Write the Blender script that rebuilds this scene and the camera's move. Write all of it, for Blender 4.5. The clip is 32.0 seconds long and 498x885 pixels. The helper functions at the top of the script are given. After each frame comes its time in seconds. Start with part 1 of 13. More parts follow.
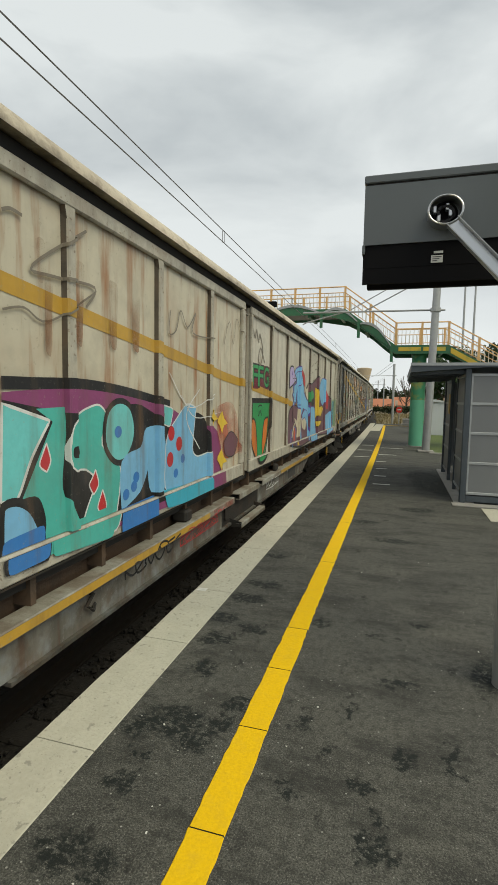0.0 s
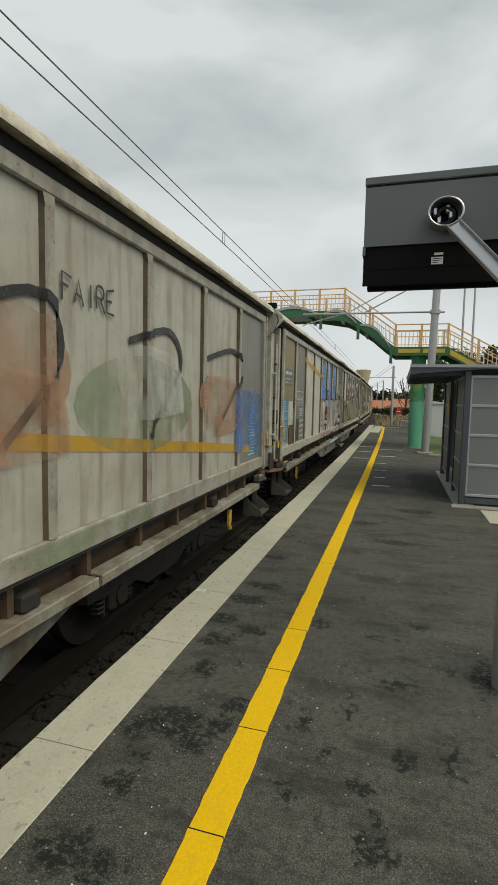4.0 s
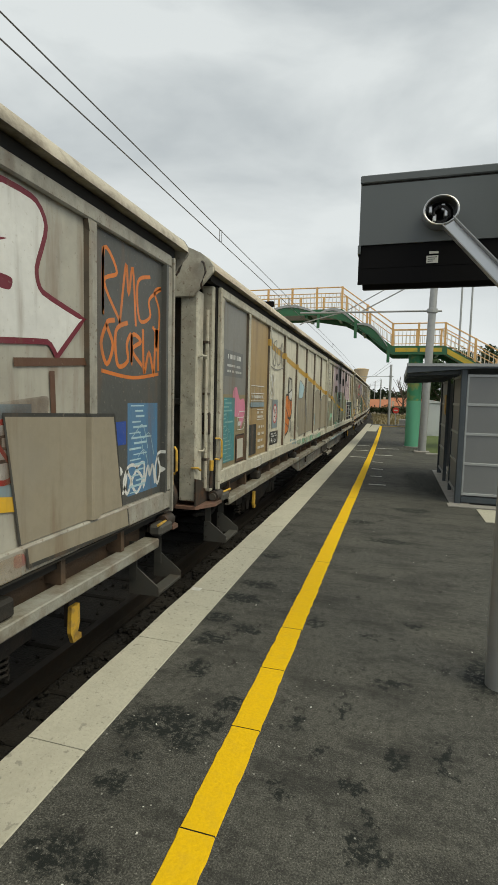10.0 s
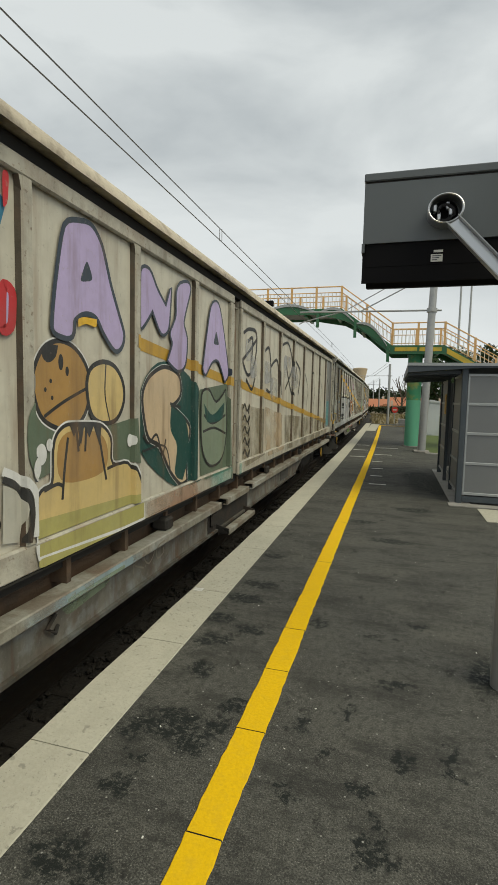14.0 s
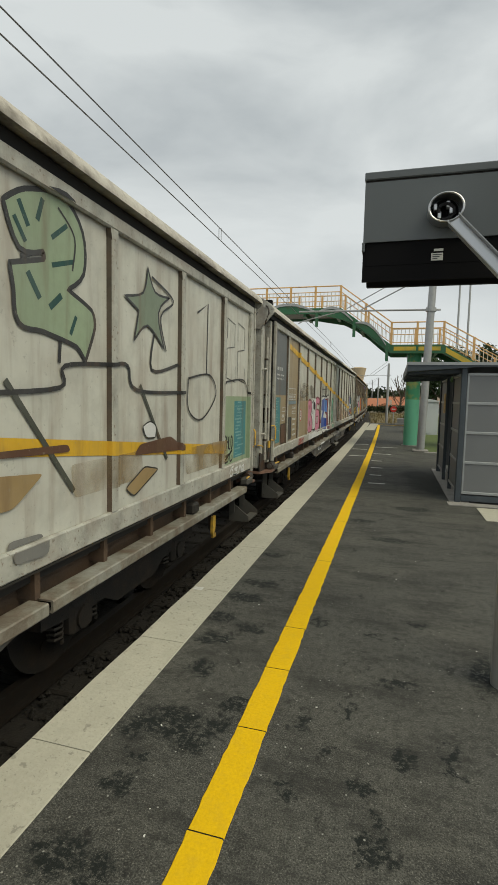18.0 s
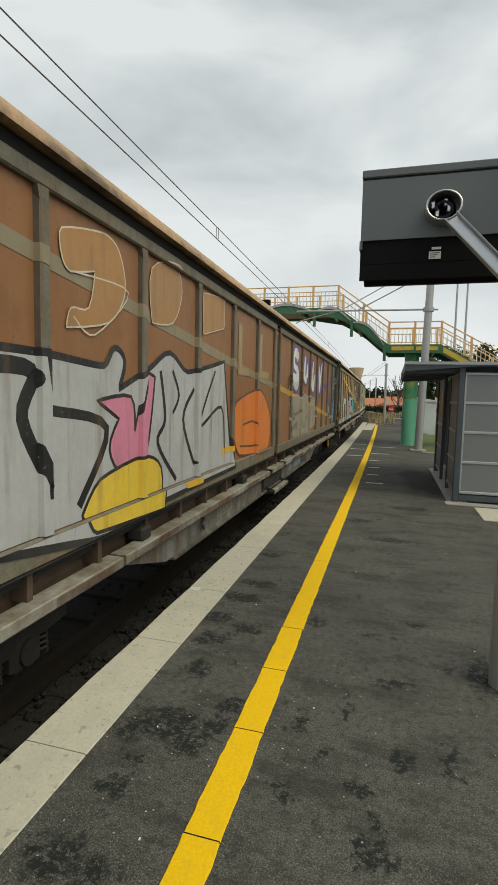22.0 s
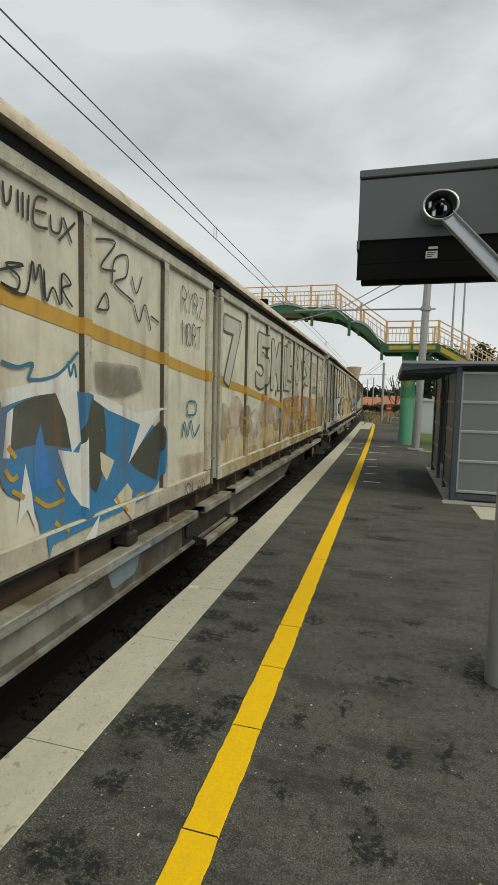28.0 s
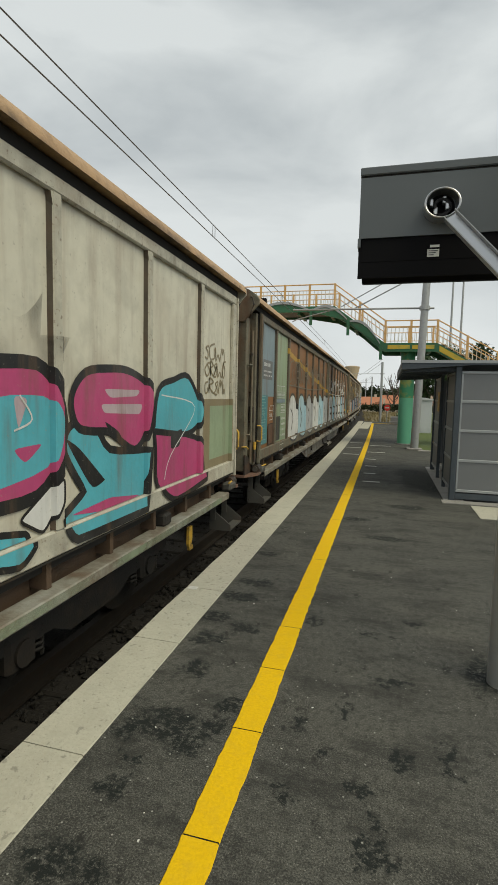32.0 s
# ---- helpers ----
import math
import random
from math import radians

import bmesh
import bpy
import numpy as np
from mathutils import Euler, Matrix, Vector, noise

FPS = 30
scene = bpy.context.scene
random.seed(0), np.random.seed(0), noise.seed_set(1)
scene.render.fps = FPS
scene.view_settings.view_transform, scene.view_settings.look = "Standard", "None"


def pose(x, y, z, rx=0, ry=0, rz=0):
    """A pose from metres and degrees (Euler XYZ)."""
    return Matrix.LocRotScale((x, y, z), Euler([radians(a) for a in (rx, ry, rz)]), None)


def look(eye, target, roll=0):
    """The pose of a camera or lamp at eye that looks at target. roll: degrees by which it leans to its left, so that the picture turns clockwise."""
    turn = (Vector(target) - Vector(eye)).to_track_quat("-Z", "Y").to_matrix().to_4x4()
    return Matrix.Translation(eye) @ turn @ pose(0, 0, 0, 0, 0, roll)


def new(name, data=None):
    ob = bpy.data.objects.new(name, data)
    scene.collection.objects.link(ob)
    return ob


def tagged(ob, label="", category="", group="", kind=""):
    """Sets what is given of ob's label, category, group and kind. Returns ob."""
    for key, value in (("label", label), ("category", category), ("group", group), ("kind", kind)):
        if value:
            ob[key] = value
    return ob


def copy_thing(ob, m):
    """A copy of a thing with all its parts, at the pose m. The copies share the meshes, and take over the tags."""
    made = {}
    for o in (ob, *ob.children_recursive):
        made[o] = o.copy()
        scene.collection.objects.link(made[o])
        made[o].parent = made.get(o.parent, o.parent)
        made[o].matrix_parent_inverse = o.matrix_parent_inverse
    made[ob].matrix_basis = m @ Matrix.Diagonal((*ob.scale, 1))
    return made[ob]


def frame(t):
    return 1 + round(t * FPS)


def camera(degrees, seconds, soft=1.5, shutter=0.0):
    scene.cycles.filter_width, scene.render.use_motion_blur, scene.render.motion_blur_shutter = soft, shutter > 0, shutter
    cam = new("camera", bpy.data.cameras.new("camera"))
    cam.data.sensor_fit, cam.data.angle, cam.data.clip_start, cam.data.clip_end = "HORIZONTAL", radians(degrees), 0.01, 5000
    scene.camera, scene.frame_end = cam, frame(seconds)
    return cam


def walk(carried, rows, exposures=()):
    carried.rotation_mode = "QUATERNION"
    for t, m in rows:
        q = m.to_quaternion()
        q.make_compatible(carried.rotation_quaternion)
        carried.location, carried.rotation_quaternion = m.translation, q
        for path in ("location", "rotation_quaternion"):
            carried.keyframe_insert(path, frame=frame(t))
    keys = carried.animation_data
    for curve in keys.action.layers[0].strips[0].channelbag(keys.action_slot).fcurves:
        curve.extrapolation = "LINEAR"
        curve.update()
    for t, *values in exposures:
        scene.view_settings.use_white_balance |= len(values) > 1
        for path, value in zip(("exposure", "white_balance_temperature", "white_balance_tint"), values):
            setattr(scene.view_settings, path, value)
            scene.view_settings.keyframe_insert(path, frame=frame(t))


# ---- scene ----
cam = camera(52.2, 32.0)
PATH = [
    (0, (0.005, -0.016, 1.603), (-0.556, 1.896, 1.428), 1.0),
    (0.5, (-0.004, -0.022, 1.607), (-0.564, 1.89, 1.434), 1.1),
    (1, (0.0, -0.023, 1.606), (-0.562, 1.889, 1.436), 1.2),
    (1.5, (0.003, -0.024, 1.602), (-0.559, 1.888, 1.433), 1.3),
    (2, (0.002, -0.019, 1.605), (-0.56, 1.893, 1.435), 1.3),
    (2.5, (0.003, -0.014, 1.604), (-0.557, 1.898, 1.432), 1.3),
    (3, (0.006, -0.013, 1.603), (-0.554, 1.9, 1.432), 1.3),
    (3.5, (0.0, -0.019, 1.6), (-0.559, 1.894, 1.43), 1.2),
    (5.5, (0.004, -0.013, 1.601), (-0.552, 1.9, 1.429), 1.2),
    (6, (0.011, -0.005, 1.604), (-0.545, 1.908, 1.431), 1.2),
    (6.5, (0.005, -0.004, 1.6), (-0.549, 1.91, 1.427), 1.2),
    (7, (0.001, -0.006, 1.6), (-0.552, 1.908, 1.427), 1.3),
    (7.5, (0.003, -0.007, 1.599), (-0.55, 1.908, 1.426), 1.2),
    (8, (0.003, -0.007, 1.599), (-0.55, 1.908, 1.426), 1.2),
    (8.5, (-0.004, -0.01, 1.599), (-0.556, 1.904, 1.425), 1.2),
    (9, (-0.025, -0.015, 1.598), (-0.575, 1.9, 1.425), 1.2),
    (9.5, (-0.006, -0.009, 1.598), (-0.555, 1.906, 1.425), 1.2),
    (10, (0.017, -0.006, 1.6), (-0.532, 1.909, 1.425), 1.3),
    (10.5, (0.014, -0.005, 1.598), (-0.534, 1.91, 1.422), 1.2),
    (11, (0.017, -0.011, 1.601), (-0.529, 1.904, 1.425), 1.2),
    (11.5, (0.048, -0.002, 1.597), (-0.501, 1.913, 1.423), 1.3),
    (12, (0.046, 0.005, 1.596), (-0.504, 1.92, 1.422), 1.3),
    (12.5, (0.024, 0.009, 1.597), (-0.523, 1.925, 1.423), 1.3),
    (13, (0.001, 0.003, 1.6), (-0.545, 1.919, 1.425), 1.3),
    (13.5, (-0.009, 0.008, 1.597), (-0.554, 1.924, 1.421), 1.3),
    (14, (-0.017, 0.005, 1.599), (-0.561, 1.922, 1.422), 1.3),
    (14.5, (-0.011, 0.012, 1.599), (-0.555, 1.928, 1.422), 1.3),
    (16.5, (-0.019, 0.016, 1.596), (-0.56, 1.933, 1.419), 1.3),
    (17, (-0.018, 0.019, 1.594), (-0.559, 1.936, 1.417), 1.3),
    (17.5, (-0.027, 0.008, 1.594), (-0.566, 1.926, 1.414), 1.3),
    (18, (-0.027, 0.003, 1.595), (-0.566, 1.92, 1.416), 1.3),
    (18.5, (-0.025, 0.007, 1.595), (-0.564, 1.924, 1.416), 1.3),
    (19, (-0.015, 0.023, 1.594), (-0.553, 1.941, 1.415), 1.3),
    (19.5, (-0.01, 0.028, 1.591), (-0.547, 1.946, 1.412), 1.3),
    (20, (-0.01, 0.019, 1.593), (-0.546, 1.938, 1.413), 1.4),
    (20.5, (-0.017, 0.015, 1.596), (-0.552, 1.934, 1.417), 1.3),
    (21, (-0.026, 0.024, 1.591), (-0.56, 1.943, 1.412), 1.3),
    (21.5, (-0.029, 0.03, 1.59), (-0.562, 1.949, 1.411), 1.3),
    (22, (-0.027, 0.022, 1.589), (-0.558, 1.942, 1.41), 1.3),
    (22.5, (-0.018, 0.012, 1.588), (-0.549, 1.932, 1.409), 1.3),
    (23, (-0.015, 0.007, 1.587), (-0.545, 1.927, 1.408), 1.3),
    (23.5, (-0.018, 0.006, 1.588), (-0.547, 1.926, 1.409), 1.3),
    (24, (-0.026, -0.001, 1.587), (-0.556, 1.919, 1.408), 1.3),
    (24.5, (-0.036, -0.005, 1.59), (-0.563, 1.916, 1.41), 1.3),
    (25, (-0.042, 0.001, 1.587), (-0.568, 1.922, 1.408), 1.3),
    (25.5, (-0.039, 0.011, 1.588), (-0.564, 1.932, 1.407), 1.3),
    (27.5, (-0.028, 0.012, 1.583), (-0.55, 1.935, 1.402), 1.3),
    (28, (-0.024, 0.01, 1.587), (-0.546, 1.932, 1.405), 1.3),
    (28.5, (-0.02, 0.014, 1.586), (-0.541, 1.937, 1.404), 1.3),
    (29, (-0.021, 0.019, 1.586), (-0.541, 1.941, 1.405), 1.3),
    (29.5, (-0.023, 0.018, 1.586), (-0.543, 1.941, 1.405), 1.3),
    (30, (-0.027, 0.019, 1.585), (-0.546, 1.942, 1.404), 1.3),
    (30.5, (-0.026, 0.02, 1.585), (-0.545, 1.943, 1.403), 1.3),
    (31, (-0.033, 0.03, 1.583), (-0.551, 1.954, 1.4), 1.3),
    (31.5, (-0.038, 0.029, 1.583), (-0.555, 1.952, 1.4), 1.3),
    (32, (-0.042, 0.034, 1.587), (-0.558, 1.958, 1.403), 1.3),
]
# the camera brightens a little as darker wagons pass
EXPOSURES = [(0, 0.14), (1, 0.03), (2, 0.08), (3, 0.04), (6, -0.01), (7, 0.06), (8, 0.14), (9, 0.00), (10, 0.10), (11, 0.11), (12, 0.02), (13, 0.08), (14, 0.04), (17, 0.00), (18, -0.02), (19, 0.15), (20, -0.03), (21, 0.07), (22, 0.14), (23, 0.08), (24, 0.17), (25, 0.11), (28, 0.02), (29, 0.00), (30, 0.14), (31, 0.00), (32, 0.02)]
walk(cam, [(t, look(eye, target, roll)) for t, eye, target, roll in PATH], EXPOSURES)


# ---- the line of the track ----
BEND = 3.7e-4          # the line bends gently to the left past y = 8
TRACK_X = -3.35        # track centre
RAIL_Z = -0.55         # rail top below the platform
PITCH = 21.7           # length of a wagon over its couplings
SPEED = 7.789
START = 18.434         # where the front of wagon 0 is at the start


def bend(y):
    return -BEND * max(0.0, y - 8.0) ** 2


def heading(y):
    return math.atan(2 * BEND * max(0.0, y - 8.0))


# ---- world, sun and exposure ----
world = bpy.data.worlds.new("overcast_sky")
scene.world = world
world.use_nodes = True
wt = world.node_tree
wt.nodes.clear()


def wn(kind, **props):
    n = wt.nodes.new(kind)
    for key, value in props.items():
        n.inputs[key].default_value = value
    return n


w_out = wn("ShaderNodeOutputWorld")
w_bg = wn("ShaderNodeBackground", Strength=1.0)
w_co = wn("ShaderNodeTexCoord")
w_sky = wn("ShaderNodeTexSky")
w_sky.sky_type = "NISHITA"
w_sky.sun_disc = False
w_sky.sun_elevation, w_sky.sun_rotation = radians(48), radians(150)
w_map = wn("ShaderNodeMapping")
w_map.inputs["Scale"].default_value = (1.0, 1.0, 2.6)
w_map.inputs["Location"].default_value = (0.35, 0.2, 0.1)
w_n1 = wn("ShaderNodeTexNoise", Scale=1.9, Detail=7.0, Roughness=0.5, Distortion=0.25)
w_ramp = wn("ShaderNodeValToRGB")
w_ramp.color_ramp.elements[0].position, w_ramp.color_ramp.elements[0].color = 0.36, (0.40, 0.442, 0.46, 1)
w_ramp.color_ramp.elements[1].position, w_ramp.color_ramp.elements[1].color = 0.60, (0.715, 0.755, 0.75, 1)
w_sep = wn("ShaderNodeSeparateXYZ")
w_low = wn("ShaderNodeMapRange")
for key, value in (("From Min", 0.0), ("From Max", 0.42), ("To Min", 0.9), ("To Max", 0.0)):
    w_low.inputs[key].default_value = value
w_rim = wn("ShaderNodeMixRGB", Color2=(0.80, 0.835, 0.825, 1))
w_mix = wn("ShaderNodeMixRGB", Fac=0.94)
w_scale = wn("ShaderNodeMixRGB", Fac=1.0, Color2=(0.06, 0.06, 0.06, 1))
w_scale.blend_type = "MULTIPLY"
for a, b in ((w_co.outputs["Generated"], w_map.inputs["Vector"]), (w_map.outputs[0], w_n1.inputs["Vector"]),
             (w_n1.outputs["Fac"], w_ramp.inputs["Fac"]), (w_sky.outputs[0], w_scale.inputs["Color1"]),
             (w_scale.outputs[0], w_mix.inputs["Color1"]), (w_ramp.outputs[0], w_rim.inputs["Color1"]),
             (w_co.outputs["Generated"], w_sep.inputs[0]), (w_sep.outputs["Z"], w_low.inputs["Value"]), (w_low.outputs["Result"], w_rim.inputs["Fac"]),
             (w_rim.outputs[0], w_mix.inputs["Color2"]),
             (w_mix.outputs[0], w_bg.inputs["Color"]), (w_bg.outputs[0], w_out.inputs["Surface"])):
    wt.links.new(a, b)

sun = new("sun", bpy.data.lights.new("sun", "SUN"))
sun.data.energy, sun.data.angle, sun.data.color = 2.1, radians(40), (1.0, 0.93, 0.69)
sun.matrix_world = look((9, -4, 13), (0, 0, 0))

# ---- materials ----


def material(name, base, rough=0.7, metal=0.0, grain=(), stain=(), bump=0.0, bump_scale=60.0, streak=None, spec=0.4, vary=0.0):
    """A surface: base colour; grain and stain: (scale, strength, colour); streak: (colour, amount) run down the face."""
    m = bpy.data.materials.new(name)
    m.use_nodes = True
    t = m.node_tree
    b = t.nodes["Principled BSDF"]
    b.inputs["Roughness"].default_value, b.inputs["Metallic"].default_value = rough, metal
    b.inputs["Specular IOR Level"].default_value = spec
    co = t.nodes.new("ShaderNodeTexCoord")
    rgb = t.nodes.new("ShaderNodeRGB")
    rgb.outputs[0].default_value = (*base, 1)
    col = rgb.outputs[0]

    def noise_mask(scale, lo, hi, stretch=(1, 1, 1), detail=4.0):
        mp = t.nodes.new("ShaderNodeMapping")
        mp.inputs["Scale"].default_value = stretch
        n = t.nodes.new("ShaderNodeTexNoise")
        n.inputs["Scale"].default_value, n.inputs["Detail"].default_value, n.inputs["Roughness"].default_value = scale, detail, 0.6
        r = t.nodes.new("ShaderNodeMapRange")
        r.inputs["From Min"].default_value, r.inputs["From Max"].default_value = lo, hi
        t.links.new(co.outputs["Object"], mp.inputs["Vector"])
        t.links.new(mp.outputs[0], n.inputs["Vector"])
        t.links.new(n.outputs["Fac"], r.inputs["Value"])
        return r.outputs["Result"]

    def blend(col, fac, strength, colour):
        k = t.nodes.new("ShaderNodeMath")
        k.operation = "MULTIPLY"
        k.inputs[1].default_value = strength
        t.links.new(fac, k.inputs[0])
        mx = t.nodes.new("ShaderNodeMixRGB")
        mx.inputs["Color2"].default_value = (*colour, 1)
        t.links.new(k.outputs[0], mx.inputs["Fac"])
        t.links.new(col, mx.inputs["Color1"])
        return mx.outputs[0]

    for scale, strength, colour, *span in grain:
        lo, hi = span or (0.42, 0.62)
        col = blend(col, noise_mask(scale, lo, hi), strength, colour)
    for scale, strength, colour in stain:
        col = blend(col, noise_mask(scale, 0.5, 0.68, detail=6.0), strength, colour)
    if streak:
        for colour, amount, lo, hi in streak:
            col = blend(col, noise_mask(1.0, lo, hi, (3.0, 6.0, 0.7), 5.0), amount, colour)
    if vary:
        info = t.nodes.new("ShaderNodeObjectInfo")
        hsv = t.nodes.new("ShaderNodeHueSaturation")
        mr = t.nodes.new("ShaderNodeMapRange")
        mr.inputs["To Min"].default_value, mr.inputs["To Max"].default_value = 1 - vary, 1 + vary
        t.links.new(info.outputs["Random"], mr.inputs["Value"])
        t.links.new(mr.outputs["Result"], hsv.inputs["Value"])
        t.links.new(col, hsv.inputs["Color"])
        col = hsv.outputs[0]
    t.links.new(col, b.inputs["Base Color"])
    if bump:
        n = t.nodes.new("ShaderNodeTexNoise")
        n.inputs["Scale"].default_value, n.inputs["Detail"].default_value = bump_scale, 5.0
        bp = t.nodes.new("ShaderNodeBump")
        bp.inputs["Strength"].default_value, bp.inputs["Distance"].default_value = bump, 0.02
        t.links.new(co.outputs["Object"], n.inputs["Vector"])
        t.links.new(n.outputs["Fac"], bp.inputs["Height"])
        t.links.new(bp.outputs[0], b.inputs["Normal"])
    return m


RUST = (0.16, 0.07, 0.03)
OIL_STAINS = ((-0.40, 2.39, 0.05, 0.07), (-0.18, 2.52, 0.03, 0.10), (0.09, 2.25, 0.04, 0.09), (0.30, 2.35, 0.03, 0.09), (0.30, 2.26, 0.03, 0.05), (-0.37, 1.91, 0.04, 0.06), (-0.08, 2.02, 0.04, 0.04), (-0.02, 1.88, 0.03, 0.06), (-0.03, 1.73, 0.05, 0.07), (0.04, 1.71, 0.04, 0.06), (-0.24, 2.20, 0.03, 0.04), (-0.04, 1.75, 0.06, 0.05), (-0.98, 2.19, 0.14, 0.14), (-1.14, 2.11, 0.09, 0.10), (-0.77, 2.21, 0.05, 0.10), (-0.87, 2.09, 0.10, 0.07), (-1.04, 2.69, 0.09, 0.09), (-1.10, 3.06, 0.11, 0.09), (-1.16, 3.40, 0.12, 0.09), (-0.91, 3.28, 0.09, 0.08),
              (-1.04, 1.76, 0.07, 0.06), (-1.08, 1.41, 0.11, 0.09), (-0.92, 1.39, 0.07, 0.07), (-0.75, 2.41, 0.07, 0.06), (-1.04, 1.92, 0.06, 0.04), (0.71, 10.41, 0.43, 1.02), (0.54, 11.33, 0.35, 0.69), (0.82, 9.80, 0.26, 0.77), (0.06, 2.87, 0.12, 0.04), (0.58, 3.13, 0.10, 0.20), (-1.10, 3.79, 0.15, 0.09), (-1.07, 4.13, 0.16, 0.08), (-1.14, 4.94, 0.11, 0.09), (-0.47, 3.52, 0.05, 0.05), (-0.11, 3.42, 0.06, 0.04), (0.21, 3.71, 0.06, 0.05), (0.01, 5.91, 0.25, 0.10), (0.31, 7.75, 0.27, 0.16), (-0.36, 6.76, 0.17, 0.10))


def asphalt_material():
    """Worn fine asphalt: pale grit, olive dust patches and black oily spots with ragged, grainy rims."""
    m = bpy.data.materials.new("asphalt")
    m.use_nodes = True
    t = m.node_tree
    b = t.nodes["Principled BSDF"]
    b.inputs["Roughness"].default_value, b.inputs["Specular IOR Level"].default_value = 0.85, 0.3
    co = t.nodes.new("ShaderNodeTexCoord")

    def noise(scale, detail=3.0, rough=0.55, stretch=(1, 1, 1)):
        mp = t.nodes.new("ShaderNodeMapping")
        mp.inputs["Scale"].default_value = stretch
        n = t.nodes.new("ShaderNodeTexNoise")
        n.inputs["Scale"].default_value, n.inputs["Detail"].default_value, n.inputs["Roughness"].default_value = scale, detail, rough
        t.links.new(co.outputs["Object"], mp.inputs["Vector"])
        t.links.new(mp.outputs[0], n.inputs["Vector"])
        return n.outputs["Fac"]

    def ranged(fac, lo, hi, to=1.0):
        r = t.nodes.new("ShaderNodeMapRange")
        r.inputs["From Min"].default_value, r.inputs["From Max"].default_value, r.inputs["To Max"].default_value = lo, hi, to
        t.links.new(fac, r.inputs["Value"])
        return r.outputs["Result"]

    def calc(op, a, k):
        n = t.nodes.new("ShaderNodeMath")
        n.operation = op
        t.links.new(a, n.inputs[0])
        if isinstance(k, float):
            n.inputs[1].default_value = k
        else:
            t.links.new(k, n.inputs[1])
        return n.outputs[0]

    def over(col, fac, colour):
        mx = t.nodes.new("ShaderNodeMixRGB")
        mx.inputs["Color2"].default_value = (*colour, 1)
        t.links.new(fac, mx.inputs["Fac"])
        t.links.new(col, mx.inputs["Color1"])
        return mx.outputs[0]

    base = t.nodes.new("ShaderNodeRGB")
    base.outputs[0].default_value = (0.069, 0.0695, 0.062, 1)
    grit = noise(135, 3.0, 0.65)
    col = over(base.outputs[0], ranged(noise(0.8, 3.0), 0.45, 0.65, 0.7), (0.098, 0.096, 0.080))
    col = over(col, ranged(noise(1.7, 6.0, 0.7, (0.7, 1.0, 1)), 0.47, 0.60, 0.8), (0.036, 0.036, 0.033))
    col = over(col, ranged(grit, 0.47, 0.62, 0.8), (0.118, 0.118, 0.104))
    col = over(col, ranged(grit, 0.49, 0.38, 0.8), (0.030, 0.030, 0.027))
    col = over(col, ranged(noise(150, 2.0), 0.60, 0.68, 0.8), (0.23, 0.225, 0.20))
    col = over(col, ranged(noise(3.4, 8.0, 0.8, (0.5, 1, 1)), 0.50, 0.60, 0.55), (0.022, 0.022, 0.020))
    col = over(col, ranged(noise(26, 4.0, 0.75), 0.50, 0.60, 0.5), (0.022, 0.022, 0.020))
    # scattered small black spots, and oily stains at their places: x, y, half width, half length
    few = calc("MULTIPLY", ranged(noise(6.5, 5.0, 0.65, (1, 0.7, 1)), 0.61, 0.66), ranged(noise(30, 3.0), 0.38, 0.48))
    col = over(col, calc("MULTIPLY", few, 0.75), (0.014, 0.014, 0.013))
    warp = t.nodes.new("ShaderNodeTexNoise")
    warp.inputs["Scale"].default_value, warp.inputs["Detail"].default_value, warp.inputs["Roughness"].default_value = 9.0, 5.0, 0.75
    t.links.new(co.outputs["Object"], warp.inputs["Vector"])
    shift = t.nodes.new("ShaderNodeVectorMath")
    shift.operation = "MULTIPLY_ADD"
    shift.inputs[1].default_value, shift.inputs[2].default_value = (0.34, 0.34, 0.0), (-0.17, -0.17, 0.0)
    t.links.new(warp.outputs["Color"], shift.inputs[0])
    moved = t.nodes.new("ShaderNodeVectorMath")
    t.links.new(co.outputs["Object"], moved.inputs[0])
    t.links.new(shift.outputs[0], moved.inputs[1])
    dark = None
    for x, y, rx, ry in OIL_STAINS:
        mp = t.nodes.new("ShaderNodeMapping")
        mp.inputs["Location"].default_value, mp.inputs["Scale"].default_value = (-x / rx, -y / ry, 0), (1 / rx, 1 / ry, 0)
        t.links.new(moved.outputs[0], mp.inputs["Vector"])
        ln = t.nodes.new("ShaderNodeVectorMath")
        ln.operation = "LENGTH"
        t.links.new(mp.outputs[0], ln.inputs[0])
        spot = ranged(ln.outputs["Value"], 1.2, 0.75)
        dark = spot if dark is None else calc("MAXIMUM", dark, spot)
    ragged = calc("MULTIPLY", dark, ranged(noise(24, 6.0, 0.85), 0.45, 0.49))
    col = over(col, calc("MULTIPLY", ragged, 0.97), (0.009, 0.012, 0.011))
    v = t.nodes.new("ShaderNodeTexVoronoi")
    v.inputs["Scale"].default_value, v.inputs["Randomness"].default_value = 16.0, 1.0
    t.links.new(co.outputs["Object"], v.inputs["Vector"])
    col = over(col, calc("MULTIPLY", ranged(v.outputs["Distance"], 0.085, 0.05), 0.75), (0.36, 0.36, 0.33))
    t.links.new(col, b.inputs["Base Color"])
    bp = t.nodes.new("ShaderNodeBump")
    bp.inputs["Strength"].default_value, bp.inputs["Distance"].default_value = 0.45, 0.010
    t.links.new(grit, bp.inputs["Height"])
    t.links.new(bp.outputs[0], b.inputs["Normal"])
    return m


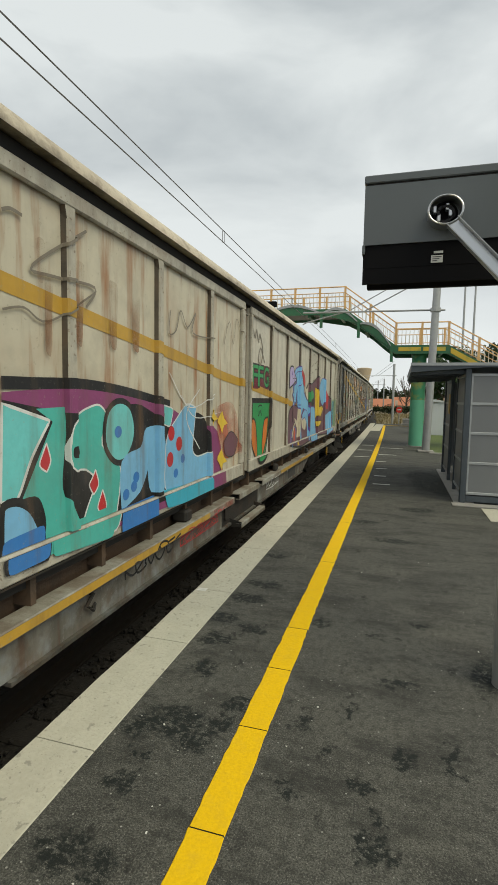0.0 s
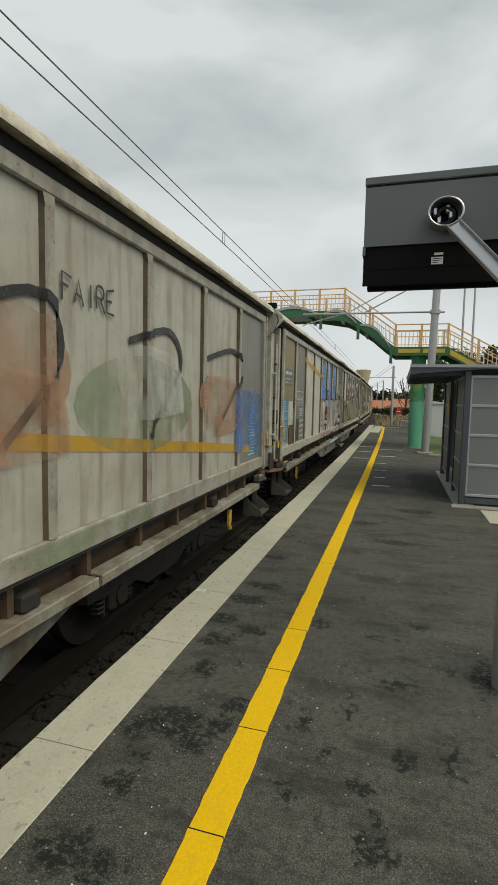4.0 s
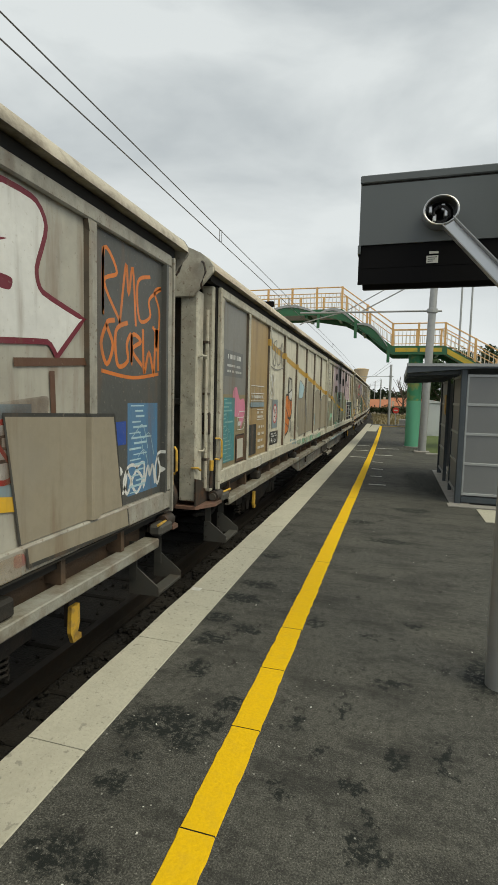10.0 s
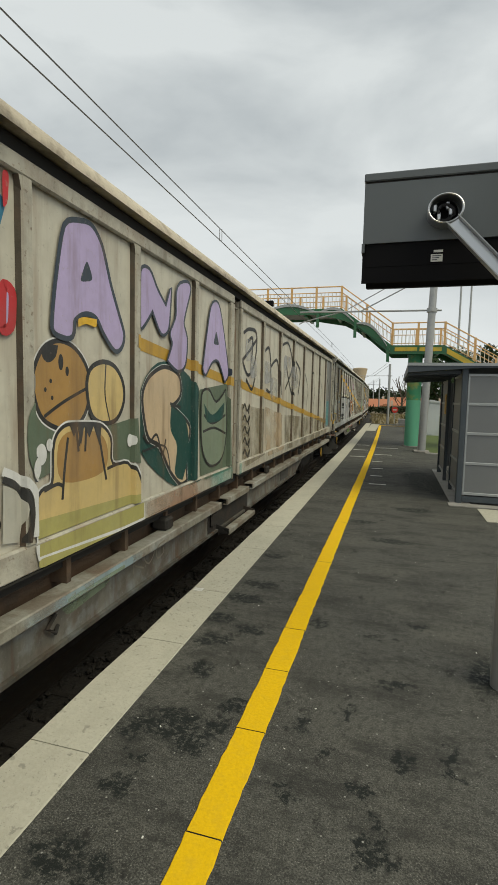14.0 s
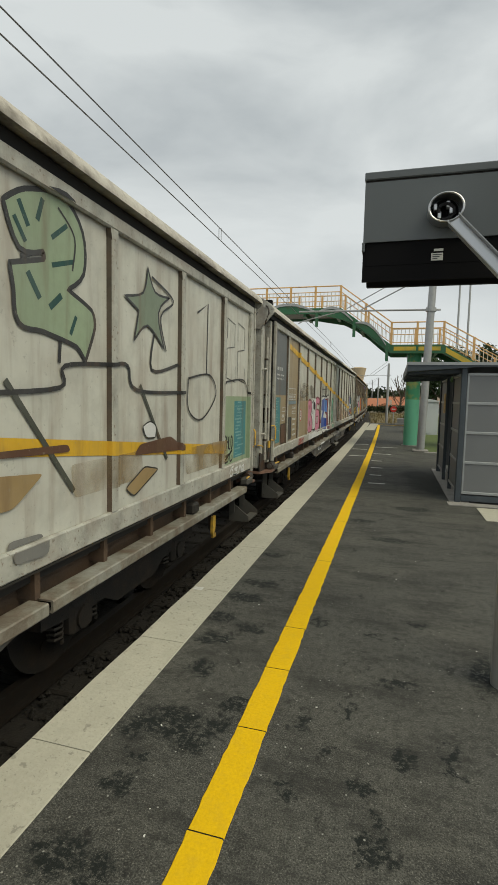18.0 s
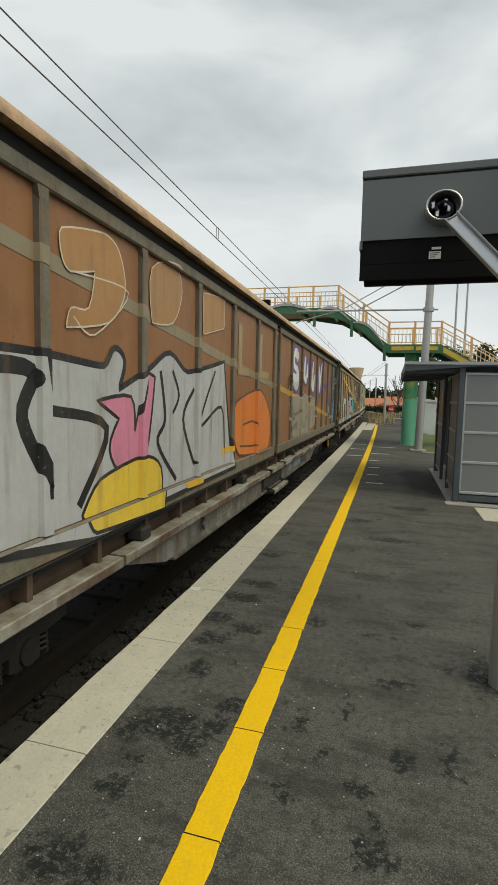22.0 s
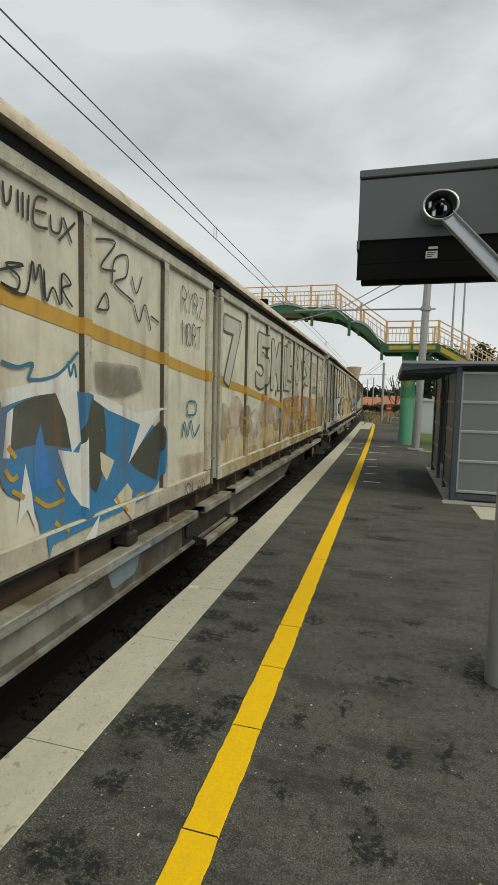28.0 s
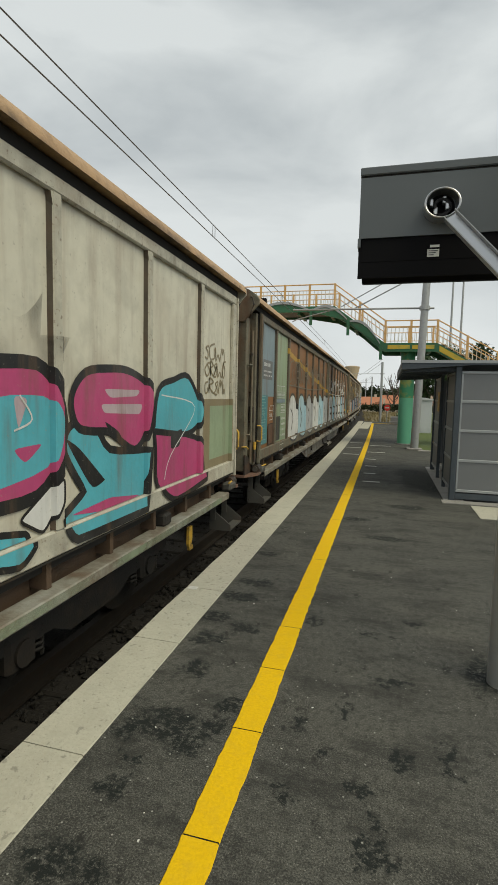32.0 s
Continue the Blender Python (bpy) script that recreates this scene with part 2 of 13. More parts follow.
ASPHALT = asphalt_material()
COPING = material("coping_paint", (0.46, 0.445, 0.365), 0.75, grain=((45, 0.35, (0.36, 0.345, 0.28)), (140, 0.6, (0.20, 0.19, 0.16), 0.62, 0.68), (4.5, 0.3, (0.36, 0.345, 0.28), 0.5, 0.6), (26, 0.55, (0.17, 0.165, 0.14), 0.60, 0.66), (2.1, 0.3, (0.33, 0.32, 0.26), 0.5, 0.65)), bump=0.2, vary=0.04)
CONCRETE = material("concrete", (0.30, 0.29, 0.27), 0.85, grain=((40, 0.3, (0.2, 0.2, 0.19)),), stain=((3, 0.5, (0.16, 0.155, 0.14)),), bump=0.3)
YELLOW_LINE = material("road_yellow", (0.76, 0.48, 0.005), 0.75, spec=0.15, grain=((90, 0.3, (0.55, 0.32, 0.01)),), stain=((14, 0.15, (0.45, 0.3, 0.05)),), bump=0.25)
# Ballast, sleeper and rail colours are near black: they include the train's shade.
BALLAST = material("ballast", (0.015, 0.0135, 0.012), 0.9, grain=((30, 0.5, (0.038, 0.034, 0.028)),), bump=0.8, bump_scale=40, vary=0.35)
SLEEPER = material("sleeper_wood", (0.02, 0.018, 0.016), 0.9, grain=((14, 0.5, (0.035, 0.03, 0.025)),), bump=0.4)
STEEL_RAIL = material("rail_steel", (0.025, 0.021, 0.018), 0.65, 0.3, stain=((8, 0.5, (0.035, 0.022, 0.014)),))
GRASS = material("grass", (0.075, 0.11, 0.03), 0.9, grain=((25, 0.5, (0.12, 0.14, 0.04)),), bump=0.6, bump_scale=60)
DRY_GRASS = material("dry_grass", (0.20, 0.16, 0.08), 0.9, grain=((10, 0.5, (0.12, 0.11, 0.05)),), bump=0.6, bump_scale=20)
SOIL = material("soil", (0.14, 0.12, 0.085), 0.95, grain=((6, 0.5, (0.08, 0.085, 0.04)),), stain=((0.4, 0.5, (0.10, 0.12, 0.04)),), bump=0.4)
DARK_STEEL = material("underframe", (0.028, 0.026, 0.023), 0.75, 0.2, stain=((4, 0.6, (0.06, 0.042, 0.03)),), bump=0.2)
BUFFER_STEEL = material("buffer_steel", (0.055, 0.047, 0.041), 0.6, 0.3, stain=((6, 0.5, RUST),))
STEP_STEEL = material("step_steel", (0.075, 0.073, 0.065), 0.65, 0.1, stain=((5, 0.7, (0.085, 0.07, 0.055)),), bump=0.1)
HANDLE_YELLOW = material("handle_yellow", (0.62, 0.38, 0.05), 0.5, grain=((20, 0.5, (0.30, 0.20, 0.08), 0.5, 0.6),), stain=((9, 0.6, (0.16, 0.10, 0.05)),))
# black for seals and seams, and for painted shade under eaves and floor
SEAL_SHADE = material("seam_and_shade", (0.02, 0.019, 0.018), 0.9)
GALV = material("galvanised", (0.36, 0.37, 0.37), 0.5, 0.45, stain=((9, 0.4, (0.26, 0.27, 0.27)),))
WIRE = material("wire_metal", (0.16, 0.16, 0.165), 0.6, 0.3)
GREEN_PAINT = material("bridge_green", (0.03, 0.13, 0.06), 0.45, stain=((3, 0.45, (0.05, 0.17, 0.09)), (6, 0.4, (0.10, 0.07, 0.03))))
PILLAR_GREEN = material("pillar_green", (0.13, 0.42, 0.27), 0.55, stain=((2.5, 0.4, (0.10, 0.32, 0.21)),))
PILLAR_OLD = material("pillar_old_paint", (0.05, 0.26, 0.13), 0.5, stain=((2.2, 0.9, (0.42, 0.33, 0.05)),))
YELLOW_PAINT = material("bridge_yellow", (0.55, 0.38, 0.04), 0.5, stain=((2.5, 0.6, (0.16, 0.26, 0.08)),))
RAIL_PAINT = material("railing_yellow", (0.66, 0.40, 0.16), 0.55, stain=((9, 0.5, (0.45, 0.22, 0.08)),))
RAIL_WHITE = material("railing_bar", (0.62, 0.58, 0.47), 0.55, stain=((9, 0.4, (0.45, 0.30, 0.16)),))
SIGN_GREY = material("sign_grey", (0.092, 0.105, 0.112), 0.42, stain=((2, 0.25, (0.08, 0.09, 0.095)),), spec=0.5)
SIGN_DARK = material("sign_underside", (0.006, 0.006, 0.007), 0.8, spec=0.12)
PAPER = material("paper_label", (0.62, 0.62, 0.58), 0.7)
INK = material("ink", (0.03, 0.03, 0.035), 0.7)
ALU = material("bare_aluminium", (0.55, 0.56, 0.57), 0.32, 0.85)
CABLE = material("cable_black", (0.02, 0.02, 0.022), 0.5)
SHELTER_FRAME = material("shelter_frame", (0.07, 0.085, 0.10), 0.45, 0.3, stain=((5, 0.3, (0.13, 0.14, 0.15)),))
SHELTER_RAIL = material("shelter_rail", (0.36, 0.38, 0.39), 0.45, 0.4)
SHELTER_PANEL = material("perforated_panel", (0.21, 0.22, 0.228), 0.5, 0.35, grain=((420, 0.3, (0.13, 0.135, 0.14)),), stain=((1.2, 0.3, (0.25, 0.26, 0.265)),))
CABIN_WHITE = material("cabin_white", (0.55, 0.58, 0.60), 0.5, stain=((2, 0.3, (0.42, 0.45, 0.47)),))
ROOF_TILE = material("roof_tile", (0.42, 0.17, 0.09), 0.8, grain=((3, 0.4, (0.28, 0.12, 0.07)),), vary=0.15)
HOUSE_WALL = material("render_wall", (0.52, 0.47, 0.38), 0.85, stain=((0.6, 0.3, (0.42, 0.38, 0.31)),), vary=0.12)
TOWER_CONCRETE = material("tower_concrete", (0.50, 0.40, 0.27), 0.85, stain=((0.2, 0.3, (0.42, 0.34, 0.23)),))
HEDGE = material("hedge_leaf", (0.035, 0.05, 0.02), 0.85, vary=0.2)
LEAF = material("leaf_green", (0.045, 0.075, 0.03), 0.8, vary=0.25)
BARK = material("bark", (0.10, 0.08, 0.06), 0.9)
WINDOW_DARK = material("window_dark", (0.03, 0.035, 0.04), 0.15)
RED_SIGN = material("sign_red", (0.55, 0.04, 0.03), 0.5)
WHITE_MARK = material("marking_white", (0.62, 0.62, 0.58), 0.7, stain=((9, 0.5, (0.3, 0.3, 0.28)),))

# ---- mesh helpers ----


def slab(bm, x0, x1, y0, y1, z0, z1, bevel=0.0, m=None):
    """A box between two corners, with its edges rounded off by bevel."""
    r = bmesh.ops.create_cube(bm, size=1.0, matrix=Matrix.Translation(((x0 + x1) / 2, (y0 + y1) / 2, (z0 + z1) / 2)) @ Matrix.Diagonal((x1 - x0, y1 - y0, z1 - z0, 1)))
    vs = r["verts"]
    if bevel:
        es = list({e for v in vs for e in v.link_edges})
        r = bmesh.ops.bevel(bm, geom=es, offset=bevel, segments=1, affect="EDGES", profile=0.5)
        vs = r["verts"]
    if m is not None:
        bmesh.ops.transform(bm, matrix=m, verts=vs)
    return vs


def prism(bm, outline, axis, a, b):
    """An outline of 2D points drawn out from a to b along an axis (0: points are y,z; 1: x,z; 2: x,y)."""
    def at(p, q):
        v = [p[0], p[1]]
        v.insert(axis, q)
        return bm.verts.new(v)
    lo, hi = [at(p, a) for p in outline], [at(p, b) for p in outline]
    n = len(outline)
    for i in range(n):
        bm.faces.new((lo[i], lo[(i + 1) % n], hi[(i + 1) % n], hi[i]))
    bm.faces.new(lo[::-1])
    bm.faces.new(hi)


def tube(bm, path, r, sides=6):
    """A round bar along a list of points."""
    pts = [Vector(p) for p in path]
    rings = []
    for i, p in enumerate(pts):
        d = (pts[min(i + 1, len(pts) - 1)] - pts[max(i - 1, 0)]).normalized()
        a = d.cross(Vector((0, 0, 1)) if abs(d.z) < 0.9 else Vector((1, 0, 0))).normalized()
        b = d.cross(a)
        rings.append([bm.verts.new(p + r * (math.cos(k * math.tau / sides) * a + math.sin(k * math.tau / sides) * b)) for k in range(sides)])
    for i in range(len(rings) - 1):
        for k in range(sides):
            bm.faces.new((rings[i][k], rings[i][(k + 1) % sides], rings[i + 1][(k + 1) % sides], rings[i + 1][k]))
    bm.faces.new(rings[0][::-1])
    bm.faces.new(rings[-1])


def drum(bm, p, q, r0, r1=None, sides=16):
    """A cylinder or cone from p to q."""
    p, q = Vector(p), Vector(q)
    d = q - p
    m = Matrix.Translation((p + q) / 2) @ d.to_track_quat("Z", "Y").to_matrix().to_4x4()
    bmesh.ops.create_cone(bm, cap_ends=True, segments=sides, radius1=r0, radius2=r0 if r1 is None else r1, depth=d.length, matrix=m)


def finish(bm, name, mat, smooth=False):
    bmesh.ops.recalc_face_normals(bm, faces=bm.faces)
    me = bpy.data.meshes.new(name)
    bm.to_mesh(me)
    bm.free()
    me.materials.append(mat)
    if smooth:
        me.shade_smooth()
        me.set_sharp_from_angle(angle=radians(38))
    return me


def part(name, bm, mat, parent=None, label="", smooth=False):
    """One mesh object out of a bmesh (or a mesh), under a thing."""
    ob = new(name, finish(bm, name, mat, smooth) if isinstance(bm, bmesh.types.BMesh) else bm)
    ob.parent = parent
    return tagged(ob, label)


def thing(name, label, category, m=None, group="", kind=""):
    ob = new(name)
    if m is not None:
        ob.matrix_basis = m
    return tagged(ob, label, category, group, kind)


def solo(name, bm, mat, label, category, kind="", group="", smooth=False):
    return tagged(part(name, bm, mat, None, smooth=smooth), label, category, group, kind)


def boxed(*args, **kw):
    bm = bmesh.new()
    slab(bm, *args, **kw)
    return bm


def tubed(path, r, sides=6):
    bm = bmesh.new()
    tube(bm, path, r, sides)
    return bm


def drummed(*args, **kw):
    bm = bmesh.new()
    drum(bm, *args, **kw)
    return bm


def strip(bm, x0, x1, z0, z1, ys):
    """A long bar that follows the bend of the line."""
    rings = [[bm.verts.new((x + bend(y), y, z)) for x, z in ((x0, z0), (x1, z0), (x1, z1), (x0, z1))] for y in ys]
    for a, b in zip(rings, rings[1:]):
        for k in range(4):
            bm.faces.new((a[k], a[(k + 1) % 4], b[(k + 1) % 4], b[k]))
    bm.faces.new(rings[0][::-1])
    bm.faces.new(rings[-1])


def steps(a, b, d):
    n = max(1, round((b - a) / d))
    return [a + (b - a) * i / n for i in range(n + 1)]


# ---- ground, platform and track ----
bm = bmesh.new()
gx = [-900, -300, -120, -40, -12, -4.2, -1.62, 9, 20, 60, 160, 400, 900]
gy = [-60, -20, 0, 30, 60, 98, 122, 180, 200, 500, 1500]
gv = [[bm.verts.new((x, y, -0.98 if y < 100 else -2.4 if y < 180 else -3.2)) for x in gx] for y in gy]
for j in range(len(gy) - 1):
    for i in range(len(gx) - 1):
        bm.faces.new((gv[j][i], gv[j][i + 1], gv[j + 1][i + 1], gv[j + 1][i]))
solo("ground", bm, SOIL, "bare earth and rough grass round the station", "ground", "structure")

COPE_OUT, COPE_IN, LINE_L, LINE_R = -1.57, -1.25, -0.685, -0.54
PLAT_END = 36.0


def deck(bm, x0, x1, y0, y1, z0, z1, follow=True):
    ys = steps(y0, y1, 1.5)
    strip(bm, x0, x1, z0, z1, ys) if follow else slab(bm, x0, x1, y0, y1, z0, z1)


platform = thing("platform", "dark asphalt station platform with pale edge and yellow safety line", "platform", kind="structure")
bm = bmesh.new()
deck(bm, COPE_IN, 9.0, -7.0, 16.4, -0.9, 0.0)
part("asphalt_surface", bm, ASPHALT, platform, "dark grey worn asphalt")
bm = bmesh.new()
deck(bm, COPE_IN, 1.05, 16.404, PLAT_END, -0.9, 0.0)
part("asphalt_surface", bm, ASPHALT, platform, "dark grey worn asphalt")
bm = bmesh.new()
strip(bm, COPE_OUT + 0.09, COPE_IN - 0.004, -0.95, -0.145, steps(-7, PLAT_END, 1.5))
part("platform_wall", bm, CONCRETE, platform, "grey concrete wall under the platform edge")

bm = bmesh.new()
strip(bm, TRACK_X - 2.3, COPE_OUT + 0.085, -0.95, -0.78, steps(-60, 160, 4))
trackbed = solo("trackbed", bm, BALLAST, "ballast bed under the track, coloured dark for the train's shade", "track bed", "structure")

# Unseen block, added to stop far-side light from reaching under the wagons.
solo("far_platform", boxed(-12.0, TRACK_X - 2.32, -30, 33, -0.95, -0.02), CONCRETE, "unseen low block added beyond the track to darken under the train", "platform", "structure")
track = thing("railway_track", "railway track on dark ballast beside the platform", "railway track", kind="structure")
for sx in (-0.7525, 0.7525):
    bm = bmesh.new()
    ys = steps(-60, 160, 3)
    strip(bm, TRACK_X + sx - 0.036, TRACK_X + sx + 0.036, RAIL_Z - 0.04, RAIL_Z, ys)
    strip(bm, TRACK_X + sx - 0.01, TRACK_X + sx + 0.01, RAIL_Z - 0.14, RAIL_Z - 0.04, ys)
    strip(bm, TRACK_X + sx - 0.07, TRACK_X + sx + 0.07, RAIL_Z - 0.165, RAIL_Z - 0.14, ys)
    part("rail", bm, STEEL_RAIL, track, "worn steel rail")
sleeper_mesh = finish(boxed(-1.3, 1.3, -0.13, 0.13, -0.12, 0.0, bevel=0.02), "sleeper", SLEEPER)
for i in range(80):
    y = -8 + 0.6 * i
    s = part("sleeper", sleeper_mesh, None, track)
    s.matrix_basis = pose(TRACK_X + bend(y), y, RAIL_Z - 0.20, rz=math.degrees(heading(y)))

# loose ballast stones between the rail and the platform wall
bm = bmesh.new()
rng = random.Random(4)
for i in range(5200):
    y = -1.5 + 24 * rng.random() ** 1.5
    x = rng.uniform(TRACK_X - 1.2, COPE_OUT + 0.08) if rng.random() < 0.3 else rng.uniform(TRACK_X + 0.8, COPE_OUT + 0.08)
    s = rng.uniform(0.018, 0.04)
    m = Matrix.Translation((x + bend(y), y, -0.775 + rng.uniform(0, 0.03))) @ Euler((rng.random() * 6, rng.random() * 6, rng.random() * 6)).to_matrix().to_4x4()
    vs = [bm.verts.new(m @ Vector((a * s * rng.uniform(0.7, 1.2), b * s, c * s * rng.uniform(0.6, 1)))) for a, b, c in ((1, 0, 0), (-1, 0, 0), (0, 1, 0), (0, -1, 0), (0, 0, 1), (0, 0, -1))]
    for a, b, c in ((0, 2, 4), (2, 1, 4), (1, 3, 4), (3, 0, 4), (2, 0, 5), (1, 2, 5), (3, 1, 5), (0, 3, 5)):
        bm.faces.new((vs[a], vs[b], vs[c]))
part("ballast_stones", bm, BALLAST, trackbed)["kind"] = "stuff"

# yellow line, in lengths with fine cracks between them
lengths = [-2.0, 0.2, 1.02, 1.62, 2.24, 2.81, 3.37, 4.9, 6.6, 8.4, 10.4, 12.6, 15.2, 18, 21, 25, 29, 33.4]
rng = random.Random(9)
for a, b in zip(lengths, lengths[1:]):
    bm = bmesh.new()
    ys = steps(a + 0.003, b - 0.003, 0.05 if a < 6 else 0.5)
    jit = 0.0035
    rings = []
    for y in ys:
        l, r = LINE_L + bend(y) + rng.uniform(-jit, jit), LINE_R + bend(y) + rng.uniform(-jit, jit)
        rings.append([bm.verts.new(p) for p in ((l, y, 0.0), (l + 0.004, y, 0.006), (r - 0.004, y, 0.006), (r, y, 0.0))])
    for p, q in zip(rings, rings[1:]):
        for k in range(3):
            bm.faces.new((p[k], p[k + 1], q[k + 1], q[k]))
    part("yellow_line", bm, YELLOW_LINE, platform)
part("end_line", boxed(LINE_R + bend(33.4), 0.9, 33.3, 33.5, -0.001, 0.006), YELLOW_LINE, platform, "yellow line across the end of the platform")
part("end_pad", boxed(COPE_IN + bend(35) + 0.1, LINE_L + bend(33), 27.2, 34.8, -0.002, 0.008), COPING, platform, "pale concrete pad at the end of the platform")

# ---- overhead line ----
catenary = thing("overhead_wires", "thin overhead electric wires above the railway track", "overhead line")
bm = bmesh.new()
WIRE_X = -3.2
contact = [(WIRE_X + bend(y) - 0.003 * y, y, 4.47 - 0.0022 * y) for y in steps(-30, 60, 3)]
carrier = [(WIRE_X + bend(y) - 0.003 * y, y, 4.44 - 0.0022 * y + 0.235 + 0.00012 * (y - 10) ** 2) for y in steps(-30, 18, 2)] + [(WIRE_X + bend(y), y, 4.55) for y in steps(19, 60, 4)]
part("contact_wire", tubed(contact, 0.008, 5), WIRE, catenary)
part("carrier_wire", tubed(carrier, 0.008, 5), WIRE, catenary)
for y in (0.5, 9.1, 15.5, 28):
    zc, zt = 4.47 - 0.0022 * y, 4.44 - 0.0022 * y + 0.235 + 0.00012 * (y - 10) ** 2
    x = WIRE_X + bend(y) - 0.003 * y
    part("dropper", tubed([(x - 0.02, y, zc), (x - 0.02, y, zt), (x + 0.02, y + 0.01, zt), (x + 0.02, y + 0.01, zc)], 0.006, 4), WIRE, catenary)

# ---- catenary masts ----


def mast(x, y, h, arm_z, name="catenary_mast", r=0.125, reach=-3.3, lean=0.0):
    t = thing(name, "galvanised steel catenary mast standing beside the platform", "mast", pose(x, y, 0, ry=lean), "catenary masts")
    bm = bmesh.new()
    drum(bm, (0, 0, 0), (0, 0, h), r, r * 0.85, 14)
    part("pole", bm, GALV, t, smooth=True)
    part("base_plate", boxed(-r * 1.9, r * 1.9, -r * 1.9, r * 1.9, 0, 0.05, bevel=0.01), CONCRETE, t)
    part("collar", drummed((0, 0, arm_z - 0.06), (0, 0, arm_z + 0.06), r * 1.25, sides=12), GALV, t)
    dx = reach - x
    part("arm", tubed([(0.28, 0, arm_z), (0, 0, arm_z), (dx, 0.2, arm_z - 0.03)], 0.03), GALV, t)
    part("stay", tubed([(0, 0, arm_z + 1.5), (dx * 0.62, 0.1, arm_z + 0.05)], 0.016), GALV, t)
    part("brace", tubed([(0, 0, arm_z + 1.15), (dx * 0.52, 0.15, arm_z)], 0.02), GALV, t)
    part("steady_arm", tubed([(dx * 0.65, 0.15, arm_z), (dx * 0.97, 0.2, arm_z - 0.35), (dx, 0.2, arm_z - 0.42)], 0.02), GALV, t)
    return t


mast(0.86, 16.9, 8.4, 4.4, lean=1.3)
for x, y, h in ((-0.65, 55.0, 6.3), (-3.2, 110.0, 7.0), (-6.4, 160.0, 8.5)):
    t = mast(x, y, h, h - 1.2, r=0.14, reach=x - 3.0)
    t["label"] = "distant grey catenary mast beside the line"
    t.matrix_basis = pose(x, y, -0.95)

# ---- footbridge ----
YN, YF = 18.2, 19.9     # near and far side of the deck


def deck_z(x):
    """Height of the walking surface along the bridge."""
    if x < -1.95:
        return 4.72
    if x < -0.2:
        return 4.72 - (x + 1.95) / 1.75 * 1.28
    if x < 1.48:
        return 3.44
    return 3.44 - (x - 1.48) * 0.565


bridge = thing("footbridge", "green and yellow steel footbridge with stairs over the railway", "footbridge")
xs = [-9.0, -7.0, -5.0, -4.0, -3.0, -1.95, -1.5, -1.0, -0.6, -0.2, 0.6, 1.48, 2.4, 3.6, 5.0, 6.2]
for y0, y1, nm in ((YN - 0.05, YN + 0.05, "girder"), (YF - 0.05, YF + 0.05, "girder")):
    bm = bmesh.new()
    rings = []
    for x in xs:
        d = deck_z(x)
        if x < -0.2:
            low = 4.62 - 0.05 * (x + 4) ** 2 * 0.4 if x < -3 else 4.60 - 0.135 * (x + 3.0) ** 2.0 * 1.45
            low = min(low, d - 0.16)
            low = max(low, d - 0.5)
        else:
            low = d - 0.26
        rings.append([bm.verts.new((x, y, z)) for y, z in ((y0, low), (y1, low), (y1, d + 0.03), (y0, d + 0.03))])
    for a, b in zip(rings, rings[1:]):
        for k in range(4):
            bm.faces.new((a[k], a[(k + 1) % 4], b[(k + 1) % 4], b[k]))
    bm.faces.new(rings[0][::-1]); bm.faces.new(rings[-1])
    part(nm, bm, GREEN_PAINT, bridge, "dark green steel side girder")
# yellow web panels on the near girder
for x0, x1 in ((-0.1, 0.62), (0.70, 1.40)):
    part("web_panel", boxed(x0, x1, YN - 0.062, YN - 0.05, 3.27, 3.40), YELLOW_PAINT, bridge, "faded yellow girder panel")
bm = bmesh.new()
prism(bm, ((1.56, deck_z(1.56) - 0.2), (6.2, deck_z(6.2) - 0.2), (6.2, deck_z(6.2) - 0.02), (1.56, deck_z(1.56) - 0.02)), 1, YN - 0.064, YN - 0.052)
part("web_panel", bm, YELLOW_PAINT, bridge, "faded yellow stair stringer panel")
# deck plate and under beams
bm = bmesh.new()
rings = [[bm.verts.new((x, y, z)) for y, z in ((YN + 0.052, deck_z(x) - 0.08), (YF - 0.052, deck_z(x) - 0.08), (YF - 0.052, deck_z(x)), (YN + 0.052, deck_z(x)))] for x in xs]
for a, b in zip(rings, rings[1:]):
    for k in range(4):
        bm.faces.new((a[k], a[(k + 1) % 4], b[(k + 1) % 4], b[k]))
bm.faces.new(rings[0][::-1]); bm.faces.new(rings[-1])
part("deck_plate", bm, CONCRETE, bridge)
for x in (-6, -4.6, -3.2, -2.1, -1.2, -0.35, 0.4, 1.3):
    part("cross_beam", boxed(x - 0.05, x + 0.05, YN + 0.052, YF - 0.052, deck_z(x) - 0.24, deck_z(x) - 0.082), GREEN_PAINT, bridge)
# curved fascia plates along the arch
for x0, x1 in ((-4.75, -2.8), (-2.7, -1.5), (-1.4, -0.36)):
    bm = bmesh.new()
    top, bot = [], []
    for i in range(13):
        x = x0 + (x1 - x0) * i / 12
        z = deck_z(x0) + (deck_z(x1) - deck_z(x0)) * i / 12 - 0.13
        top.append((x, z + 0.24 * math.sin(math.pi * i / 12)))
        bot.append((x, z - 0.04))
    prism(bm, bot + top[::-1], 1, YN - 0.085, YN - 0.056)
    part("fascia_plate", bm, GREEN_PAINT, bridge, "curved green fascia plate")
    bm = bmesh.new()
    prism(bm, [(x, z + 0.006) for x, z in top] + [(x, z + 0.05 + 0.05 * math.sin(math.pi * i / 12)) for i, (x, z) in enumerate(top)][::-1], 1, YN - 0.12, YN - 0.05)
    part("fascia_cap", bm, GALV, bridge, "pale grey curved capping")
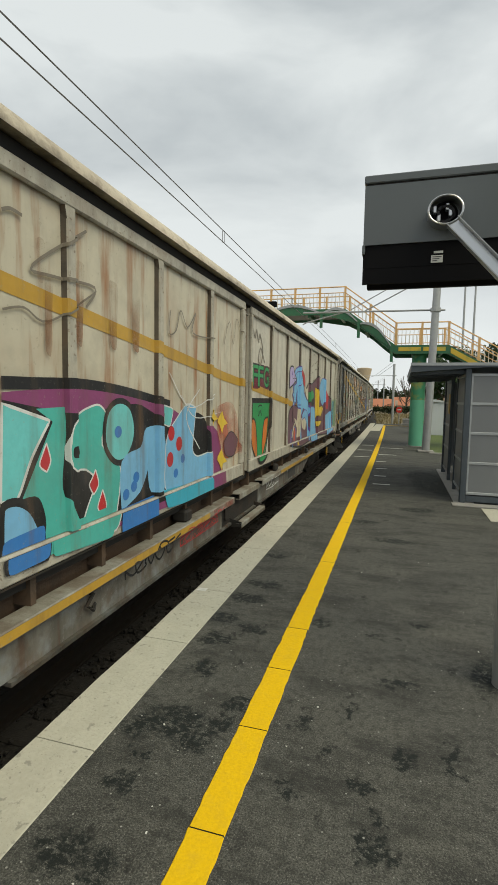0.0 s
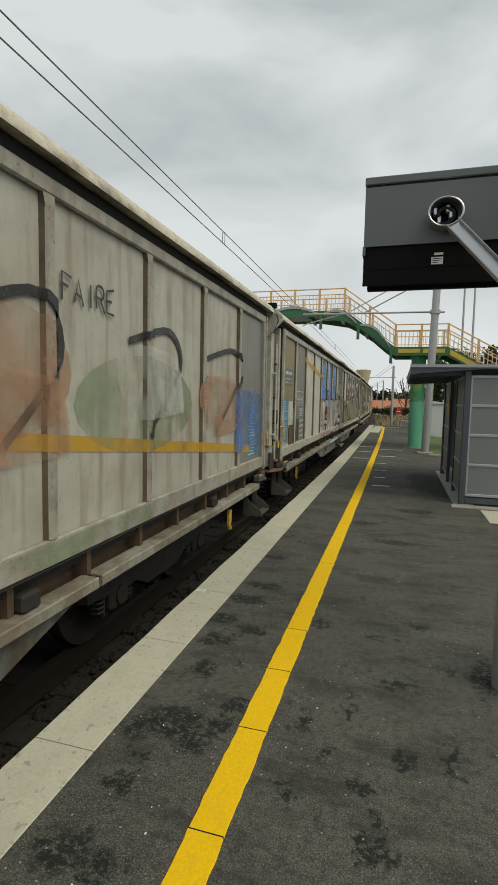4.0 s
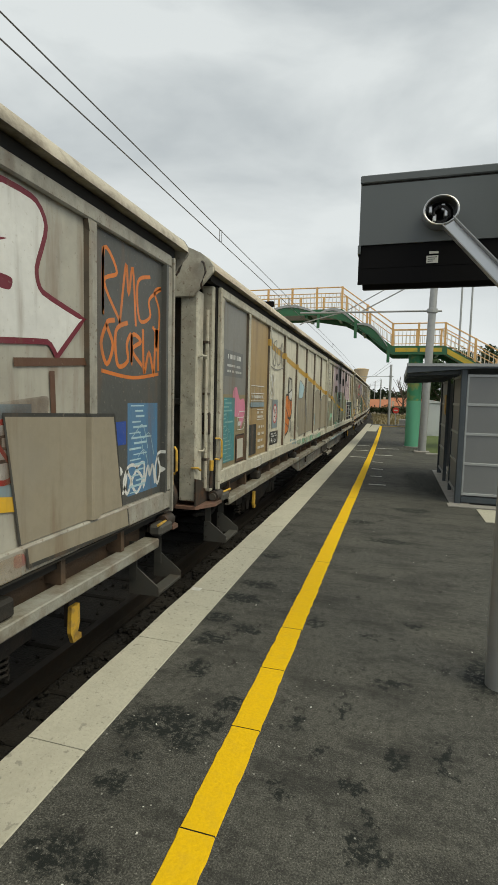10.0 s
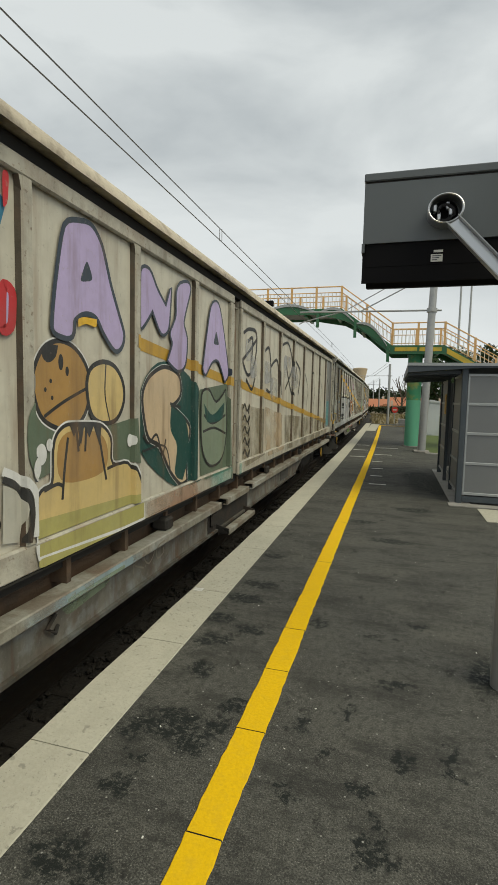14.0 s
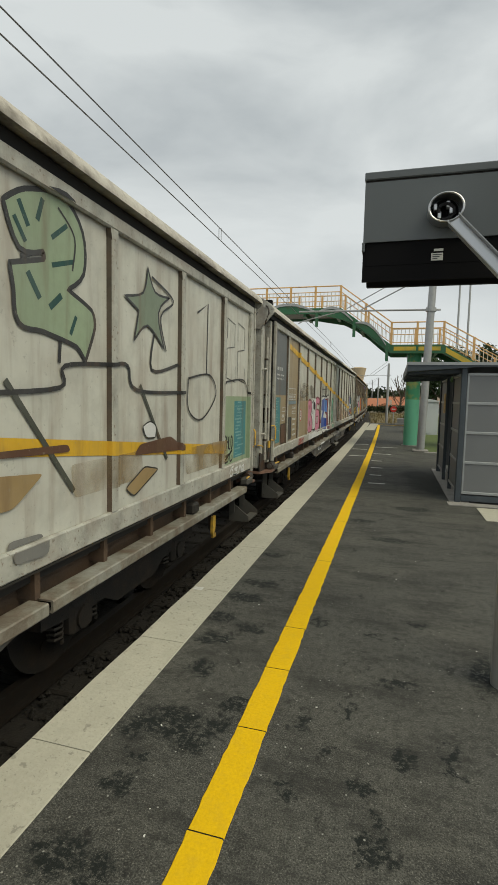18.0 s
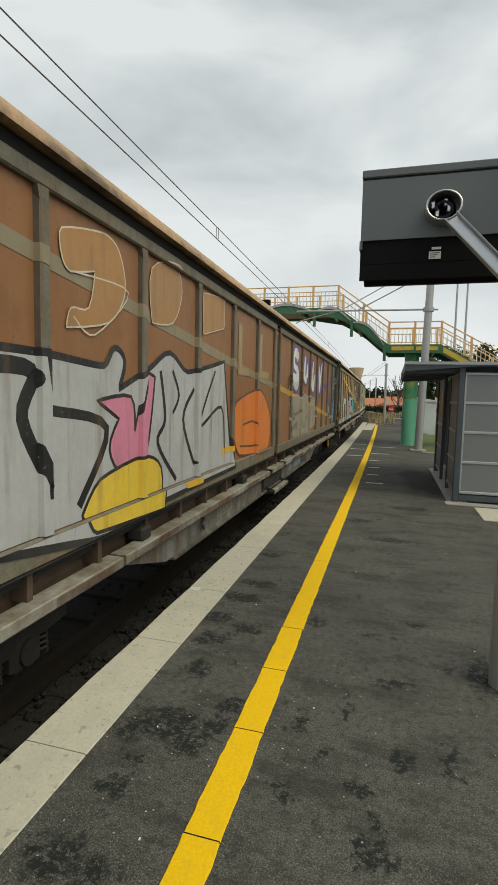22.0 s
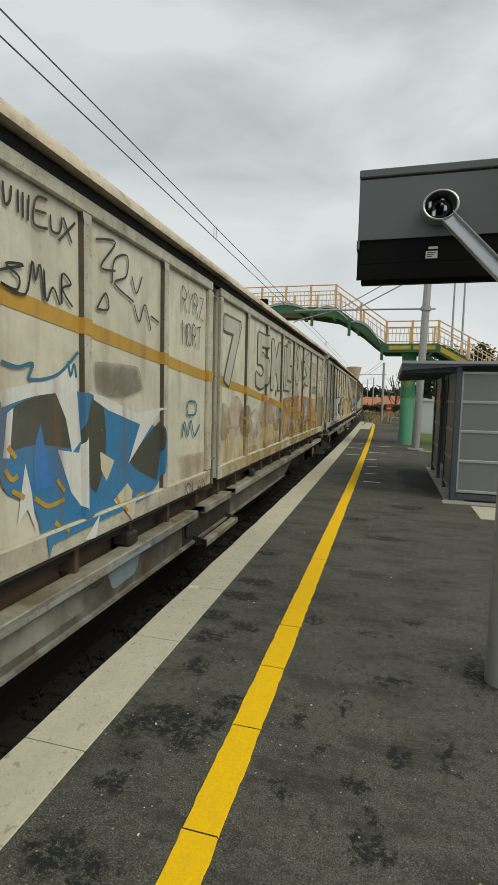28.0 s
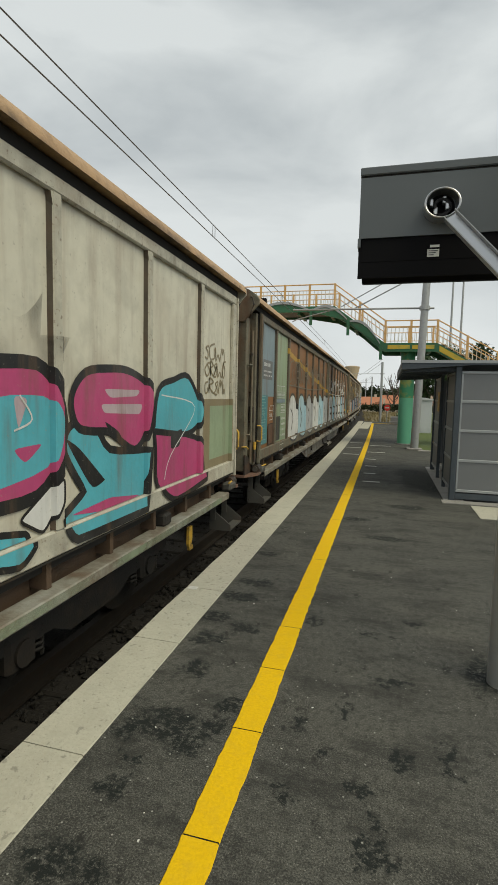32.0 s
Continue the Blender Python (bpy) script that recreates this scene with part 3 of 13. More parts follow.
# stiffener ribs on the arch
for x in (-2.75, -1.45, -0.32):
    z = deck_z(x)
    part("stiffener", boxed(x - 0.05, x + 0.05, YN - 0.1, YN - 0.054, z - 0.62, z - 0.02), GREEN_PAINT, bridge)
# railings: posts, top and middle rails, and thin bars
rail_runs = [(-9.0, -1.95), (-1.95, -0.2), (-0.2, 1.48), (1.48, 6.2)]
for yy in (YN, YF):
    for x0, x1 in rail_runs:
        z0, z1 = deck_z(x0 + 1e-6) if x0 > -1.95 else 4.72, deck_z(x1 - 1e-6)
        n = max(1, round((x1 - x0) / 0.9))
        for h, rr in ((0.78, 0.022), (0.58, 0.016), (0.10, 0.014)):
            part("rail", tubed([(x0, yy, z0 + h), (x1, yy, z1 + h)], rr), RAIL_PAINT, bridge)
        for i in range(n + 1 if x1 > 6 else n):
            x = x0 + (x1 - x0) * i / n
            z = z0 + (z1 - z0) * i / n
            part("post", boxed(x - 0.035, x + 0.035, yy - 0.03, yy + 0.03, z, z + 0.8), RAIL_PAINT, bridge)
        bars = bmesh.new()
        m = round((x1 - x0) / 0.13)
        for i in range(m):
            x = x0 + (x1 - x0) * (i + 0.5) / m
            z = z0 + (z1 - z0) * (i + 0.5) / m
            slab(bars, x - 0.009, x + 0.009, yy - 0.009, yy + 0.009, z + 0.1, z + 0.58)
        tagged(part("balustrade", bars, RAIL_WHITE, bridge, "thin cream baluster bars"), kind="stuff")
# stair treads
for i in range(24):
    x = 1.55 + i * 0.19
    part("tread", boxed(x, x + 0.22, YN + 0.054, YF - 0.054, deck_z(x) + 0.002, deck_z(x) + 0.03), CONCRETE, bridge)
part("floodlight", boxed(-4.75, -4.35, YN - 0.22, YN - 0.06, 4.86, 5.06, bevel=0.02), SIGN_DARK, bridge, "small dark floodlight box on the bridge")
pillar = thing("bridge_pillar", "round steel bridge pillar, pale green below, weathered yellow-green above", "pillar", pose(0.61, 18.85, 0))
part("shaft", drummed((0, 0, 0), (0, 0, 1.63), 0.245, sides=24), PILLAR_GREEN, pillar, "pale green painted shaft", smooth=True)
part("upper_shaft", drummed((0, 0, 1.63), (0, 0, 3.26), 0.243, sides=24), PILLAR_OLD, pillar, "weathered yellow and green upper shaft", smooth=True)
part("foot_plate", drummed((0, 0, 0), (0, 0, 0.03), 0.30, sides=24), CONCRETE, pillar)

# ---- sign housing on its pole ----
sign_pole = thing("sign_pole", "grey steel pole standing on the platform", "pole", pose(0.652, 3.05, 0))
part("shaft", drummed((0, 0, 0), (0, 0, 3.3), 0.075, sides=20), GALV, sign_pole, smooth=True)
sign = thing("sign_housing", "back of a dark grey display housing on a bracket arm", "display housing", pose(-0.262, 3.45, 0.015))
bm = bmesh.new()
prism(bm, ((0.0, 2.585), (0.0, 2.955), (0.03, 2.955), (0.32, 2.955), (0.32, 2.585)), 0, 0.0, 1.55)
part("case", bm, SIGN_GREY, sign)
part("lid", boxed(-0.004, 1.556, -0.006, 0.33, 2.968, 3.018, bevel=0.006), SIGN_GREY, sign, "dark grey lid with a shadow gap")
part("lid_gap", boxed(0.01, 1.54, 0.008, 0.31, 2.95, 2.972), SEAL_SHADE, sign)
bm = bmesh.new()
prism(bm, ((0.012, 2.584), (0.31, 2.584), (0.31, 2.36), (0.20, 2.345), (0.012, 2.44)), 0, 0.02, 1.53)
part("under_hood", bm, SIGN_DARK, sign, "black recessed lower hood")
part("side_flap", boxed(-0.006, 0.012, -0.006, 0.31, 2.53, 2.584), SIGN_GREY, sign)
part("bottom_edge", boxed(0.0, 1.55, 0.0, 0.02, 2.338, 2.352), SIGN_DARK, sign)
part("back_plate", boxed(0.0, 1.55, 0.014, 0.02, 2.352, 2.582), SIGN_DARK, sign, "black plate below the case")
part("label_plate", boxed(0.42, 0.49, 0.006, 0.0135, 2.455, 2.50), PAPER, sign, "small pale data label")
part("label_plate", boxed(0.435, 0.49, 0.006, 0.0135, 2.512, 2.526), PAPER, sign, "small pale data label")
for i in range(3):
    part("print_line", boxed(0.428, 0.482 - 0.012 * i, 0.004, 0.0056, 2.488 - 0.012 * i, 2.492 - 0.012 * i), INK, sign)
ring = bmesh.new()
n = 36
prof = ((0.092, 0.0), (0.092, -0.10), (0.098, -0.104), (0.104, -0.10), (0.104, 0.0))
rv = [[ring.verts.new((0.487 + r * math.cos(a * math.tau / n), d, 2.738 + 0.86 * r * math.sin(a * math.tau / n))) for r, d in prof] for a in range(n)]
for a in range(n):
    for k in range(len(prof) - 1):
        ring.faces.new((rv[a][k], rv[a][k + 1], rv[(a + 1) % n][k + 1], rv[(a + 1) % n][k]))
part("tube_end", ring, ALU, sign, "open aluminium tube end", smooth=True)
part("tube_back", drummed((0.487, -0.001, 2.738), (0.487, -0.006, 2.738), 0.078, sides=24), SIGN_DARK, sign)
rng = random.Random(2)
for i in range(7):
    a = rng.random() * math.tau
    c = Vector((0.487, -0.03, 2.733))
    pts = []
    for k in range(6):
        r = 0.055 * (1 - k * 0.05)
        pts.append(c + Vector((r * math.cos(a + k * 0.6), -0.006 * k, r * math.sin(a + k * 0.6) * 0.9)))
    part("cable", tubed(pts, 0.010, 6), CABLE, sign, "loose black cable")
for dx, dz in ((-0.035, -0.03), (0.03, 0.0), (0.012, 0.045), (-0.06, 0.03)):
    part("connector", boxed(0.487 + dx - 0.011, 0.487 + dx + 0.011, -0.06, -0.01, 2.733 + dz * 0.8 - 0.02, 2.733 + dz * 0.8 + 0.02, bevel=0.004), ALU, sign, "small metal connector")
# bracket arm: a folded channel from the tube down to the pole
a0, a1 = Vector((0.525, -0.085, 2.665)), Vector((0.90, -0.40, 2.13))
d = (a1 - a0).normalized()
side = d.cross(Vector((0, -1, 0))).normalized()
up = side.cross(d).normalized()
m = Matrix((side, up, d)).transposed().to_4x4()
m.translation = a0
L = (a1 - a0).length
part("bracket_arm", boxed(-0.034, 0.034, -0.006, 0.006, 0, L, bevel=0.002, m=m), ALU, sign, "bare aluminium bracket arm")
part("bracket_flange", boxed(-0.04, -0.034, -0.006, 0.045, 0.02, L, m=m), GALV, sign)
part("bracket_flange", boxed(0.034, 0.04, -0.006, 0.045, 0.02, L, m=m), GALV, sign)

# ---- shelter ----
shelter = thing("platform_shelter", "grey steel waiting shelter with perforated panels on the platform", "shelter", pose(1.02, 8.6, 0))
for x, y in ((0, 0), (0, 3.6), (2.4, 0), (2.4, 3.6)):
    part("post", boxed(x - 0.045, x + 0.045, y - 0.045, y + 0.045, 0, 2.12, bevel=0.012), SHELTER_FRAME, shelter, "dark blue-grey steel post")
for y in (1.25, 2.35):
    part("post", boxed(-0.03, 0.03, y - 0.03, y + 0.03, 0, 2.08), SHELTER_FRAME, shelter)
bm = bmesh.new()
prism(bm, ((-0.86, 2.05), (-0.86, 2.19), (2.7, 2.21), (2.7, 2.14), (0.2, 2.13)), 1, -0.12, 3.75)
part("roof", bm, SHELTER_FRAME, shelter, "thin dark sheet roof overhanging the platform")
part("roof_edge", boxed(-0.868, 2.72, -0.135, -0.121, 2.155, 2.20), SHELTER_RAIL, shelter)
for y in (0.1, 0.7, 1.3, 1.9, 2.5, 3.1, 3.6):
    bm = bmesh.new()
    prism(bm, ((-0.84, 2.01), (-0.84, 2.045), (0.0, 2.11), (0.0, 2.05)), 1, y - 0.025, y + 0.025)
    part("rafter", bm, SHELTER_FRAME, shelter)
zr = (0.16, 0.64, 1.11, 1.57, 2.02)
for a, b in zip(zr, zr[1:]):
    part("panel", boxed(0.055, 2.35, -0.012, 0.012, a + 0.022, b - 0.022), SHELTER_PANEL, shelter, "grey perforated sheet panel")
for z in zr:
    part("rail", boxed(0.048, 2.35, -0.028, 0.03, z - 0.022, z + 0.022, bevel=0.006), SHELTER_RAIL, shelter)
part("rail", boxed(0.05, 0.075, -0.03, 0.032, 0.19, 2.0), SHELTER_RAIL, shelter)
for y0, y1 in ((0.05, 1.22), (2.38, 3.55)):
    for a, b in zip(zr, zr[1:]):
        part("panel", boxed(-0.01, 0.01, y0, y1, a + 0.022, b - 0.022), SHELTER_PANEL, shelter, "grey perforated sheet panel")
    for z in zr:
        part("rail", boxed(-0.022, 0.022, y0, y1, z - 0.02, z + 0.02), SHELTER_RAIL, shelter)
for a, b in zip(zr, zr[1:]):
    part("panel", boxed(0.05, 2.35, 3.59, 3.61, a, b), SHELTER_PANEL, shelter, "grey perforated sheet panel")
part("base_rail", boxed(0.05, 2.35, -0.03, 0.03, 0.03, 0.12), SHELTER_FRAME, shelter)
part("notice", boxed(-0.035, -0.024, 2.45, 2.75, 1.35, 1.75), HANDLE_YELLOW, shelter, "yellow notice plate")
pad = thing("shelter_base", "pale concrete strip at the foot of the shelter", "concrete base", kind="structure")
part("slab", boxed(0.86, 3.9, 8.28, 8.52, -0.02, 0.012), CONCRETE, pad)
part("slab", boxed(0.90, 1.2, 8.55, 12.6, -0.02, 0.010), CONCRETE, pad)
part("slab", boxed(1.25, 3.4, 7.35, 8.2, -0.02, 0.008), COPING, pad, "pale paving slab")

# ---- beyond the platform ----
solo("lawn", boxed(1.06, 60, 16.42, 60, -0.9, -0.01), GRASS, "green lawn behind the platform", "lawn", "structure")
solo("kerb", boxed(0.95, 6.0, 16.30, 16.46, -0.1, 0.035, bevel=0.01), CONCRETE, "pale concrete kerb between asphalt and lawn", "kerb", "structure")
cabin = thing("equipment_cabin", "small white equipment cabin on the lawn", "cabin", pose(1.15, 25.6, 0))
part("body", boxed(0, 0.9, 0, 1.4, -0.02, 1.55), CABIN_WHITE, cabin)
bm = bmesh.new()
prism(bm, ((-0.05, 1.552), (0.95, 1.552), (0.95, 1.60), (0.5, 1.68), (-0.05, 1.60)), 1, -0.06, 1.46)
part("roof", bm, CABIN_WHITE, cabin)
part("door", boxed(0.12, 0.62, -0.02, -0.004, 0.06, 1.45), CABIN_WHITE, cabin)
for x, y in ((4.2, 40.0), (4.95, 40.5)):
    t = thing("street_lamp", "tall thin grey lamp post beyond the footbridge", "lamp post", pose(x, y, -0.02), "lamp posts")
    part("pole", drummed((0, 0, 0), (0, 0, 11.0), 0.10, 0.06, sides=10), GALV, t)
    part("lamp_head", boxed(-0.1, 0.1, -0.8, 0.1, 10.95, 11.05), GALV, t)

# ---- distance ----
def house(x, y, z, w, d, h, ridge, along_x=True):
    t = thing("house", "far pale house with an orange tiled roof", "house", pose(x, y, z), "far houses")
    part("wall", boxed(0, w, 0, d, 0, h), HOUSE_WALL, t)
    bm = bmesh.new()
    if along_x:
        prism(bm, ((-0.5, h), (d + 0.5, h), (d / 2, h + ridge)), 0, -0.5, w + 0.5)
    else:
        prism(bm, ((-0.5, h), (w + 0.5, h), (w / 2, h + ridge)), 1, -0.5, d + 0.5)
    part("roof", bm, ROOF_TILE, t, "orange tiled roof")
    n = max(1, int(w / 3))
    for i in range(n):
        a = w * (i + 0.5) / n
        win = part("window", boxed(a - 0.5, a + 0.5, -0.06, 0.02, h * 0.35, h * 0.8), WINDOW_DARK, t)
        part("frame", boxed(a - 0.58, a + 0.58, -0.04, 0.01, h * 0.3, h * 0.35), HOUSE_WALL, win)
    part("chimney", boxed(w * 0.7, w * 0.7 + 0.6, d * 0.5, d * 0.5 + 0.6, h + ridge * 0.5, h + ridge + 0.7), HOUSE_WALL, t)
    return t


for x, y, w, d, h, r, ax in ((-9.0, 140, 8, 9, 2.2, 2.2, True), (-1.5, 150, 9, 8, 2.6, 2.4, True), (6.5, 142, 7, 9, 2.4, 2.0, False), (-18, 165, 9, 8, 2.8, 2.4, True), (14.5, 155, 9, 8, 2.6, 2.2, True), (-4.5, 128, 5, 6, 1.8, 1.5, False), (24, 170, 9, 9, 2.8, 2.4, True), (3.5, 126, 5, 6, 1.8, 1.4, True)):
    house(x, y, -2.4, w, d, h, r, ax)

tower = thing("water_tower", "far pale concrete water tower with a flared head", "water tower", pose(-20.0, 300, -5))
part("shaft", drummed((0, 0, 0), (0, 0, 13.5), 1.9, 1.9, sides=20), TOWER_CONCRETE, tower)
part("head", drummed((0, 0, 13.5), (0, 0, 24.4), 1.9, 4.3, sides=28), TOWER_CONCRETE, tower, "flared tank")
part("cap", drummed((0, 0, 24.4), (0, 0, 24.9), 4.3, 2.0, sides=28), TOWER_CONCRETE, tower)


def leaf_cloud(bm, rng, centre, radius, n, size, squash=0.8):
    for i in range(n):
        a = rng.random() * math.tau
        u = rng.uniform(-1, 1)
        r = radius * rng.random() ** 0.45 * (0.75 + 0.35 * math.sin(3 * a + centre[0]))
        q = math.sqrt(1 - u * u)
        c = Vector((centre[0] + r * q * math.cos(a), centre[1] + r * q * math.sin(a), centre[2] + r * u * squash))
        d1 = Vector((rng.uniform(-1, 1), rng.uniform(-1, 1), rng.uniform(-1, 1))).normalized() * size * rng.uniform(0.6, 1.3)
        d2 = d1.cross(Vector((rng.uniform(-1, 1), rng.uniform(-1, 1), rng.uniform(-1, 1)))).normalized() * size * 0.55
        bm.faces.new([bm.verts.new(p) for p in (c - d1, c + d2, c + d1, c - d2)])


def tree(x, y, z, h, r, label, mat, seed, leaves=1500, size=0.22, bare=False):
    rng = random.Random(seed)
    t = thing("tree", label, "tree", pose(x, y, z), "trees")
    part("trunk", drummed((0, 0, 0), (0, 0, h * 0.55), 0.035 * h, 0.02 * h, sides=9), BARK, t)
    tips = []
    for i in range(11):
        a = i * 2.4
        s = 0.3 + 0.055 * i
        p = Vector((math.cos(a) * r * (0.95 - 0.4 * i / 11), math.sin(a) * r * (0.95 - 0.4 * i / 11), h * (s + 0.22)))
        part("limb", tubed([(0, 0, h * s * 0.75), p * 0.55 + Vector((0, 0, h * s * 0.2)), p], 0.009 * h, 5), BARK, t)
        tips.append(p)
    if bare:
        for i, p in enumerate(tips):
            for j in range(4):
                q = p + Vector((rng.uniform(-1, 1), rng.uniform(-1, 1), rng.uniform(0.2, 1.2))) * r * 0.45
                part("twig", tubed([p * 0.8, q], 0.005 * h, 4), BARK, t)
        return t
    bm = bmesh.new()
    for p in tips + [Vector((0, 0, h * 0.9)), Vector((0, 0, h * 0.7))]:
        leaf_cloud(bm, rng, p, r * 0.55, leaves // 13, size)
    part("crown", bm, mat, t)
    return t


tree(3.1, 33.0, -0.02, 3.9, 1.6, "dark green bushy tree behind the cabin", LEAF, 3, 5200, 0.13)
tree(4.9, 35.0, -0.02, 4.2, 1.7, "dark green bushy tree behind the cabin", LEAF, 4, 4200, 0.14)
tree(1.4, 110.0, -2.4, 8.2, 2.2, "leafless grey tree among the far houses", BARK, 5, bare=True)
for i, (x, y, h, r) in enumerate(((-14, 185, 8.2, 5), (-6, 190, 7.2, 5), (1, 182, 6.8, 4.6), (8, 188, 7.6, 5), (15, 184, 7, 4.6), (22, 190, 8, 5), (-24, 200, 9, 6), (32, 195, 9, 6))):
    tree(x, y, -3.2, h, r, "far dark tree line behind the houses", HEDGE, 20 + i, 1300, 0.55)
rng = random.Random(8)
bm = bmesh.new()
for i in range(46):
    leaf_cloud(bm, rng, (-8 + 0.42 * i, 100 + rng.uniform(-0.4, 0.4), -0.12 + rng.uniform(-0.2, 0.15)), 0.85, 90, 0.22, 0.9)
solo("hedge", bm, HEDGE, "dark clipped hedge across the end of the line", "hedge")
bm = bmesh.new()
for i in range(3200):
    y = rng.uniform(37, 95)
    x = rng.uniform(-2.0, 9.0) + bend(y) * 0.8
    z = -0.95
    hgt = rng.uniform(0.15, 0.5)
    a = rng.random() * 3.1
    dx, dy = 0.05 * math.cos(a), 0.05 * math.sin(a)
    lx, ly = rng.uniform(-0.15, 0.15), rng.uniform(-0.15, 0.15)
    bm.faces.new([bm.verts.new(p) for p in ((x - dx, y - dy, z), (x + dx, y + dy, z), (x + lx, y + ly, z + hgt))])
solo("dry_grass_tufts", bm, DRY_GRASS, "tufts of dry straw-coloured grass past the platform", "dry grass", "stuff")
solo("dry_field", boxed(-2.2, 30, 37.0, 98, -0.96, -0.93), DRY_GRASS, "rough dry field past the platform end", "field", "structure")

signal = thing("track_sign", "small round red and white sign on a post", "sign", pose(0.02, 45.0, -0.93))
part("post", drummed((0, 0, 0), (0, 0, 1.75), 0.04, sides=8), GALV, signal)
part("disc", drummed((0, -0.05, 1.75), (0, -0.02, 1.75), 0.26, sides=20), RED_SIGN, signal)
part("bar", boxed(-0.15, 0.15, -0.062, -0.052, 1.70, 1.80), WHITE_MARK, signal)
block = thing("concrete_block", "low grey concrete block at the platform end", "concrete block", pose(0.25, 33.6, 0.0))
part("body", boxed(0, 0.75, 0, 1.6, 0, 0.42, bevel=0.03), CONCRETE, block)
part("ledge", boxed(-0.12, 0.85, -0.25, 0.0, 0, 0.16, bevel=0.02), CONCRETE, block)

# pale worn marks across the line, and litter
for i, (x0, x1, y) in enumerate(((-0.42, -0.1, 9.9), (-0.44, -0.2, 11.0), (-0.46, -0.2, 12.2), (-0.5, -0.24, 13.6), (-1.15, -0.72, 14.6), (-1.2, -0.74, 16.6), (-0.5, 0.0, 15.4), (-0.5, 0.2, 17.6), (-1.2, -0.76, 18.4))):
    part("crack_seal", boxed(x0 + bend(y), x1 + bend(y), y, y + 0.05, -0.001, 0.004), WHITE_MARK, platform, "pale worn mark on the asphalt")
rng = random.Random(31)
for i in range(26):
    x, y = rng.uniform(-0.5, 1.2), 1.0 + 6 * rng.random() ** 1.5
    if i < 8:
        x = rng.uniform(-1.2, -0.75)
    s = rng.uniform(0.0016, 0.0032)
    part("grit", boxed(-s, s, -s * 1.6, s * 1.6, 0, s, m=pose(x, y, 0.0, rz=rng.random() * 180)), PAPER, platform, "pale stone chip")
scrap = thing("plastic_scrap", "curled white scrap of plastic on the ballast", "litter", pose(-1.76, 2.55, -0.745))
part("curl", tubed([(0, 0.0, 0.06), (-0.01, 0.0, 0.02), (0.0, 0.0, 0.0), (0.03, 0.0, -0.005), (0.055, 0.0, 0.005)], 0.011, 6), CABIN_WHITE, scrap)
part("paint_patch", boxed(-1.55, -1.47, 3.80, 3.86, 0.0045, 0.0065), WHITE_MARK, platform, "chipped patch of white paint")
# ---- wagons ----
HALF = 10.05
WALLS = (0.0, 10.35)
PW = HALF / 8
DOOR_X, RIB_X, SILL_X = 1.315, 1.362, 1.357
STILE = 0.13
LOCK_STILE = 0.07   # the narrow stile beside the middle recess
Z_BOT, Z_SILL, Z_HEAD, Z_TOP = 1.10, 1.27, 3.31, 3.415


def edge_grime(m):
    """Ragged black lichen and soot that creeps up from the drip edge of the roof sheet."""
    t = m.node_tree
    b = t.nodes["Principled BSDF"]
    col = b.inputs["Base Color"].links[0].from_socket
    co = t.nodes.new("ShaderNodeTexCoord")
    sep = t.nodes.new("ShaderNodeSeparateXYZ")
    n = t.nodes.new("ShaderNodeTexNoise")
    n.inputs["Scale"].default_value, n.inputs["Detail"].default_value, n.inputs["Roughness"].default_value = 1.3, 6.0, 0.7
    t.links.new(co.outputs["Object"], n.inputs["Vector"])
    t.links.new(co.outputs["Object"], sep.inputs[0])
    k = t.nodes.new("ShaderNodeMath")
    k.operation = "MULTIPLY_ADD"
    k.inputs[1].default_value, k.inputs[2].default_value = 0.50, 3.275
    t.links.new(n.outputs["Fac"], k.inputs[0])
    d = t.nodes.new("ShaderNodeMath")
    d.operation = "SUBTRACT"
    t.links.new(k.outputs[0], d.inputs[0])
    t.links.new(sep.outputs["Z"], d.inputs[1])
    r = t.nodes.new("ShaderNodeMapRange")
    r.inputs["From Min"].default_value, r.inputs["From Max"].default_value, r.inputs["To Max"].default_value = 0.0, 0.09, 0.7
    t.links.new(d.outputs[0], r.inputs["Value"])
    mx = t.nodes.new("ShaderNodeMixRGB")
    mx.inputs["Color2"].default_value = (0.035, 0.03, 0.025, 1)
    t.links.new(r.outputs["Result"], mx.inputs["Fac"])
    t.links.new(col, mx.inputs["Color1"])
    t.links.new(mx.outputs[0], b.inputs["Base Color"])


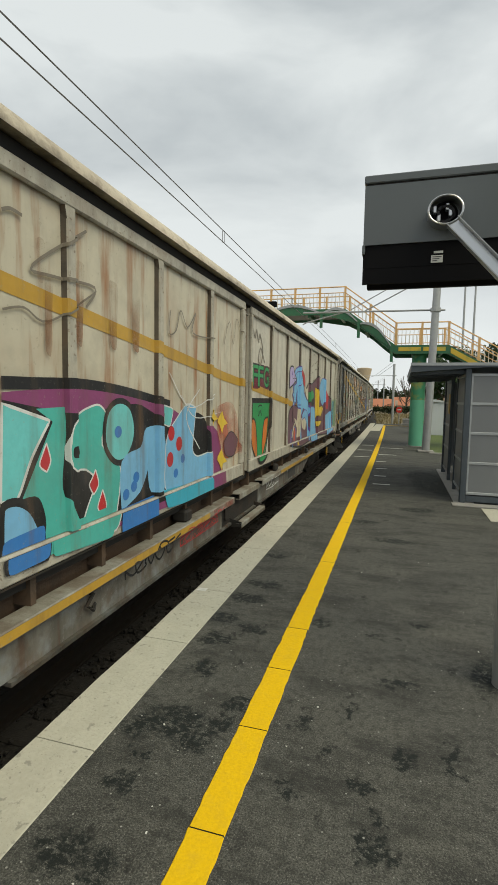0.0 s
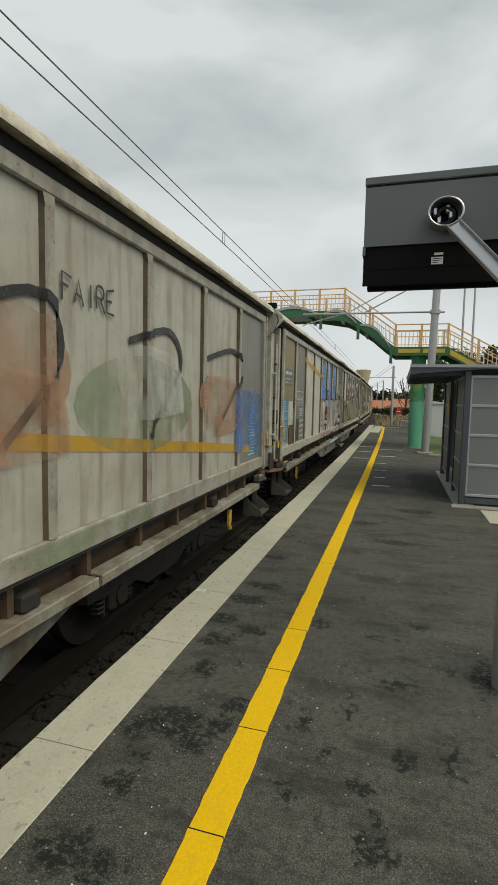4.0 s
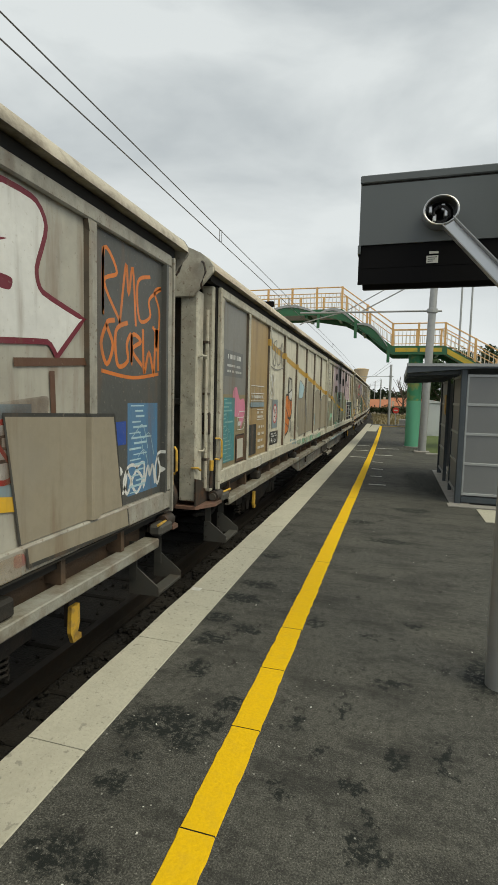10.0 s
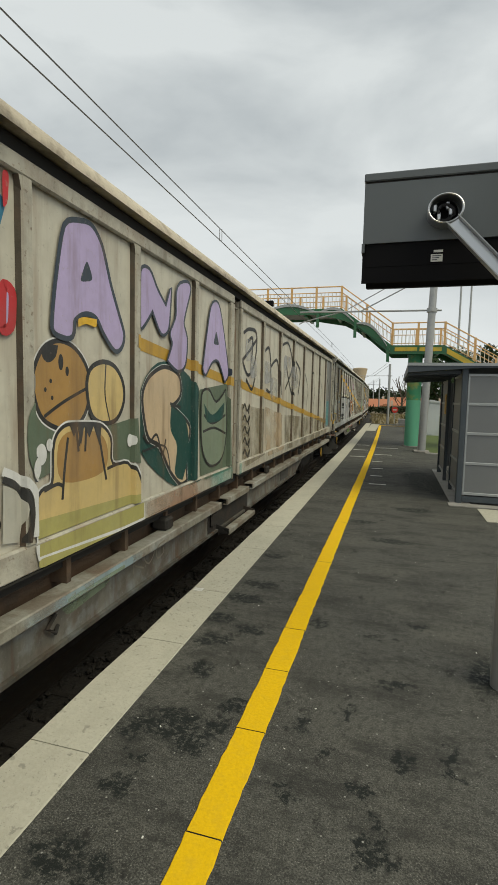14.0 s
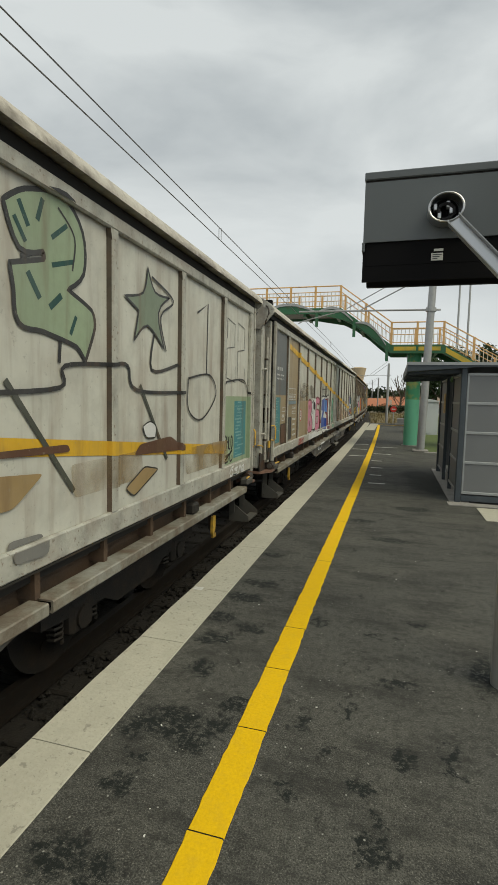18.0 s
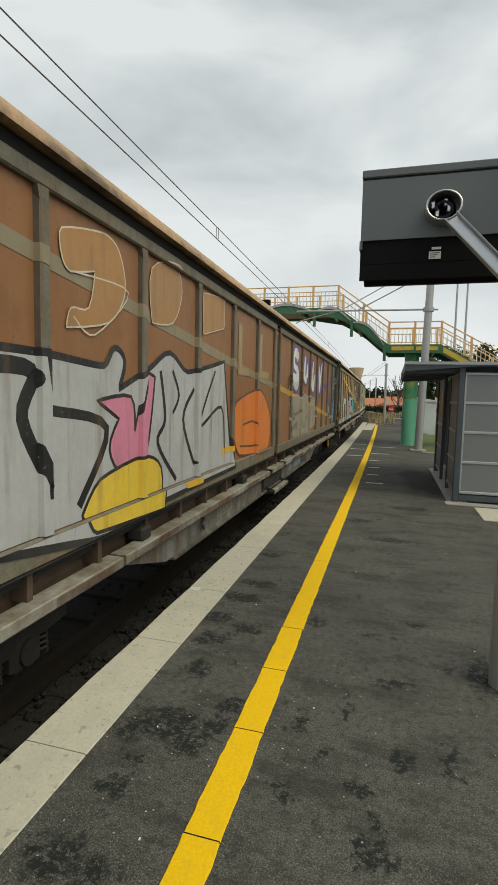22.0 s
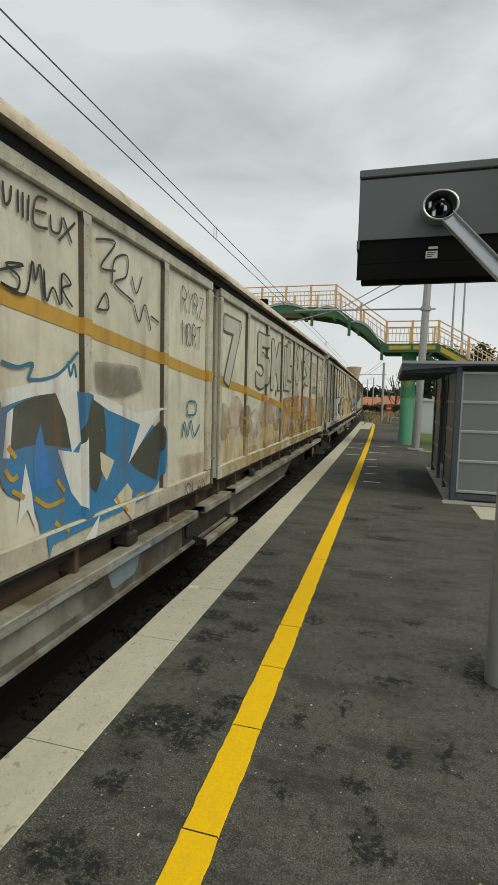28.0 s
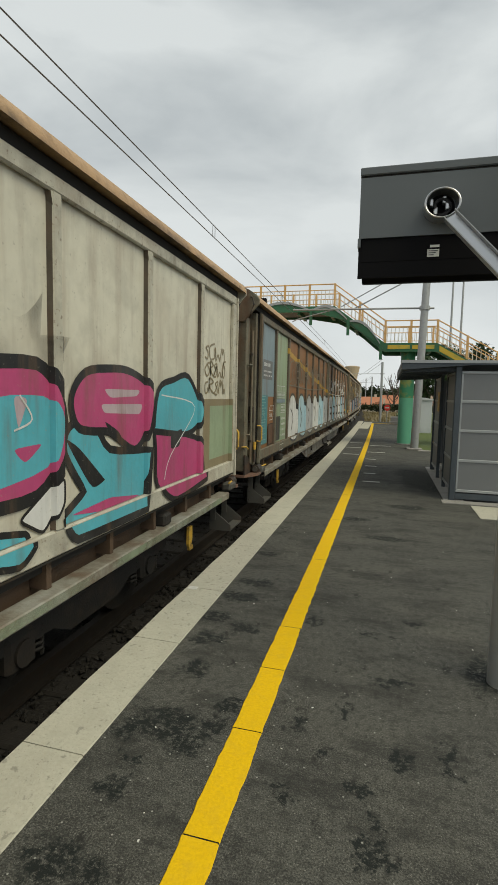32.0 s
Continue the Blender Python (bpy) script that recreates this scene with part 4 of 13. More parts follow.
def wagon_paint(name, base, rust, grime, roofc, framec=None, rustc=(0.20, 0.085, 0.03)):
    dim = lambda c, f: tuple(v * f for v in c)
    mix3 = lambda p, q, f: tuple(v * (1 - f) + w * f for v, w in zip(p, q))
    framec = framec or dim(base, 0.84)
    wall = material(name + "_wall", base, 0.55, grain=((9, 0.25, dim(base, 0.8)), (0.8, 0.5, dim(base, 0.82), 0.42, 0.66), (30, 0.5, dim(base, 0.5), 0.63, 0.70)),
                    stain=((1.6, 0.45, mix3(base, rustc, 0.35)), (3.4, 0.4, dim(base, 0.6))),
                    streak=((dim(base, 0.5), grime, 0.46, 0.72), (rustc, rust, 0.52, 0.70)), bump=0.12, bump_scale=5)
    frame_ = material(name + "_frame", framec, 0.6, grain=((12, 0.4, dim(framec, 0.6)), (1.7, 0.5, dim(framec, 0.75), 0.45, 0.62), (28, 0.6, (0.12, 0.065, 0.035), 0.60, 0.67)),
                      stain=((5, 0.6, dim(framec, 0.42)), (2.3, 0.5, mix3(framec, rustc, 0.5))), streak=(((0.12, 0.06, 0.03), min(0.8, rust), 0.50, 0.70),), bump=0.15)
    roofc = dim(roofc, 1.32)
    roof = material(name + "_roof", roofc, 0.65, grain=((0.7, 0.5, dim(roofc, 0.75), 0.45, 0.6), (24, 0.4, dim(roofc, 0.6), 0.56, 0.66)), stain=((2.2, 0.4, dim(roofc, 0.65)), (7, 0.4, (0.12, 0.075, 0.045)), (1.3, 0.4, (0.20, 0.145, 0.095))), bump=0.2)
    edge_grime(roof)
    return wall, frame_, roof


# End steel: soot and rust stains on a base darkened for shade between wagons.
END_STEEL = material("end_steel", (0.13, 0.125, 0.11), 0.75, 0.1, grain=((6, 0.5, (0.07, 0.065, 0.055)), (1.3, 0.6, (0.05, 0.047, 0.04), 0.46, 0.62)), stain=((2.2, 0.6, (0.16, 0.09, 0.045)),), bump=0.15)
RECESS_RUST = material("recess_rust", (0.25, 0.23, 0.185), 0.75, grain=((9, 0.5, (0.16, 0.135, 0.10)),), stain=((1.1, 0.75, (0.15, 0.065, 0.025)), (2.4, 0.5, (0.10, 0.085, 0.065))), streak=(((0.12, 0.055, 0.025), 0.7, 0.46, 0.66),), bump=0.15)
SOLE_RUST = material("sole_rust", (0.10, 0.065, 0.042), 0.8, 0.1, grain=((9, 0.5, (0.05, 0.04, 0.03)),), stain=((1.5, 0.6, (0.15, 0.085, 0.045)), (3, 0.5, (0.045, 0.042, 0.038))), bump=0.2)
LEDGE_RUST = material("ledge_rust", (0.20, 0.115, 0.085), 0.75, 0.1, grain=((14, 0.5, (0.11, 0.06, 0.04)),), stain=((4, 0.5, (0.10, 0.085, 0.07)),), bump=0.2)
BEAM_STEEL = material("beam_steel", (0.27, 0.26, 0.215), 0.6, 0.1, grain=((14, 0.5, (0.14, 0.12, 0.09)), (3.1, 0.6, (0.14, 0.105, 0.075), 0.5, 0.58)), stain=((1.6, 0.7, (0.40, 0.41, 0.38)), (5, 0.6, (0.15, 0.095, 0.06))), bump=0.2)
SKIRT_PAINT = material("skirt_paint", (0.19, 0.18, 0.15), 0.65, grain=((7, 0.5, (0.075, 0.068, 0.055)), (1.1, 0.6, (0.055, 0.05, 0.042), 0.46, 0.6), (22, 0.5, (0.20, 0.20, 0.18), 0.60, 0.66)), stain=((1.7, 0.6, (0.19, 0.18, 0.145)), (3, 0.6, (0.10, 0.055, 0.03)), (4.5, 0.7, (0.22, 0.24, 0.24))), streak=(((0.05, 0.042, 0.034), 0.7, 0.46, 0.70), ((0.15, 0.07, 0.03), 0.5, 0.54, 0.7)), bump=0.15, vary=0.35)
SCHEMES = {
    "pale": wagon_paint("pale", (0.56, 0.535, 0.45), 0.36, 0.38, (0.42, 0.375, 0.29)),
    "grey": wagon_paint("grey", (0.56, 0.56, 0.50), 0.28, 0.34, (0.42, 0.40, 0.35)),
    "beige": wagon_paint("beige", (0.42, 0.35, 0.24), 0.45, 0.45, (0.44, 0.38, 0.28)),
    "white": wagon_paint("white", (0.63, 0.61, 0.51), 0.24, 0.28, (0.42, 0.37, 0.29)),
    "rusty": wagon_paint("rusty", (0.52, 0.29, 0.115), 0.75, 0.35, (0.44, 0.30, 0.17), (0.31, 0.28, 0.21), (0.33, 0.12, 0.03)),
    "streaked": wagon_paint("streaked", (0.55, 0.51, 0.40), 0.95, 0.40, (0.46, 0.38, 0.26), (0.33, 0.30, 0.23), (0.30, 0.12, 0.035)),
    "brown": wagon_paint("brown", (0.27, 0.13, 0.055), 0.75, 0.6, (0.34, 0.225, 0.125), (0.165, 0.155, 0.115), (0.30, 0.13, 0.035)),
    "dull": wagon_paint("dull", (0.43, 0.42, 0.37), 0.4, 0.55, (0.42, 0.39, 0.32)),
    "dark": wagon_paint("dark", (0.16, 0.14, 0.12), 0.5, 0.5, (0.30, 0.26, 0.21)),
}

bm = bmesh.new()
slab(bm, DOOR_X - 0.05, DOOR_X, 0, HALF, Z_BOT + 0.02, Z_TOP - 0.02)
WALL_MESH = finish(bm, "sliding_wall", SCHEMES["pale"][0])
FLANK_DARK = material("flank_dark", (0.085, 0.070, 0.053), 0.75, grain=((14, 0.5, (0.05, 0.042, 0.034)), (1.5, 0.6, (0.15, 0.125, 0.095), 0.48, 0.62)), stain=((4, 0.4, (0.14, 0.07, 0.035)),), bump=0.2)


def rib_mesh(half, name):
    """A hat-section rib: painted face, flanks in a darker brown."""
    bm = bmesh.new()
    prism(bm, ((DOOR_X, -half - 0.008), (DOOR_X, half + 0.008), (RIB_X - 0.010, half), (RIB_X, half - 0.008), (RIB_X, 0.008 - half), (RIB_X - 0.010, -half)), 2, Z_SILL + 0.002, Z_HEAD - 0.002)
    # flared top where the rib runs into the header
    prism(bm, ((-half, Z_HEAD - 0.08), (half, Z_HEAD - 0.08), (half, Z_HEAD - 0.003), (-half - 0.02, Z_HEAD - 0.003)), 0, DOOR_X + 0.004, RIB_X - 0.004)
    me = finish(bm, name, SCHEMES["pale"][1])
    me.materials.append(FLANK_DARK)
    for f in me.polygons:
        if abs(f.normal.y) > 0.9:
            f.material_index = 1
    return me


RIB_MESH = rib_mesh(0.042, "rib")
STILE_MESH = finish(boxed(DOOR_X, RIB_X, 0, STILE, Z_SILL + 0.002, Z_HEAD - 0.002, bevel=0.01), "end_stile", SCHEMES["pale"][1])
LOCK_STILE_MESH = finish(boxed(DOOR_X, RIB_X, 0, LOCK_STILE, Z_SILL + 0.002, Z_HEAD - 0.002, bevel=0.01), "end_stile", SCHEMES["pale"][1])
HEAD_MESH = finish(boxed(DOOR_X + 0.001, SILL_X, 0, HALF, Z_HEAD, Z_TOP, bevel=0.012), "header_beam", SCHEMES["pale"][1])
SILL_MESH = finish(boxed(DOOR_X + 0.001, SILL_X, 0, HALF, Z_BOT, Z_SILL, bevel=0.012), "sill_beam", SCHEMES["pale"][1])
TRIM_MESH = finish(boxed(SILL_X - 0.06, SILL_X - 0.004, 0, HALF, Z_BOT - 0.014, Z_BOT - 0.002), "sill_lip", DARK_STEEL)

ROOF_PROFILE = [(1.30, 3.515), (1.415, 3.505), (1.43, 3.495), (1.425, 3.535), (1.385, 3.60), (1.28, 3.67), (1.05, 3.775), (0.75, 3.86), (0.4, 3.92), (0.0, 3.94)]
bm = bmesh.new()
full = ROOF_PROFILE + [(-x, z) for x, z in ROOF_PROFILE[-2::-1]]
prism(bm, full, 1, -0.44, 20.60)
ROOF_MESH = finish(bm, "roof", SCHEMES["pale"][2], True)
bm = bmesh.new()
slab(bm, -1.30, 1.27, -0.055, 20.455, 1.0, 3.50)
CORE_MESH = finish(bm, "inner_body", SEAL_SHADE)


def at_end(v, far):
    """u along the wagon for a distance from its nearest end seam; the far end is shallower."""
    return (20.4 - (0.45 * v if v < 0 else v)) if far else v


def buffer_at(v, far):
    return 20.4 - v if far else v


def end_parts(body, frame_, far):
    """End wall, corner posts, recess with its pipes and locks, steps and buffers of one end."""
    e = lambda a, b: tuple(sorted((at_end(a, far), at_end(b, far))))
    q = lambda a, b: tuple(sorted((buffer_at(a, far), buffer_at(b, far))))
    part("end_wall", boxed(-1.16, 1.05, *e(-0.16, -0.10), 1.0, 3.30), END_STEEL, body, "sooty steel end wall, coloured darker for the shade between wagons")
    for sx in (-1, 1):
        x0, x1 = sorted((sx * 1.04, sx * 1.236))
        part("corner_post", boxed(x0, x1, *e(-0.44, -0.24), 0.98, 3.30, bevel=0.012), frame_, body)
        x0, x1 = sorted((sx * 0.55, sx * 0.72))
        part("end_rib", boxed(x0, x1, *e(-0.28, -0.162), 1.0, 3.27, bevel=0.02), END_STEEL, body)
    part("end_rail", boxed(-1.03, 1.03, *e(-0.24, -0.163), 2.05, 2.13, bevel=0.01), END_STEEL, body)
    bm = bmesh.new()
    prism(bm, [(1.20, 3.22), (1.43, 3.47), (1.43, 3.54), (1.385, 3.605), (1.28, 3.675), (1.05, 3.78), (0.75, 3.865), (0.4, 3.925), (0, 3.945), (-0.4, 3.925), (-0.75, 3.865), (-1.05, 3.78), (-1.28, 3.675), (-1.43, 3.54), (-1.43, 3.47), (-1.20, 3.22)], 1, *e(-0.475, -0.442))
    bmesh.ops.bevel(bm, geom=bm.edges[:], offset=0.01, segments=1, affect="EDGES")
    part("end_fascia", bm, frame_, body, "arched fascia plate under the roof end")
    part("grab_bar", tubed([(1.30, at_end(-0.478, far), 3.30), (1.31, at_end(-0.53, far), 3.33), (1.36, at_end(-0.53, far), 3.46), (1.34, at_end(-0.53, far), 3.55), (1.30, at_end(-0.478, far), 3.58)], 0.012), BUFFER_STEEL, body, "dark bent grab bar on the fascia")
    part("fascia_lip", boxed(-1.16, 1.03, *e(-0.44, -0.17), 3.272, 3.30), SEAL_SHADE, body)
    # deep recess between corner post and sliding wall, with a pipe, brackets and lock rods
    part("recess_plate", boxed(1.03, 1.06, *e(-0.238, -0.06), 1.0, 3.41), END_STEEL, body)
    for z in (1.42, 1.72, 1.94, 2.17, 2.75):
        part("recess_bracket", boxed(1.062, 1.29, *e(-0.235, -0.16), z, z + 0.028), BUFFER_STEEL, body)
    part("lock_box", boxed(1.22, 1.31, *e(-0.20, -0.158), 1.72, 1.97, bevel=0.01), BUFFER_STEEL, body)
    part("seal_post", boxed(1.18, 1.315, *e(-0.155, -0.075), 1.05, 3.40, bevel=0.012), frame_, body)
    part("seal", boxed(1.20, 1.325, *e(-0.07, -0.012), 1.1, 3.40), SEAL_SHADE, body)
    part("edge_strip", boxed(1.33, 1.384, *e(-0.05, -0.004), 1.06, 3.40, bevel=0.01), frame_, body, "narrow pale edge strip of the sliding wall")
    part("down_pipe", tubed([(1.27, at_end(-0.21, far), 1.10), (1.27, at_end(-0.21, far), 3.12)], 0.022, 8), frame_, body, smooth=True)
    w = at_end(-0.28, far)
    part("handrail", tubed([(1.237, at_end(-0.40, far), 2.58), (1.28, at_end(-0.40, far), 2.60), (1.29, w, 2.60), (1.29, w, 2.56), (1.29, w, 1.58), (1.28, at_end(-0.31, far), 1.54), (1.237, at_end(-0.36, far), 1.54)], 0.015), frame_, body, smooth=True)
    part("yellow_handle", tubed([(1.34, at_end(-0.09, far), 1.67), (1.39, at_end(-0.06, far), 1.67), (1.41, at_end(-0.05, far), 1.64), (1.41, at_end(-0.05, far), 1.45), (1.39, at_end(-0.06, far), 1.42), (1.34, at_end(-0.09, far), 1.43)], 0.012), HANDLE_YELLOW, body, "yellow grab handle", smooth=True)
    part("lever", tubed([(1.33, at_end(-0.17, far), 1.30), (1.33, at_end(-0.18, far), 1.10)], 0.020), BUFFER_STEEL, body)
    part("lever_grip", tubed([(1.33, at_end(-0.165, far), 1.42), (1.33, at_end(-0.17, far), 1.302)], 0.024), HANDLE_YELLOW, body, "yellow lever grip")
    part("latch", tubed([(1.20, at_end(-0.46, far), 1.36), (1.27, at_end(-0.44, far), 1.36), (1.28, at_end(-0.39, far), 1.33)], 0.014), HANDLE_YELLOW, body, "yellow latch")
    # dark gusset plate, foot ledge and hinge
    bm = bmesh.new()
    prism(bm, [(at_end(-0.46, far), 1.24), (at_end(-0.28, far), 1.20), (at_end(-0.10, far), 1.03), (at_end(-0.02, far), 0.93), (at_end(-0.46, far), 0.93)], 0, 1.238, 1.256)
    part("gusset_plate", bm, BUFFER_STEEL, body, "dark rusty gusset plate")
    bm = bmesh.new()
    prism(bm, [(1.0, at_end(-0.48, far)), (1.26, at_end(-0.48, far)), (1.40, at_end(-0.20, far)), (1.40, at_end(0.02, far)), (1.0, at_end(0.02, far))], 2, 0.895, 0.928)
    part("foot_ledge", bm, LEDGE_RUST, body, "rusty foot ledge")
    part("hinge_box", boxed(1.28, 1.41, *e(0.04, 0.30), 0.895, 1.0, bevel=0.025), STEP_STEEL, body)
    part("hinge_pin", drummed((1.33, at_end(-0.10, far), 0.985), (1.33, at_end(0.12, far), 0.985), 0.062, sides=14), BUFFER_STEEL, body, smooth=True)
    part("hinge_cap", drummed((1.33, at_end(-0.13, far), 0.985), (1.33, at_end(-0.10, far), 0.985), 0.04, sides=12), STEP_STEEL, body, smooth=True)
    part("pin_tip", tubed([(1.37, at_end(0.12, far), 1.0), (1.40, at_end(0.34, far), 1.01)], 0.012), HANDLE_YELLOW, body, "yellow rod end")
    # hanging step: straps, side plates and tread
    for v in (-0.005, 0.47):
        part("step_strap", boxed(1.20, 1.27, *e(v, v + 0.014), 0.55, 0.89), STEP_STEEL, body)
        bm = bmesh.new()
        prism(bm, ((1.19, 0.66), (1.26, 0.66), (1.47, 0.50), (1.475, 0.42), (1.19, 0.42)), 1, *e(v - 0.016, v - 0.001))
        part("step_bracket", bm, STEP_STEEL, body)
        for z, x in ((0.61, 1.22), (0.47, 1.22)):
            part("bolt", drummed((x, at_end(v - 0.016, far), z), (x, at_end(v - 0.026, far), z), 0.012, sides=8), BUFFER_STEEL, body)
    part("step_tread", boxed(1.36, 1.475, *e(0.0, 0.468), 0.425, 0.455, bevel=0.005), STEP_STEEL, body, "grey step tread hanging under the end")
    # buffers and beam
    part("buffer_beam", boxed(-1.15, 1.15, *q(-0.16, 0.06), 0.86, 1.0), DARK_STEEL, body)
    for sx in (-0.875, 0.875):
        part("buffer_stem", drummed((sx, buffer_at(-0.16, far), 1.05), (sx, buffer_at(-0.58, far), 1.05), 0.11, sides=14), BUFFER_STEEL, body, smooth=True)
        part("buffer_head", drummed((sx, buffer_at(-0.58, far), 1.05), (sx, buffer_at(-0.645, far), 1.05), 0.22, 0.21, sides=20), BUFFER_STEEL, body, "rusty round buffer head", smooth=True)
    part("brake_hose", tubed([(0.35, buffer_at(-0.16, far), 0.95), (0.35, buffer_at(-0.5, far), 0.80), (0.33, buffer_at(-0.63, far), 0.62), (0.30, buffer_at(-0.5, far), 0.55)], 0.03, 8), CABLE, body)
    part("coupling_hook", boxed(-0.06, 0.06, *q(-0.64, -0.16), 0.98, 1.12, bevel=0.02), DARK_STEEL, body)


def bogie(parent, u):
    b = new("bogie")
    b.parent = parent
    b.matrix_basis = pose(0, u, 0)
    tagged(b, "dark greasy two-axle bogie")
    for sx in (-1, 1):
        bm = bmesh.new()
        x0, x1 = sorted((sx * 0.98, sx * 1.10))
        prism(bm, ((-1.35, 0.52), (-1.35, 0.66), (-0.55, 0.70), (-0.35, 0.60), (0.35, 0.60), (0.55, 0.70), (1.35, 0.66), (1.35, 0.52), (0.55, 0.46), (0.35, 0.36), (-0.35, 0.36), (-0.55, 0.46)), 0, x0, x1)
        part("side_frame", bm, DARK_STEEL, b)
        for v in (-0.9, 0.9):
            part("axle_box", boxed(x0 - 0.02, x1 + 0.03, v - 0.14, v + 0.14, 0.34, 0.60, bevel=0.03), DARK_STEEL, b)
            part("axle_cap", drummed((x1 + 0.03 if sx > 0 else x0 - 0.03, v, 0.46), (x1 + 0.05 if sx > 0 else x0 - 0.05, v, 0.46), 0.09, sides=14), DARK_STEEL, b)
            for dv in (-0.22, 0.22):
                coil = [(x0 + 0.06 + 0.055 * math.cos(k * 1.05), v + dv + 0.055 * math.sin(k * 1.05), 0.34 + 0.0068 * k) for k in range(34)]
                part("coil_spring", tubed(coil, 0.013, 5), DARK_STEEL, b)
    part("bolster", boxed(-0.98, 0.98, -0.18, 0.18, 0.55, 0.82, bevel=0.03), DARK_STEEL, b)
    for v in (-0.9, 0.9):
        bm = bmesh.new()
        drum(bm, (-0.95, 0, 0), (0.95, 0, 0), 0.085, sides=12)
        for sx in (-0.76, 0.76):
            drum(bm, (sx - 0.065, 0, 0), (sx + 0.065, 0, 0), 0.46, sides=30)
            drum(bm, (sx - 0.085 * (1 if sx > 0 else -1), 0, 0), (sx - 0.064 * (1 if sx > 0 else -1), 0, 0), 0.485, sides=30)
            for k in range(5):
                a = k * math.tau / 5
                drum(bm, (sx + 0.064 * (1 if sx > 0 else -1), 0.27 * math.cos(a), 0.27 * math.sin(a)), (sx + 0.074 * (1 if sx > 0 else -1), 0.27 * math.cos(a), 0.27 * math.sin(a)), 0.045, sides=8)
        w = part("wheelset", bm, DARK_STEEL, b)
        w.matrix_basis = pose(0, v, 0.46)
    return b


def master_wagon():
    w = thing("freight_wagon", "covered sliding-wall freight wagon", "freight wagon")
    paint = SCHEMES["pale"]
    part("inner_body", CORE_MESH, None, w, "dark body behind the sliding walls")
    part("roof", ROOF_MESH, None, w, "curved weathered sheet roof")
    # black strip below the roof lip, painted in place of the eave's shadow
    part("eave_gutter", boxed(1.26, 1.335, -0.30, 20.50, 3.418, 3.50), SEAL_SHADE, w, "dark strip standing in for the shade under the eave")
    for u in WALLS:
        s = part("sliding_wall", WALL_MESH, None, w, "ribbed steel sliding wall")
        s.matrix_basis = pose(0, u, 0)
        for i in range(1, 8):
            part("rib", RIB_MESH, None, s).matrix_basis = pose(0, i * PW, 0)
        part("end_stile", LOCK_STILE_MESH if u else STILE_MESH, None, s)
        part("end_stile", STILE_MESH, None, s).matrix_basis = pose(0, HALF - STILE, 0)
        part("header_beam", HEAD_MESH, None, s)
        part("sill_beam", SILL_MESH, None, s)
        part("sill_lip", TRIM_MESH, None, s)
    # middle recess with its lock posts
    part("recess_panel", boxed(1.16, 1.20, 10.03, 10.37, 1.05, 3.412), RECESS_RUST, w, "rust-stained grey panel at the back of the middle recess")
    part("middle_post", boxed(1.201, 1.285, 10.30, 10.346, 1.05, 3.412, bevel=0.006), RECESS_RUST, w)
    for z in (1.37, 1.79, 2.36, 3.28):
        part("lock_bracket", boxed(1.201, 1.325, 10.045, 10.298, z, z + 0.014), BEAM_STEEL, w, "thin steel shelf across the recess")
    # far side, a plain wall
    part("far_wall", boxed(-1.36, -1.305, 0, 20.4, 1.08, 3.42), paint[0], w)
    # underframe: step beam, skirts, middle step
    for a, b in ((0.32, 4.6), (4.64, 9.55), (9.78, 10.75), (10.98, 15.8), (15.84, 20.08)):
        bm = bmesh.new()
        prism(bm, ((1.26, 0.878), (1.26, 0.890), (1.392, 0.890), (1.400, 0.882), (1.400, 0.818), (1.392, 0.808), (1.34, 0.808), (1.34, 0.820), (1.382, 0.820), (1.382, 0.878)), 1, a, b)
        part("step_beam", bm, BEAM_STEEL, w, "worn pale steel channel along the side")
    part("sole_bar", boxed(1.13, 1.17, 0.25, 20.15, 0.80, 1.098), SOLE_RUST, w, "rusty brown sole bar behind the step beam")
    for i in range(26):
        a = 0.6 + 0.76 * i
        part("beam_bracket", boxed(1.171, 1.30, a, a + 0.05, 0.892, 1.09), SOLE_RUST, w)
    for a in (1.9, 5.0, 8.1, 12.0, 15.1, 18.2):
        part("roller_box", boxed(1.20, 1.36, a, a + 0.16, 0.892, 1.01, bevel=0.02), DARK_STEEL, w, "dark roller box under the sill")
    bm = bmesh.new()
    prism(bm, ((4.6, 0.807), (5.55, 0.545), (14.85, 0.545), (15.8, 0.807)), 0, 1.285, 1.315)
    part("skirt", bm, SKIRT_PAINT, w, "long sloping side skirt between the bogies")
    part("skirt_flange", boxed(1.22, 1.345, 5.7, 14.7, 0.515, 0.543), SKIRT_PAINT, w)
    # underframe coloured black to carry the shade behind the step beam
    part("underframe", boxed(-1.1, 1.1, 0.0, 20.4, 0.80, 1.0), SEAL_SHADE, w)
    part("step_backing", boxed(1.3155, 1.3185, 9.30, 10.95, 0.550, 0.80), DARK_STEEL, w, "dark plate behind the middle step")
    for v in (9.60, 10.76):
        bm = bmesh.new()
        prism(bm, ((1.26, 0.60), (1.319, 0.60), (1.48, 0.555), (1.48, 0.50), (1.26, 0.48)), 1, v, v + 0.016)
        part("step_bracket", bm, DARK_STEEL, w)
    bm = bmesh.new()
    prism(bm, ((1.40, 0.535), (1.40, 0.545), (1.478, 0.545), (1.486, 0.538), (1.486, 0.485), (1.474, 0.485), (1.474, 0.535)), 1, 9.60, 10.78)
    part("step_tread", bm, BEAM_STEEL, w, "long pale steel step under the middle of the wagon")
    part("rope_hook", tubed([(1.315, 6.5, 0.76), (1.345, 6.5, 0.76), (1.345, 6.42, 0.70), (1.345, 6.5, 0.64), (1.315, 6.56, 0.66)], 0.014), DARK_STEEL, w)
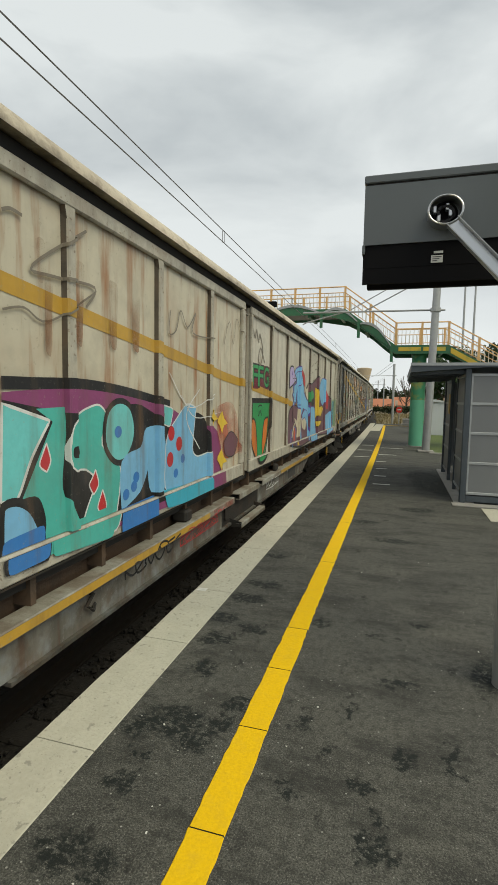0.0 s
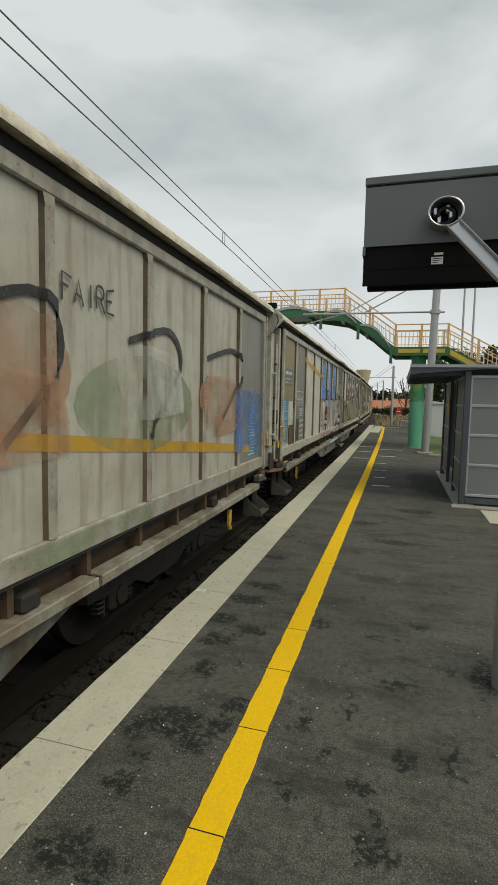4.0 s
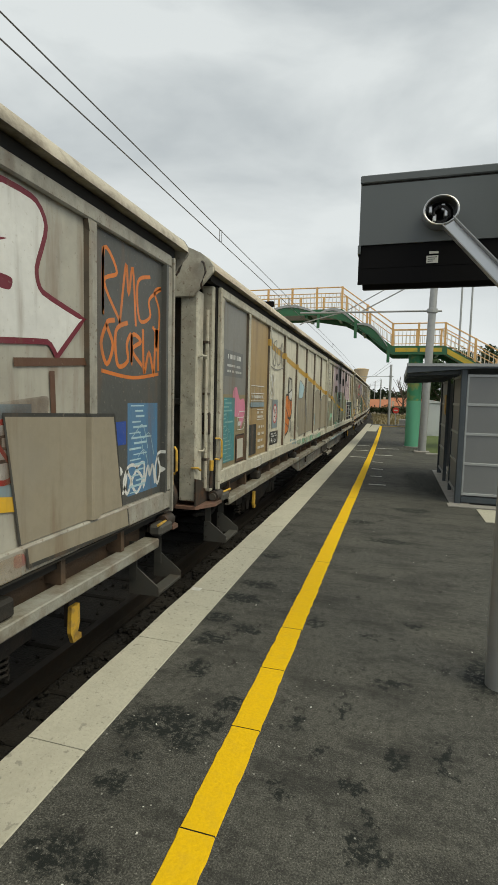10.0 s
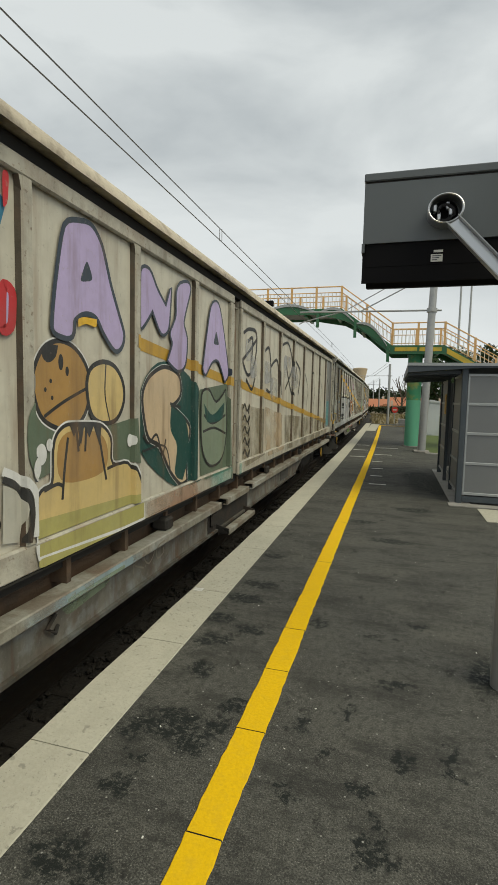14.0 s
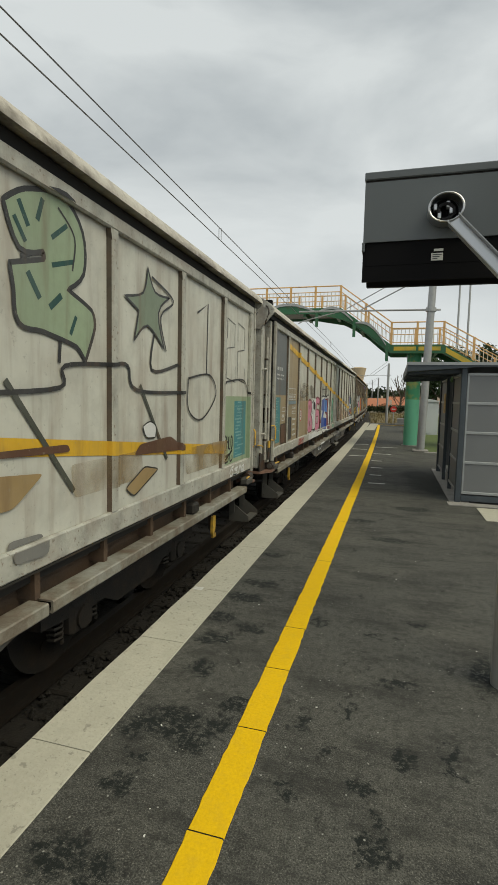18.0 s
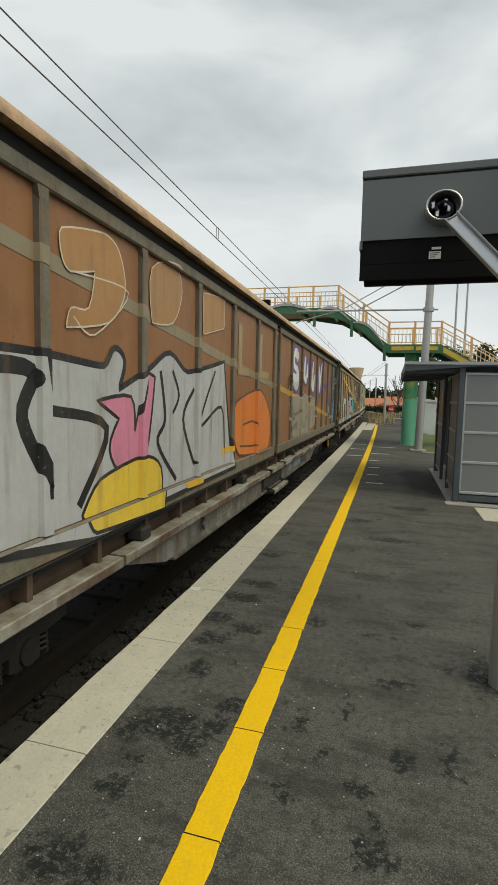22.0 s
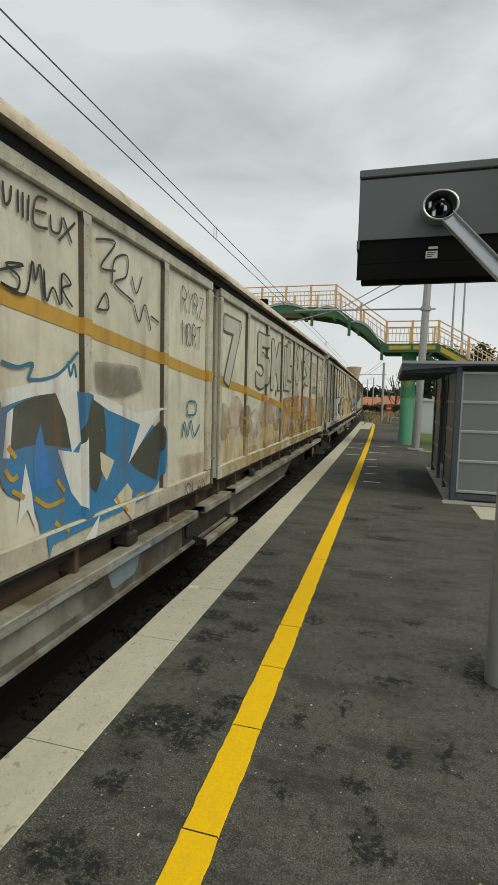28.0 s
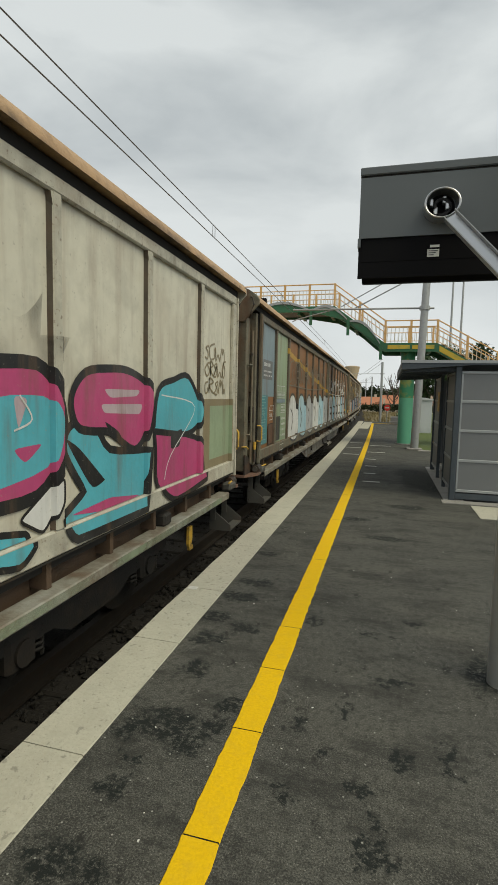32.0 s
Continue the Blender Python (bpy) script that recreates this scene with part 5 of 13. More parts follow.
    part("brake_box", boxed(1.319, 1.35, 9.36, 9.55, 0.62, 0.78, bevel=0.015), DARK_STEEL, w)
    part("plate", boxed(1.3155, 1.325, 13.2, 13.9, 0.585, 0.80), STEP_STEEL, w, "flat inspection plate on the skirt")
    part("centre_sill", boxed(-0.55, 0.55, 4.6, 15.8, 0.34, 0.80), SEAL_SHADE, w)
    for u in (1.88, 18.98):
        bm = bmesh.new()
        prism(bm, ((u - 0.04, 0.70), (u + 0.05, 0.70), (u + 0.055, 0.57), (u + 0.03, 0.50), (u + 0.07, 0.48), (u + 0.07, 0.44), (u - 0.02, 0.44), (u - 0.05, 0.52)), 0, 1.28, 1.31)
        part("brake_lever", bm, HANDLE_YELLOW, w, "worn yellow brake changeover lever")
        part("lever_hanger", boxed(1.24, 1.279, u - 0.03, u + 0.03, 0.55, 0.877), DARK_STEEL, w)
    for u in (0.9, 5.1, 15.3, 19.4):
        part("brake_rod", tubed([(0.9, u - 0.5, 0.62), (0.95, u, 0.55), (0.9, u + 0.5, 0.62)], 0.03), DARK_STEEL, w)
    for far in (False, True):
        end_parts(w, paint[1], far)
    for u in (2.95, 17.45):
        bogie(w, u)
    return w


WAGONS = {}
first = master_wagon()


def dress(w, scheme, label):
    wall, frame_, roof = SCHEMES[scheme]
    roof = SCHEMES["brown"][2] if w in RUSTY_ROOFS else roof
    halves = [o for o in w.children if o.name.startswith("sliding_wall")]
    wall_a = SCHEMES["streaked"][0] if w in RUSTY_FRONTS else wall
    base = SCHEMES["pale"]
    for o in w.children_recursive:
        if o.type == "MESH" and o.material_slots:
            for i, mt in enumerate(base):
                if o.data.materials[0] == mt:
                    o.material_slots[0].link = "OBJECT"
                    o.material_slots[0].material = wall_a if i == 0 and halves and o == halves[0] else (wall, frame_, roof)[i]
    w["label"] = label


LOOKS = [("pale", "pale beige freight wagon with turquoise, blue and multicoloured graffiti"),
         ("dull", "grey-beige freight wagon with green and black outline graffiti"),
         ("grey", "pale grey freight wagon with blue and silver block graffiti"),
         ("dull", "grey freight wagon with large grey and red letter graffiti"),
         ("white", "off-white freight wagon with pink and black block letter graffiti"),
         ("pale", "pale freight wagon with cartoon bubbles and purple letter graffiti"),
         ("grey", "grey freight wagon with silver and orange letter graffiti"),
         ("grey", "pale grey freight wagon with pink and blue letter graffiti"),
         ("brown", "rust-brown freight wagon with white and orange letter graffiti"),
         ("rusty", "rusty freight wagon with silver and blue bubble graffiti"),
         ("white", "white freight wagon with blue, white and black graffiti"),
         ("white", "cream freight wagon with brown, yellow and pink graffiti"),
         ("brown", "brown freight wagon with pale letter graffiti"),
         ("beige", "beige weathered freight wagon with faded paint"),
         ("grey", "grey weathered freight wagon"),
         ("pale", "pale weathered freight wagon"),
         ("brown", "brown weathered freight wagon")]
for i, (scheme, label) in enumerate(LOOKS):
    WAGONS[i - 1] = copy_thing(first, pose(0, 0, 0)) if i else first
RUSTY_FRONTS = [WAGONS[-1]]
RUSTY_ROOFS = [WAGONS[7], WAGONS[10], WAGONS[11]]
for i, (scheme, label) in enumerate(LOOKS):
    dress(WAGONS[i - 1], scheme, label)
    tagged(WAGONS[i - 1], group="wagons of the train")

# ---- sprayed paint and markings on the wagons ----
PAINT_RGB = {
    "haze": (0.76, 0.34, 0.12), "drab": (0.35, 0.275, 0.17), "buff": (0.60, 0.46, 0.30), "doggold": (0.40, 0.235, 0.075), "jade": (0.16, 0.42, 0.28), "olivegreen": (0.12, 0.16, 0.11), "dusk": (0.30, 0.165, 0.16), "butter": (0.66, 0.52, 0.24),
    "apricot": (0.60, 0.29, 0.11), "posterblue": (0.09, 0.21, 0.37), "leaf": (0.14, 0.30, 0.02), "poster": (0.13, 0.31, 0.32), "poster_pale": (0.22, 0.40, 0.40), "grime": (0.15, 0.12, 0.085), "soot": (0.07, 0.065, 0.055), "oxide": (0.26, 0.105, 0.03),
    "magenta": (0.25, 0.06, 0.17), "aqua": (0.16, 0.58, 0.58), "royalc": (0.04, 0.20, 0.55), "redorange": (0.55, 0.10, 0.04), "charcoal": (0.045, 0.045, 0.042),
    "stonegrey": (0.125, 0.12, 0.105), "stone": (0.47, 0.46, 0.40), "stoneolive": (0.25, 0.245, 0.18), "olive": (0.085, 0.08, 0.055), "pinkish": (0.50, 0.36, 0.28), "stonetaupe": (0.31, 0.275, 0.21),
    "amber": (0.50, 0.27, 0.06), "sand": (0.62, 0.47, 0.20), "lime": (0.40, 0.37, 0.13), "sage": (0.20, 0.25, 0.18), "petrolgreen": (0.02, 0.075, 0.085), "rusttan": (0.40, 0.21, 0.07),
    "maroonbrown": (0.11, 0.045, 0.025), "mauve": (0.40, 0.32, 0.35), "slateblue": (0.035, 0.05, 0.07), "azure": (0.04, 0.20, 0.42), "olivegrey": (0.07, 0.075, 0.06),
    "lilacgrey": (0.35, 0.31, 0.36), "mauvedark": (0.22, 0.12, 0.14), "peachy": (0.64, 0.40, 0.20), "pale_lime": (0.55, 0.50, 0.22), "cyanl": (0.10, 0.45, 0.55),
    "black": (0.016, 0.016, 0.017), "ink": (0.03, 0.03, 0.03), "white": (0.70, 0.71, 0.70), "silver": (0.43, 0.44, 0.45), "cream": (0.62, 0.56, 0.42),
    "grey": (0.21, 0.21, 0.20), "darkgrey": (0.085, 0.088, 0.085), "slate": (0.14, 0.15, 0.155), "taupe": (0.20, 0.175, 0.135), "khaki": (0.26, 0.215, 0.13),
    "tan": (0.36, 0.255, 0.12), "ochre": (0.50, 0.30, 0.04), "gold": (0.70, 0.42, 0.03), "yellow": (0.74, 0.52, 0.05), "orange": (0.66, 0.19, 0.03),
    "rust": (0.30, 0.11, 0.035), "brown": (0.12, 0.06, 0.035), "red": (0.52, 0.03, 0.035), "maroon": (0.16, 0.015, 0.03), "plum": (0.16, 0.075, 0.10),
    "pink": (0.62, 0.22, 0.33), "rose": (0.50, 0.07, 0.20), "palepink": (0.50, 0.40, 0.44), "lilac": (0.46, 0.38, 0.62), "purple": (0.13, 0.08, 0.32),
    "blue": (0.03, 0.08, 0.36), "royal": (0.12, 0.25, 0.58), "sky": (0.20, 0.48, 0.74), "ice": (0.42, 0.60, 0.68), "cyan": (0.05, 0.42, 0.58),
    "petrol": (0.03, 0.17, 0.28), "teal": (0.06, 0.24, 0.27), "turquoise": (0.08, 0.46, 0.40), "mint": (0.32, 0.60, 0.44), "green": (0.03, 0.32, 0.10),
    "bottle": (0.015, 0.07, 0.06), "palegreen": (0.30, 0.38, 0.25), "salmon": (0.47, 0.28, 0.18), "peach": (0.44, 0.33, 0.23), "signblue": (0.22, 0.29, 0.33),
}
PAINTS = {}


def spray(name):
    """Weathered paint; a name that begins with mist_ is a thin uneven spray that lets the wall show."""
    if name not in PAINTS:
        c = PAINT_RGB[name.replace("mist_", "").replace("film_", "")]
        lum = 0.25 * sum(c)
        m = material("paint_" + name, c, 0.5, grain=((16, 0.22, tuple(v * 0.72 for v in c)), (0.8, 0.35, tuple(v * 0.7 for v in c), 0.45, 0.62), (34, 0.35, (0.32, 0.29, 0.23), 0.62, 0.70)),
                     stain=((2.6, 0.4, tuple(0.7 * v + 0.12 * lum for v in c)), (1.5, 0.35, tuple(0.6 * v + 0.10 for v in c))),
                     streak=(((0.10, 0.085, 0.06), 0.4, 0.50, 0.76), ((0.20, 0.10, 0.045), 0.3, 0.55, 0.72)), bump=0.08, bump_scale=30)
        if name.startswith(("mist_", "film_")):
            t = m.node_tree
            co = t.nodes.new("ShaderNodeTexCoord")
            n = t.nodes.new("ShaderNodeTexNoise")
            n.inputs["Scale"].default_value, n.inputs["Detail"].default_value = 1.5, 4.0
            r = t.nodes.new("ShaderNodeMapRange")
            r.inputs["From Min"].default_value, r.inputs["From Max"].default_value, r.inputs["To Max"].default_value = 0.36, 0.62, 0.68 if name.startswith("mist_") else 0.5
            t.links.new(co.outputs["Object"], n.inputs["Vector"])
            t.links.new(n.outputs["Fac"], r.inputs["Value"])
            t.links.new(r.outputs["Result"], t.nodes["Principled BSDF"].inputs["Alpha"])
        PAINTS[name] = m
    return PAINTS[name]


def uu(U):
    return U * PW if U < 8 else WALLS[1] + (U - 8) * PW


def zz(V):
    return Z_SILL + V * (Z_HEAD - Z_SILL)


def strips(e):
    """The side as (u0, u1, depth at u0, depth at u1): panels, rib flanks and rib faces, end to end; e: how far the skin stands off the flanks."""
    out = []
    for w0 in WALLS:
        first_stile = w0 + (LOCK_STILE if w0 else STILE)
        out.append((w0, first_stile + e, RIB_X, RIB_X))
        out.append((first_stile + e, first_stile + 0.004 + e, RIB_X, DOOR_X))
        at = first_stile + 0.004 + e
        for i in range(1, 8):
            c = w0 + i * PW
            edge = ((c - 0.050 - e, DOOR_X), (c - 0.042 - e, RIB_X - 0.010), (c - 0.034 - e, RIB_X), (c + 0.034 + e, RIB_X), (c + 0.042 + e, RIB_X - 0.010), (c + 0.050 + e, DOOR_X))
            out.append((at, edge[0][0], DOOR_X, DOOR_X))
            for (ua, xa), (ub, xb) in zip(edge, edge[1:]):
                out.append((ua, ub, xa, xb))
            at = edge[-1][0]
        out.append((at, w0 + HALF - STILE - 0.004 - e, DOOR_X, DOOR_X))
        out.append((w0 + HALF - STILE - 0.004 - e, w0 + HALF - STILE - e, DOOR_X, RIB_X))
        out.append((w0 + HALF - STILE - e, w0 + HALF, RIB_X, RIB_X))
    return out


ROWS = ((Z_BOT + 0.012, Z_SILL - 0.012, SILL_X), (Z_SILL + 0.004, Z_HEAD - 0.004, None), (Z_HEAD + 0.012, Z_TOP - 0.012, SILL_X),
        (0.820, 0.880, 1.4006), (0.565, 0.80, 1.3155))
RANGES = {1.4006: ((0.4, 4.55), (4.66, 9.5), (10.99, 15.75), (15.86, 20.0)), 1.3155: ((5.95, 14.45),)}


def clip(poly, axis, lim, keep_less):
    out = []
    n = len(poly)
    for i in range(n):
        p, q = poly[i], poly[(i + 1) % n]
        a = (p[axis] <= lim) if keep_less else (p[axis] >= lim)
        b = (q[axis] <= lim) if keep_less else (q[axis] >= lim)
        if a:
            out.append(p)
        if a != b:
            s = (lim - p[axis]) / (q[axis] - p[axis])
            out.append((p[0] + s * (q[0] - p[0]), p[1] + s * (q[1] - p[1])))
    return out


class Piece:
    """Flat paint laid over the ribbed side of one wagon, shape by shape."""

    def __init__(self):
        self.shapes = []      # (polygons in u,z; paint; unit)
        self.units = []       # the name of each unit: a letter, a tag, a shape
        self.held = 0

    def tri(self, polys, paint, loose=True):
        """loose: polygons that may overlap, each a hair above the last; else one joined sheet."""
        if not self.held:
            self.units.append("painted_shape")
        self.shapes.append((polys, paint, len(self.units) - 1, loose))
        return self

    def unit(self, name):
        """What follows belongs to one unit until done()."""
        if not self.held:
            self.units.append(name)
        self.held += 1

    def done(self):
        self.held -= 1
        return self

    def rect(self, U0, U1, V0, V1, paint):
        return self.tri([[(uu(U0), zz(V0)), (uu(U1), zz(V0)), (uu(U1), zz(V1)), (uu(U0), zz(V1))]], paint)

    def poly(self, pts, paint, line=None, w=0.03, smooth=True):
        self.unit("painted_shape")
        p = [(uu(a), zz(b)) for a, b in pts]
        if smooth:
            p = rounded(p) if len(p) > 4 else eased(eased(p, 0.2), 0.25)
        self.tri(fill(p), paint, False)
        if line:
            self.path(p + p[:1], w, line)
        return self.done()

    def blob(self, U, V, ru, rv, paint, line=None, w=0.03):
        self.unit("painted_shape")
        p = [(uu(U) + ru * math.cos(a * math.tau / 20), zz(V) + rv * math.sin(a * math.tau / 20)) for a in range(20)]
        self.tri([p], paint, False)
        if line:
            self.path(p + p[:1], w, line)
        return self.done()

    def path(self, p, w, paint):
        quads = []
        left, right = [], []
        n = len(p)
        for i in range(n):
            a, b = p[max(i - 1, 0)], p[min(i + 1, n - 1)]
            if n > 2 and p[0] == p[-1] and i in (0, n - 1):
                a, b = p[-2], p[1]
            dx, dy = b[0] - a[0], b[1] - a[1]
            L = math.hypot(dx, dy) or 1.0
            left.append((p[i][0] - dy / L * w / 2, p[i][1] + dx / L * w / 2))
            right.append((p[i][0] + dy / L * w / 2, p[i][1] - dx / L * w / 2))
        for i in range(n - 1):
            quads.append([left[i], right[i], right[i + 1], left[i + 1]])
        return self.tri(quads, paint, False)

    def stroke(self, pts, w, paint, smooth=True):
        p = [(uu(a), zz(b)) for a, b in pts]
        return self.path(curve(p, False) if smooth else p, w, paint)

    def letters(self, word, U0, U1, V0, V1, fill_paint, line=None, w=0.05, tilt=0.0, low=None, shade=None, rise=0.0, fat=0.02, halo=None):
        """A word set in block letters between two lines; low: a second paint in the bottom part, shade: a cast edge, halo: an outer rim."""
        a, b = uu(U0), uu(U1)
        z0, z1 = zz(V0), zz(V1)
        cell = (b - a) / len(word)
        for i, ch in enumerate(word):
            if ch == " ":
                continue
            jig = rise * math.sin(i * 2.1 + 0.6)
            self.unit("letter")

            def put(tris, grow):
                out = []
                for t in tris:
                    q = []
                    for x, y in t:
                        zt = z0 + y * (z1 - z0) + jig
                        q.append((a + (i + 0.04 + 0.92 * x) * cell + tilt * (y - 0.5) * (z1 - z0), zt))
                    out.append(q)
                return out
            wide, high = 0.92 * cell, z1 - z0
            swell = max(0.0, fat - 0.02) * min(wide, high) * 0.9
            thin = min(fat, 0.012)

            def grown(g):
                g += swell
                return put(glyph(ch, thin, g / wide, g / high), 0)
            if halo:
                self.tri(grown(2.0 * w), halo)
            if shade:
                self.tri([[(u + w * 0.9, z - w * 0.9) for u, z in t] for t in grown(w)], shade)
            if line:
                self.tri(grown(w), line)
            tris = grown(0.0)
            self.tri(tris, fill_paint)
            if low:
                zl = z0 + 0.42 * (z1 - z0) + jig
                self.tri([c for c in (clip(t, 1, zl, True) for t in tris) if len(c) > 2], low)
            self.done()
        return self

    def tag(self, word, U0, U1, V0, V1, paint, w=0.022, tilt=0.0, drop=0.0):
        """Handwriting in single strokes."""
        a, b, z0, z1 = uu(U0), uu(U1), zz(V0), zz(V1)
        cell = (b - a) / max(1, len(word))
        for i, ch in enumerate(word):
            self.unit("letter")
            for run in STROKES.get(ch, "").split():
                p = []
                for q in run.split("-"):
                    x, y = int(q[0]) / 9, int(q[1]) / 9
                    p.append((a + (i + 0.08 + 0.78 * x) * cell + tilt * y * (z1 - z0), z0 + y * (z1 - z0) + drop * i + 0.012 * math.sin(7 * i + 3 * x + 2 * y)))
                if len(p) == 1:
                    p.append((p[0][0] + w, p[0][1]))
                self.path(curve(p, False, 3) if ch in "OSCGQUJ80236DBPR9" else p, w, paint)
            self.done()
        return self

    def scrawl(self, U0, U1, V0, V1, paint, w=0.022, seed=1, n=3):
        """Loops, hooks and slashes of a quick hand that spell nothing."""
        g = random.Random(seed)
        h = (V1 - V0) / n
        for k in range(n):
            base = V1 - (k + 1) * h + 0.08 * h
            x = U0
            line = []
            while x < U1 - 0.04:
                c = min(g.uniform(0.10, 0.2), U1 - x) * (1.0 if h < 0.2 else 1.5)
                lo, hi = base + g.uniform(-0.08, 0.08) * h, base + g.uniform(0.62, 0.92) * h
                md = (lo + hi) / 2
                kind = g.randrange(6)
                if kind == 0:
                    pts = [(x, hi), (x + 0.1 * c, lo), (x + 0.5 * c, md), (x + 0.9 * c, lo)]
                elif kind == 1:
                    pts = [(x + 0.8 * c, hi), (x + 0.1 * c, md + 0.2 * h), (x + 0.2 * c, lo), (x + 0.8 * c, lo + 0.1 * h), (x + 0.75 * c, md)]
                elif kind == 2:
                    pts = [(x, lo), (x + 0.35 * c, hi), (x + 0.5 * c, md), (x + 0.75 * c, hi), (x + 0.95 * c, lo)]
                elif kind == 3:
                    pts = [(x + 0.1 * c, hi), (x + 0.1 * c, lo), (x + 0.15 * c, hi), (x + 0.8 * c, md + 0.2 * h), (x + 0.15 * c, md), (x + 0.9 * c, lo)]
                elif kind == 4:
                    pts = [(x + 0.9 * c, hi), (x + 0.2 * c, hi - 0.1 * h), (x + 0.7 * c, md), (x + 0.6 * c, lo), (x, lo + 0.06 * h)]
                else:
                    pts = [(x + 0.4 * c, hi), (x, md), (x + 0.4 * c, lo), (x + 0.85 * c, md), (x + 0.4 * c, hi), (x + c, hi + 0.1 * h)]
                line += pts
                x += c * 0.95
                if g.random() < 0.45 or x >= U1 - 0.04:
                    self.unit("tag")
                    self.stroke(line, w, paint)
                    self.done()
                    line = []
            if g.random() < 0.4:
                self.stroke([(U0, base - 0.1 * h), ((U0 + U1) / 2, base - 0.18 * h), (U1, base - 0.05 * h)], w * 0.8, paint)
        return self

    def bars(self, U0, U1, V0, V1, paint, rows=4, seed=1, gap=0.45):
        """Rows of plain bars where small writing stands."""
        self.unit("data_lettering")
        g = random.Random(seed)
        h = (V1 - V0) / rows
        for r in range(rows):
            x = U0
            while x < U1 - 0.03:
                L = min(g.uniform(0.016, 0.034), U1 - x)
                self.rect(x, x + L, V1 - (r + 1) * h + h * gap * 0.5, V1 - r * h - h * gap * 0.5, paint)
                x += L + (0.012 if g.random() < 0.8 else 0.05)
        return self.done()

    def poster(self, U0, U1, V0, V1, paint, seed=1):
        """A faded printed sheet: thin uneven print lines and pale scratches."""
        pale = "ice" if paint in ("posterblue", "blue", "royal") else "poster_pale"
        self.rect(U0, U1, V0, V1, paint)
        self.unit("print")
        g = random.Random(seed)
        n = 17
        for i in range(n):
            v = V1 - (i + 0.6) * (V1 - V0) / n
            a = U0 + 0.02 + (U1 - U0) * 0.25 * g.random() ** 2
            b = a + (U1 - U0) * g.uniform(0.25, 0.7)
            self.rect(a, min(b, U1 - 0.02), v, v + g.uniform(0.004, 0.010), pale)
        for i in range(4):
            u, v = g.uniform(U0 + 0.04, U1 - 0.2), g.uniform(V0 + 0.15, V1 - 0.05)
            self.stroke([(u, v), (u + 0.09, v + 0.02), (u + 0.16, v - 0.08)], 0.007, pale)
        return self.done()

    def box(self, U0, U1, V0, V1, w, paint):
        return self.stroke([(U0, V0), (U1, V0), (U1, V1), (U0, V1), (U0, V0)], w, paint, False)

    def no_entry(self, U, V, r=0.16, square=True):
        """A round prohibition sign on a grey square."""
        self.unit("prohibition_sign")
        if square:
            self.tri([[(uu(U) + a * r * 1.45, zz(V) + b * r * 1.65) for a, b in ((-1, -1), (1, -1), (1, 1), (-1, 1))]], "signblue")
        self.blob(U, V, r, r * 1.12, "white")
        ring = [(uu(U) + r * 0.94 * math.cos(a * math.tau / 24), zz(V) + r * 1.05 * math.sin(a * math.tau / 24)) for a in range(24)]
        self.path([(uu(U) + x * r, zz(V) + y * r) for x, y in ((-0.5, -0.3), (0.3, -0.3), (0.3, 0.1), (-0.1, 0.15), (-0.1, 0.55), (0.25, 0.55), (0.3, 0.1))], r * 0.14, "ink")
        self.path(ring + ring[:1], r * 0.2, "red")
        self.path([(uu(U) - r * 0.6, zz(V) + r * 0.75), (uu(U) + r * 0.6, zz(V) - r * 0.75)], r * 0.16, "red")
        return self.done()

    def lay(self, wagon, name="graffiti", label="", lift=0.004):
        """Lays the shapes on the side, each unit a mesh under one part of the wagon."""
        base = new(name)
        base.parent = wagon
        tagged(base, label)
        step = 0.00016
        made = {}
        for n, (polys, paint, unit, loose) in enumerate(self.shapes):
            verts, faces, mats, slots, known = made.setdefault(unit, ([], [], [], [], {}))
            if paint not in slots:
                slots.append(paint)
            mi = slots.index(paint)
            skin = strips(0.0006 + 0.00005 * n)
            for j, poly in enumerate(polys):
                us, zs = [p[0] for p in poly], [p[1] for p in poly]
                ua, ub, za, zb = min(us), max(us), min(zs), max(zs)
                for z0, z1, zx in ROWS:
                    if zb <= z0 or za >= z1:
                        continue
                    pz = poly
                    if za < z0:
                        pz = clip(pz, 1, z0, False)
                    if zb > z1 and len(pz) > 2:
                        pz = clip(pz, 1, z1, True)
                    if len(pz) < 3:
                        continue
                    for u0, u1, x0, x1 in (skin if zx is None else [(a, b, zx, zx) for a, b in RANGES.get(zx, ((0.01, HALF - 0.01), (WALLS[1] + 0.01, WALLS[1] + HALF - 0.01)))]):
                        if ub <= u0 or ua >= u1:
                            continue
                        pu = pz
                        if ua < u0:
                            pu = clip(pu, 0, u0, False)
                        if ub > u1 and len(pu) > 2:
                            pu = clip(pu, 0, u1, True)
                        if len(pu) < 3:
                            continue
                        area = sum(pu[i - 1][0] * pu[i][1] - pu[i][0] * pu[i - 1][1] for i in range(len(pu)))
                        if area < 0:
                            pu = pu[::-1]
                        layer = (j % 7) if loose else 0
                        off = lift + n * step + layer * 0.00002
                        ring = []
                        for u, z in pu:
                            key = (n, layer, round(u * 20000), round(z * 20000))
                            if key not in known:
                                known[key] = len(verts)
                                verts.append((x0 + (x1 - x0) * (u - u0) / (u1 - u0) + off, u, z))
                            if known[key] not in ring:
                                ring.append(known[key])
                        if len(ring) > 2:
                            faces.append(tuple(ring))
                            mats.append(mi)
        for unit, (verts, faces, mats, slots, known) in made.items():
            if not faces:
                continue
            me = bpy.data.meshes.new(self.units[unit])
            me.from_pydata(verts, [], faces)
            for c in slots:
                me.materials.append(spray(c))
            me.polygons.foreach_set("material_index", mats)
            laid = part(self.units[unit], me, None, base)
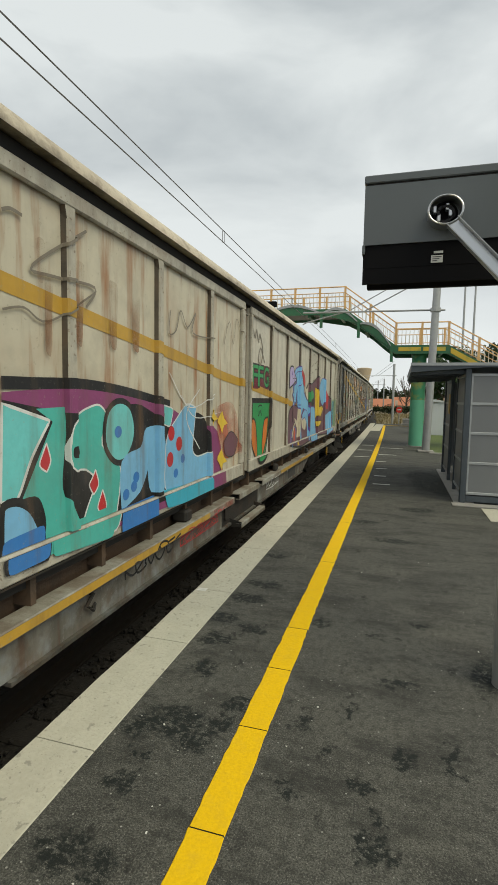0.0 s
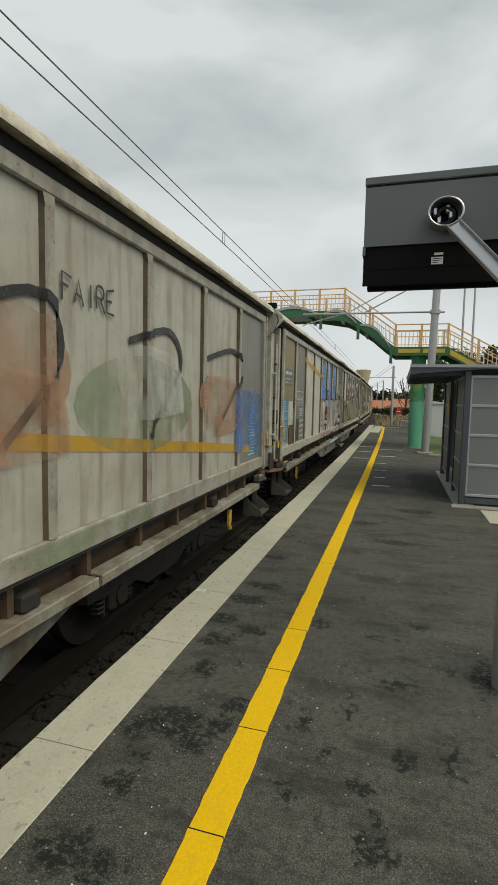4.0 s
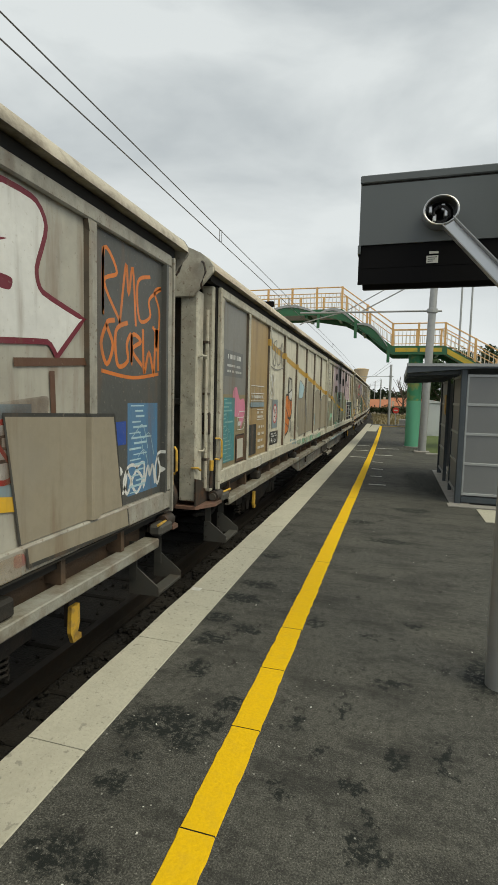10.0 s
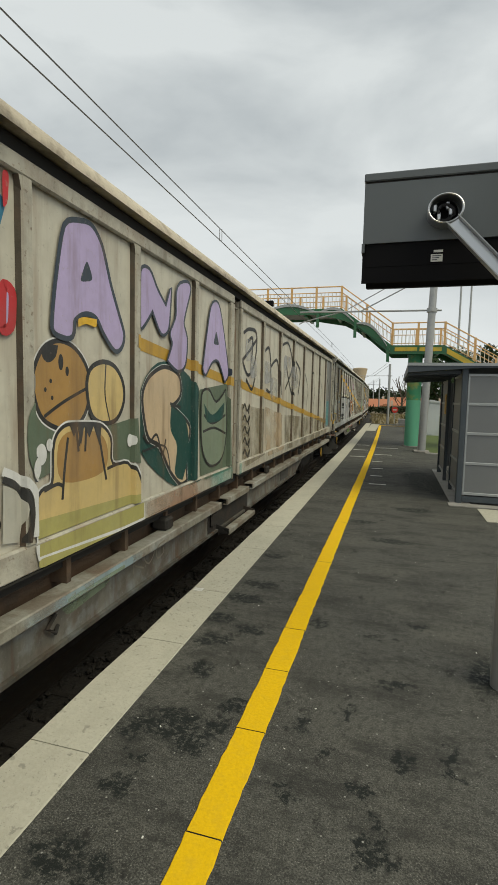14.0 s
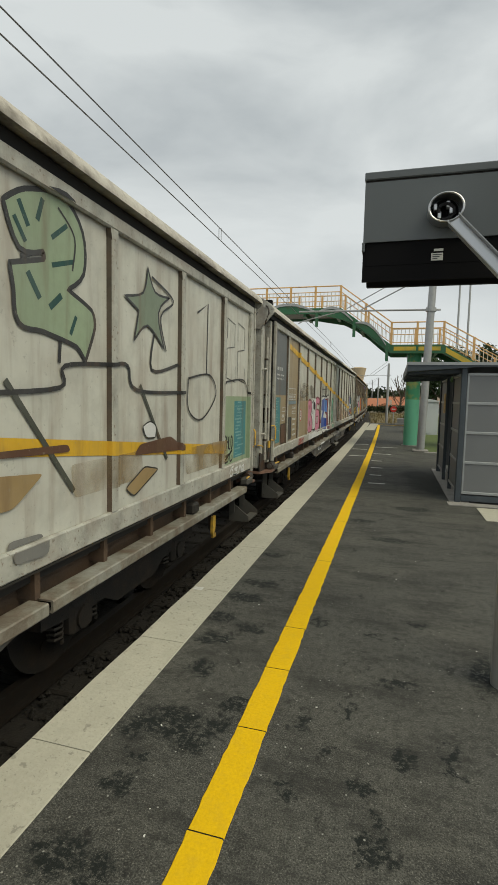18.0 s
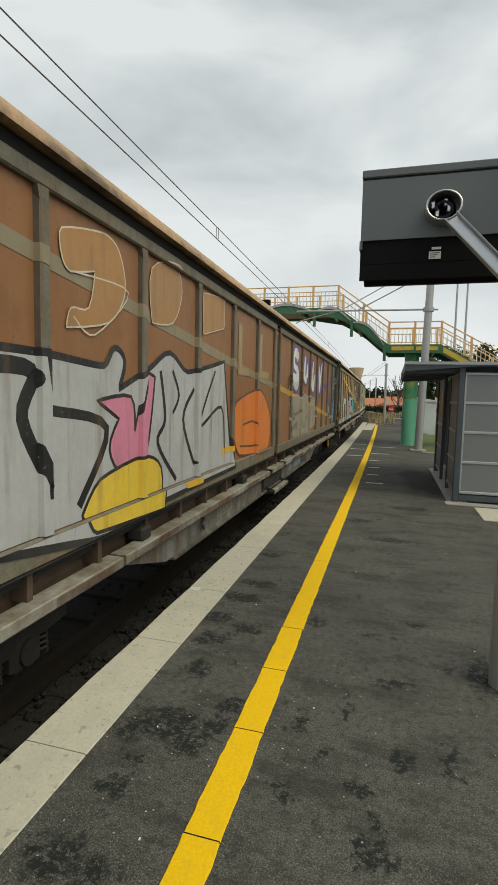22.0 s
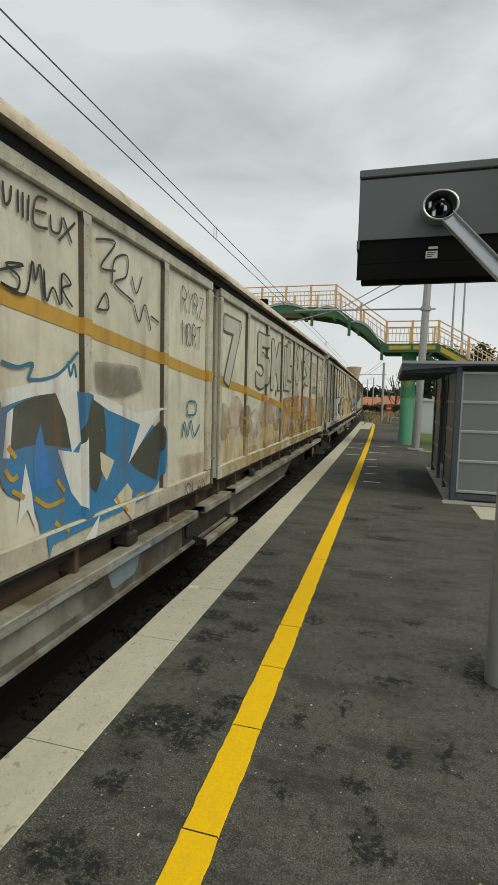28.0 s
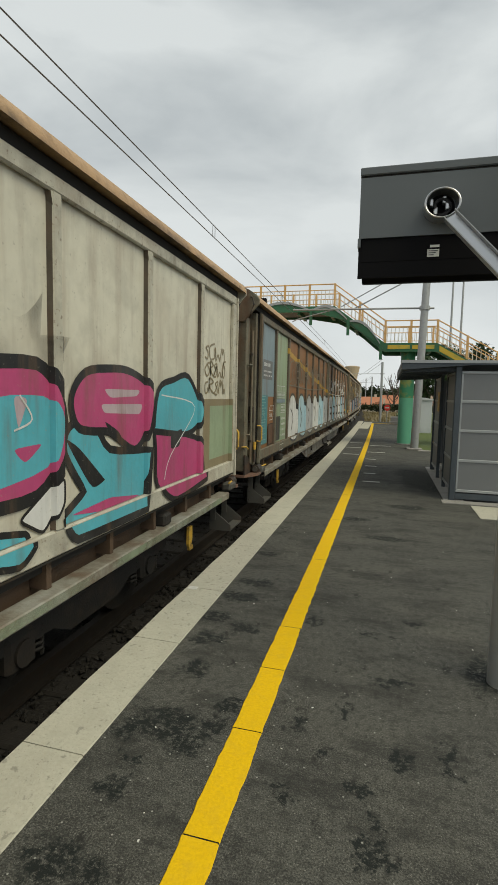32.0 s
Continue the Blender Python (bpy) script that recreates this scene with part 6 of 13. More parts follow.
            if self.units[unit] == "data_lettering":
                tagged(laid, kind="stuff")
        return base


def curve(p, closed, sub=5):
    """A smooth line through points."""
    n = len(p)
    out = []
    for i in range(n if closed else n - 1):
        if closed:
            a, b, c, d = p[(i - 1) % n], p[i], p[(i + 1) % n], p[(i + 2) % n]
        else:
            a, b, c, d = p[max(i - 1, 0)], p[i], p[i + 1], p[min(i + 2, n - 1)]
        for s in range(sub):
            t = s / sub
            out.append(tuple(0.5 * (2 * b[k] + (c[k] - a[k]) * t + (2 * a[k] - 5 * b[k] + 4 * c[k] - d[k]) * t * t + (3 * b[k] - a[k] - 3 * c[k] + d[k]) * t ** 3) for k in (0, 1)))
    if not closed:
        out.append(p[-1])
    return out


def rounded(p, sub=4):
    """A closed outline drawn as one flowing line that keeps its sharp corners."""
    n = len(p)
    tan = []
    for i in range(n):
        a, b, c = p[i - 1], p[i], p[(i + 1) % n]
        d1, d2 = (b[0] - a[0], b[1] - a[1]), (c[0] - b[0], c[1] - b[1])
        l1, l2 = math.hypot(*d1) or 1e-6, math.hypot(*d2) or 1e-6
        bend_ = (d1[0] * d2[0] + d1[1] * d2[1]) / (l1 * l2)
        f = 0.0 if bend_ < 0.15 else min(l1, l2) / (math.hypot(c[0] - a[0], c[1] - a[1]) or 1e-6)
        tan.append(((c[0] - a[0]) * f, (c[1] - a[1]) * f))
    out = []
    for i in range(n):
        b, c, m0, m1 = p[i], p[(i + 1) % n], tan[i], tan[(i + 1) % n]
        for s in range(sub):
            t = s / sub
            h = (2 * t ** 3 - 3 * t * t + 1, t ** 3 - 2 * t * t + t, 3 * t * t - 2 * t ** 3, t ** 3 - t * t)
            out.append(tuple(h[0] * b[k] + h[1] * m0[k] + h[2] * c[k] + h[3] * m1[k] for k in (0, 1)))
    return out


def eased(p, f):
    """A closed outline with its corners cut."""
    out = []
    for i in range(len(p)):
        a, b, c = p[i - 1], p[i], p[(i + 1) % len(p)]
        for q in (a, c):
            L = math.hypot(q[0] - b[0], q[1] - b[1]) or 1.0
            s = min(f, 0.025 / L)
            out.append((b[0] + s * (q[0] - b[0]), b[1] + s * (q[1] - b[1])))
    return out


def fill(p):
    from mathutils.geometry import tessellate_polygon
    v = [Vector((x, y, 0)) for x, y in p]
    return [[p[i] for i in t] for t in tessellate_polygon([v])]


GLYPHS = {}


def glyph(ch, fat, gx, gy):
    """A letter as triangles in a unit box; fat: weight; gx, gy: by how much it grows outwards."""
    key = (ch, fat)
    if key not in GLYPHS:
        c = bpy.data.curves.new("letter", "FONT")
        c.body, c.offset, c.resolution_u = ch, fat, 4
        ob = bpy.data.objects.new("letter", c)
        me = bpy.data.meshes.new_from_object(ob)
        co = [(v.co.x, v.co.y) for v in me.vertices]
        x0, x1 = min(p[0] for p in co), max(p[0] for p in co)
        y0, y1 = min(p[1] for p in co), max(p[1] for p in co)
        tris = [[((co[i][0] - x0) / (x1 - x0), (co[i][1] - y0) / (y1 - y0)) for i in f.vertices] for f in me.polygons]
        edges = {}
        for f in me.polygons:
            vs = list(f.vertices)
            for i in range(len(vs)):
                e = tuple(sorted((vs[i], vs[(i + 1) % len(vs)])))
                edges[e] = edges.get(e, 0) + 1
        rim = [[((co[i][0] - x0) / (x1 - x0), (co[i][1] - y0) / (y1 - y0)) for i in e] for e, k in edges.items() if k == 1]
        GLYPHS[key] = (tris, rim)
        bpy.data.objects.remove(ob)
        bpy.data.meshes.remove(me)
        bpy.data.curves.remove(c)
    tris, rim = GLYPHS[key]
    if not gx:
        return tris
    out = list(tris)
    for (xa, ya), (xb, yb) in rim:
        dx, dy = (xb - xa) / gx, (yb - ya) / gy
        L = math.hypot(dx, dy) or 1.0
        ex, ey, nx, ny = dx / L * gx * 0.5, dy / L * gy * 0.5, -dy / L * gx, dx / L * gy
        out.append([(xa - ex, ya - ey), (xb + ex, yb + ey), (xb + ex * 0.6 + nx, yb + ey * 0.6 + ny), (xa - ex * 0.6 + nx, ya - ey * 0.6 + ny)])
        out.append([(xa - ex, ya - ey), (xb + ex, yb + ey), (xb + ex * 0.6 - nx, yb + ey * 0.6 - ny), (xa - ex * 0.6 - nx, ya - ey * 0.6 - ny)])
    return out


# single-stroke letters on a 10 x 10 grid
STROKES = {"A": "00-49-90 23-73", "B": "00-09-58-86-55-05 55-84-61-00", "C": "87-69-29-05-02-20-60-82", "D": "00-09-58-84-50-00", "E": "90-00-09-99 05-65",
           "F": "00-09-99 05-65", "G": "87-59-18-04-20-60-83-53", "H": "00-09 90-99 05-95", "I": "50-59", "J": "09-79-73-40-02", "K": "00-09 99-05-90", "L": "09-00-80",
           "M": "00-09-44-99-90", "N": "00-09-90-99", "O": "49-08-03-40-82-87-49", "P": "00-09-69-87-65-05", "Q": "49-08-03-40-82-87-49 63-90", "R": "00-09-69-87-65-05 45-90",
           "S": "88-49-17-35-63-61-20-01", "T": "50-59 09-99", "U": "09-03-40-83-99", "V": "09-40-99", "W": "09-20-56-70-99", "X": "00-99 09-90", "Y": "09-45-99 45-30", "Z": "09-99-00-90",
           "0": "49-08-03-40-82-87-49", "2": "07-49-86-00-90", "3": "09-89-45-83-40-01", "5": "99-09-05-66-72-30-01", "7": "09-99-30", "8": "45-17-49-87-45-02-40-83-45", "1": "17-49-40", ".": "41", "-": "15-75", "!": "59-53 51", "*": "19-71 71 45-45 79-11 05-85"}


def band(k, paint="gold", edge=None, u0=1.35, u1=15.5, gaps=(), lift=0.003):
    """The slanting stripe of the old livery."""
    p = Piece()
    for a, b in [(u0, u1)] if not gaps else gaps:
        n = max(1, int(b - a))
        for i in range(n):
            s, e = a + (b - a) * i / n, a + (b - a) * (i + 1) / n
            vs, ve = 0.915 - 0.0585 * (s - 1.3), 0.915 - 0.0585 * (e - 1.3)
            if edge:
                p.tri([[(uu(s), zz(vs - 0.072)), (uu(e - 1e-4), zz(ve - 0.072)), (uu(e - 1e-4), zz(ve + 0.072)), (uu(s), zz(vs + 0.072))]], edge)
            p.tri([[(uu(s), zz(vs - 0.026)), (uu(e - 1e-4), zz(ve - 0.026)), (uu(e - 1e-4), zz(ve + 0.026)), (uu(s), zz(vs + 0.026))]], paint)
    p.lay(WAGONS[k], "livery_stripe", "slanting yellow livery stripe", lift=lift)


def front_marks(k, top="darkgrey", mid=None, second=None, poster="teal", seed=1, sign="slate", ink="white", sign_at=0.0):
    """Owner's plate, posters, tables and numbers on the first two panels, as bars."""
    poster = "posterblue" if poster == "royal" else poster
    p = Piece()
    if top:
        p.rect(0.08, 0.96, 0.42, 1.0, top)
    if mid:
        p.rect(0.08, 0.96, 0.0, 0.45, mid)
    if second:
        p.rect(1.04, 1.96, 0.0, 1.0, second)
    p.rect(sign_at + 0.22, sign_at + 0.84, 0.56, 0.72, sign)
    p.bars(sign_at + 0.32, sign_at + 0.76, 0.665, 0.70, ink, 1, seed + 9, 0.2)
    p.bars(sign_at + 0.30, sign_at + 0.80, 0.575, 0.645, ink, 2, seed, 0.6)
    p.poster(0.14, 0.56, 0.03, 0.43, poster, seed + 1)
    p.box(0.66, 0.88, 0.22, 0.30, 0.010, ink).stroke([(0.66, 0.30), (0.72, 0.34), (0.94, 0.34), (0.88, 0.30)], 0.010, ink, False).stroke([(0.94, 0.34), (0.94, 0.26), (0.88, 0.22)], 0.010, ink, False)
    p.bars(0.69, 0.85, 0.235, 0.285, ink, 1, seed + 2)
    p.rect(0.62, 0.92, 0.0, 0.19, "brown").rect(0.66, 0.88, 0.03, 0.16, ("brown", "stone", "brown")[seed % 3]).box(0.62, 0.92, 0.01, 0.185, 0.02, "black")
    p.box(1.18, 1.78, 0.41, 0.52, 0.012, ink).stroke([(1.18, 0.465), (1.78, 0.465)], 0.010, ink, False)
    for a in (1.33, 1.48, 1.63):
        p.stroke([(a, 0.41), (a, 0.52)], 0.010, ink, False)
    p.bars(1.20, 1.76, 0.42, 0.46, ink, 1, seed + 3)
    p.rect(1.15, 1.80, 0.365, 0.40, "signblue")
    p.box(1.45, 1.80, 0.27, 0.345, 0.010, ink).bars(1.47, 1.78, 0.275, 0.34, ink, 2, seed + 4)
    p.rect(1.10, 1.42, 0.02, 0.24, "ink")
    p.bars(1.50, 1.82, 0.03, 0.24, ink, 4, seed + 5, 0.62)
    p.box(1.25, 1.55, -0.075, -0.025, 0.010, ink)
    p.lay(WAGONS[k], "markings", "white data markings and posters on repainted end panels", lift=0.0038)


def rear_marks(k, back=None, poster="teal", seed=3, low=None):
    poster = "posterblue" if poster == "royal" else poster
    p = Piece()
    if back:
        p.rect(15.05, 15.93, 0.0, 1.0, back)
    if low:
        p.rect(15.05, 15.93, 0.0, 0.43, low)
    p.poster(15.42, 15.84, 0.03, 0.40, poster, seed)
    p.lay(WAGONS[k], "markings", "faded poster on the last panel", lift=0.0038)


def art(k, label, p):
    p.lay(WAGONS[k], "graffiti", label)


# wagon -1
k = -1
front_marks(k, "tan", None, "khaki", "teal", 5)
band(k, "ochre")
p = Piece()
p.rect(8.12, 8.94, 0.50, 0.68, "maroon")
p.letters("FFG", 8.13, 8.92, 0.52, 0.67, "green", "black", 0.025, 0.03)
p.poly([(8.06, 0.42), (8.98, 0.42), (8.96, 0.22), (8.8, 0.0), (8.62, -0.05), (8.4, -0.04), (8.2, 0.1), (8.08, 0.25)], "green", "black", 0.05)
p.poly([(8.08, 0.28), (8.30, 0.27), (8.40, 0.1), (8.42, -0.03), (8.2, 0.08)], "orange", "black", 0.03)
p.poly([(8.92, 0.28), (8.72, 0.26), (8.64, 0.1), (8.66, -0.02), (8.86, 0.12)], "orange", "black", 0.03)
p.rect(8.06, 8.98, 0.395, 0.425, "black")
p.stroke([(8.5, 0.38), (8.42, 0.36), (8.45, 0.30), (8.52, 0.34), (8.58, 0.30), (8.60, 0.37), (8.5, 0.38)], 0.02, "black")
p.stroke([(8.15, 0.92), (8.25, 0.86), (8.3, 0.92), (8.4, 0.84), (8.45, 0.9), (8.6, 0.78), (8.5, 0.68), (8.4, 0.72), (8.5, 0.80), (8.7, 0.7)], 0.03, "taupe")
art(k, "green and orange cartoon underpants with block letters", p)
rear_marks(k, None, "teal", 3, "palegreen")

# wagon 0
k = 0
front_marks(k, None, None, "tan", "teal", 11, "signblue", sign_at=1.0)
p = Piece()
p.rect(0.10, 0.97, 0.48, 1.0, "stonegrey").rect(0.10, 0.97, 0.30, 0.48, "mist_khaki")
p.tag("APONIK", 0.15, 0.90, 0.731, 0.898, "white", 0.018)
p.stroke([(0.27, 0.693), (0.48, 0.662), (0.78, 0.664)], 0.016, "white")
p.stroke([(0.42, 0.667), (0.67, 0.656)], 0.014, "white")
p.tag("VDS", 0.11, 0.54, 0.446, 0.591, "black", 0.036)
p.tag("JB", 0.56, 0.86, 0.462, 0.582, "black", 0.034)
p.tag("ENDO", 0.57, 0.95, 0.350, 0.429, "ink", 0.024)
p.tag("REOTE", 1.34, 1.92, 0.250, 0.335, "ink", 0.02)
p.tag("JBENDO VDS", 0.13, 1.06, -0.098, 0.022, "ink", 0.022)
art(k, "white and black handwritten tags", p)
p = Piece()
for a, b, v0, v1, c in ((2.04, 3.0, 0.3, 0.8, "mist_salmon"), (2.04, 3, 0.02, 0.3, "mist_palegreen"), (3.0, 4, 0.15, 0.6, "mist_peach"), (4.0, 4.6, 0.3, 0.62, "mist_salmon"), 
                        (8.1, 8.9, 0.0, 0.2, "mist_palegreen"), (9.2, 10.8, 0.35, 0.8, "mist_salmon"), (10.0, 11.5, 0.05, 0.3, "mist_peach"), (11.2, 12.2, 0.3, 0.7, "mist_salmon"), (12.2, 13.8, 0.2, 0.6, "mist_palegreen")):
    p.blob((a + b) / 2, (v0 + v1) / 2, (b - a) * 0.62, (v1 - v0) * 1.0, c)
p.rect(2.04, 5.2, -0.085, -0.012, "mist_peach").rect(8.1, 13, -0.085, -0.012, "mist_palegreen")
art(k, "soft orange and green background haze", p)
band(k, "ochre", u0=1.05)
p = Piece()
g = random.Random(21)
for i, U in enumerate((2.1, 3.2, 4.2)):
    s = 0.9
    p.poly([(U, 0.55 + 0.1 * g.random()), (U + 0.45 * s, 0.70), (U + 0.42 * s, 0.56), (U + 0.95 * s, 0.58), (U + 0.5 * s, 0.2 + 0.1 * g.random()), (U + 0.9 * s, 0.08), (U + 0.2, 0.02), (U + 0.3, 0.3), (U + 0.02, 0.4)], "stone" if i % 3 else "palegreen", "ink", 0.065, False)
    p.stroke([(U + 0.5, 0.66), (U + 0.7, 0.8), (U + 0.9, 0.72), (U + 0.86, 0.5), (U + 0.6, 0.42)], 0.04, "ink")
    p.poly([(U + 0.35, 0.45), (U + 0.6, 0.40), (U + 0.42, 0.30)], "peach", "ink", 0.03, False)
    for j in range(3):
        a = U + 0.55 + 0.14 * j
        p.box(a, a + 0.07, 0.05 + 0.03 * (j % 2), 0.24 - 0.04 * j, 0.022, "ink")
for a, b in ((8.1, 9.0),):
    for j in range(6):
        p.blob(a + (b - a) * j / 6, 0.9 - 0.012 * j, 0.03, 0.04, "ink")
p.tag("INAPTE", 2.15, 2.95, 0.89, 0.97, "ink", 0.028).tag("AU SYSTEME", 3.05, 3.95, 0.87, 0.95, "ink", 0.024).tag("SCOLAIRE", 4.05, 4.9, 0.85, 0.93, "ink", 0.02)
p.tag(".TROP", 9.45, 10.0, 0.85, 0.93, "ink", 0.026).tag("OCCUPE A", 10.08, 11.0, 0.82, 0.91, "ink", 0.024).tag("FAIRE", 12.1, 12.6, 0.72, 0.80, "ink", 0.02)
p.no_entry(2.55, 0.28, 0.10, False)
art(k, "black outline graffiti in wild angular shapes", p)
rear_marks(k, "grey", "royal", 8)

# wagon 1
k = 1
front_marks(k, "khaki", None, "grey", "royal", 17)
band(k, "ochre", gaps=((1.3, 4.0), (4.1, 4.35), (7.0, 7.8), (8.0, 15)))
p = Piece()
for U, ch in ((4.2, "a"), (5.1, "u"), (6.15, "a")):
    p.letters(ch, U, U + 0.78, 0.45, 0.95, "royal", "bottle", 0.05, 0.05, fat=0.05)
p.poly([(5.12, 0.55), (5.5, 0.48), (5.9, 0.56), (5.85, 0.45), (5.5, 0.30), (5.15, 0.45)], "royal", "bottle", 0.04)
p.poly([(5.4, 0.50), (5.5, 0.48), (5.6, 0.5), (5.5, 0.43)], "bottle")
p.letters("AAVIN", 4.08, 7.0, -0.05, 0.44, "silver", "maroon", 0.06, 0.06, fat=-0.01)
art(k, "blue rounded letters above dark red outlined letters", p)
p = Piece()
p.rect(9.98, 13.98, 0.44, 0.93, "mist_stone")
for U, ch in ((10.05, "S"), (11.05, "E"), (12.05, "E")):
    p.letters(ch, U, U + 0.88, 0.46, 0.93, "charcoal", "rose", 0.014, fat=0.07)
p.rect(9.05, 12.95, -0.02, 0.18, "stoneolive")
for i in range(5):
    U = 9.05 + 0.85 * i
    p.poly([(U, 0.0), (U + 0.05, 0.32), (U + 0.35, 0.42), (U + 0.7, 0.34), (U + 0.76, 0.0)], "stoneolive", "olive", 0.07)
    p.stroke([(U + 0.12, 0.26), (U + 0.35, 0.36), (U + 0.55, 0.33)], 0.03, "white")
    p.blob(U + 0.55, 0.08, 0.05, 0.05, "cream")
for i in range(4):
    p.rect(9.3 + 0.63 * i, 9.42 + 0.63 * i, -0.07, -0.02, "white")
p.rect(9.0, 13.0, 0.02, 0.04, "ochre")
art(k, "black block letters with pink rims above brown humps", p)
rear_marks(k, "darkgrey", "teal", 8)
p = Piece()
p.scrawl(15.1, 15.7, 0.52, 0.66, "sky", 0.05, 5, 1).scrawl(15.12, 15.75, 0.56, 0.64, "ice", 0.05, 6, 1).scrawl(15.1, 15.45, 0.40, 0.5, "white", 0.018, 3, 1)
art(k, "light blue sprayed tag", p)

# wagon 2
k = 2
front_marks(k, "darkgrey", "darkgrey", "darkgrey", "royal", 23, "slate")
band(k, "gold", "slate", 1.1, 7.2)
band(k, "ochre", u0=8.0, u1=15.0)
p = Piece()
p.scrawl(0.12, 0.9, 0.74, 0.93, "mint", 0.035, 41, 1).scrawl(0.12, 0.75, 0.46, 0.60, "mint", 0.03, 42, 1).scrawl(0.12, 0.9, 0.40, 0.47, "signblue", 0.03, 43, 1).scrawl(0.15, 1.9, -0.085, -0.01, "palegreen", 0.02, 44, 1)
p.tag("SULY", 2.2, 2.95, 0.84, 0.95, "ink", 0.024, 0, -0.02).tag("JAB", 2.2, 2.75, 0.62, 0.78, "ink", 0.022)
p.scrawl(4.1, 5.9, 0.78, 0.92, "taupe", 0.018, 45, 1).scrawl(5.2, 5.9, 0.56, 0.62, "ink", 0.018, 46, 1).scrawl(7.1, 7.8, 0.62, 0.86, "taupe", 0.014, 47, 2)
p.blob(6.45, 0.78, 0.16, 0.22, "mist_pink")
p.scrawl(9.05, 9.95, 0.46, 0.62, "black", 0.04, 49, 1).scrawl(10.0, 10.9, 0.46, 0.6, "black", 0.035, 50, 1)
art(k, "mint, black and ochre handwritten tags", p)
p = Piece()
for a, b in ((5.55, 6.9), (11.0, 13.9)):
    p.rect(a, b, -0.01, 0.40, "mist_peach")
for U, ch in ((4.75, "N"), (5.4, "T"), (6.05, "E"), (6.75, "O"), (11.9, "B"), (12.6, "I"), (13.1, "E")):
    p.letters(ch, U, U + 0.72, 0.0, 0.43, "stone", "darkgrey", 0.035, 0.02, fat=0.01)
for U, V, r in ((6.62, 0.42, 0.06), (6.55, 0.18, 0.12), (6.5, 0.3, 0.08), (12.6, 0.4, 0.05), (11.6, 0.2, 0.1)):
    p.blob(U, V, r, r * 1.2, "red" if r < 0.11 else "salmon")
for i in range(30):
    p.rect(2.1 + 0.42 * i + (0.3 if i > 13 else 0), 2.35 + 0.42 * i + (0.3 if i > 13 else 0), -0.08, -0.012, ("mist_peach", "mist_grey", "mist_stone", "mist_khaki")[i % 4])
p.no_entry(2.55, 0.27)
art(k, "grey block letters with dark edges and red spots", p)
p = Piece()
p.letters("CWA", 13.02, 14.3, 0.48, 0.92, "white", "maroon", 0.035, 0.06, rise=0.05, fat=0.06)
p.no_entry(14.35, 0.27)
p.scrawl(11.6, 12.4, 0.5, 0.95, "palepink", 0.035, 61, 1).scrawl(12.0, 12.5, 0.5, 0.8, "salmon", 0.04, 62, 1)
art(k, "white rounded letters with a dark red rim", p)
rear_marks(k, "darkgrey", "royal", 9)
p = Piece()
p.scrawl(15.12, 15.85, 0.70, 0.95, "orange", 0.03, 63, 1).scrawl(15.12, 15.85, 0.52, 0.72, "orange", 0.035, 64, 1).scrawl(15.1, 15.9, 0.03, 0.17, "white", 0.028, 65, 1).rect(15.08, 15.40, 0.24, 0.33, "blue")
art(k, "orange and white tags on a dark panel", p)

# wagon 3
k = 3
front_marks(k, "grey", "khaki", "tan", "teal", 31)
band(k, "ochre", None, 1.05, 12.0)
p = Piece()
p.poly([(0.5, 0.45), (0.62, 0.50), (0.75, 0.42), (0.92, 0.42), (0.95, 0.32), (0.8, 0.22), (0.72, 0.30), (0.55, 0.32)], "pink")
for V in (0.35, 0.28, 0.20, 0.12, 0.05):
    p.blob(2.12, V, 0.09, 0.06, "black")
p.poly([(4.5, -0.085), (4.6, -0.02), (5.6, -0.015), (6.4, -0.03), (7.4, -0.015), (7.5, -0.08)], "mist_mint").stroke([(4.7, -0.075), (4.85, -0.03), (5.0, -0.07), (5.3, -0.035)], 0.014, "taupe").stroke([(5.8, -0.07), (6.0, -0.03), (6.3, -0.075)], 0.014, "taupe").tag("RIOM", 2.28, 2.6, 0.055, 0.085, "white", 0.012)
p.rect(2.2, 2.68, 0.04, 0.15, "ink").tag("RIOM", 2.28, 2.6, 0.055, 0.085, "white", 0.012).bars(2.25, 2.62, 0.10, 0.14, "white", 2, 4)
p.no_entry(2.45, 0.30, 0.15)
p.scrawl(2.1, 2.9, 0.70, 0.93, "grey", 0.022, 72, 1).scrawl(2.05, 2.4, 0.45, 0.66, "white", 0.03, 73, 1)
p.poly([(3.08, 0.38), (3.25, 0.47), (3.5, 0.42), (3.65, 0.28), (3.5, 0.22), (3.4, 0.12), (3.2, 0.08), (3.1, 0.0)], "orange", "ink", 0.04)
p.poly([(3.4, 0.45), (3.42, 0.60), (3.55, 0.62), (3.68, 0.50), (3.6, 0.42)], "white", "ink", 0.03)
p.stroke([(3.12, 0.36), (3.55, 0.22)], 0.02, "ink").stroke([(3.2, 0.2), (3.4, 0.16)], 0.02, "ink").tag("4PUZN", 3.5, 3.9, 0.05, 0.2, "grey", 0.014)
art(k, "orange fist cartoon, tags and warning sign", p)
p = Piece()
p.scrawl(8.1, 8.8, 0.44, 0.9, "ink", 0.014, 75, 3)
art(k, "faded grey and pale blue angular graffiti", p)
p = Piece()
p.rect(9.35, 14.6, 0.44, 1.09, "palepink")
p.poly([(13.0, 0.78), (13.25, 0.93), (13.55, 0.85), (14.2, 0.66), (14.55, 0.7), (14.6, 0.48), (14.4, 0.48), (14.35, 0.62), (13.9, 0.72), (13.25, 0.74), (13.2, 0.56), (13.5, 0.56), (13.5, 0.48), (13.15, 0.46), (13.0, 0.55)], "black", None)
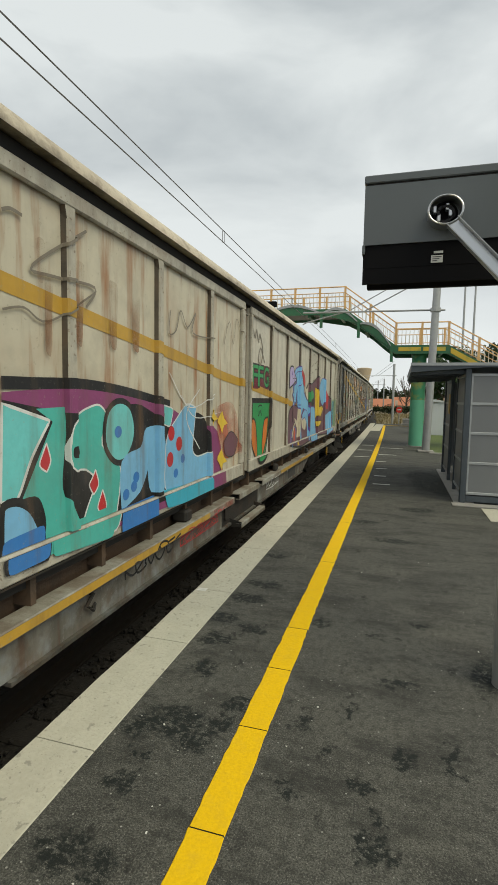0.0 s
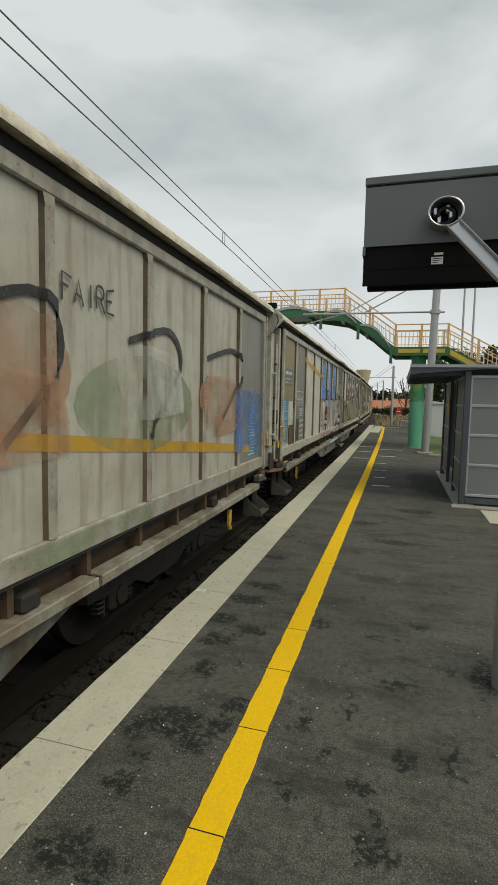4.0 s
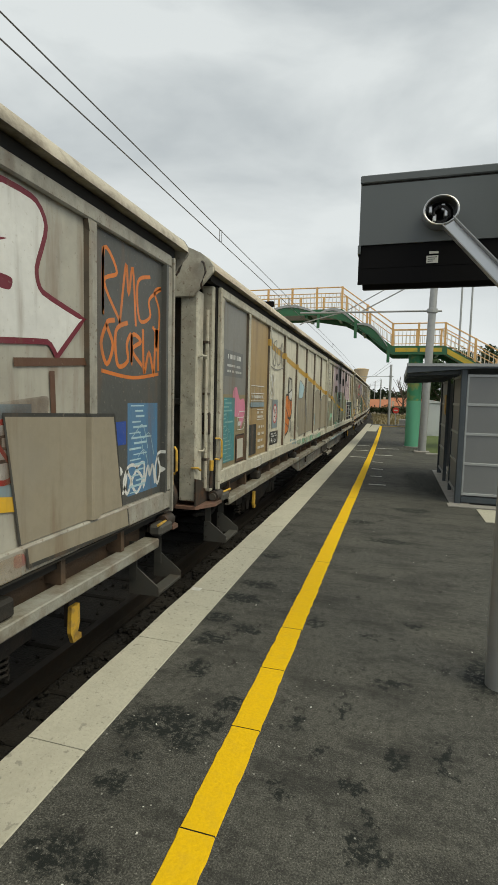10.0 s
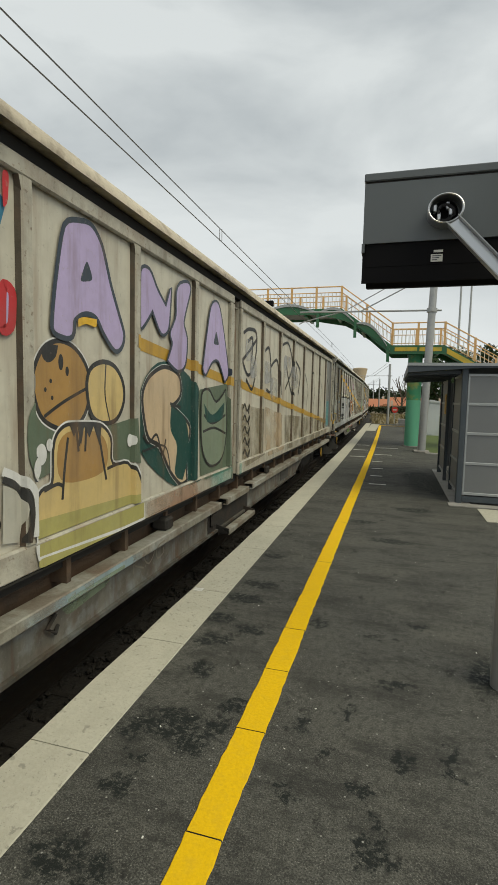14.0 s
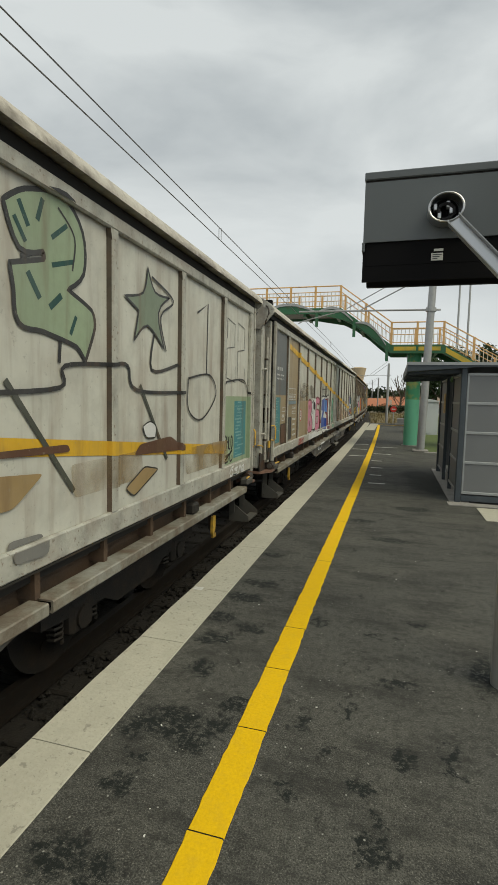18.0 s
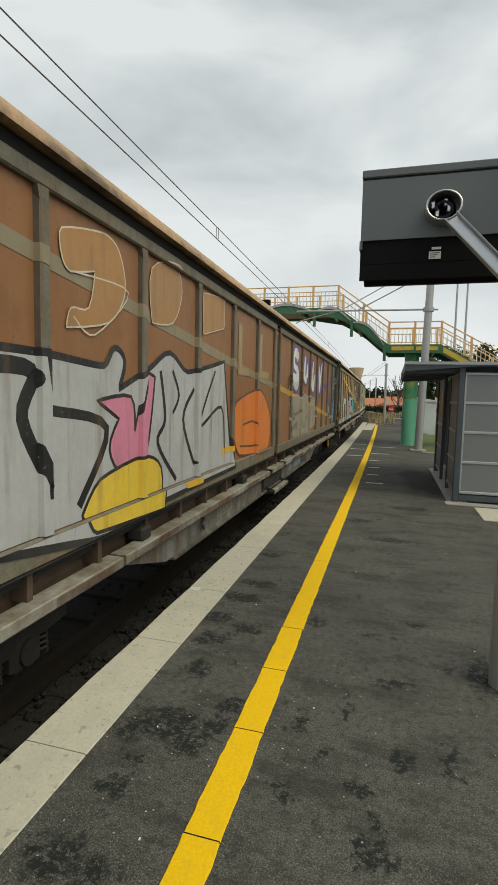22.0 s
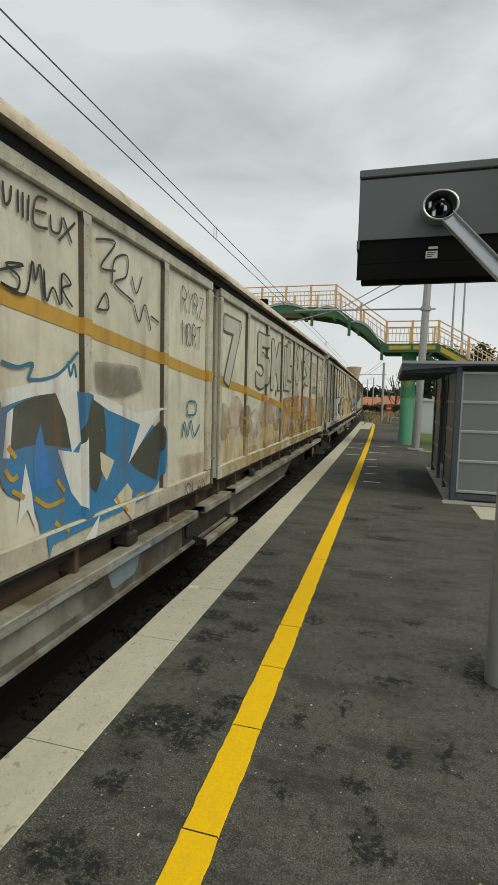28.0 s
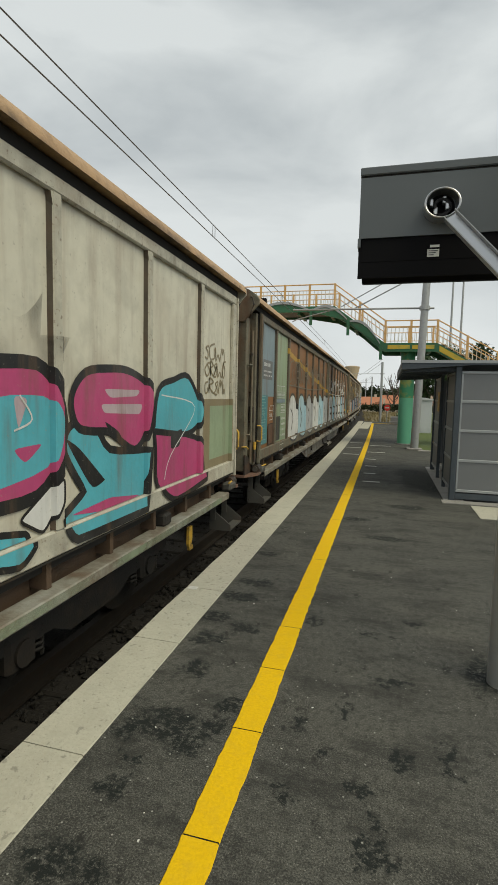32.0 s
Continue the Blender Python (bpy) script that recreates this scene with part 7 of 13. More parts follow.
p.poly([(14.1, 1.06), (14.15, 0.78), (14.35, 0.76), (14.4, 1.0)], "black", None, smooth=False)
p.tag("TTCX", 9.3, 9.65, 0.44, 0.48, "ink", 0.014).tag("LOKS", 11.05, 11.35, 0.46, 0.49, "ink", 0.012)
art(k, "huge pale pink and black block letters", p)
p = Piece()
p.rect(8.1, 9.0, -0.01, 0.41, "stoneolive")
g = random.Random(77)
for i in range(6):
    U = 8.15 + 0.7 * g.random()
    V = g.uniform(0.02, 0.3)
    p.poly([(U, V), (U + 0.1, V + g.uniform(0.05, 0.2)), (U + g.uniform(0.15, 0.35), V + 0.1), (U + 0.2, V - 0.03)], ("mint", "grey", "palegreen", "ink", "khaki", "ice")[i % 6], None, smooth=False)
for i in range(4):
    p.blob(13.3 + 0.55 * i, 0.18, 0.36, 0.42, "black", "white", 0.035)
    p.scrawl(13.1 + 0.55 * i, 13.5 + 0.55 * i, 0.06, 0.34, "khaki", 0.018, 80 + i, 1)
p.letters("EEZ", 13.65, 15.1, 0.0, 0.38, "black", "white", 0.022, 0.05, fat=0.05)
p.no_entry(13.55, 0.24, 0.17)
art(k, "black bubble letters with white outlines over faded graffiti", p)
rear_marks(k, "khaki", "teal", 12)

# wagon 4
k = 4
front_marks(k, None, "slate", None, "slate", 37)
p = Piece()
p.rect(1.05, 1.95, 0.0, 0.42, "darkgrey").scrawl(0.14, 0.85, 0.82, 0.93, "ochre", 0.025, 91, 1).scrawl(0.12, 0.88, 0.62, 0.78, "ochre", 0.022, 92, 1).scrawl(0.12, 0.9, 0.44, 0.6, "salmon", 0.022, 93, 1)
p.scrawl(1.1, 1.9, 0.68, 0.96, "black", 0.07, 94, 1).rect(0.08, 1.9, -0.085, -0.012, "salmon")
art(k, "orange and black handwritten tags", p)
band(k, "brown", None, 2.0, 4.0)
band(k, "ochre", None, 6.0, 15.0)
p = Piece()
for U, V, ru, rv in ((2.75, 0.36, 0.5, 0.32), (3.1, 0.36, 0.3, 0.3), (3.45, 0.36, 0.26, 0.3), (3.8, 0.38, 0.22, 0.26), (2.45, 0.14, 0.62, 0.46), (3.15, 0.1, 0.34, 0.42), (3.62, 0.08, 0.26, 0.28), (3.85, 0.05, 0.2, 0.22), (2.8, -0.04, 0.3, 0.15), (3.2, -0.04, 0.25, 0.12)):
    p.blob(U, V, ru, rv, "cream", "ink", 0.035)
p.stroke([(2.55, 0.3), (2.5, 0.1), (2.6, -0.02)], 0.03, "ink").stroke([(3.0, 0.15), (3.3, 0.1)], 0.03, "ink", False).stroke([(3.15, 0.25), (3.15, -0.02)], 0.03, "ink", False).stroke([(3.0, 0.02), (3.3, 0.2)], 0.025, "ink", False).stroke([(3.5, 0.3), (3.6, 0.2), (3.75, 0.32)], 0.03, "ink")
for U, V, r in ((2.25, 0.3, 0.1), (2.62, 0.1, 0.07), (3.2, 0.36, 0.05), (3.85, 0.34, 0.05), (3.55, 0.12, 0.05), (3.2, -0.02, 0.06)):
    p.blob(U, V, r * 0.8, r * 1.5, "red")
for j in range(5):
    p.stroke([(3.78, 0.08 + 0.035 * j), (3.97, 0.09 + 0.035 * j)], 0.03, "ink", False)
p.scrawl(2.05, 3.9, -0.085, -0.02, "signblue", 0.03, 96, 1)
art(k, "cream bubble letters with red drops", p)
p = Piece()
for U, ch, edge in ((3.12, "C", "red"), (4.04, "W", "petrol")):
    p.letters(ch, U, U + (0.82 if ch != "L" else 0.5), 0.50, 0.92, "lilac", edge, 0.05, 0.05, fat=0.06)
art(k, "lilac block letters with red and teal rims", p)
p = Piece()
p.blob(4.45, 0.3, 0.42, 0.42, "grey", "ink", 0.035).blob(4.45, 0.08, 0.48, 0.24, "taupe", "ink", 0.035).blob(4.5, 0.12, 0.16, 0.22, "bottle", "mint", 0.02).blob(4.5, 0.3, 0.1, 0.12, "bottle", "mint", 0.02)
art(k, "row of rounded cartoon creatures in muted colours", p)
p = Piece()
p.stroke([(8.19, 0.858), (8.41, 0.902), (8.73, 0.892), (8.68, 0.694), (8.41, 0.584), (8.17, 0.671)], 0.05, "black")
p.stroke([(8.37, 0.815), (8.56, 0.847), (8.53, 0.687)], 0.05, "black")
p.stroke([(8.13, 0.669), (8.38, 0.738), (8.76, 0.861)], 0.05, "black")
p.stroke([(8.32, 0.554), (8.56, 0.488), (8.70, 0.580)], 0.05, "black")
p.stroke([(9.10, 0.778), (9.40, 0.817), (9.52, 0.500), (9.27, 0.497)], 0.05, "black")
p.stroke([(9.48, 0.684), (9.88, 0.748), (10.01, 0.457)], 0.05, "black")
p.stroke([(10.15, 0.900), (10.63, 0.942), (10.96, 0.742), (10.44, 0.512)], 0.05, "black")
p.stroke([(10.42, 0.773), (11.03, 0.463), (11.35, 0.757)], 0.05, "black")
p.stroke([(11.24, 0.810), (11.69, 0.710), (11.54, 0.467)], 0.05, "black")
p.poly([(8.31, 0.829), (8.54, 0.830), (8.56, 0.704), (8.32, 0.678), (8.27, 0.751)], "mist_silver")
p.poly([(8.50, 0.725), (8.75, 0.722), (8.77, 0.590), (8.53, 0.567), (8.47, 0.645)], "mist_silver")
p.poly([(9.17, 0.716), (9.48, 0.712), (9.51, 0.565), (9.20, 0.541), (9.13, 0.627)], "mist_silver")
p.poly([(9.53, 0.594), (9.88, 0.583), (9.91, 0.427), (9.57, 0.407), (9.48, 0.500)], "mist_silver")
p.poly([(10.36, 0.822), (10.80, 0.822), (10.84, 0.649), (10.41, 0.616), (10.31, 0.716)], "mist_silver")
p.poly([(10.91, 0.740), (11.41, 0.736), (11.46, 0.549), (10.97, 0.519), (10.85, 0.628)], "mist_silver")
p.poly([(8.16, 0.388), (9.09, 0.341), (9.14, -0.017), (8.22, -0.049)], "mist_khaki")
p.poly([(9.23, 0.362), (10.28, 0.277), (10.35, -0.040), (9.30, -0.041)], "mist_buff")
p.poly([(10.45, 0.275), (15.26, 0.136), (15.39, -0.150), (10.52, -0.050)], "mist_khaki")
p.stroke([(8.21, 0.350), (8.29, 0.384), (8.39, 0.336), (8.48, 0.379), (8.44, 0.316)], 0.03, "black")
p.stroke([(8.22, 0.273), (8.30, 0.306), (8.40, 0.257), (8.49, 0.299), (8.45, 0.236)], 0.03, "black")
p.stroke([(8.23, 0.195), (8.31, 0.228), (8.41, 0.177), (8.50, 0.218), (8.46, 0.155)], 0.03, "black")
p.stroke([(8.24, 0.117), (8.32, 0.149), (8.42, 0.096), (8.51, 0.137), (8.47, 0.074)], 0.03, "black")
p.stroke([(8.25, 0.039), (8.33, 0.069), (8.43, 0.015), (8.52, 0.054), (8.48, -0.008)], 0.03, "black")
p.stroke([(12.16, 0.725), (12.54, 0.539), (12.41, 0.341)], 0.05, "mist_ink")
p.stroke([(12.96, 0.751), (13.41, 0.551), (13.26, 0.335)], 0.05, "mist_ink")
p.stroke([(13.91, 0.782), (14.46, 0.564), (14.27, 0.329)], 0.05, "mist_ink")
p.stroke([(15.05, 0.819), (15.73, 0.581), (15.51, 0.320)], 0.05, "mist_ink")
p.lay(WAGONS[4], "graffiti", "silver letters with black shadows", 0.004)
rear_marks(k, "grey", "teal", 14)

# wagon 5
k = 5
front_marks(k, "khaki", None, "tan", "teal", 43)
band(k, "gold", None, 1.3, 15.0)
p = Piece()
for U, ch in ((3.15, "U"), (4.1, "W"), (5.1, "e")):
    p.letters(ch, U, U + 0.72, 0.56, 0.93, "palepink", "plum", 0.02, 0.08, fat=0.03)
art(k, "hollow pink outlined letters", p)
p = Piece()
for i in range(6):
    U = 2.3 + 0.72 * i
    p.poly([(U, 0.34), (U + 0.2, 0.52), (U + 0.5, 0.50), (U + 0.65, 0.36)], "khaki", "cream", 0.03, False)
p.letters("EINS", 2.2, 6.0, -0.07, 0.44, "silver", "black", 0.06, 0.12, rise=0.03, fat=0.05, shade="black")
p.scrawl(4.7, 5.2, -0.08, -0.02, "ink", 0.015, 102, 1)
art(k, "silver angular letters with black outlines", p)
p = Piece()
p.scrawl(8.16, 8.9, 0.80, 0.90, "taupe", 0.013, 103, 1).scrawl(8.12, 8.95, 0.64, 0.76, "ink", 0.013, 104, 1).scrawl(8.12, 8.92, 0.50, 0.62, "ink", 0.013, 105, 1)
p.stroke([(9.25, 0.762), (9.31, 0.891), (9.51, 0.946), (9.69, 0.887), (9.57, 0.783), (9.25, 0.709)], 0.03, "ink")
p.stroke([(9.32, 0.838), (9.47, 0.887), (9.53, 0.817)], 0.03, "ink")
p.stroke([(9.25, 0.709), (9.59, 0.671), (9.69, 0.579), (9.34, 0.624), (9.31, 0.514)], 0.03, "ink")
p.stroke([(10.30, 0.872), (10.39, 0.621), (10.56, 0.649), (10.53, 0.867)], 0.03, "ink")
p.stroke([(11.17, 0.887), (11.14, 0.694), (11.42, 0.754), (11.62, 0.559)], 0.03, "ink")
p.stroke([(11.45, 0.954), (11.66, 0.714), (11.40, 0.504)], 0.03, "ink")
p.stroke([(12.26, 0.792), (12.54, 0.833), (12.52, 0.519)], 0.03, "ink")
p.stroke([(13.58, 0.725), (13.52, 0.532), (13.96, 0.571)], 0.03, "ink")
p.poly([(9.27, 0.870), (9.51, 0.935), (9.65, 0.864), (9.40, 0.772)], "mist_sage")
p.poly([(9.34, 0.660), (9.59, 0.652), (9.56, 0.549), (9.35, 0.558)], "mist_sage")
p.poly([(10.33, 0.853), (10.50, 0.856), (10.53, 0.648), (10.39, 0.643)], "mist_sage")
p.poly([(11.17, 0.863), (11.46, 0.896), (11.58, 0.711), (11.29, 0.675)], "mist_sage")
p.stroke([(8.15, 0.448), (8.26, 0.255), (8.32, 0.077), (8.15, 0.083)], 0.04, "olivegrey")
p.stroke([(8.76, 0.322), (8.90, 0.235), (9.02, 0.370), (8.84, 0.101)], 0.04, "olivegrey")
p.stroke([(9.05, 0.124), (9.23, 0.187), (9.40, 0.067), (9.21, 0.024)], 0.04, "olivegrey")
p.stroke([(9.13, 0.369), (9.33, 0.386), (9.23, 0.224)], 0.04, "olivegrey")
p.stroke([(10.05, 0.071), (10.20, 0.277), (10.52, 0.181)], 0.04, "olivegrey")
p.stroke([(10.67, 0.038), (10.86, 0.358), (11.12, 0.453), (11.32, 0.155)], 0.04, "olivegrey")
p.stroke([(11.11, 0.137), (11.49, 0.251), (11.75, 0.509)], 0.04, "olivegrey")
p.stroke([(8.13, -0.034), (8.20, 0.079)], 0.04, "olivegrey")
p.stroke([(12.15, 0.459), (12.63, 0.112)], 0.04, "olivegrey")
p.stroke([(13.35, 0.467), (13.77, 0.140)], 0.04, "olivegrey")
p.stroke([(8.18, 0.140), (9.02, 0.072), (9.84, 0.143), (11.93, 0.080)], 0.05, "khaki")
p.poly([(8.15, 0.434), (8.25, 0.419), (8.31, 0.086), (8.15, 0.089)], "mist_sand")
p.poly([(9.09, 0.122), (9.36, 0.126), (9.25, 0.021), (9.10, 0.021)], "mist_sand")
p.poly([(10.63, 0.246), (11.08, 0.250), (11.10, 0.162), (10.65, 0.159)], "mist_tan")
p.poly([(11.49, 0.226), (12.07, 0.229), (12.10, 0.129), (11.51, 0.128)], "mist_tan")
p.poly([(12.60, 0.200), (13.37, 0.201), (13.41, 0.086), (12.63, 0.088)], "mist_tan")
p.poly([(14.10, 0.166), (15.18, 0.163), (15.23, 0.026), (14.14, 0.034)], "mist_tan")
p.tag("2007", 8.28, 8.57, -0.089, -0.025, "ink", 0.016)
p.lay(WAGONS[5], "graffiti", "pale line figures and faded olive letters", 0.004)
p = Piece()
p.blob(11.2, 0.08, 0.25, 0.16, "salmon", "taupe", 0.04)
for U in (15.15, 15.5):
    p.stroke([(U, 0.78), (U, 0.9), (U + 0.25, 0.88), (U + 0.24, 0.74), (U, 0.72), (U, 0.54), (U + 0.28, 0.52), (U + 0.27, 0.62)], 0.013, "ink", False)
p.stroke([(14.35, 0.85), (14.6, 0.92), (14.58, 0.55)], 0.025, "ink", False)
p.tag("ZHLO", 15.12, 15.38, 0.10, 0.18, "black", 0.03).scrawl(15.12, 15.40, 0.01, 0.09, "black", 0.025, 106, 1).scrawl(15.2, 15.75, -0.08, -0.02, "white", 0.025, 107, 1)
art(k, "green curled numerals, a star and outline boxes", p)
rear_marks(k, None, "teal", 15, "palegreen")

# wagon 6
k = 6
front_marks(k, "slate", "drab", "drab", "teal", 47, "slate")
band(k, "gold", None, 1.1, 8.0, lift=0.0105)
p = Piece()
p.rect(2.05, 3.0, 0.0, 0.40, "drab").rect(2.05, 3.0, 0.40, 0.58, "mist_drab").no_entry(2.38, 0.24, 0.12, False).scrawl(2.05, 2.6, -0.07, -0.01, "red", 0.015, 111, 1)
p.poly([(3.19, 0.006), (5.25, -0.028), (5.26, -0.112), (3.19, -0.087)], "white")
p.poly([(2.35, 0.552), (2.50, 0.592), (2.88, 0.595), (2.98, 0.453), (2.66, 0.426), (2.36, 0.446)], "mist_taupe")
p.poly([(3.12, 0.534), (3.46, 0.588), (3.89, 0.559), (3.90, 0.433), (3.15, 0.416)], "mist_taupe")
p.stroke([(2.23, 0.444), (2.33, 0.530), (2.40, 0.446)], 0.05, "mist_white")
p.poly([(3.19, 0.034), (3.17, 0.375), (3.35, 0.413), (3.71, 0.396), (3.90, 0.427), (4.04, 0.402), (4.08, -0.013), (3.62, -0.009)], "white")
p.poly([(3.22, 0.375), (3.45, 0.408), (3.68, 0.378), (3.70, 0.274), (3.58, 0.230), (3.78, 0.169), (3.84, 0.038), (3.65, 0.007), (3.23, 0.049)], "pink", "maroon", 0.045)
p.blob(3.45, 0.321, 0.05, 0.06, "maroon")
p.blob(3.51, 0.114, 0.06, 0.07, "maroon")
p.blob(3.33, 0.290, 0.05, 0.05, "palepink")
p.blob(3.42, 0.172, 0.05, 0.05, "palepink")
p.blob(3.64, 0.115, 0.05, 0.05, "palepink")
p.blob(3.32, 0.093, 0.05, 0.05, "palepink")
p.poly([(3.72, 0.365), (3.94, 0.402), (4.02, 0.140), (3.97, 0.019), (3.87, 0.026), (3.87, 0.117), (3.77, 0.200)], "white", "ink", 0.04)
p.poly([(3.83, 0.229), (3.91, 0.322), (3.94, 0.216)], "bottle")
p.poly([(4.13, 0.302), (4.29, 0.418), (4.58, 0.444), (4.91, 0.416), (4.84, 0.344), (4.51, 0.358), (4.41, 0.279), (4.85, 0.257), (4.95, 0.090), (4.83, 0.005), (4.22, 0.019)], "pink", "maroon", 0.045)
p.poly([(4.42, 0.183), (4.69, 0.187), (4.66, 0.088), (4.43, 0.090)], "palepink", "maroon", 0.03)
p.stroke([(4.28, 0.126), (4.33, 0.036)], 0.04, "maroon")
p.poly([(5.14, 0.421), (5.43, 0.463), (5.93, 0.458), (6.73, 0.475), (6.94, 0.245), (6.77, -0.058), (6.02, -0.068), (5.20, -0.025)], "white", "black", 0.05)
p.poly([(5.19, 0.401), (5.88, 0.436), (5.79, 0.246), (5.58, 0.143), (5.99, 0.127), (6.02, -0.040), (5.24, -0.007), (5.23, 0.108), (5.51, 0.252), (5.21, 0.272)], "blue")
p.poly([(5.94, 0.427), (6.67, 0.439), (6.56, 0.227), (6.84, -0.052), (6.27, -0.037), (5.99, 0.127)], "maroon")
p.poly([(5.76, 0.422), (6.13, 0.391), (6.03, 0.217), (5.79, 0.246)], "royal")
p.stroke([(5.33, 0.482), (5.36, 0.605), (5.48, 0.484), (5.56, 0.633), (5.69, 0.487), (5.84, 0.621)], 0.03, "black")
p.stroke([(5.32, 0.555), (5.91, 0.570)], 0.03, "black")
p.stroke([(6.24, 0.494), (6.35, 0.599), (6.58, 0.498)], 0.03, "black")
p.stroke([(2.20, -0.004), (2.26, -0.067), (2.29, -0.017)], 0.02, "red")
p.stroke([(2.20, -0.020), (2.23, 0.013), (2.25, -0.040)], 0.016, "mist_red")
p.stroke([(2.31, -0.025), (2.34, 0.008), (2.36, -0.044)], 0.016, "mist_red")
p.stroke([(2.41, -0.030), (2.44, 0.004), (2.46, -0.048)], 0.016, "mist_red")
p.stroke([(2.51, -0.036), (2.55, -0.000), (2.57, -0.053)], 0.016, "mist_red")
p.stroke([(2.62, -0.041), (2.66, -0.005), (2.69, -0.058)], 0.016, "mist_red")
art(k, "pink, blue, dark red and green block letters", p)
p = Piece()
p.rect(15.06, 15.92, 0.0, 0.42, "stonetaupe")
art(k, "faded repaint low on the last panel", p)
band(k, "gold", None, 8.0, 13.0)
rear_marks(k, None, "teal", 16)

# wagon 7
k = 7
front_marks(k, "darkgrey", "darkgrey", "darkgrey", "royal", 53, "slate")
band(k, "ochre", None, 1.05, 1.95)
band(k, "khaki", None, 2.0, 7.9)
band(k, "ochre", None, 8.0, 15.0)
p = Piece()
p.scrawl(0.12, 0.8, 0.44, 0.55, "white", 0.03, 121, 1).scrawl(1.08, 1.9, 0.55, 0.85, "white", 0.035, 122, 2)
p.letters("T", 2.02, 2.6, -0.05, 0.50, "silver", "black", 0.05, 0.05, fat=0.06, halo="white")
p.no_entry(2.25, 0.25, 0.11, False)
for U, ch in ((6.2, "L"), (7.1, "L")):
    p.letters(ch, U, U + 0.55, 0.58, 0.9, "tan", "khaki", 0.02, 0.0, fat=0.0)
art(k, "silver letters with black shadow and a pink letter", p)
p = Piece()
p.stroke([(12.1, 0.1), (12.3, 0.25), (12.6, 0.28), (12.65, 0.12), (12.5, -0.02)], 0.04, "peach")
p.tag("AVC.", 13.1, 13.9, 0.70, 0.82, "purple", 0.03).scrawl(13.1, 13.9, 0.55, 0.68, "purple", 0.04, 124, 1).scrawl(14.1, 14.8, 0.62, 0.8, "purple", 0.025, 125, 1).scrawl(14.1, 14.8, 0.35, 0.5, "purple", 0.05, 126, 1)
p.rect(14.15, 14.8, 0.12, 0.34, "bottle").no_entry(14.45, 0.25, 0.12, False)
art(k, "white letters with thick purple rims", p)
rear_marks(k, "darkgrey", "royal", 18)
p = Piece()
p.stroke([(15.13, 0.900), (15.12, 0.825), (15.10, 0.759)], 0.05, "silver")
p.stroke([(15.12, 0.766), (15.22, 0.858), (15.23, 0.924)], 0.05, "silver")
p.stroke([(15.22, 0.842), (15.22, 0.708)], 0.035, "silver")
p.stroke([(15.25, 0.923), (15.35, 0.954), (15.33, 0.844), (15.39, 0.674)], 0.05, "silver")
p.stroke([(15.36, 0.821), (15.43, 0.895), (15.43, 0.823)], 0.05, "silver")
p.stroke([(15.44, 0.931), (15.51, 0.906), (15.59, 0.959), (15.62, 0.909), (15.66, 0.856)], 0.05, "silver")
p.stroke([(15.38, 0.673), (15.48, 0.698), (15.53, 0.744), (15.44, 0.749)], 0.05, "silver")
p.stroke([(15.60, 0.809), (15.62, 0.745), (15.66, 0.676)], 0.05, "silver")
p.stroke([(15.76, 0.832), (15.67, 0.740), (15.73, 0.676)], 0.05, "silver")
p.stroke([(15.80, 0.816), (15.89, 0.781), (15.91, 0.724), (15.80, 0.668), (15.77, 0.772)], 0.05, "silver")
p.stroke([(15.16, 0.622), (15.38, 0.651), (15.44, 0.624), (15.35, 0.590), (15.57, 0.618), (15.76, 0.599)], 0.05, "silver")
p.stroke([(15.57, 0.591), (15.66, 0.636), (15.71, 0.600)], 0.05, "silver")
p.stroke([(15.40, 0.980), (15.44, 0.953), (15.49, 0.981), (15.48, 1.011)], 0.05, "silver")
p.stroke([(15.69, 0.923), (15.84, 0.954)], 0.035, "silver")
p.stroke([(15.72, 0.964), (15.80, 0.908)], 0.035, "silver")
p.stroke([(15.80, 0.978), (15.73, 0.891)], 0.035, "silver")
p.stroke([(15.07, 0.694), (15.14, 0.712)], 0.035, "silver")
p.stroke([(15.08, 0.721), (15.11, 0.680)], 0.035, "silver")
p.stroke([(15.12, 0.727), (15.08, 0.677)], 0.035, "silver")
p.poly([(15.04, 0.397), (15.37, 0.407), (15.38, 0.250), (15.22, 0.188), (15.18, 0.244), (15.03, 0.233)], "purple")
p.poly([(15.03, 0.416), (15.43, 0.418), (15.42, 0.229), (15.18, 0.174), (15.02, 0.204)], "mist_purple")
p.stroke([(15.11, -0.002), (15.31, -0.016), (15.65, -0.025), (16.00, -0.050)], 0.012, "silver")
p.lay(WAGONS[7], "graffiti", "broad pale marker tag", 0.0085)

# wagon 8
k = 8
front_marks(k, "slate", "khaki", "khaki", "teal", 59, "darkgrey")
band(k, "yellow", None, 1.05, 15.0)
p = Piece()
p.scrawl(1.1, 1.6, 0.55, 0.78, "white", 0.02, 131, 1).scrawl(0.3, 1.0, -0.085, -0.02, "white", 0.03, 132, 1)
for U, ch in ((2.03, "R"), (2.45, "H"), (2.85, "N")):
    p.letters(ch, U, U + 0.38, 0.46, 0.80, "brown", "orange", 0.025, 0.0, fat=0.04)
p.poly([(1.98, 0.4), (2.3, 0.44), (2.7, 0.40), (2.6, 0.1), (2.4, -0.08), (1.98, -0.08)], "ice", None)
p.poly([(2.05, 0.36), (2.5, 0.42), (3.3, 0.44), (3.2, 0.34), (2.6, 0.28), (2.1, 0.2)], "mint", None)
p.stroke([(2.2, 0.2), (2.3, 0.18)], 0.05, "white")
art(k, "brown letters over a pale blue patch", p)
p = Piece()
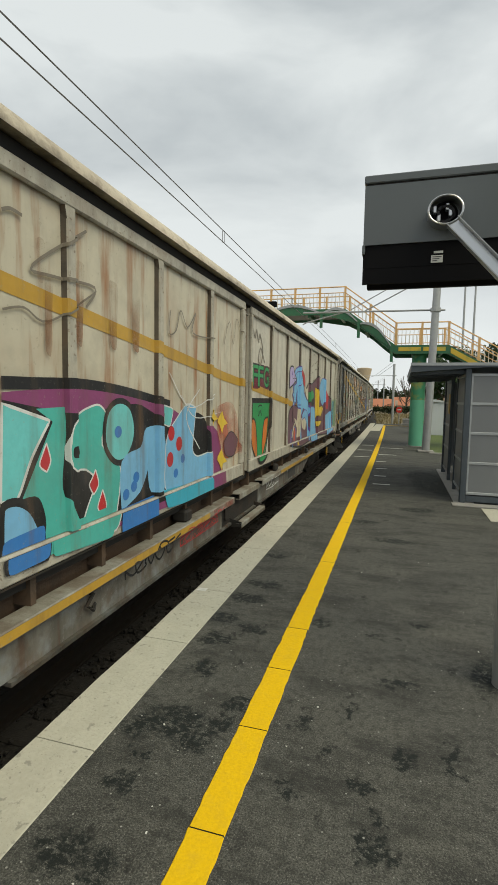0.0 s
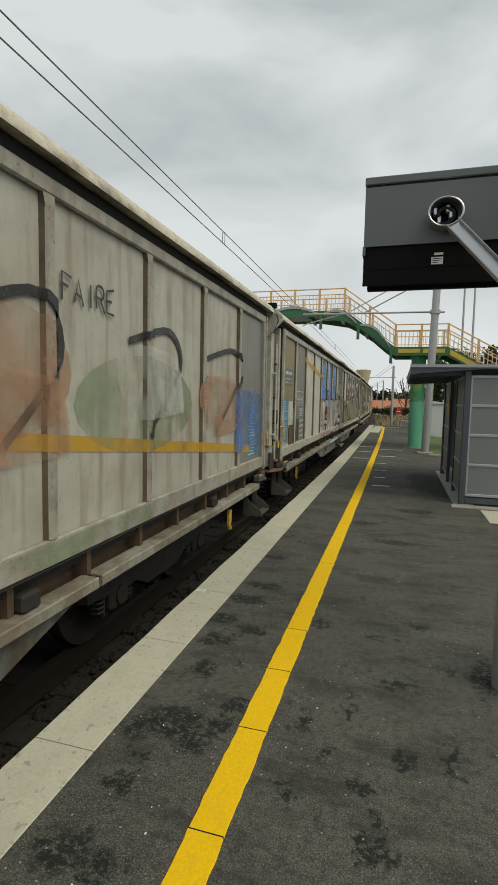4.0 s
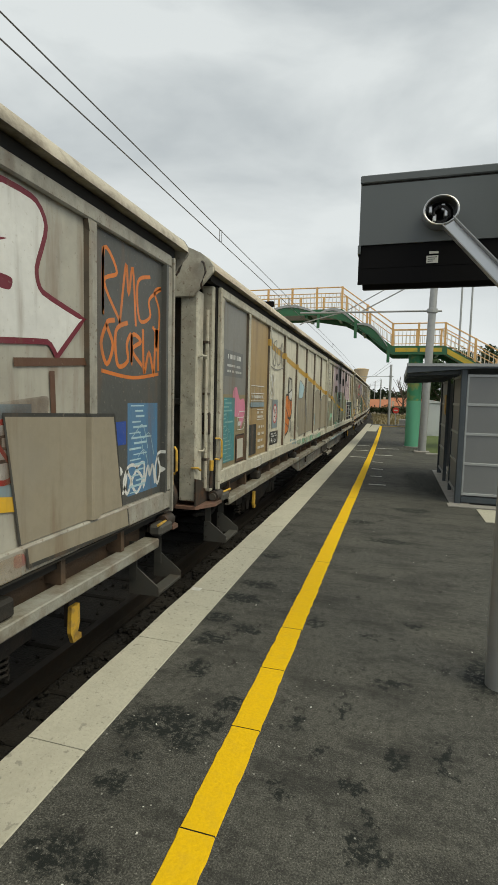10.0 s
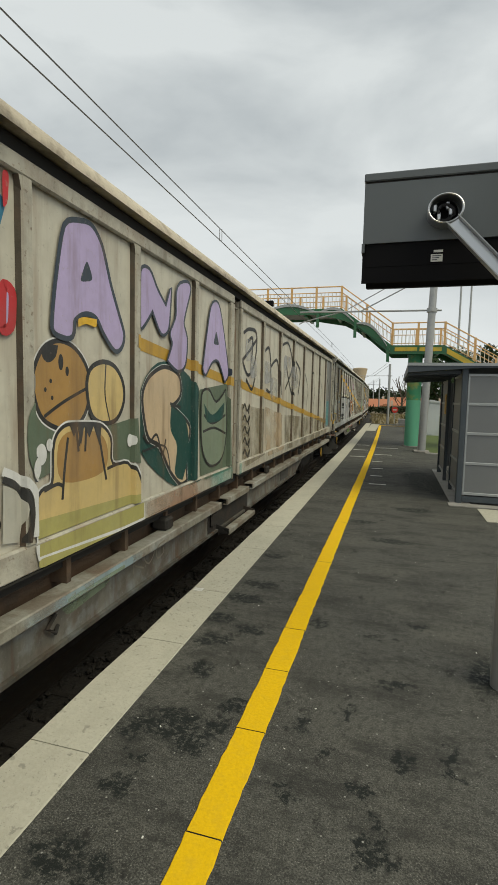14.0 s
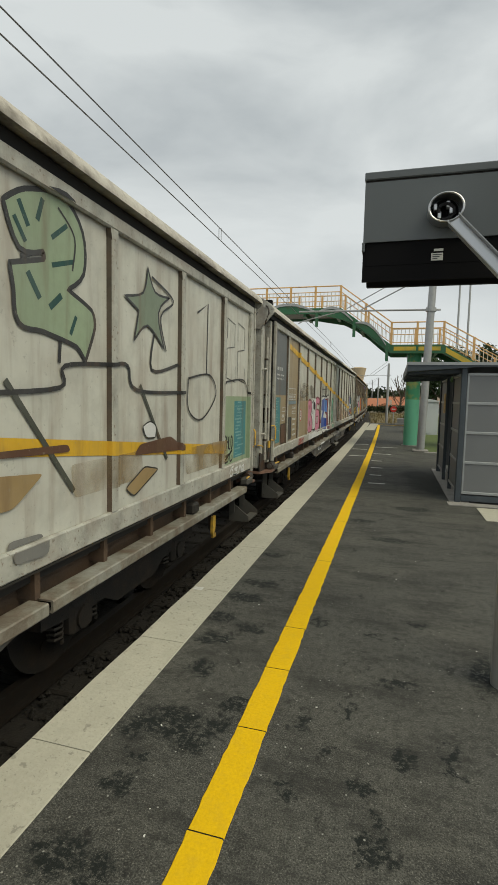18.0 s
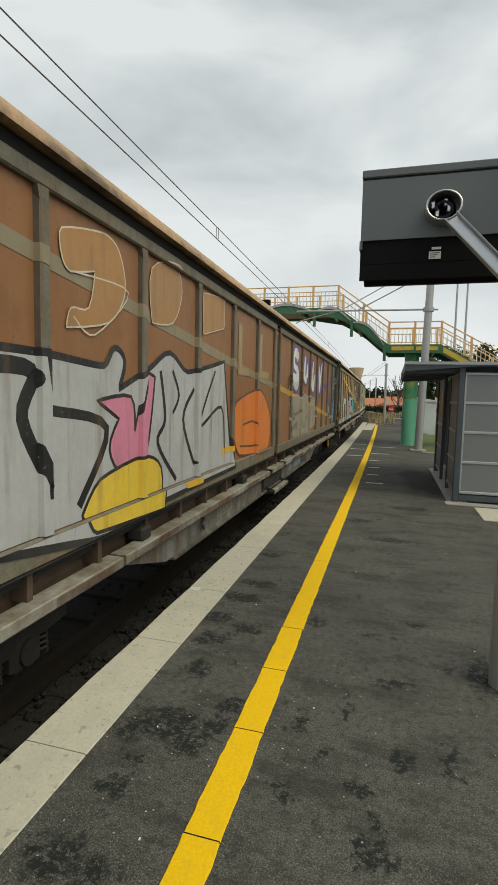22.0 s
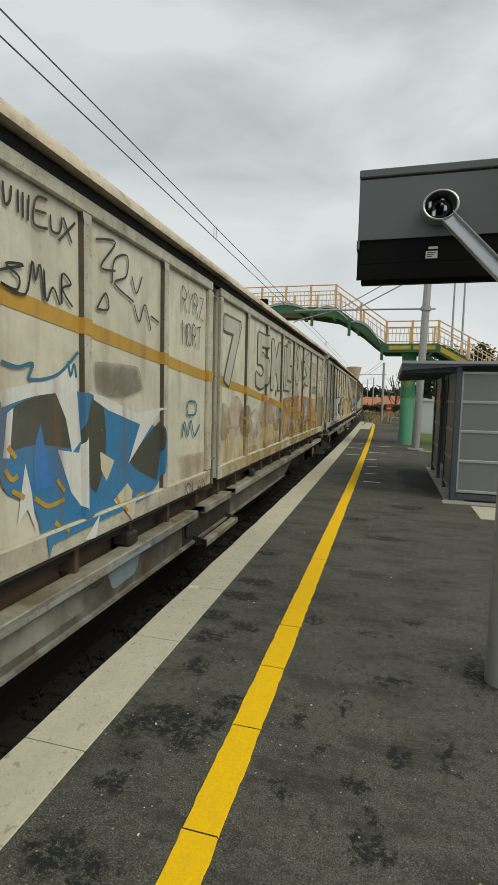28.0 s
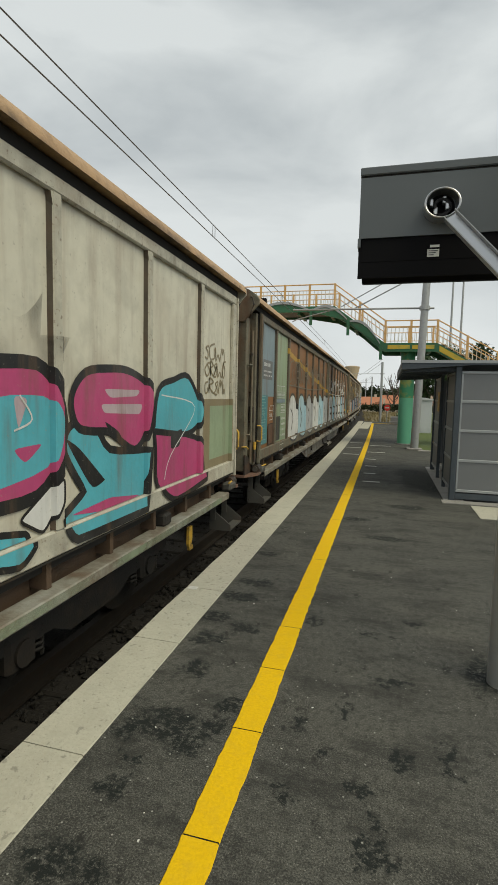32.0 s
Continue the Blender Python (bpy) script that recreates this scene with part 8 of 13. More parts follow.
p.tag("HR", 7.3, 7.7, 0.75, 0.92, "ink", 0.018).scrawl(7.05, 7.5, 0.5, 0.62, "white", 0.03, 135, 1)
for U, ch in ((9.05, "K"), (9.8, "U"), (10.5, "E"), (11.2, "N")):
    p.letters(ch, U, U + 0.6, 0.5, 0.82, "slate", "cream", 0.02, 0.03, fat=0.04)
p.scrawl(8.1, 8.9, 0.3, 0.5, "ink", 0.02, 136, 1)
for i in range(6):
    p.poly([(8.6 + 0.8 * i, 0.02), (8.65 + 0.8 * i, 0.36), (9.2 + 0.8 * i, 0.38), (9.1 + 0.8 * i, 0.2), (9.3 + 0.8 * i, 0.0)], "khaki" if i % 2 else "taupe", "ink", 0.035, False)
p.scrawl(12, 15, 0.4, 0.9, "ink", 0.03, 137, 2)
art(k, "dark tags and faded outline letters", p)
rear_marks(k, "grey", "teal", 19)

# wagon 9
k = 9
front_marks(k, "khaki", None, "tan", "teal", 61)
band(k, "ochre", None, 1.3, 15.0)
p = Piece()
p.tag("KOSMO", 2.45, 3.3, 0.72, 0.86, "ink", 0.028, 0, -0.045).tag("FLASH", 2.42, 3.3, 0.55, 0.68, "ink", 0.028, 0, -0.02).tag("WEEDY.2LAZY", 2.25, 3.75, 0.36, 0.5, "ink", 0.028, 0, -0.012)
p.poly([(2.05, 0.75), (2.25, 0.62), (2.3, 0.5), (2.05, 0.45)], "cream", "taupe", 0.05).rect(2.05, 2.62, 0.12, 0.38, "signblue").no_entry(2.42, 0.24, 0.15, False)
p.scrawl(2.1, 3.0, 0.0, 0.12, "taupe", 0.03, 141, 1).letters("D", 3.15, 3.5, 0.05, 0.36, "silver", "taupe", 0.02).scrawl(3.2, 3.9, 0.05, 0.34, "taupe", 0.03, 142, 2)
p.tag("NESH ME", 4.1, 5.1, 0.78, 0.88, "ink", 0.022).tag("PEPER.", 4.2, 4.9, 0.66, 0.75, "ink", 0.022).scrawl(5.1, 5.9, 0.68, 0.8, "ink", 0.016, 143, 1)
art(k, "black handwritten tags and a warning sign", p)
p = Piece()
p.rect(9.0, 15.0, -0.085, 0.05, "mist_sand").poly([(11.2, 0.40), (12.4, 0.44), (13.6, 0.42), (14.9, 0.40), (14.95, 0.02), (11.2, 0.02)], "mist_apricot")
p.rect(11.3, 14.9, 0.02, 0.16, "mist_amber")
art(k, "faded amber and sand-coloured ground", p)
p = Piece()
p.rect(8.1, 15.0, -0.08, 0.22, "mist_sand")
for i in range(8):
    U = 8.2 + 0.43 * i
    p.blob(U, 0.26 + 0.05 * math.sin(i * 1.7), 0.35, 0.24, ("mist_peach", "mist_salmon", "mist_khaki", "mist_palepink")[i % 4])
for i in range(22):
    U = 8.3 + 0.3 * i
    p.stroke([(U, 0.10 + 0.05 * (i % 4)), (U + 0.05, 0.18 + 0.05 * (i % 4)), (U + 0.1, 0.1 + 0.05 * (i % 4))], 0.022, ("cream", "lilac", "ochre")[i % 3])
for U, V in ((9.62, 0.58), (10.2, 0.56), (9.85, 0.42), (10.65, 0.46), (11.3, 0.38), (13.0, 0.55)):
    p.blob(U, V, 0.05, 0.07, "rust")
for U, ch in ((8.15, "7"), (9.45, "5"), (10.3, "M"), (11.05, "I"), (11.35, "L")):
    p.letters(ch, U, U + (0.62 if ch in "75MOS" else 0.28 if ch in "I" else 0.36), 0.50, 0.9, "stone", "olivegrey", 0.03, 0.02, fat=0.06)
p.rect(13.28, 13.75, 0.14, 0.40, "signblue").no_entry(13.52, 0.26, 0.15, False)
p.tag("ZEKO", 14.1, 14.8, 0.74, 0.88, "ink", 0.022).tag("V.H.", 14.15, 14.75, 0.6, 0.72, "ink", 0.022).tag("75000000", 14.08, 14.92, 0.48, 0.57, "ink", 0.02)
p.tag("V.H.", 15.15, 15.4, 0.8, 0.93, "ink", 0.018).tag("RVRZ", 15.5, 15.85, 0.78, 0.88, "ink", 0.018).tag("ACK", 15.52, 15.82, 0.67, 0.76, "ink", 0.018).tag("RISK", 15.15, 15.5, 0.62, 0.75, "ink", 0.018, 0, -0.02).scrawl(15.12, 15.5, 0.48, 0.6, "ink", 0.016, 146, 1)
p.rect(15.06, 15.92, 0.0, 0.44, "khaki").blob(15.65, 0.45, 0.14, 0.08, "yellow")
art(k, "dark green outlined letters over a faded orange band", p)
rear_marks(k, None, "teal", 20)

# wagon 10
k = 10
front_marks(k, "signblue", "khaki", "tan", "teal", 67, "signblue")
band(k, "ochre", None, 1.3, 7.9)
p = Piece()
p.scrawl(0.12, 0.9, 0.42, 0.55, "white", 0.022, 151, 1).rect(1.1, 2.0, -0.085, -0.012, "signblue")
p.poly([(2.02, -0.07), (2.04, 0.36), (2.4, 0.44), (2.9, 0.38), (3.1, 0.3), (3.5, 0.38), (3.95, 0.42), (3.95, -0.06)], "white", None)
p.letters("SUTK", 2.05, 4.1, -0.02, 0.40, "white", "ink", 0.055, 0.05, rise=0.02, fat=0.1)
p.blob(3.02, 0.1, 0.06, 0.12, "red", "ink", 0.03).tag("YZZ", 3.2, 3.8, 0.40, 0.50, "ink", 0.022).scrawl(2.4, 3.3, -0.08, -0.02, "ink", 0.015, 152, 1)
p.poly([(4.2, 0.05), (4.25, 0.38), (4.85, 0.40), (4.9, 0.05)], "brown", None).letters("EF", 4.95, 6.0, 0.0, 0.42, "silver", "taupe", 0.05, 0.05, fat=0.05)
p.stroke([(5.1, 0.02), (5.3, 0.18), (5.45, 0.05), (5.9, 0.08)], 0.025, "ink").scrawl(6.02, 6.3, 0.02, 0.18, "ink", 0.018, 153, 1)
p.blob(2.6, 0.5, 0.2, 0.3, "peach")
art(k, "white bubble letters with black outlines", p)
p = Piece()
p.stroke([(9.05, 0.40), (10.0, 0.38), (11.0, 0.36), (11.9, 0.32)], 0.14, "mist_ochre").stroke([(9.8, 0.52), (10.3, 0.48), (10.7, 0.46)], 0.06, "mist_gold")
art(k, "faint yellow sweep over faded lettering", p)
p = Piece()
for i in range(3):
    p.scrawl(15.15, 15.75, 0.62 - 0.1 * i, 0.72 - 0.1 * i, "khaki", 0.022, 160 + i, 1)
art(k, "pink and blue bubble letters with heavy black outlines", p)
p = Piece()
p.rect(15.05, 15.92, 0.0, 0.40, "khaki").rect(15.3, 15.9, 0.05, 0.36, "palegreen")
p.lay(WAGONS[k], "markings", "faded repainted panel", lift=0.0036)

# wagons further back
for k, seed in ((11, 201), (12, 211), (13, 221), (14, 231), (15, 241)):
    front_marks(k, ("signblue", "darkgrey", "khaki", "slate", "tan")[k - 11], None, ("palegreen", "tan", "khaki", "grey", "tan")[k - 11], "teal", seed, "slate")
    band(k, "ochre", None, 1.3, 15.0)
    p = Piece()
    g = random.Random(seed)
    pal = (("white", "ice", "silver"), ("silver", "rust", "petrol"), ("royal", "pink", "mint"), ("cream", "red", "taupe"), ("lilac", "silver", "khaki"))[k - 11]
    for i in range(12):
        U = 2.2 + 1.02 * i + (0.0 if i < 6 else 0.25)
        p.poly([(U, 0.0), (U + 0.05, 0.36 + 0.08 * g.random()), (U + 0.4, 0.45), (U + 0.75, 0.34), (U + 0.8, 0.02), (U + 0.4, -0.05)], pal[i % 3], "ink", 0.05)
        p.stroke([(U + 0.2, 0.3), (U + 0.45, 0.2), (U + 0.3, 0.06)], 0.05, "ink")
    p.scrawl(2.2, 7.5, 0.55, 0.85, "taupe", 0.03, seed + 1, 1).scrawl(8.3, 14.0, 0.5, 0.8, pal[0], 0.03, seed + 2, 1)
    art(k, "row of painted letter shapes", p)
    rear_marks(k, None, "teal", seed + 3)


# painted pieces on the sides that pass
p = Piece()
p.poly([(4.54, 0.436), (4.79, 0.447), (5.14, 0.451), (5.69, 0.432), (6.20, 0.383), (6.69, 0.284), (7.24, 0.235), (7.42, -0.096), (6.70, -0.069), (4.51, -0.038)], "magenta")
p.stroke([(4.54, 0.462), (4.75, 0.464), (5.15, 0.468), (5.62, 0.446), (6.20, 0.398)], 0.07, "black")
p.poly([(4.54, 0.417), (4.78, 0.394), (5.04, 0.374), (5.42, 0.389), (5.77, 0.396), (6.46, 0.249), (6.57, 0.352), (6.94, 0.298), (7.00, -0.023), (5.93, -0.027), (4.85, -0.044), (4.51, -0.038)], "black")
p.poly([(4.54, 0.407), (4.85, 0.355), (4.72, 0.254), (4.62, 0.145), (4.52, 0.147)], "aqua", "white", 0.02)
p.poly([(4.75, 0.391), (4.96, 0.395), (4.96, 0.273), (4.94, 0.141), (5.02, 0.059), (5.08, 0.023), (5.02, -0.039), (4.76, -0.043), (4.81, 0.044), (4.76, 0.132), (4.65, 0.139), (4.87, 0.351)], "turquoise")
p.poly([(4.98, 0.322), (5.07, 0.368), (5.17, 0.391), (5.28, 0.398), (5.35, 0.354), (5.30, 0.259), (5.45, 0.209), (5.50, 0.149), (5.47, 0.033), (5.39, -0.058), (5.08, -0.043), (5.14, 0.043), (5.25, 0.139), (5.14, 0.184), (4.98, 0.204)], "turquoise", "white", 0.014)
p.poly([(4.98, 0.272), (5.08, 0.267), (5.09, 0.233), (4.98, 0.231)], "black")
p.poly([(4.98, 0.128), (5.07, 0.100), (5.11, 0.058), (5.04, 0.019), (4.98, 0.083)], "black")
p.poly([(4.82, 0.289), (4.85, 0.236), (4.82, 0.203), (4.77, 0.225), (4.79, 0.257)], "red", "white", 0.012)
p.poly([(5.23, 0.177), (5.26, 0.123), (5.21, 0.092), (5.17, 0.127), (5.20, 0.152)], "red", "white", 0.012)
p.poly([(5.30, 0.100), (5.34, 0.039), (5.30, 0.005), (5.25, 0.039), (5.27, 0.070)], "red", "white", 0.012)
p.poly([(5.32, 0.294), (5.36, 0.378), (5.49, 0.414), (5.63, 0.383), (5.68, 0.285), (5.59, 0.200), (5.46, 0.184), (5.35, 0.232)], "aqua", "black", 0.045)
p.poly([(5.51, 0.184), (5.75, 0.227), (5.83, 0.302), (6.10, 0.276), (6.13, 0.027), (5.90, 0.026), (5.85, 0.127), (5.74, 0.043), (5.51, -0.004)], "sky")
p.poly([(6.02, 0.321), (6.05, 0.399), (6.26, 0.377), (6.20, 0.293)], "aqua", "white", 0.012)
p.poly([(6.16, 0.261), (6.32, 0.334), (6.51, 0.397), (6.70, 0.379), (6.63, 0.171), (6.74, 0.126), (7.01, 0.134), (7.03, -0.026), (6.16, -0.003), (6.12, 0.161)], "sky", "white", 0.014)
p.blob(6.22, 0.264, 0.07, 0.07, "red")
p.blob(6.20, 0.145, 0.07, 0.07, "red")
p.blob(6.36, 0.210, 0.07, 0.07, "red")
p.blob(6.43, 0.135, 0.05, 0.045, "royalc")
p.blob(6.30, 0.074, 0.05, 0.045, "royalc")
p.blob(5.66, 0.075, 0.05, 0.045, "royalc")
p.blob(5.69, 0.110, 0.05, 0.045, "royalc")
p.blob(5.56, 0.053, 0.05, 0.045, "royalc")
p.blob(5.47, 0.299, 0.05, 0.045, "royalc")
p.stroke([(6.18, 0.540), (6.57, 0.380), (7.15, 0.451)], 0.012, "white")
p.stroke([(6.77, 0.472), (6.49, 0.337), (6.78, 0.162)], 0.014, "white")
p.stroke([(6.40, 0.440), (6.69, 0.327), (7.31, 0.348)], 0.01, "white")
p.poly([(4.52, 0.124), (4.61, 0.137), (4.71, 0.100), (4.78, 0.017), (4.77, -0.044), (4.51, -0.038)], "sky", "black", 0.05)
p.poly([(4.52, 0.038), (4.80, 0.049), (4.79, -0.049), (4.51, -0.053)], "royalc")
p.poly([(4.82, 0.019), (5.42, 0.033), (5.35, -0.078), (4.81, -0.054)], "turquoise")
p.poly([(5.46, 0.003), (5.95, 0.011), (5.95, -0.098), (5.45, -0.085)], "royalc")
p.poly([(6.03, 0.016), (7.06, -0.015), (7.06, -0.099), (6.09, -0.067)], "cyan")
p.poly([(7.21, 0.381), (7.61, 0.406), (7.84, 0.286), (7.90, 0.081), (7.42, 0.068), (7.22, 0.219)], "mist_redorange")
p.poly([(7.40, 0.165), (7.62, 0.224), (7.85, 0.165), (7.72, 0.070), (7.46, 0.086)], "plum", "ink", 0.015)
p.poly([(6.98, 0.340), (7.08, 0.382), (7.14, 0.337), (7.23, 0.310), (7.13, 0.299), (7.09, 0.256), (7.03, 0.302), (6.97, 0.321)], "yellow", smooth=False)
p.poly([(7.23, 0.310), (7.34, 0.354), (7.41, 0.306), (7.51, 0.276), (7.40, 0.266), (7.35, 0.221), (7.28, 0.269), (7.22, 0.291)], "yellow", smooth=False)
p.poly([(7.23, 0.091), (7.34, 0.131), (7.41, 0.079), (7.51, 0.045), (7.39, 0.040), (7.35, -0.004), (7.28, 0.048), (7.22, 0.072)], "yellow", smooth=False)
p.poly([(7.20, -0.107), (8.04, -0.119), (8.09, -0.221), (7.20, -0.174)], "redorange")
p.stroke([(4.56, 0.901), (4.61, 0.914), (4.68, 0.911)], 0.02, "taupe")
p.stroke([(5.16, 0.961), (4.74, 0.790), (4.88, 0.779), (5.23, 0.791), (5.15, 0.718)], 0.02, "taupe")
p.stroke([(4.55, 0.650), (4.68, 0.668), (4.85, 0.646), (5.23, 0.773)], 0.014, "taupe")
p.stroke([(6.19, 0.815), (6.17, 0.714), (6.29, 0.736), (6.37, 0.833), (6.50, 0.766), (6.67, 0.850), (6.61, 0.748), (7.06, 0.752)], 0.014, "taupe")
p.stroke([(7.37, 0.741), (7.52, 0.885), (7.65, 0.760), (7.75, 0.923), (7.95, 0.815)], 0.012, "taupe")
p.poly([(4.77, 0.877), (4.83, 0.873), (4.81, 0.744), (4.77, 0.754)], "mist_oxide")
p.poly([(4.82, 0.873), (4.89, 0.869), (4.86, 0.539), (4.82, 0.553)], "mist_oxide")
p.poly([(5.06, 0.859), (5.14, 0.854), (5.11, 0.582), (5.06, 0.597)], "mist_oxide")
p.poly([(5.37, 0.840), (5.47, 0.833), (5.45, 0.590), (5.38, 0.606)], "mist_oxide")
p.poly([(5.63, 0.825), (5.74, 0.817), (5.72, 0.596), (5.64, 0.613)], "mist_oxide")
p.lay(WAGONS[-1], "graffiti", "magenta band and turquoise block letters with red drops and white glints", 0.0085)
p = Piece()
p.poly([(10.21, 0.285), (10.53, 0.366), (10.79, 0.361), (11.10, 0.334), (11.23, 0.439), (11.51, 0.465), (11.84, 0.597), (12.25, 0.604), (12.76, 0.675), (13.15, 0.714), (13.25, 0.527), (14.88, 0.470), (15.42, 0.220), (15.66, -0.095), (13.12, -0.029), (11.86, -0.051), (10.98, -0.065), (10.19, -0.015)], "plum", "black", 0.03)
p.poly([(10.50, 0.563), (10.66, 0.573), (10.79, 0.599), (10.66, 0.624), (10.58, 0.684), (10.71, 0.732), (11.00, 0.765), (11.23, 0.766), (11.33, 0.659), (11.47, 0.579), (11.47, 0.510), (11.67, 0.443), (11.89, 0.405), (11.99, 0.311), (11.95, 0.232), (11.67, 0.294), (11.44, 0.326), (11.33, 0.284), (11.23, 0.244), (11.23, 0.200), (11.10, 0.205), (11.02, 0.256), (11.05, 0.315), (10.89, 0.359), (10.81, 0.435), (10.86, 0.511), (10.77, 0.471), (10.75, 0.380), (10.65, 0.399), (10.61, 0.365), (10.49, 0.367), (10.57, 0.433), (10.46, 0.472), (10.54, 0.499)], "sky", "purple", 0.03)
p.poly([(10.86, 0.511), (10.99, 0.575), (11.14, 0.562), (11.20, 0.481), (11.14, 0.396), (10.96, 0.368), (10.86, 0.417)], "sky", "purple", 0.02)
p.stroke([(10.66, 0.659), (10.80, 0.699), (11.00, 0.711)], 0.02, "purple")
p.stroke([(11.00, 0.633), (11.05, 0.677), (11.23, 0.672)], 0.02, "purple")
p.poly([(10.23, 0.712), (10.47, 0.742), (10.56, 0.698), (10.66, 0.659), (10.77, 0.625), (10.66, 0.599), (10.50, 0.571), (10.22, 0.531)], "lilac", "black", 0.03)
p.stroke([(10.47, 0.627), (10.62, 0.634), (10.77, 0.625)], 0.012, "black")
p.poly([(10.41, 0.695), (10.47, 0.703), (10.46, 0.662), (10.40, 0.656)], "purple")
p.poly([(10.65, 0.240), (10.88, 0.205), (10.91, 0.339), (11.02, 0.316), (10.99, 0.237), (11.04, 0.110), (10.93, 0.021), (10.85, 0.051), (10.88, 0.127), (10.69, 0.201)], "cream")
p.poly([(11.26, 0.220), (11.59, 0.273), (11.76, 0.215), (11.67, 0.094), (11.36, 0.122)], "cream")
p.poly([(11.14, 0.746), (11.33, 0.724), (11.51, 0.673), (11.55, 0.606), (11.44, 0.566), (11.33, 0.637)], "red", "black", 0.015)
p.poly([(11.51, 0.569), (11.75, 0.543), (11.89, 0.613), (11.89, 0.418), (11.67, 0.467)], "cream")
p.poly([(10.37, 0.115), (10.44, 0.132), (10.44, 0.023), (10.38, -0.050)], "redorange", "royalc", 0.03)
p.poly([(10.58, 0.105), (10.65, 0.151), (10.76, 0.121), (10.78, 0.061), (10.68, -0.033), (10.60, 0.014)], "redorange", "royalc", 0.03)
p.poly([(10.69, 0.192), (10.65, 0.151), (10.52, 0.044), (10.45, 0.047), (10.54, 0.145), (10.63, 0.189)], "cream", "black", 0.015)
p.poly([(10.80, 0.016), (10.98, -0.045), (10.79, -0.046)], "yellow")
p.stroke([(10.51, 0.350), (10.50, 0.200)], 0.05, "black")
p.stroke([(11.12, 0.229), (11.10, 0.082)], 0.05, "black")
p.poly([(11.33, 0.261), (11.55, 0.311), (11.85, 0.275), (11.95, 0.123), (12.00, -0.047), (11.88, -0.031), (11.81, 0.134), (11.59, 0.224), (11.36, 0.202)], "sky", "purple", 0.02)
p.poly([(11.23, 0.167), (11.33, -0.012), (11.16, -0.001), (11.13, 0.068)], "sky", "purple", 0.02)
p.poly([(11.89, 0.496), (12.14, 0.544), (12.50, 0.510), (12.57, 0.388), (12.38, 0.360), (12.09, 0.446), (11.94, 0.379)], "green", "black", 0.015)
p.poly([(12.26, 0.419), (12.57, 0.450), (12.51, 0.312), (12.32, 0.346)], "black")
p.poly([(12.10, 0.336), (12.64, 0.325), (12.79, 0.125), (12.96, -0.074), (12.16, -0.060), (12.10, 0.168)], "sky", "purple", 0.02)
p.poly([(12.69, 0.577), (12.99, 0.555), (13.17, 0.420), (13.01, 0.318), (13.64, 0.344), (13.86, 0.301), (13.46, 0.197), (13.18, 0.244), (12.79, 0.191), (12.71, 0.324)], "yellow", "black", 0.02)
p.poly([(12.79, 0.158), (13.66, 0.150), (13.47, 0.084), (12.95, 0.082)], "yellow", "black", 0.02)
p.poly([(13.24, 0.597), (13.61, 0.704), (14.04, 0.687), (14.19, 0.464), (13.75, 0.343), (13.34, 0.457)], "sky", "purple", 0.02)
p.poly([(14.18, 0.589), (14.73, 0.468), (14.61, 0.287), (14.29, 0.293)], "red")
p.poly([(14.22, 0.209), (15.24, 0.275), (15.47, -0.040), (14.39, -0.084)], "sky", "purple", 0.02)
p.stroke([(12.41, 0.945), (12.54, 0.967), (12.58, 0.861), (12.89, 0.902), (12.93, 0.815), (12.59, 0.780), (12.58, 0.665), (12.39, 0.660), (12.36, 0.753), (12.12, 0.720), (12.08, 0.797), (12.38, 0.838), (12.41, 0.945)], 0.02, "taupe")
p.stroke([(13.13, 0.917), (13.48, 0.963), (13.50, 0.754), (13.15, 0.714), (13.13, 0.917)], 0.015, "taupe")
p.lay(WAGONS[-1], "graffiti", "blue cartoon creatures, a lilac bird and a green bird on plum ground", 0.0085)
p = Piece()
p.poly([(5.78, 0.958), (5.99, 0.985), (6.00, 0.749), (5.91, 0.698), (5.77, 0.732)], "mist_haze")
p.poly([(6.10, 0.994), (6.38, 0.996), (6.45, 0.920), (6.37, 0.763), (6.12, 0.666), (6.09, 0.842)], "mist_haze")
p.poly([(6.14, 0.735), (6.65, 0.698), (7.08, 0.670), (8.02, 0.709), (8.01, 0.851), (7.08, 0.851), (6.92, 0.744), (6.28, 0.786)], "mist_buff")
p.poly([(7.18, 0.910), (7.94, 0.901), (8.03, 0.710), (7.41, 0.694), (7.16, 0.769)], "mist_haze")
p.poly([(5.74, 0.001), (6.65, -0.035), (6.68, -0.104), (5.74, -0.060)], "mist_haze")
p.poly([(6.36, -0.043), (7.44, -0.053), (7.76, -0.033), (7.76, -0.105), (6.36, -0.072)], "mint")
p.poly([(5.77, 0.632), (6.09, 0.638), (6.09, 0.663), (5.77, 0.668)], "mist_lime")
p.poly([(6.41, 0.796), (6.43, 0.898), (6.56, 0.924), (6.72, 0.908), (6.86, 0.823), (6.92, 0.718), (6.79, 0.757), (6.59, 0.767), (6.45, 0.740)], "white")
p.stroke([(6.92, 0.710), (6.83, 0.830), (6.70, 0.908), (6.53, 0.925), (6.40, 0.880), (6.35, 0.797), (6.38, 0.743), (6.52, 0.753), (6.70, 0.764), (6.90, 0.704)], 0.06, "ink")
p.stroke([(5.77, 0.653), (5.90, 0.656), (5.91, 0.729), (6.00, 0.726), (6.17, 0.731), (6.16, 0.657), (6.37, 0.651), (6.71, 0.651), (7.08, 0.665)], 0.055, "ink")
p.stroke([(7.08, 0.665), (7.41, 0.674), (7.66, 0.738), (7.70, 0.674), (8.03, 0.704)], 0.04, "ink")
p.poly([(6.09, 0.650), (7.08, 0.642), (7.08, 0.629), (6.09, 0.630)], "pale_lime")
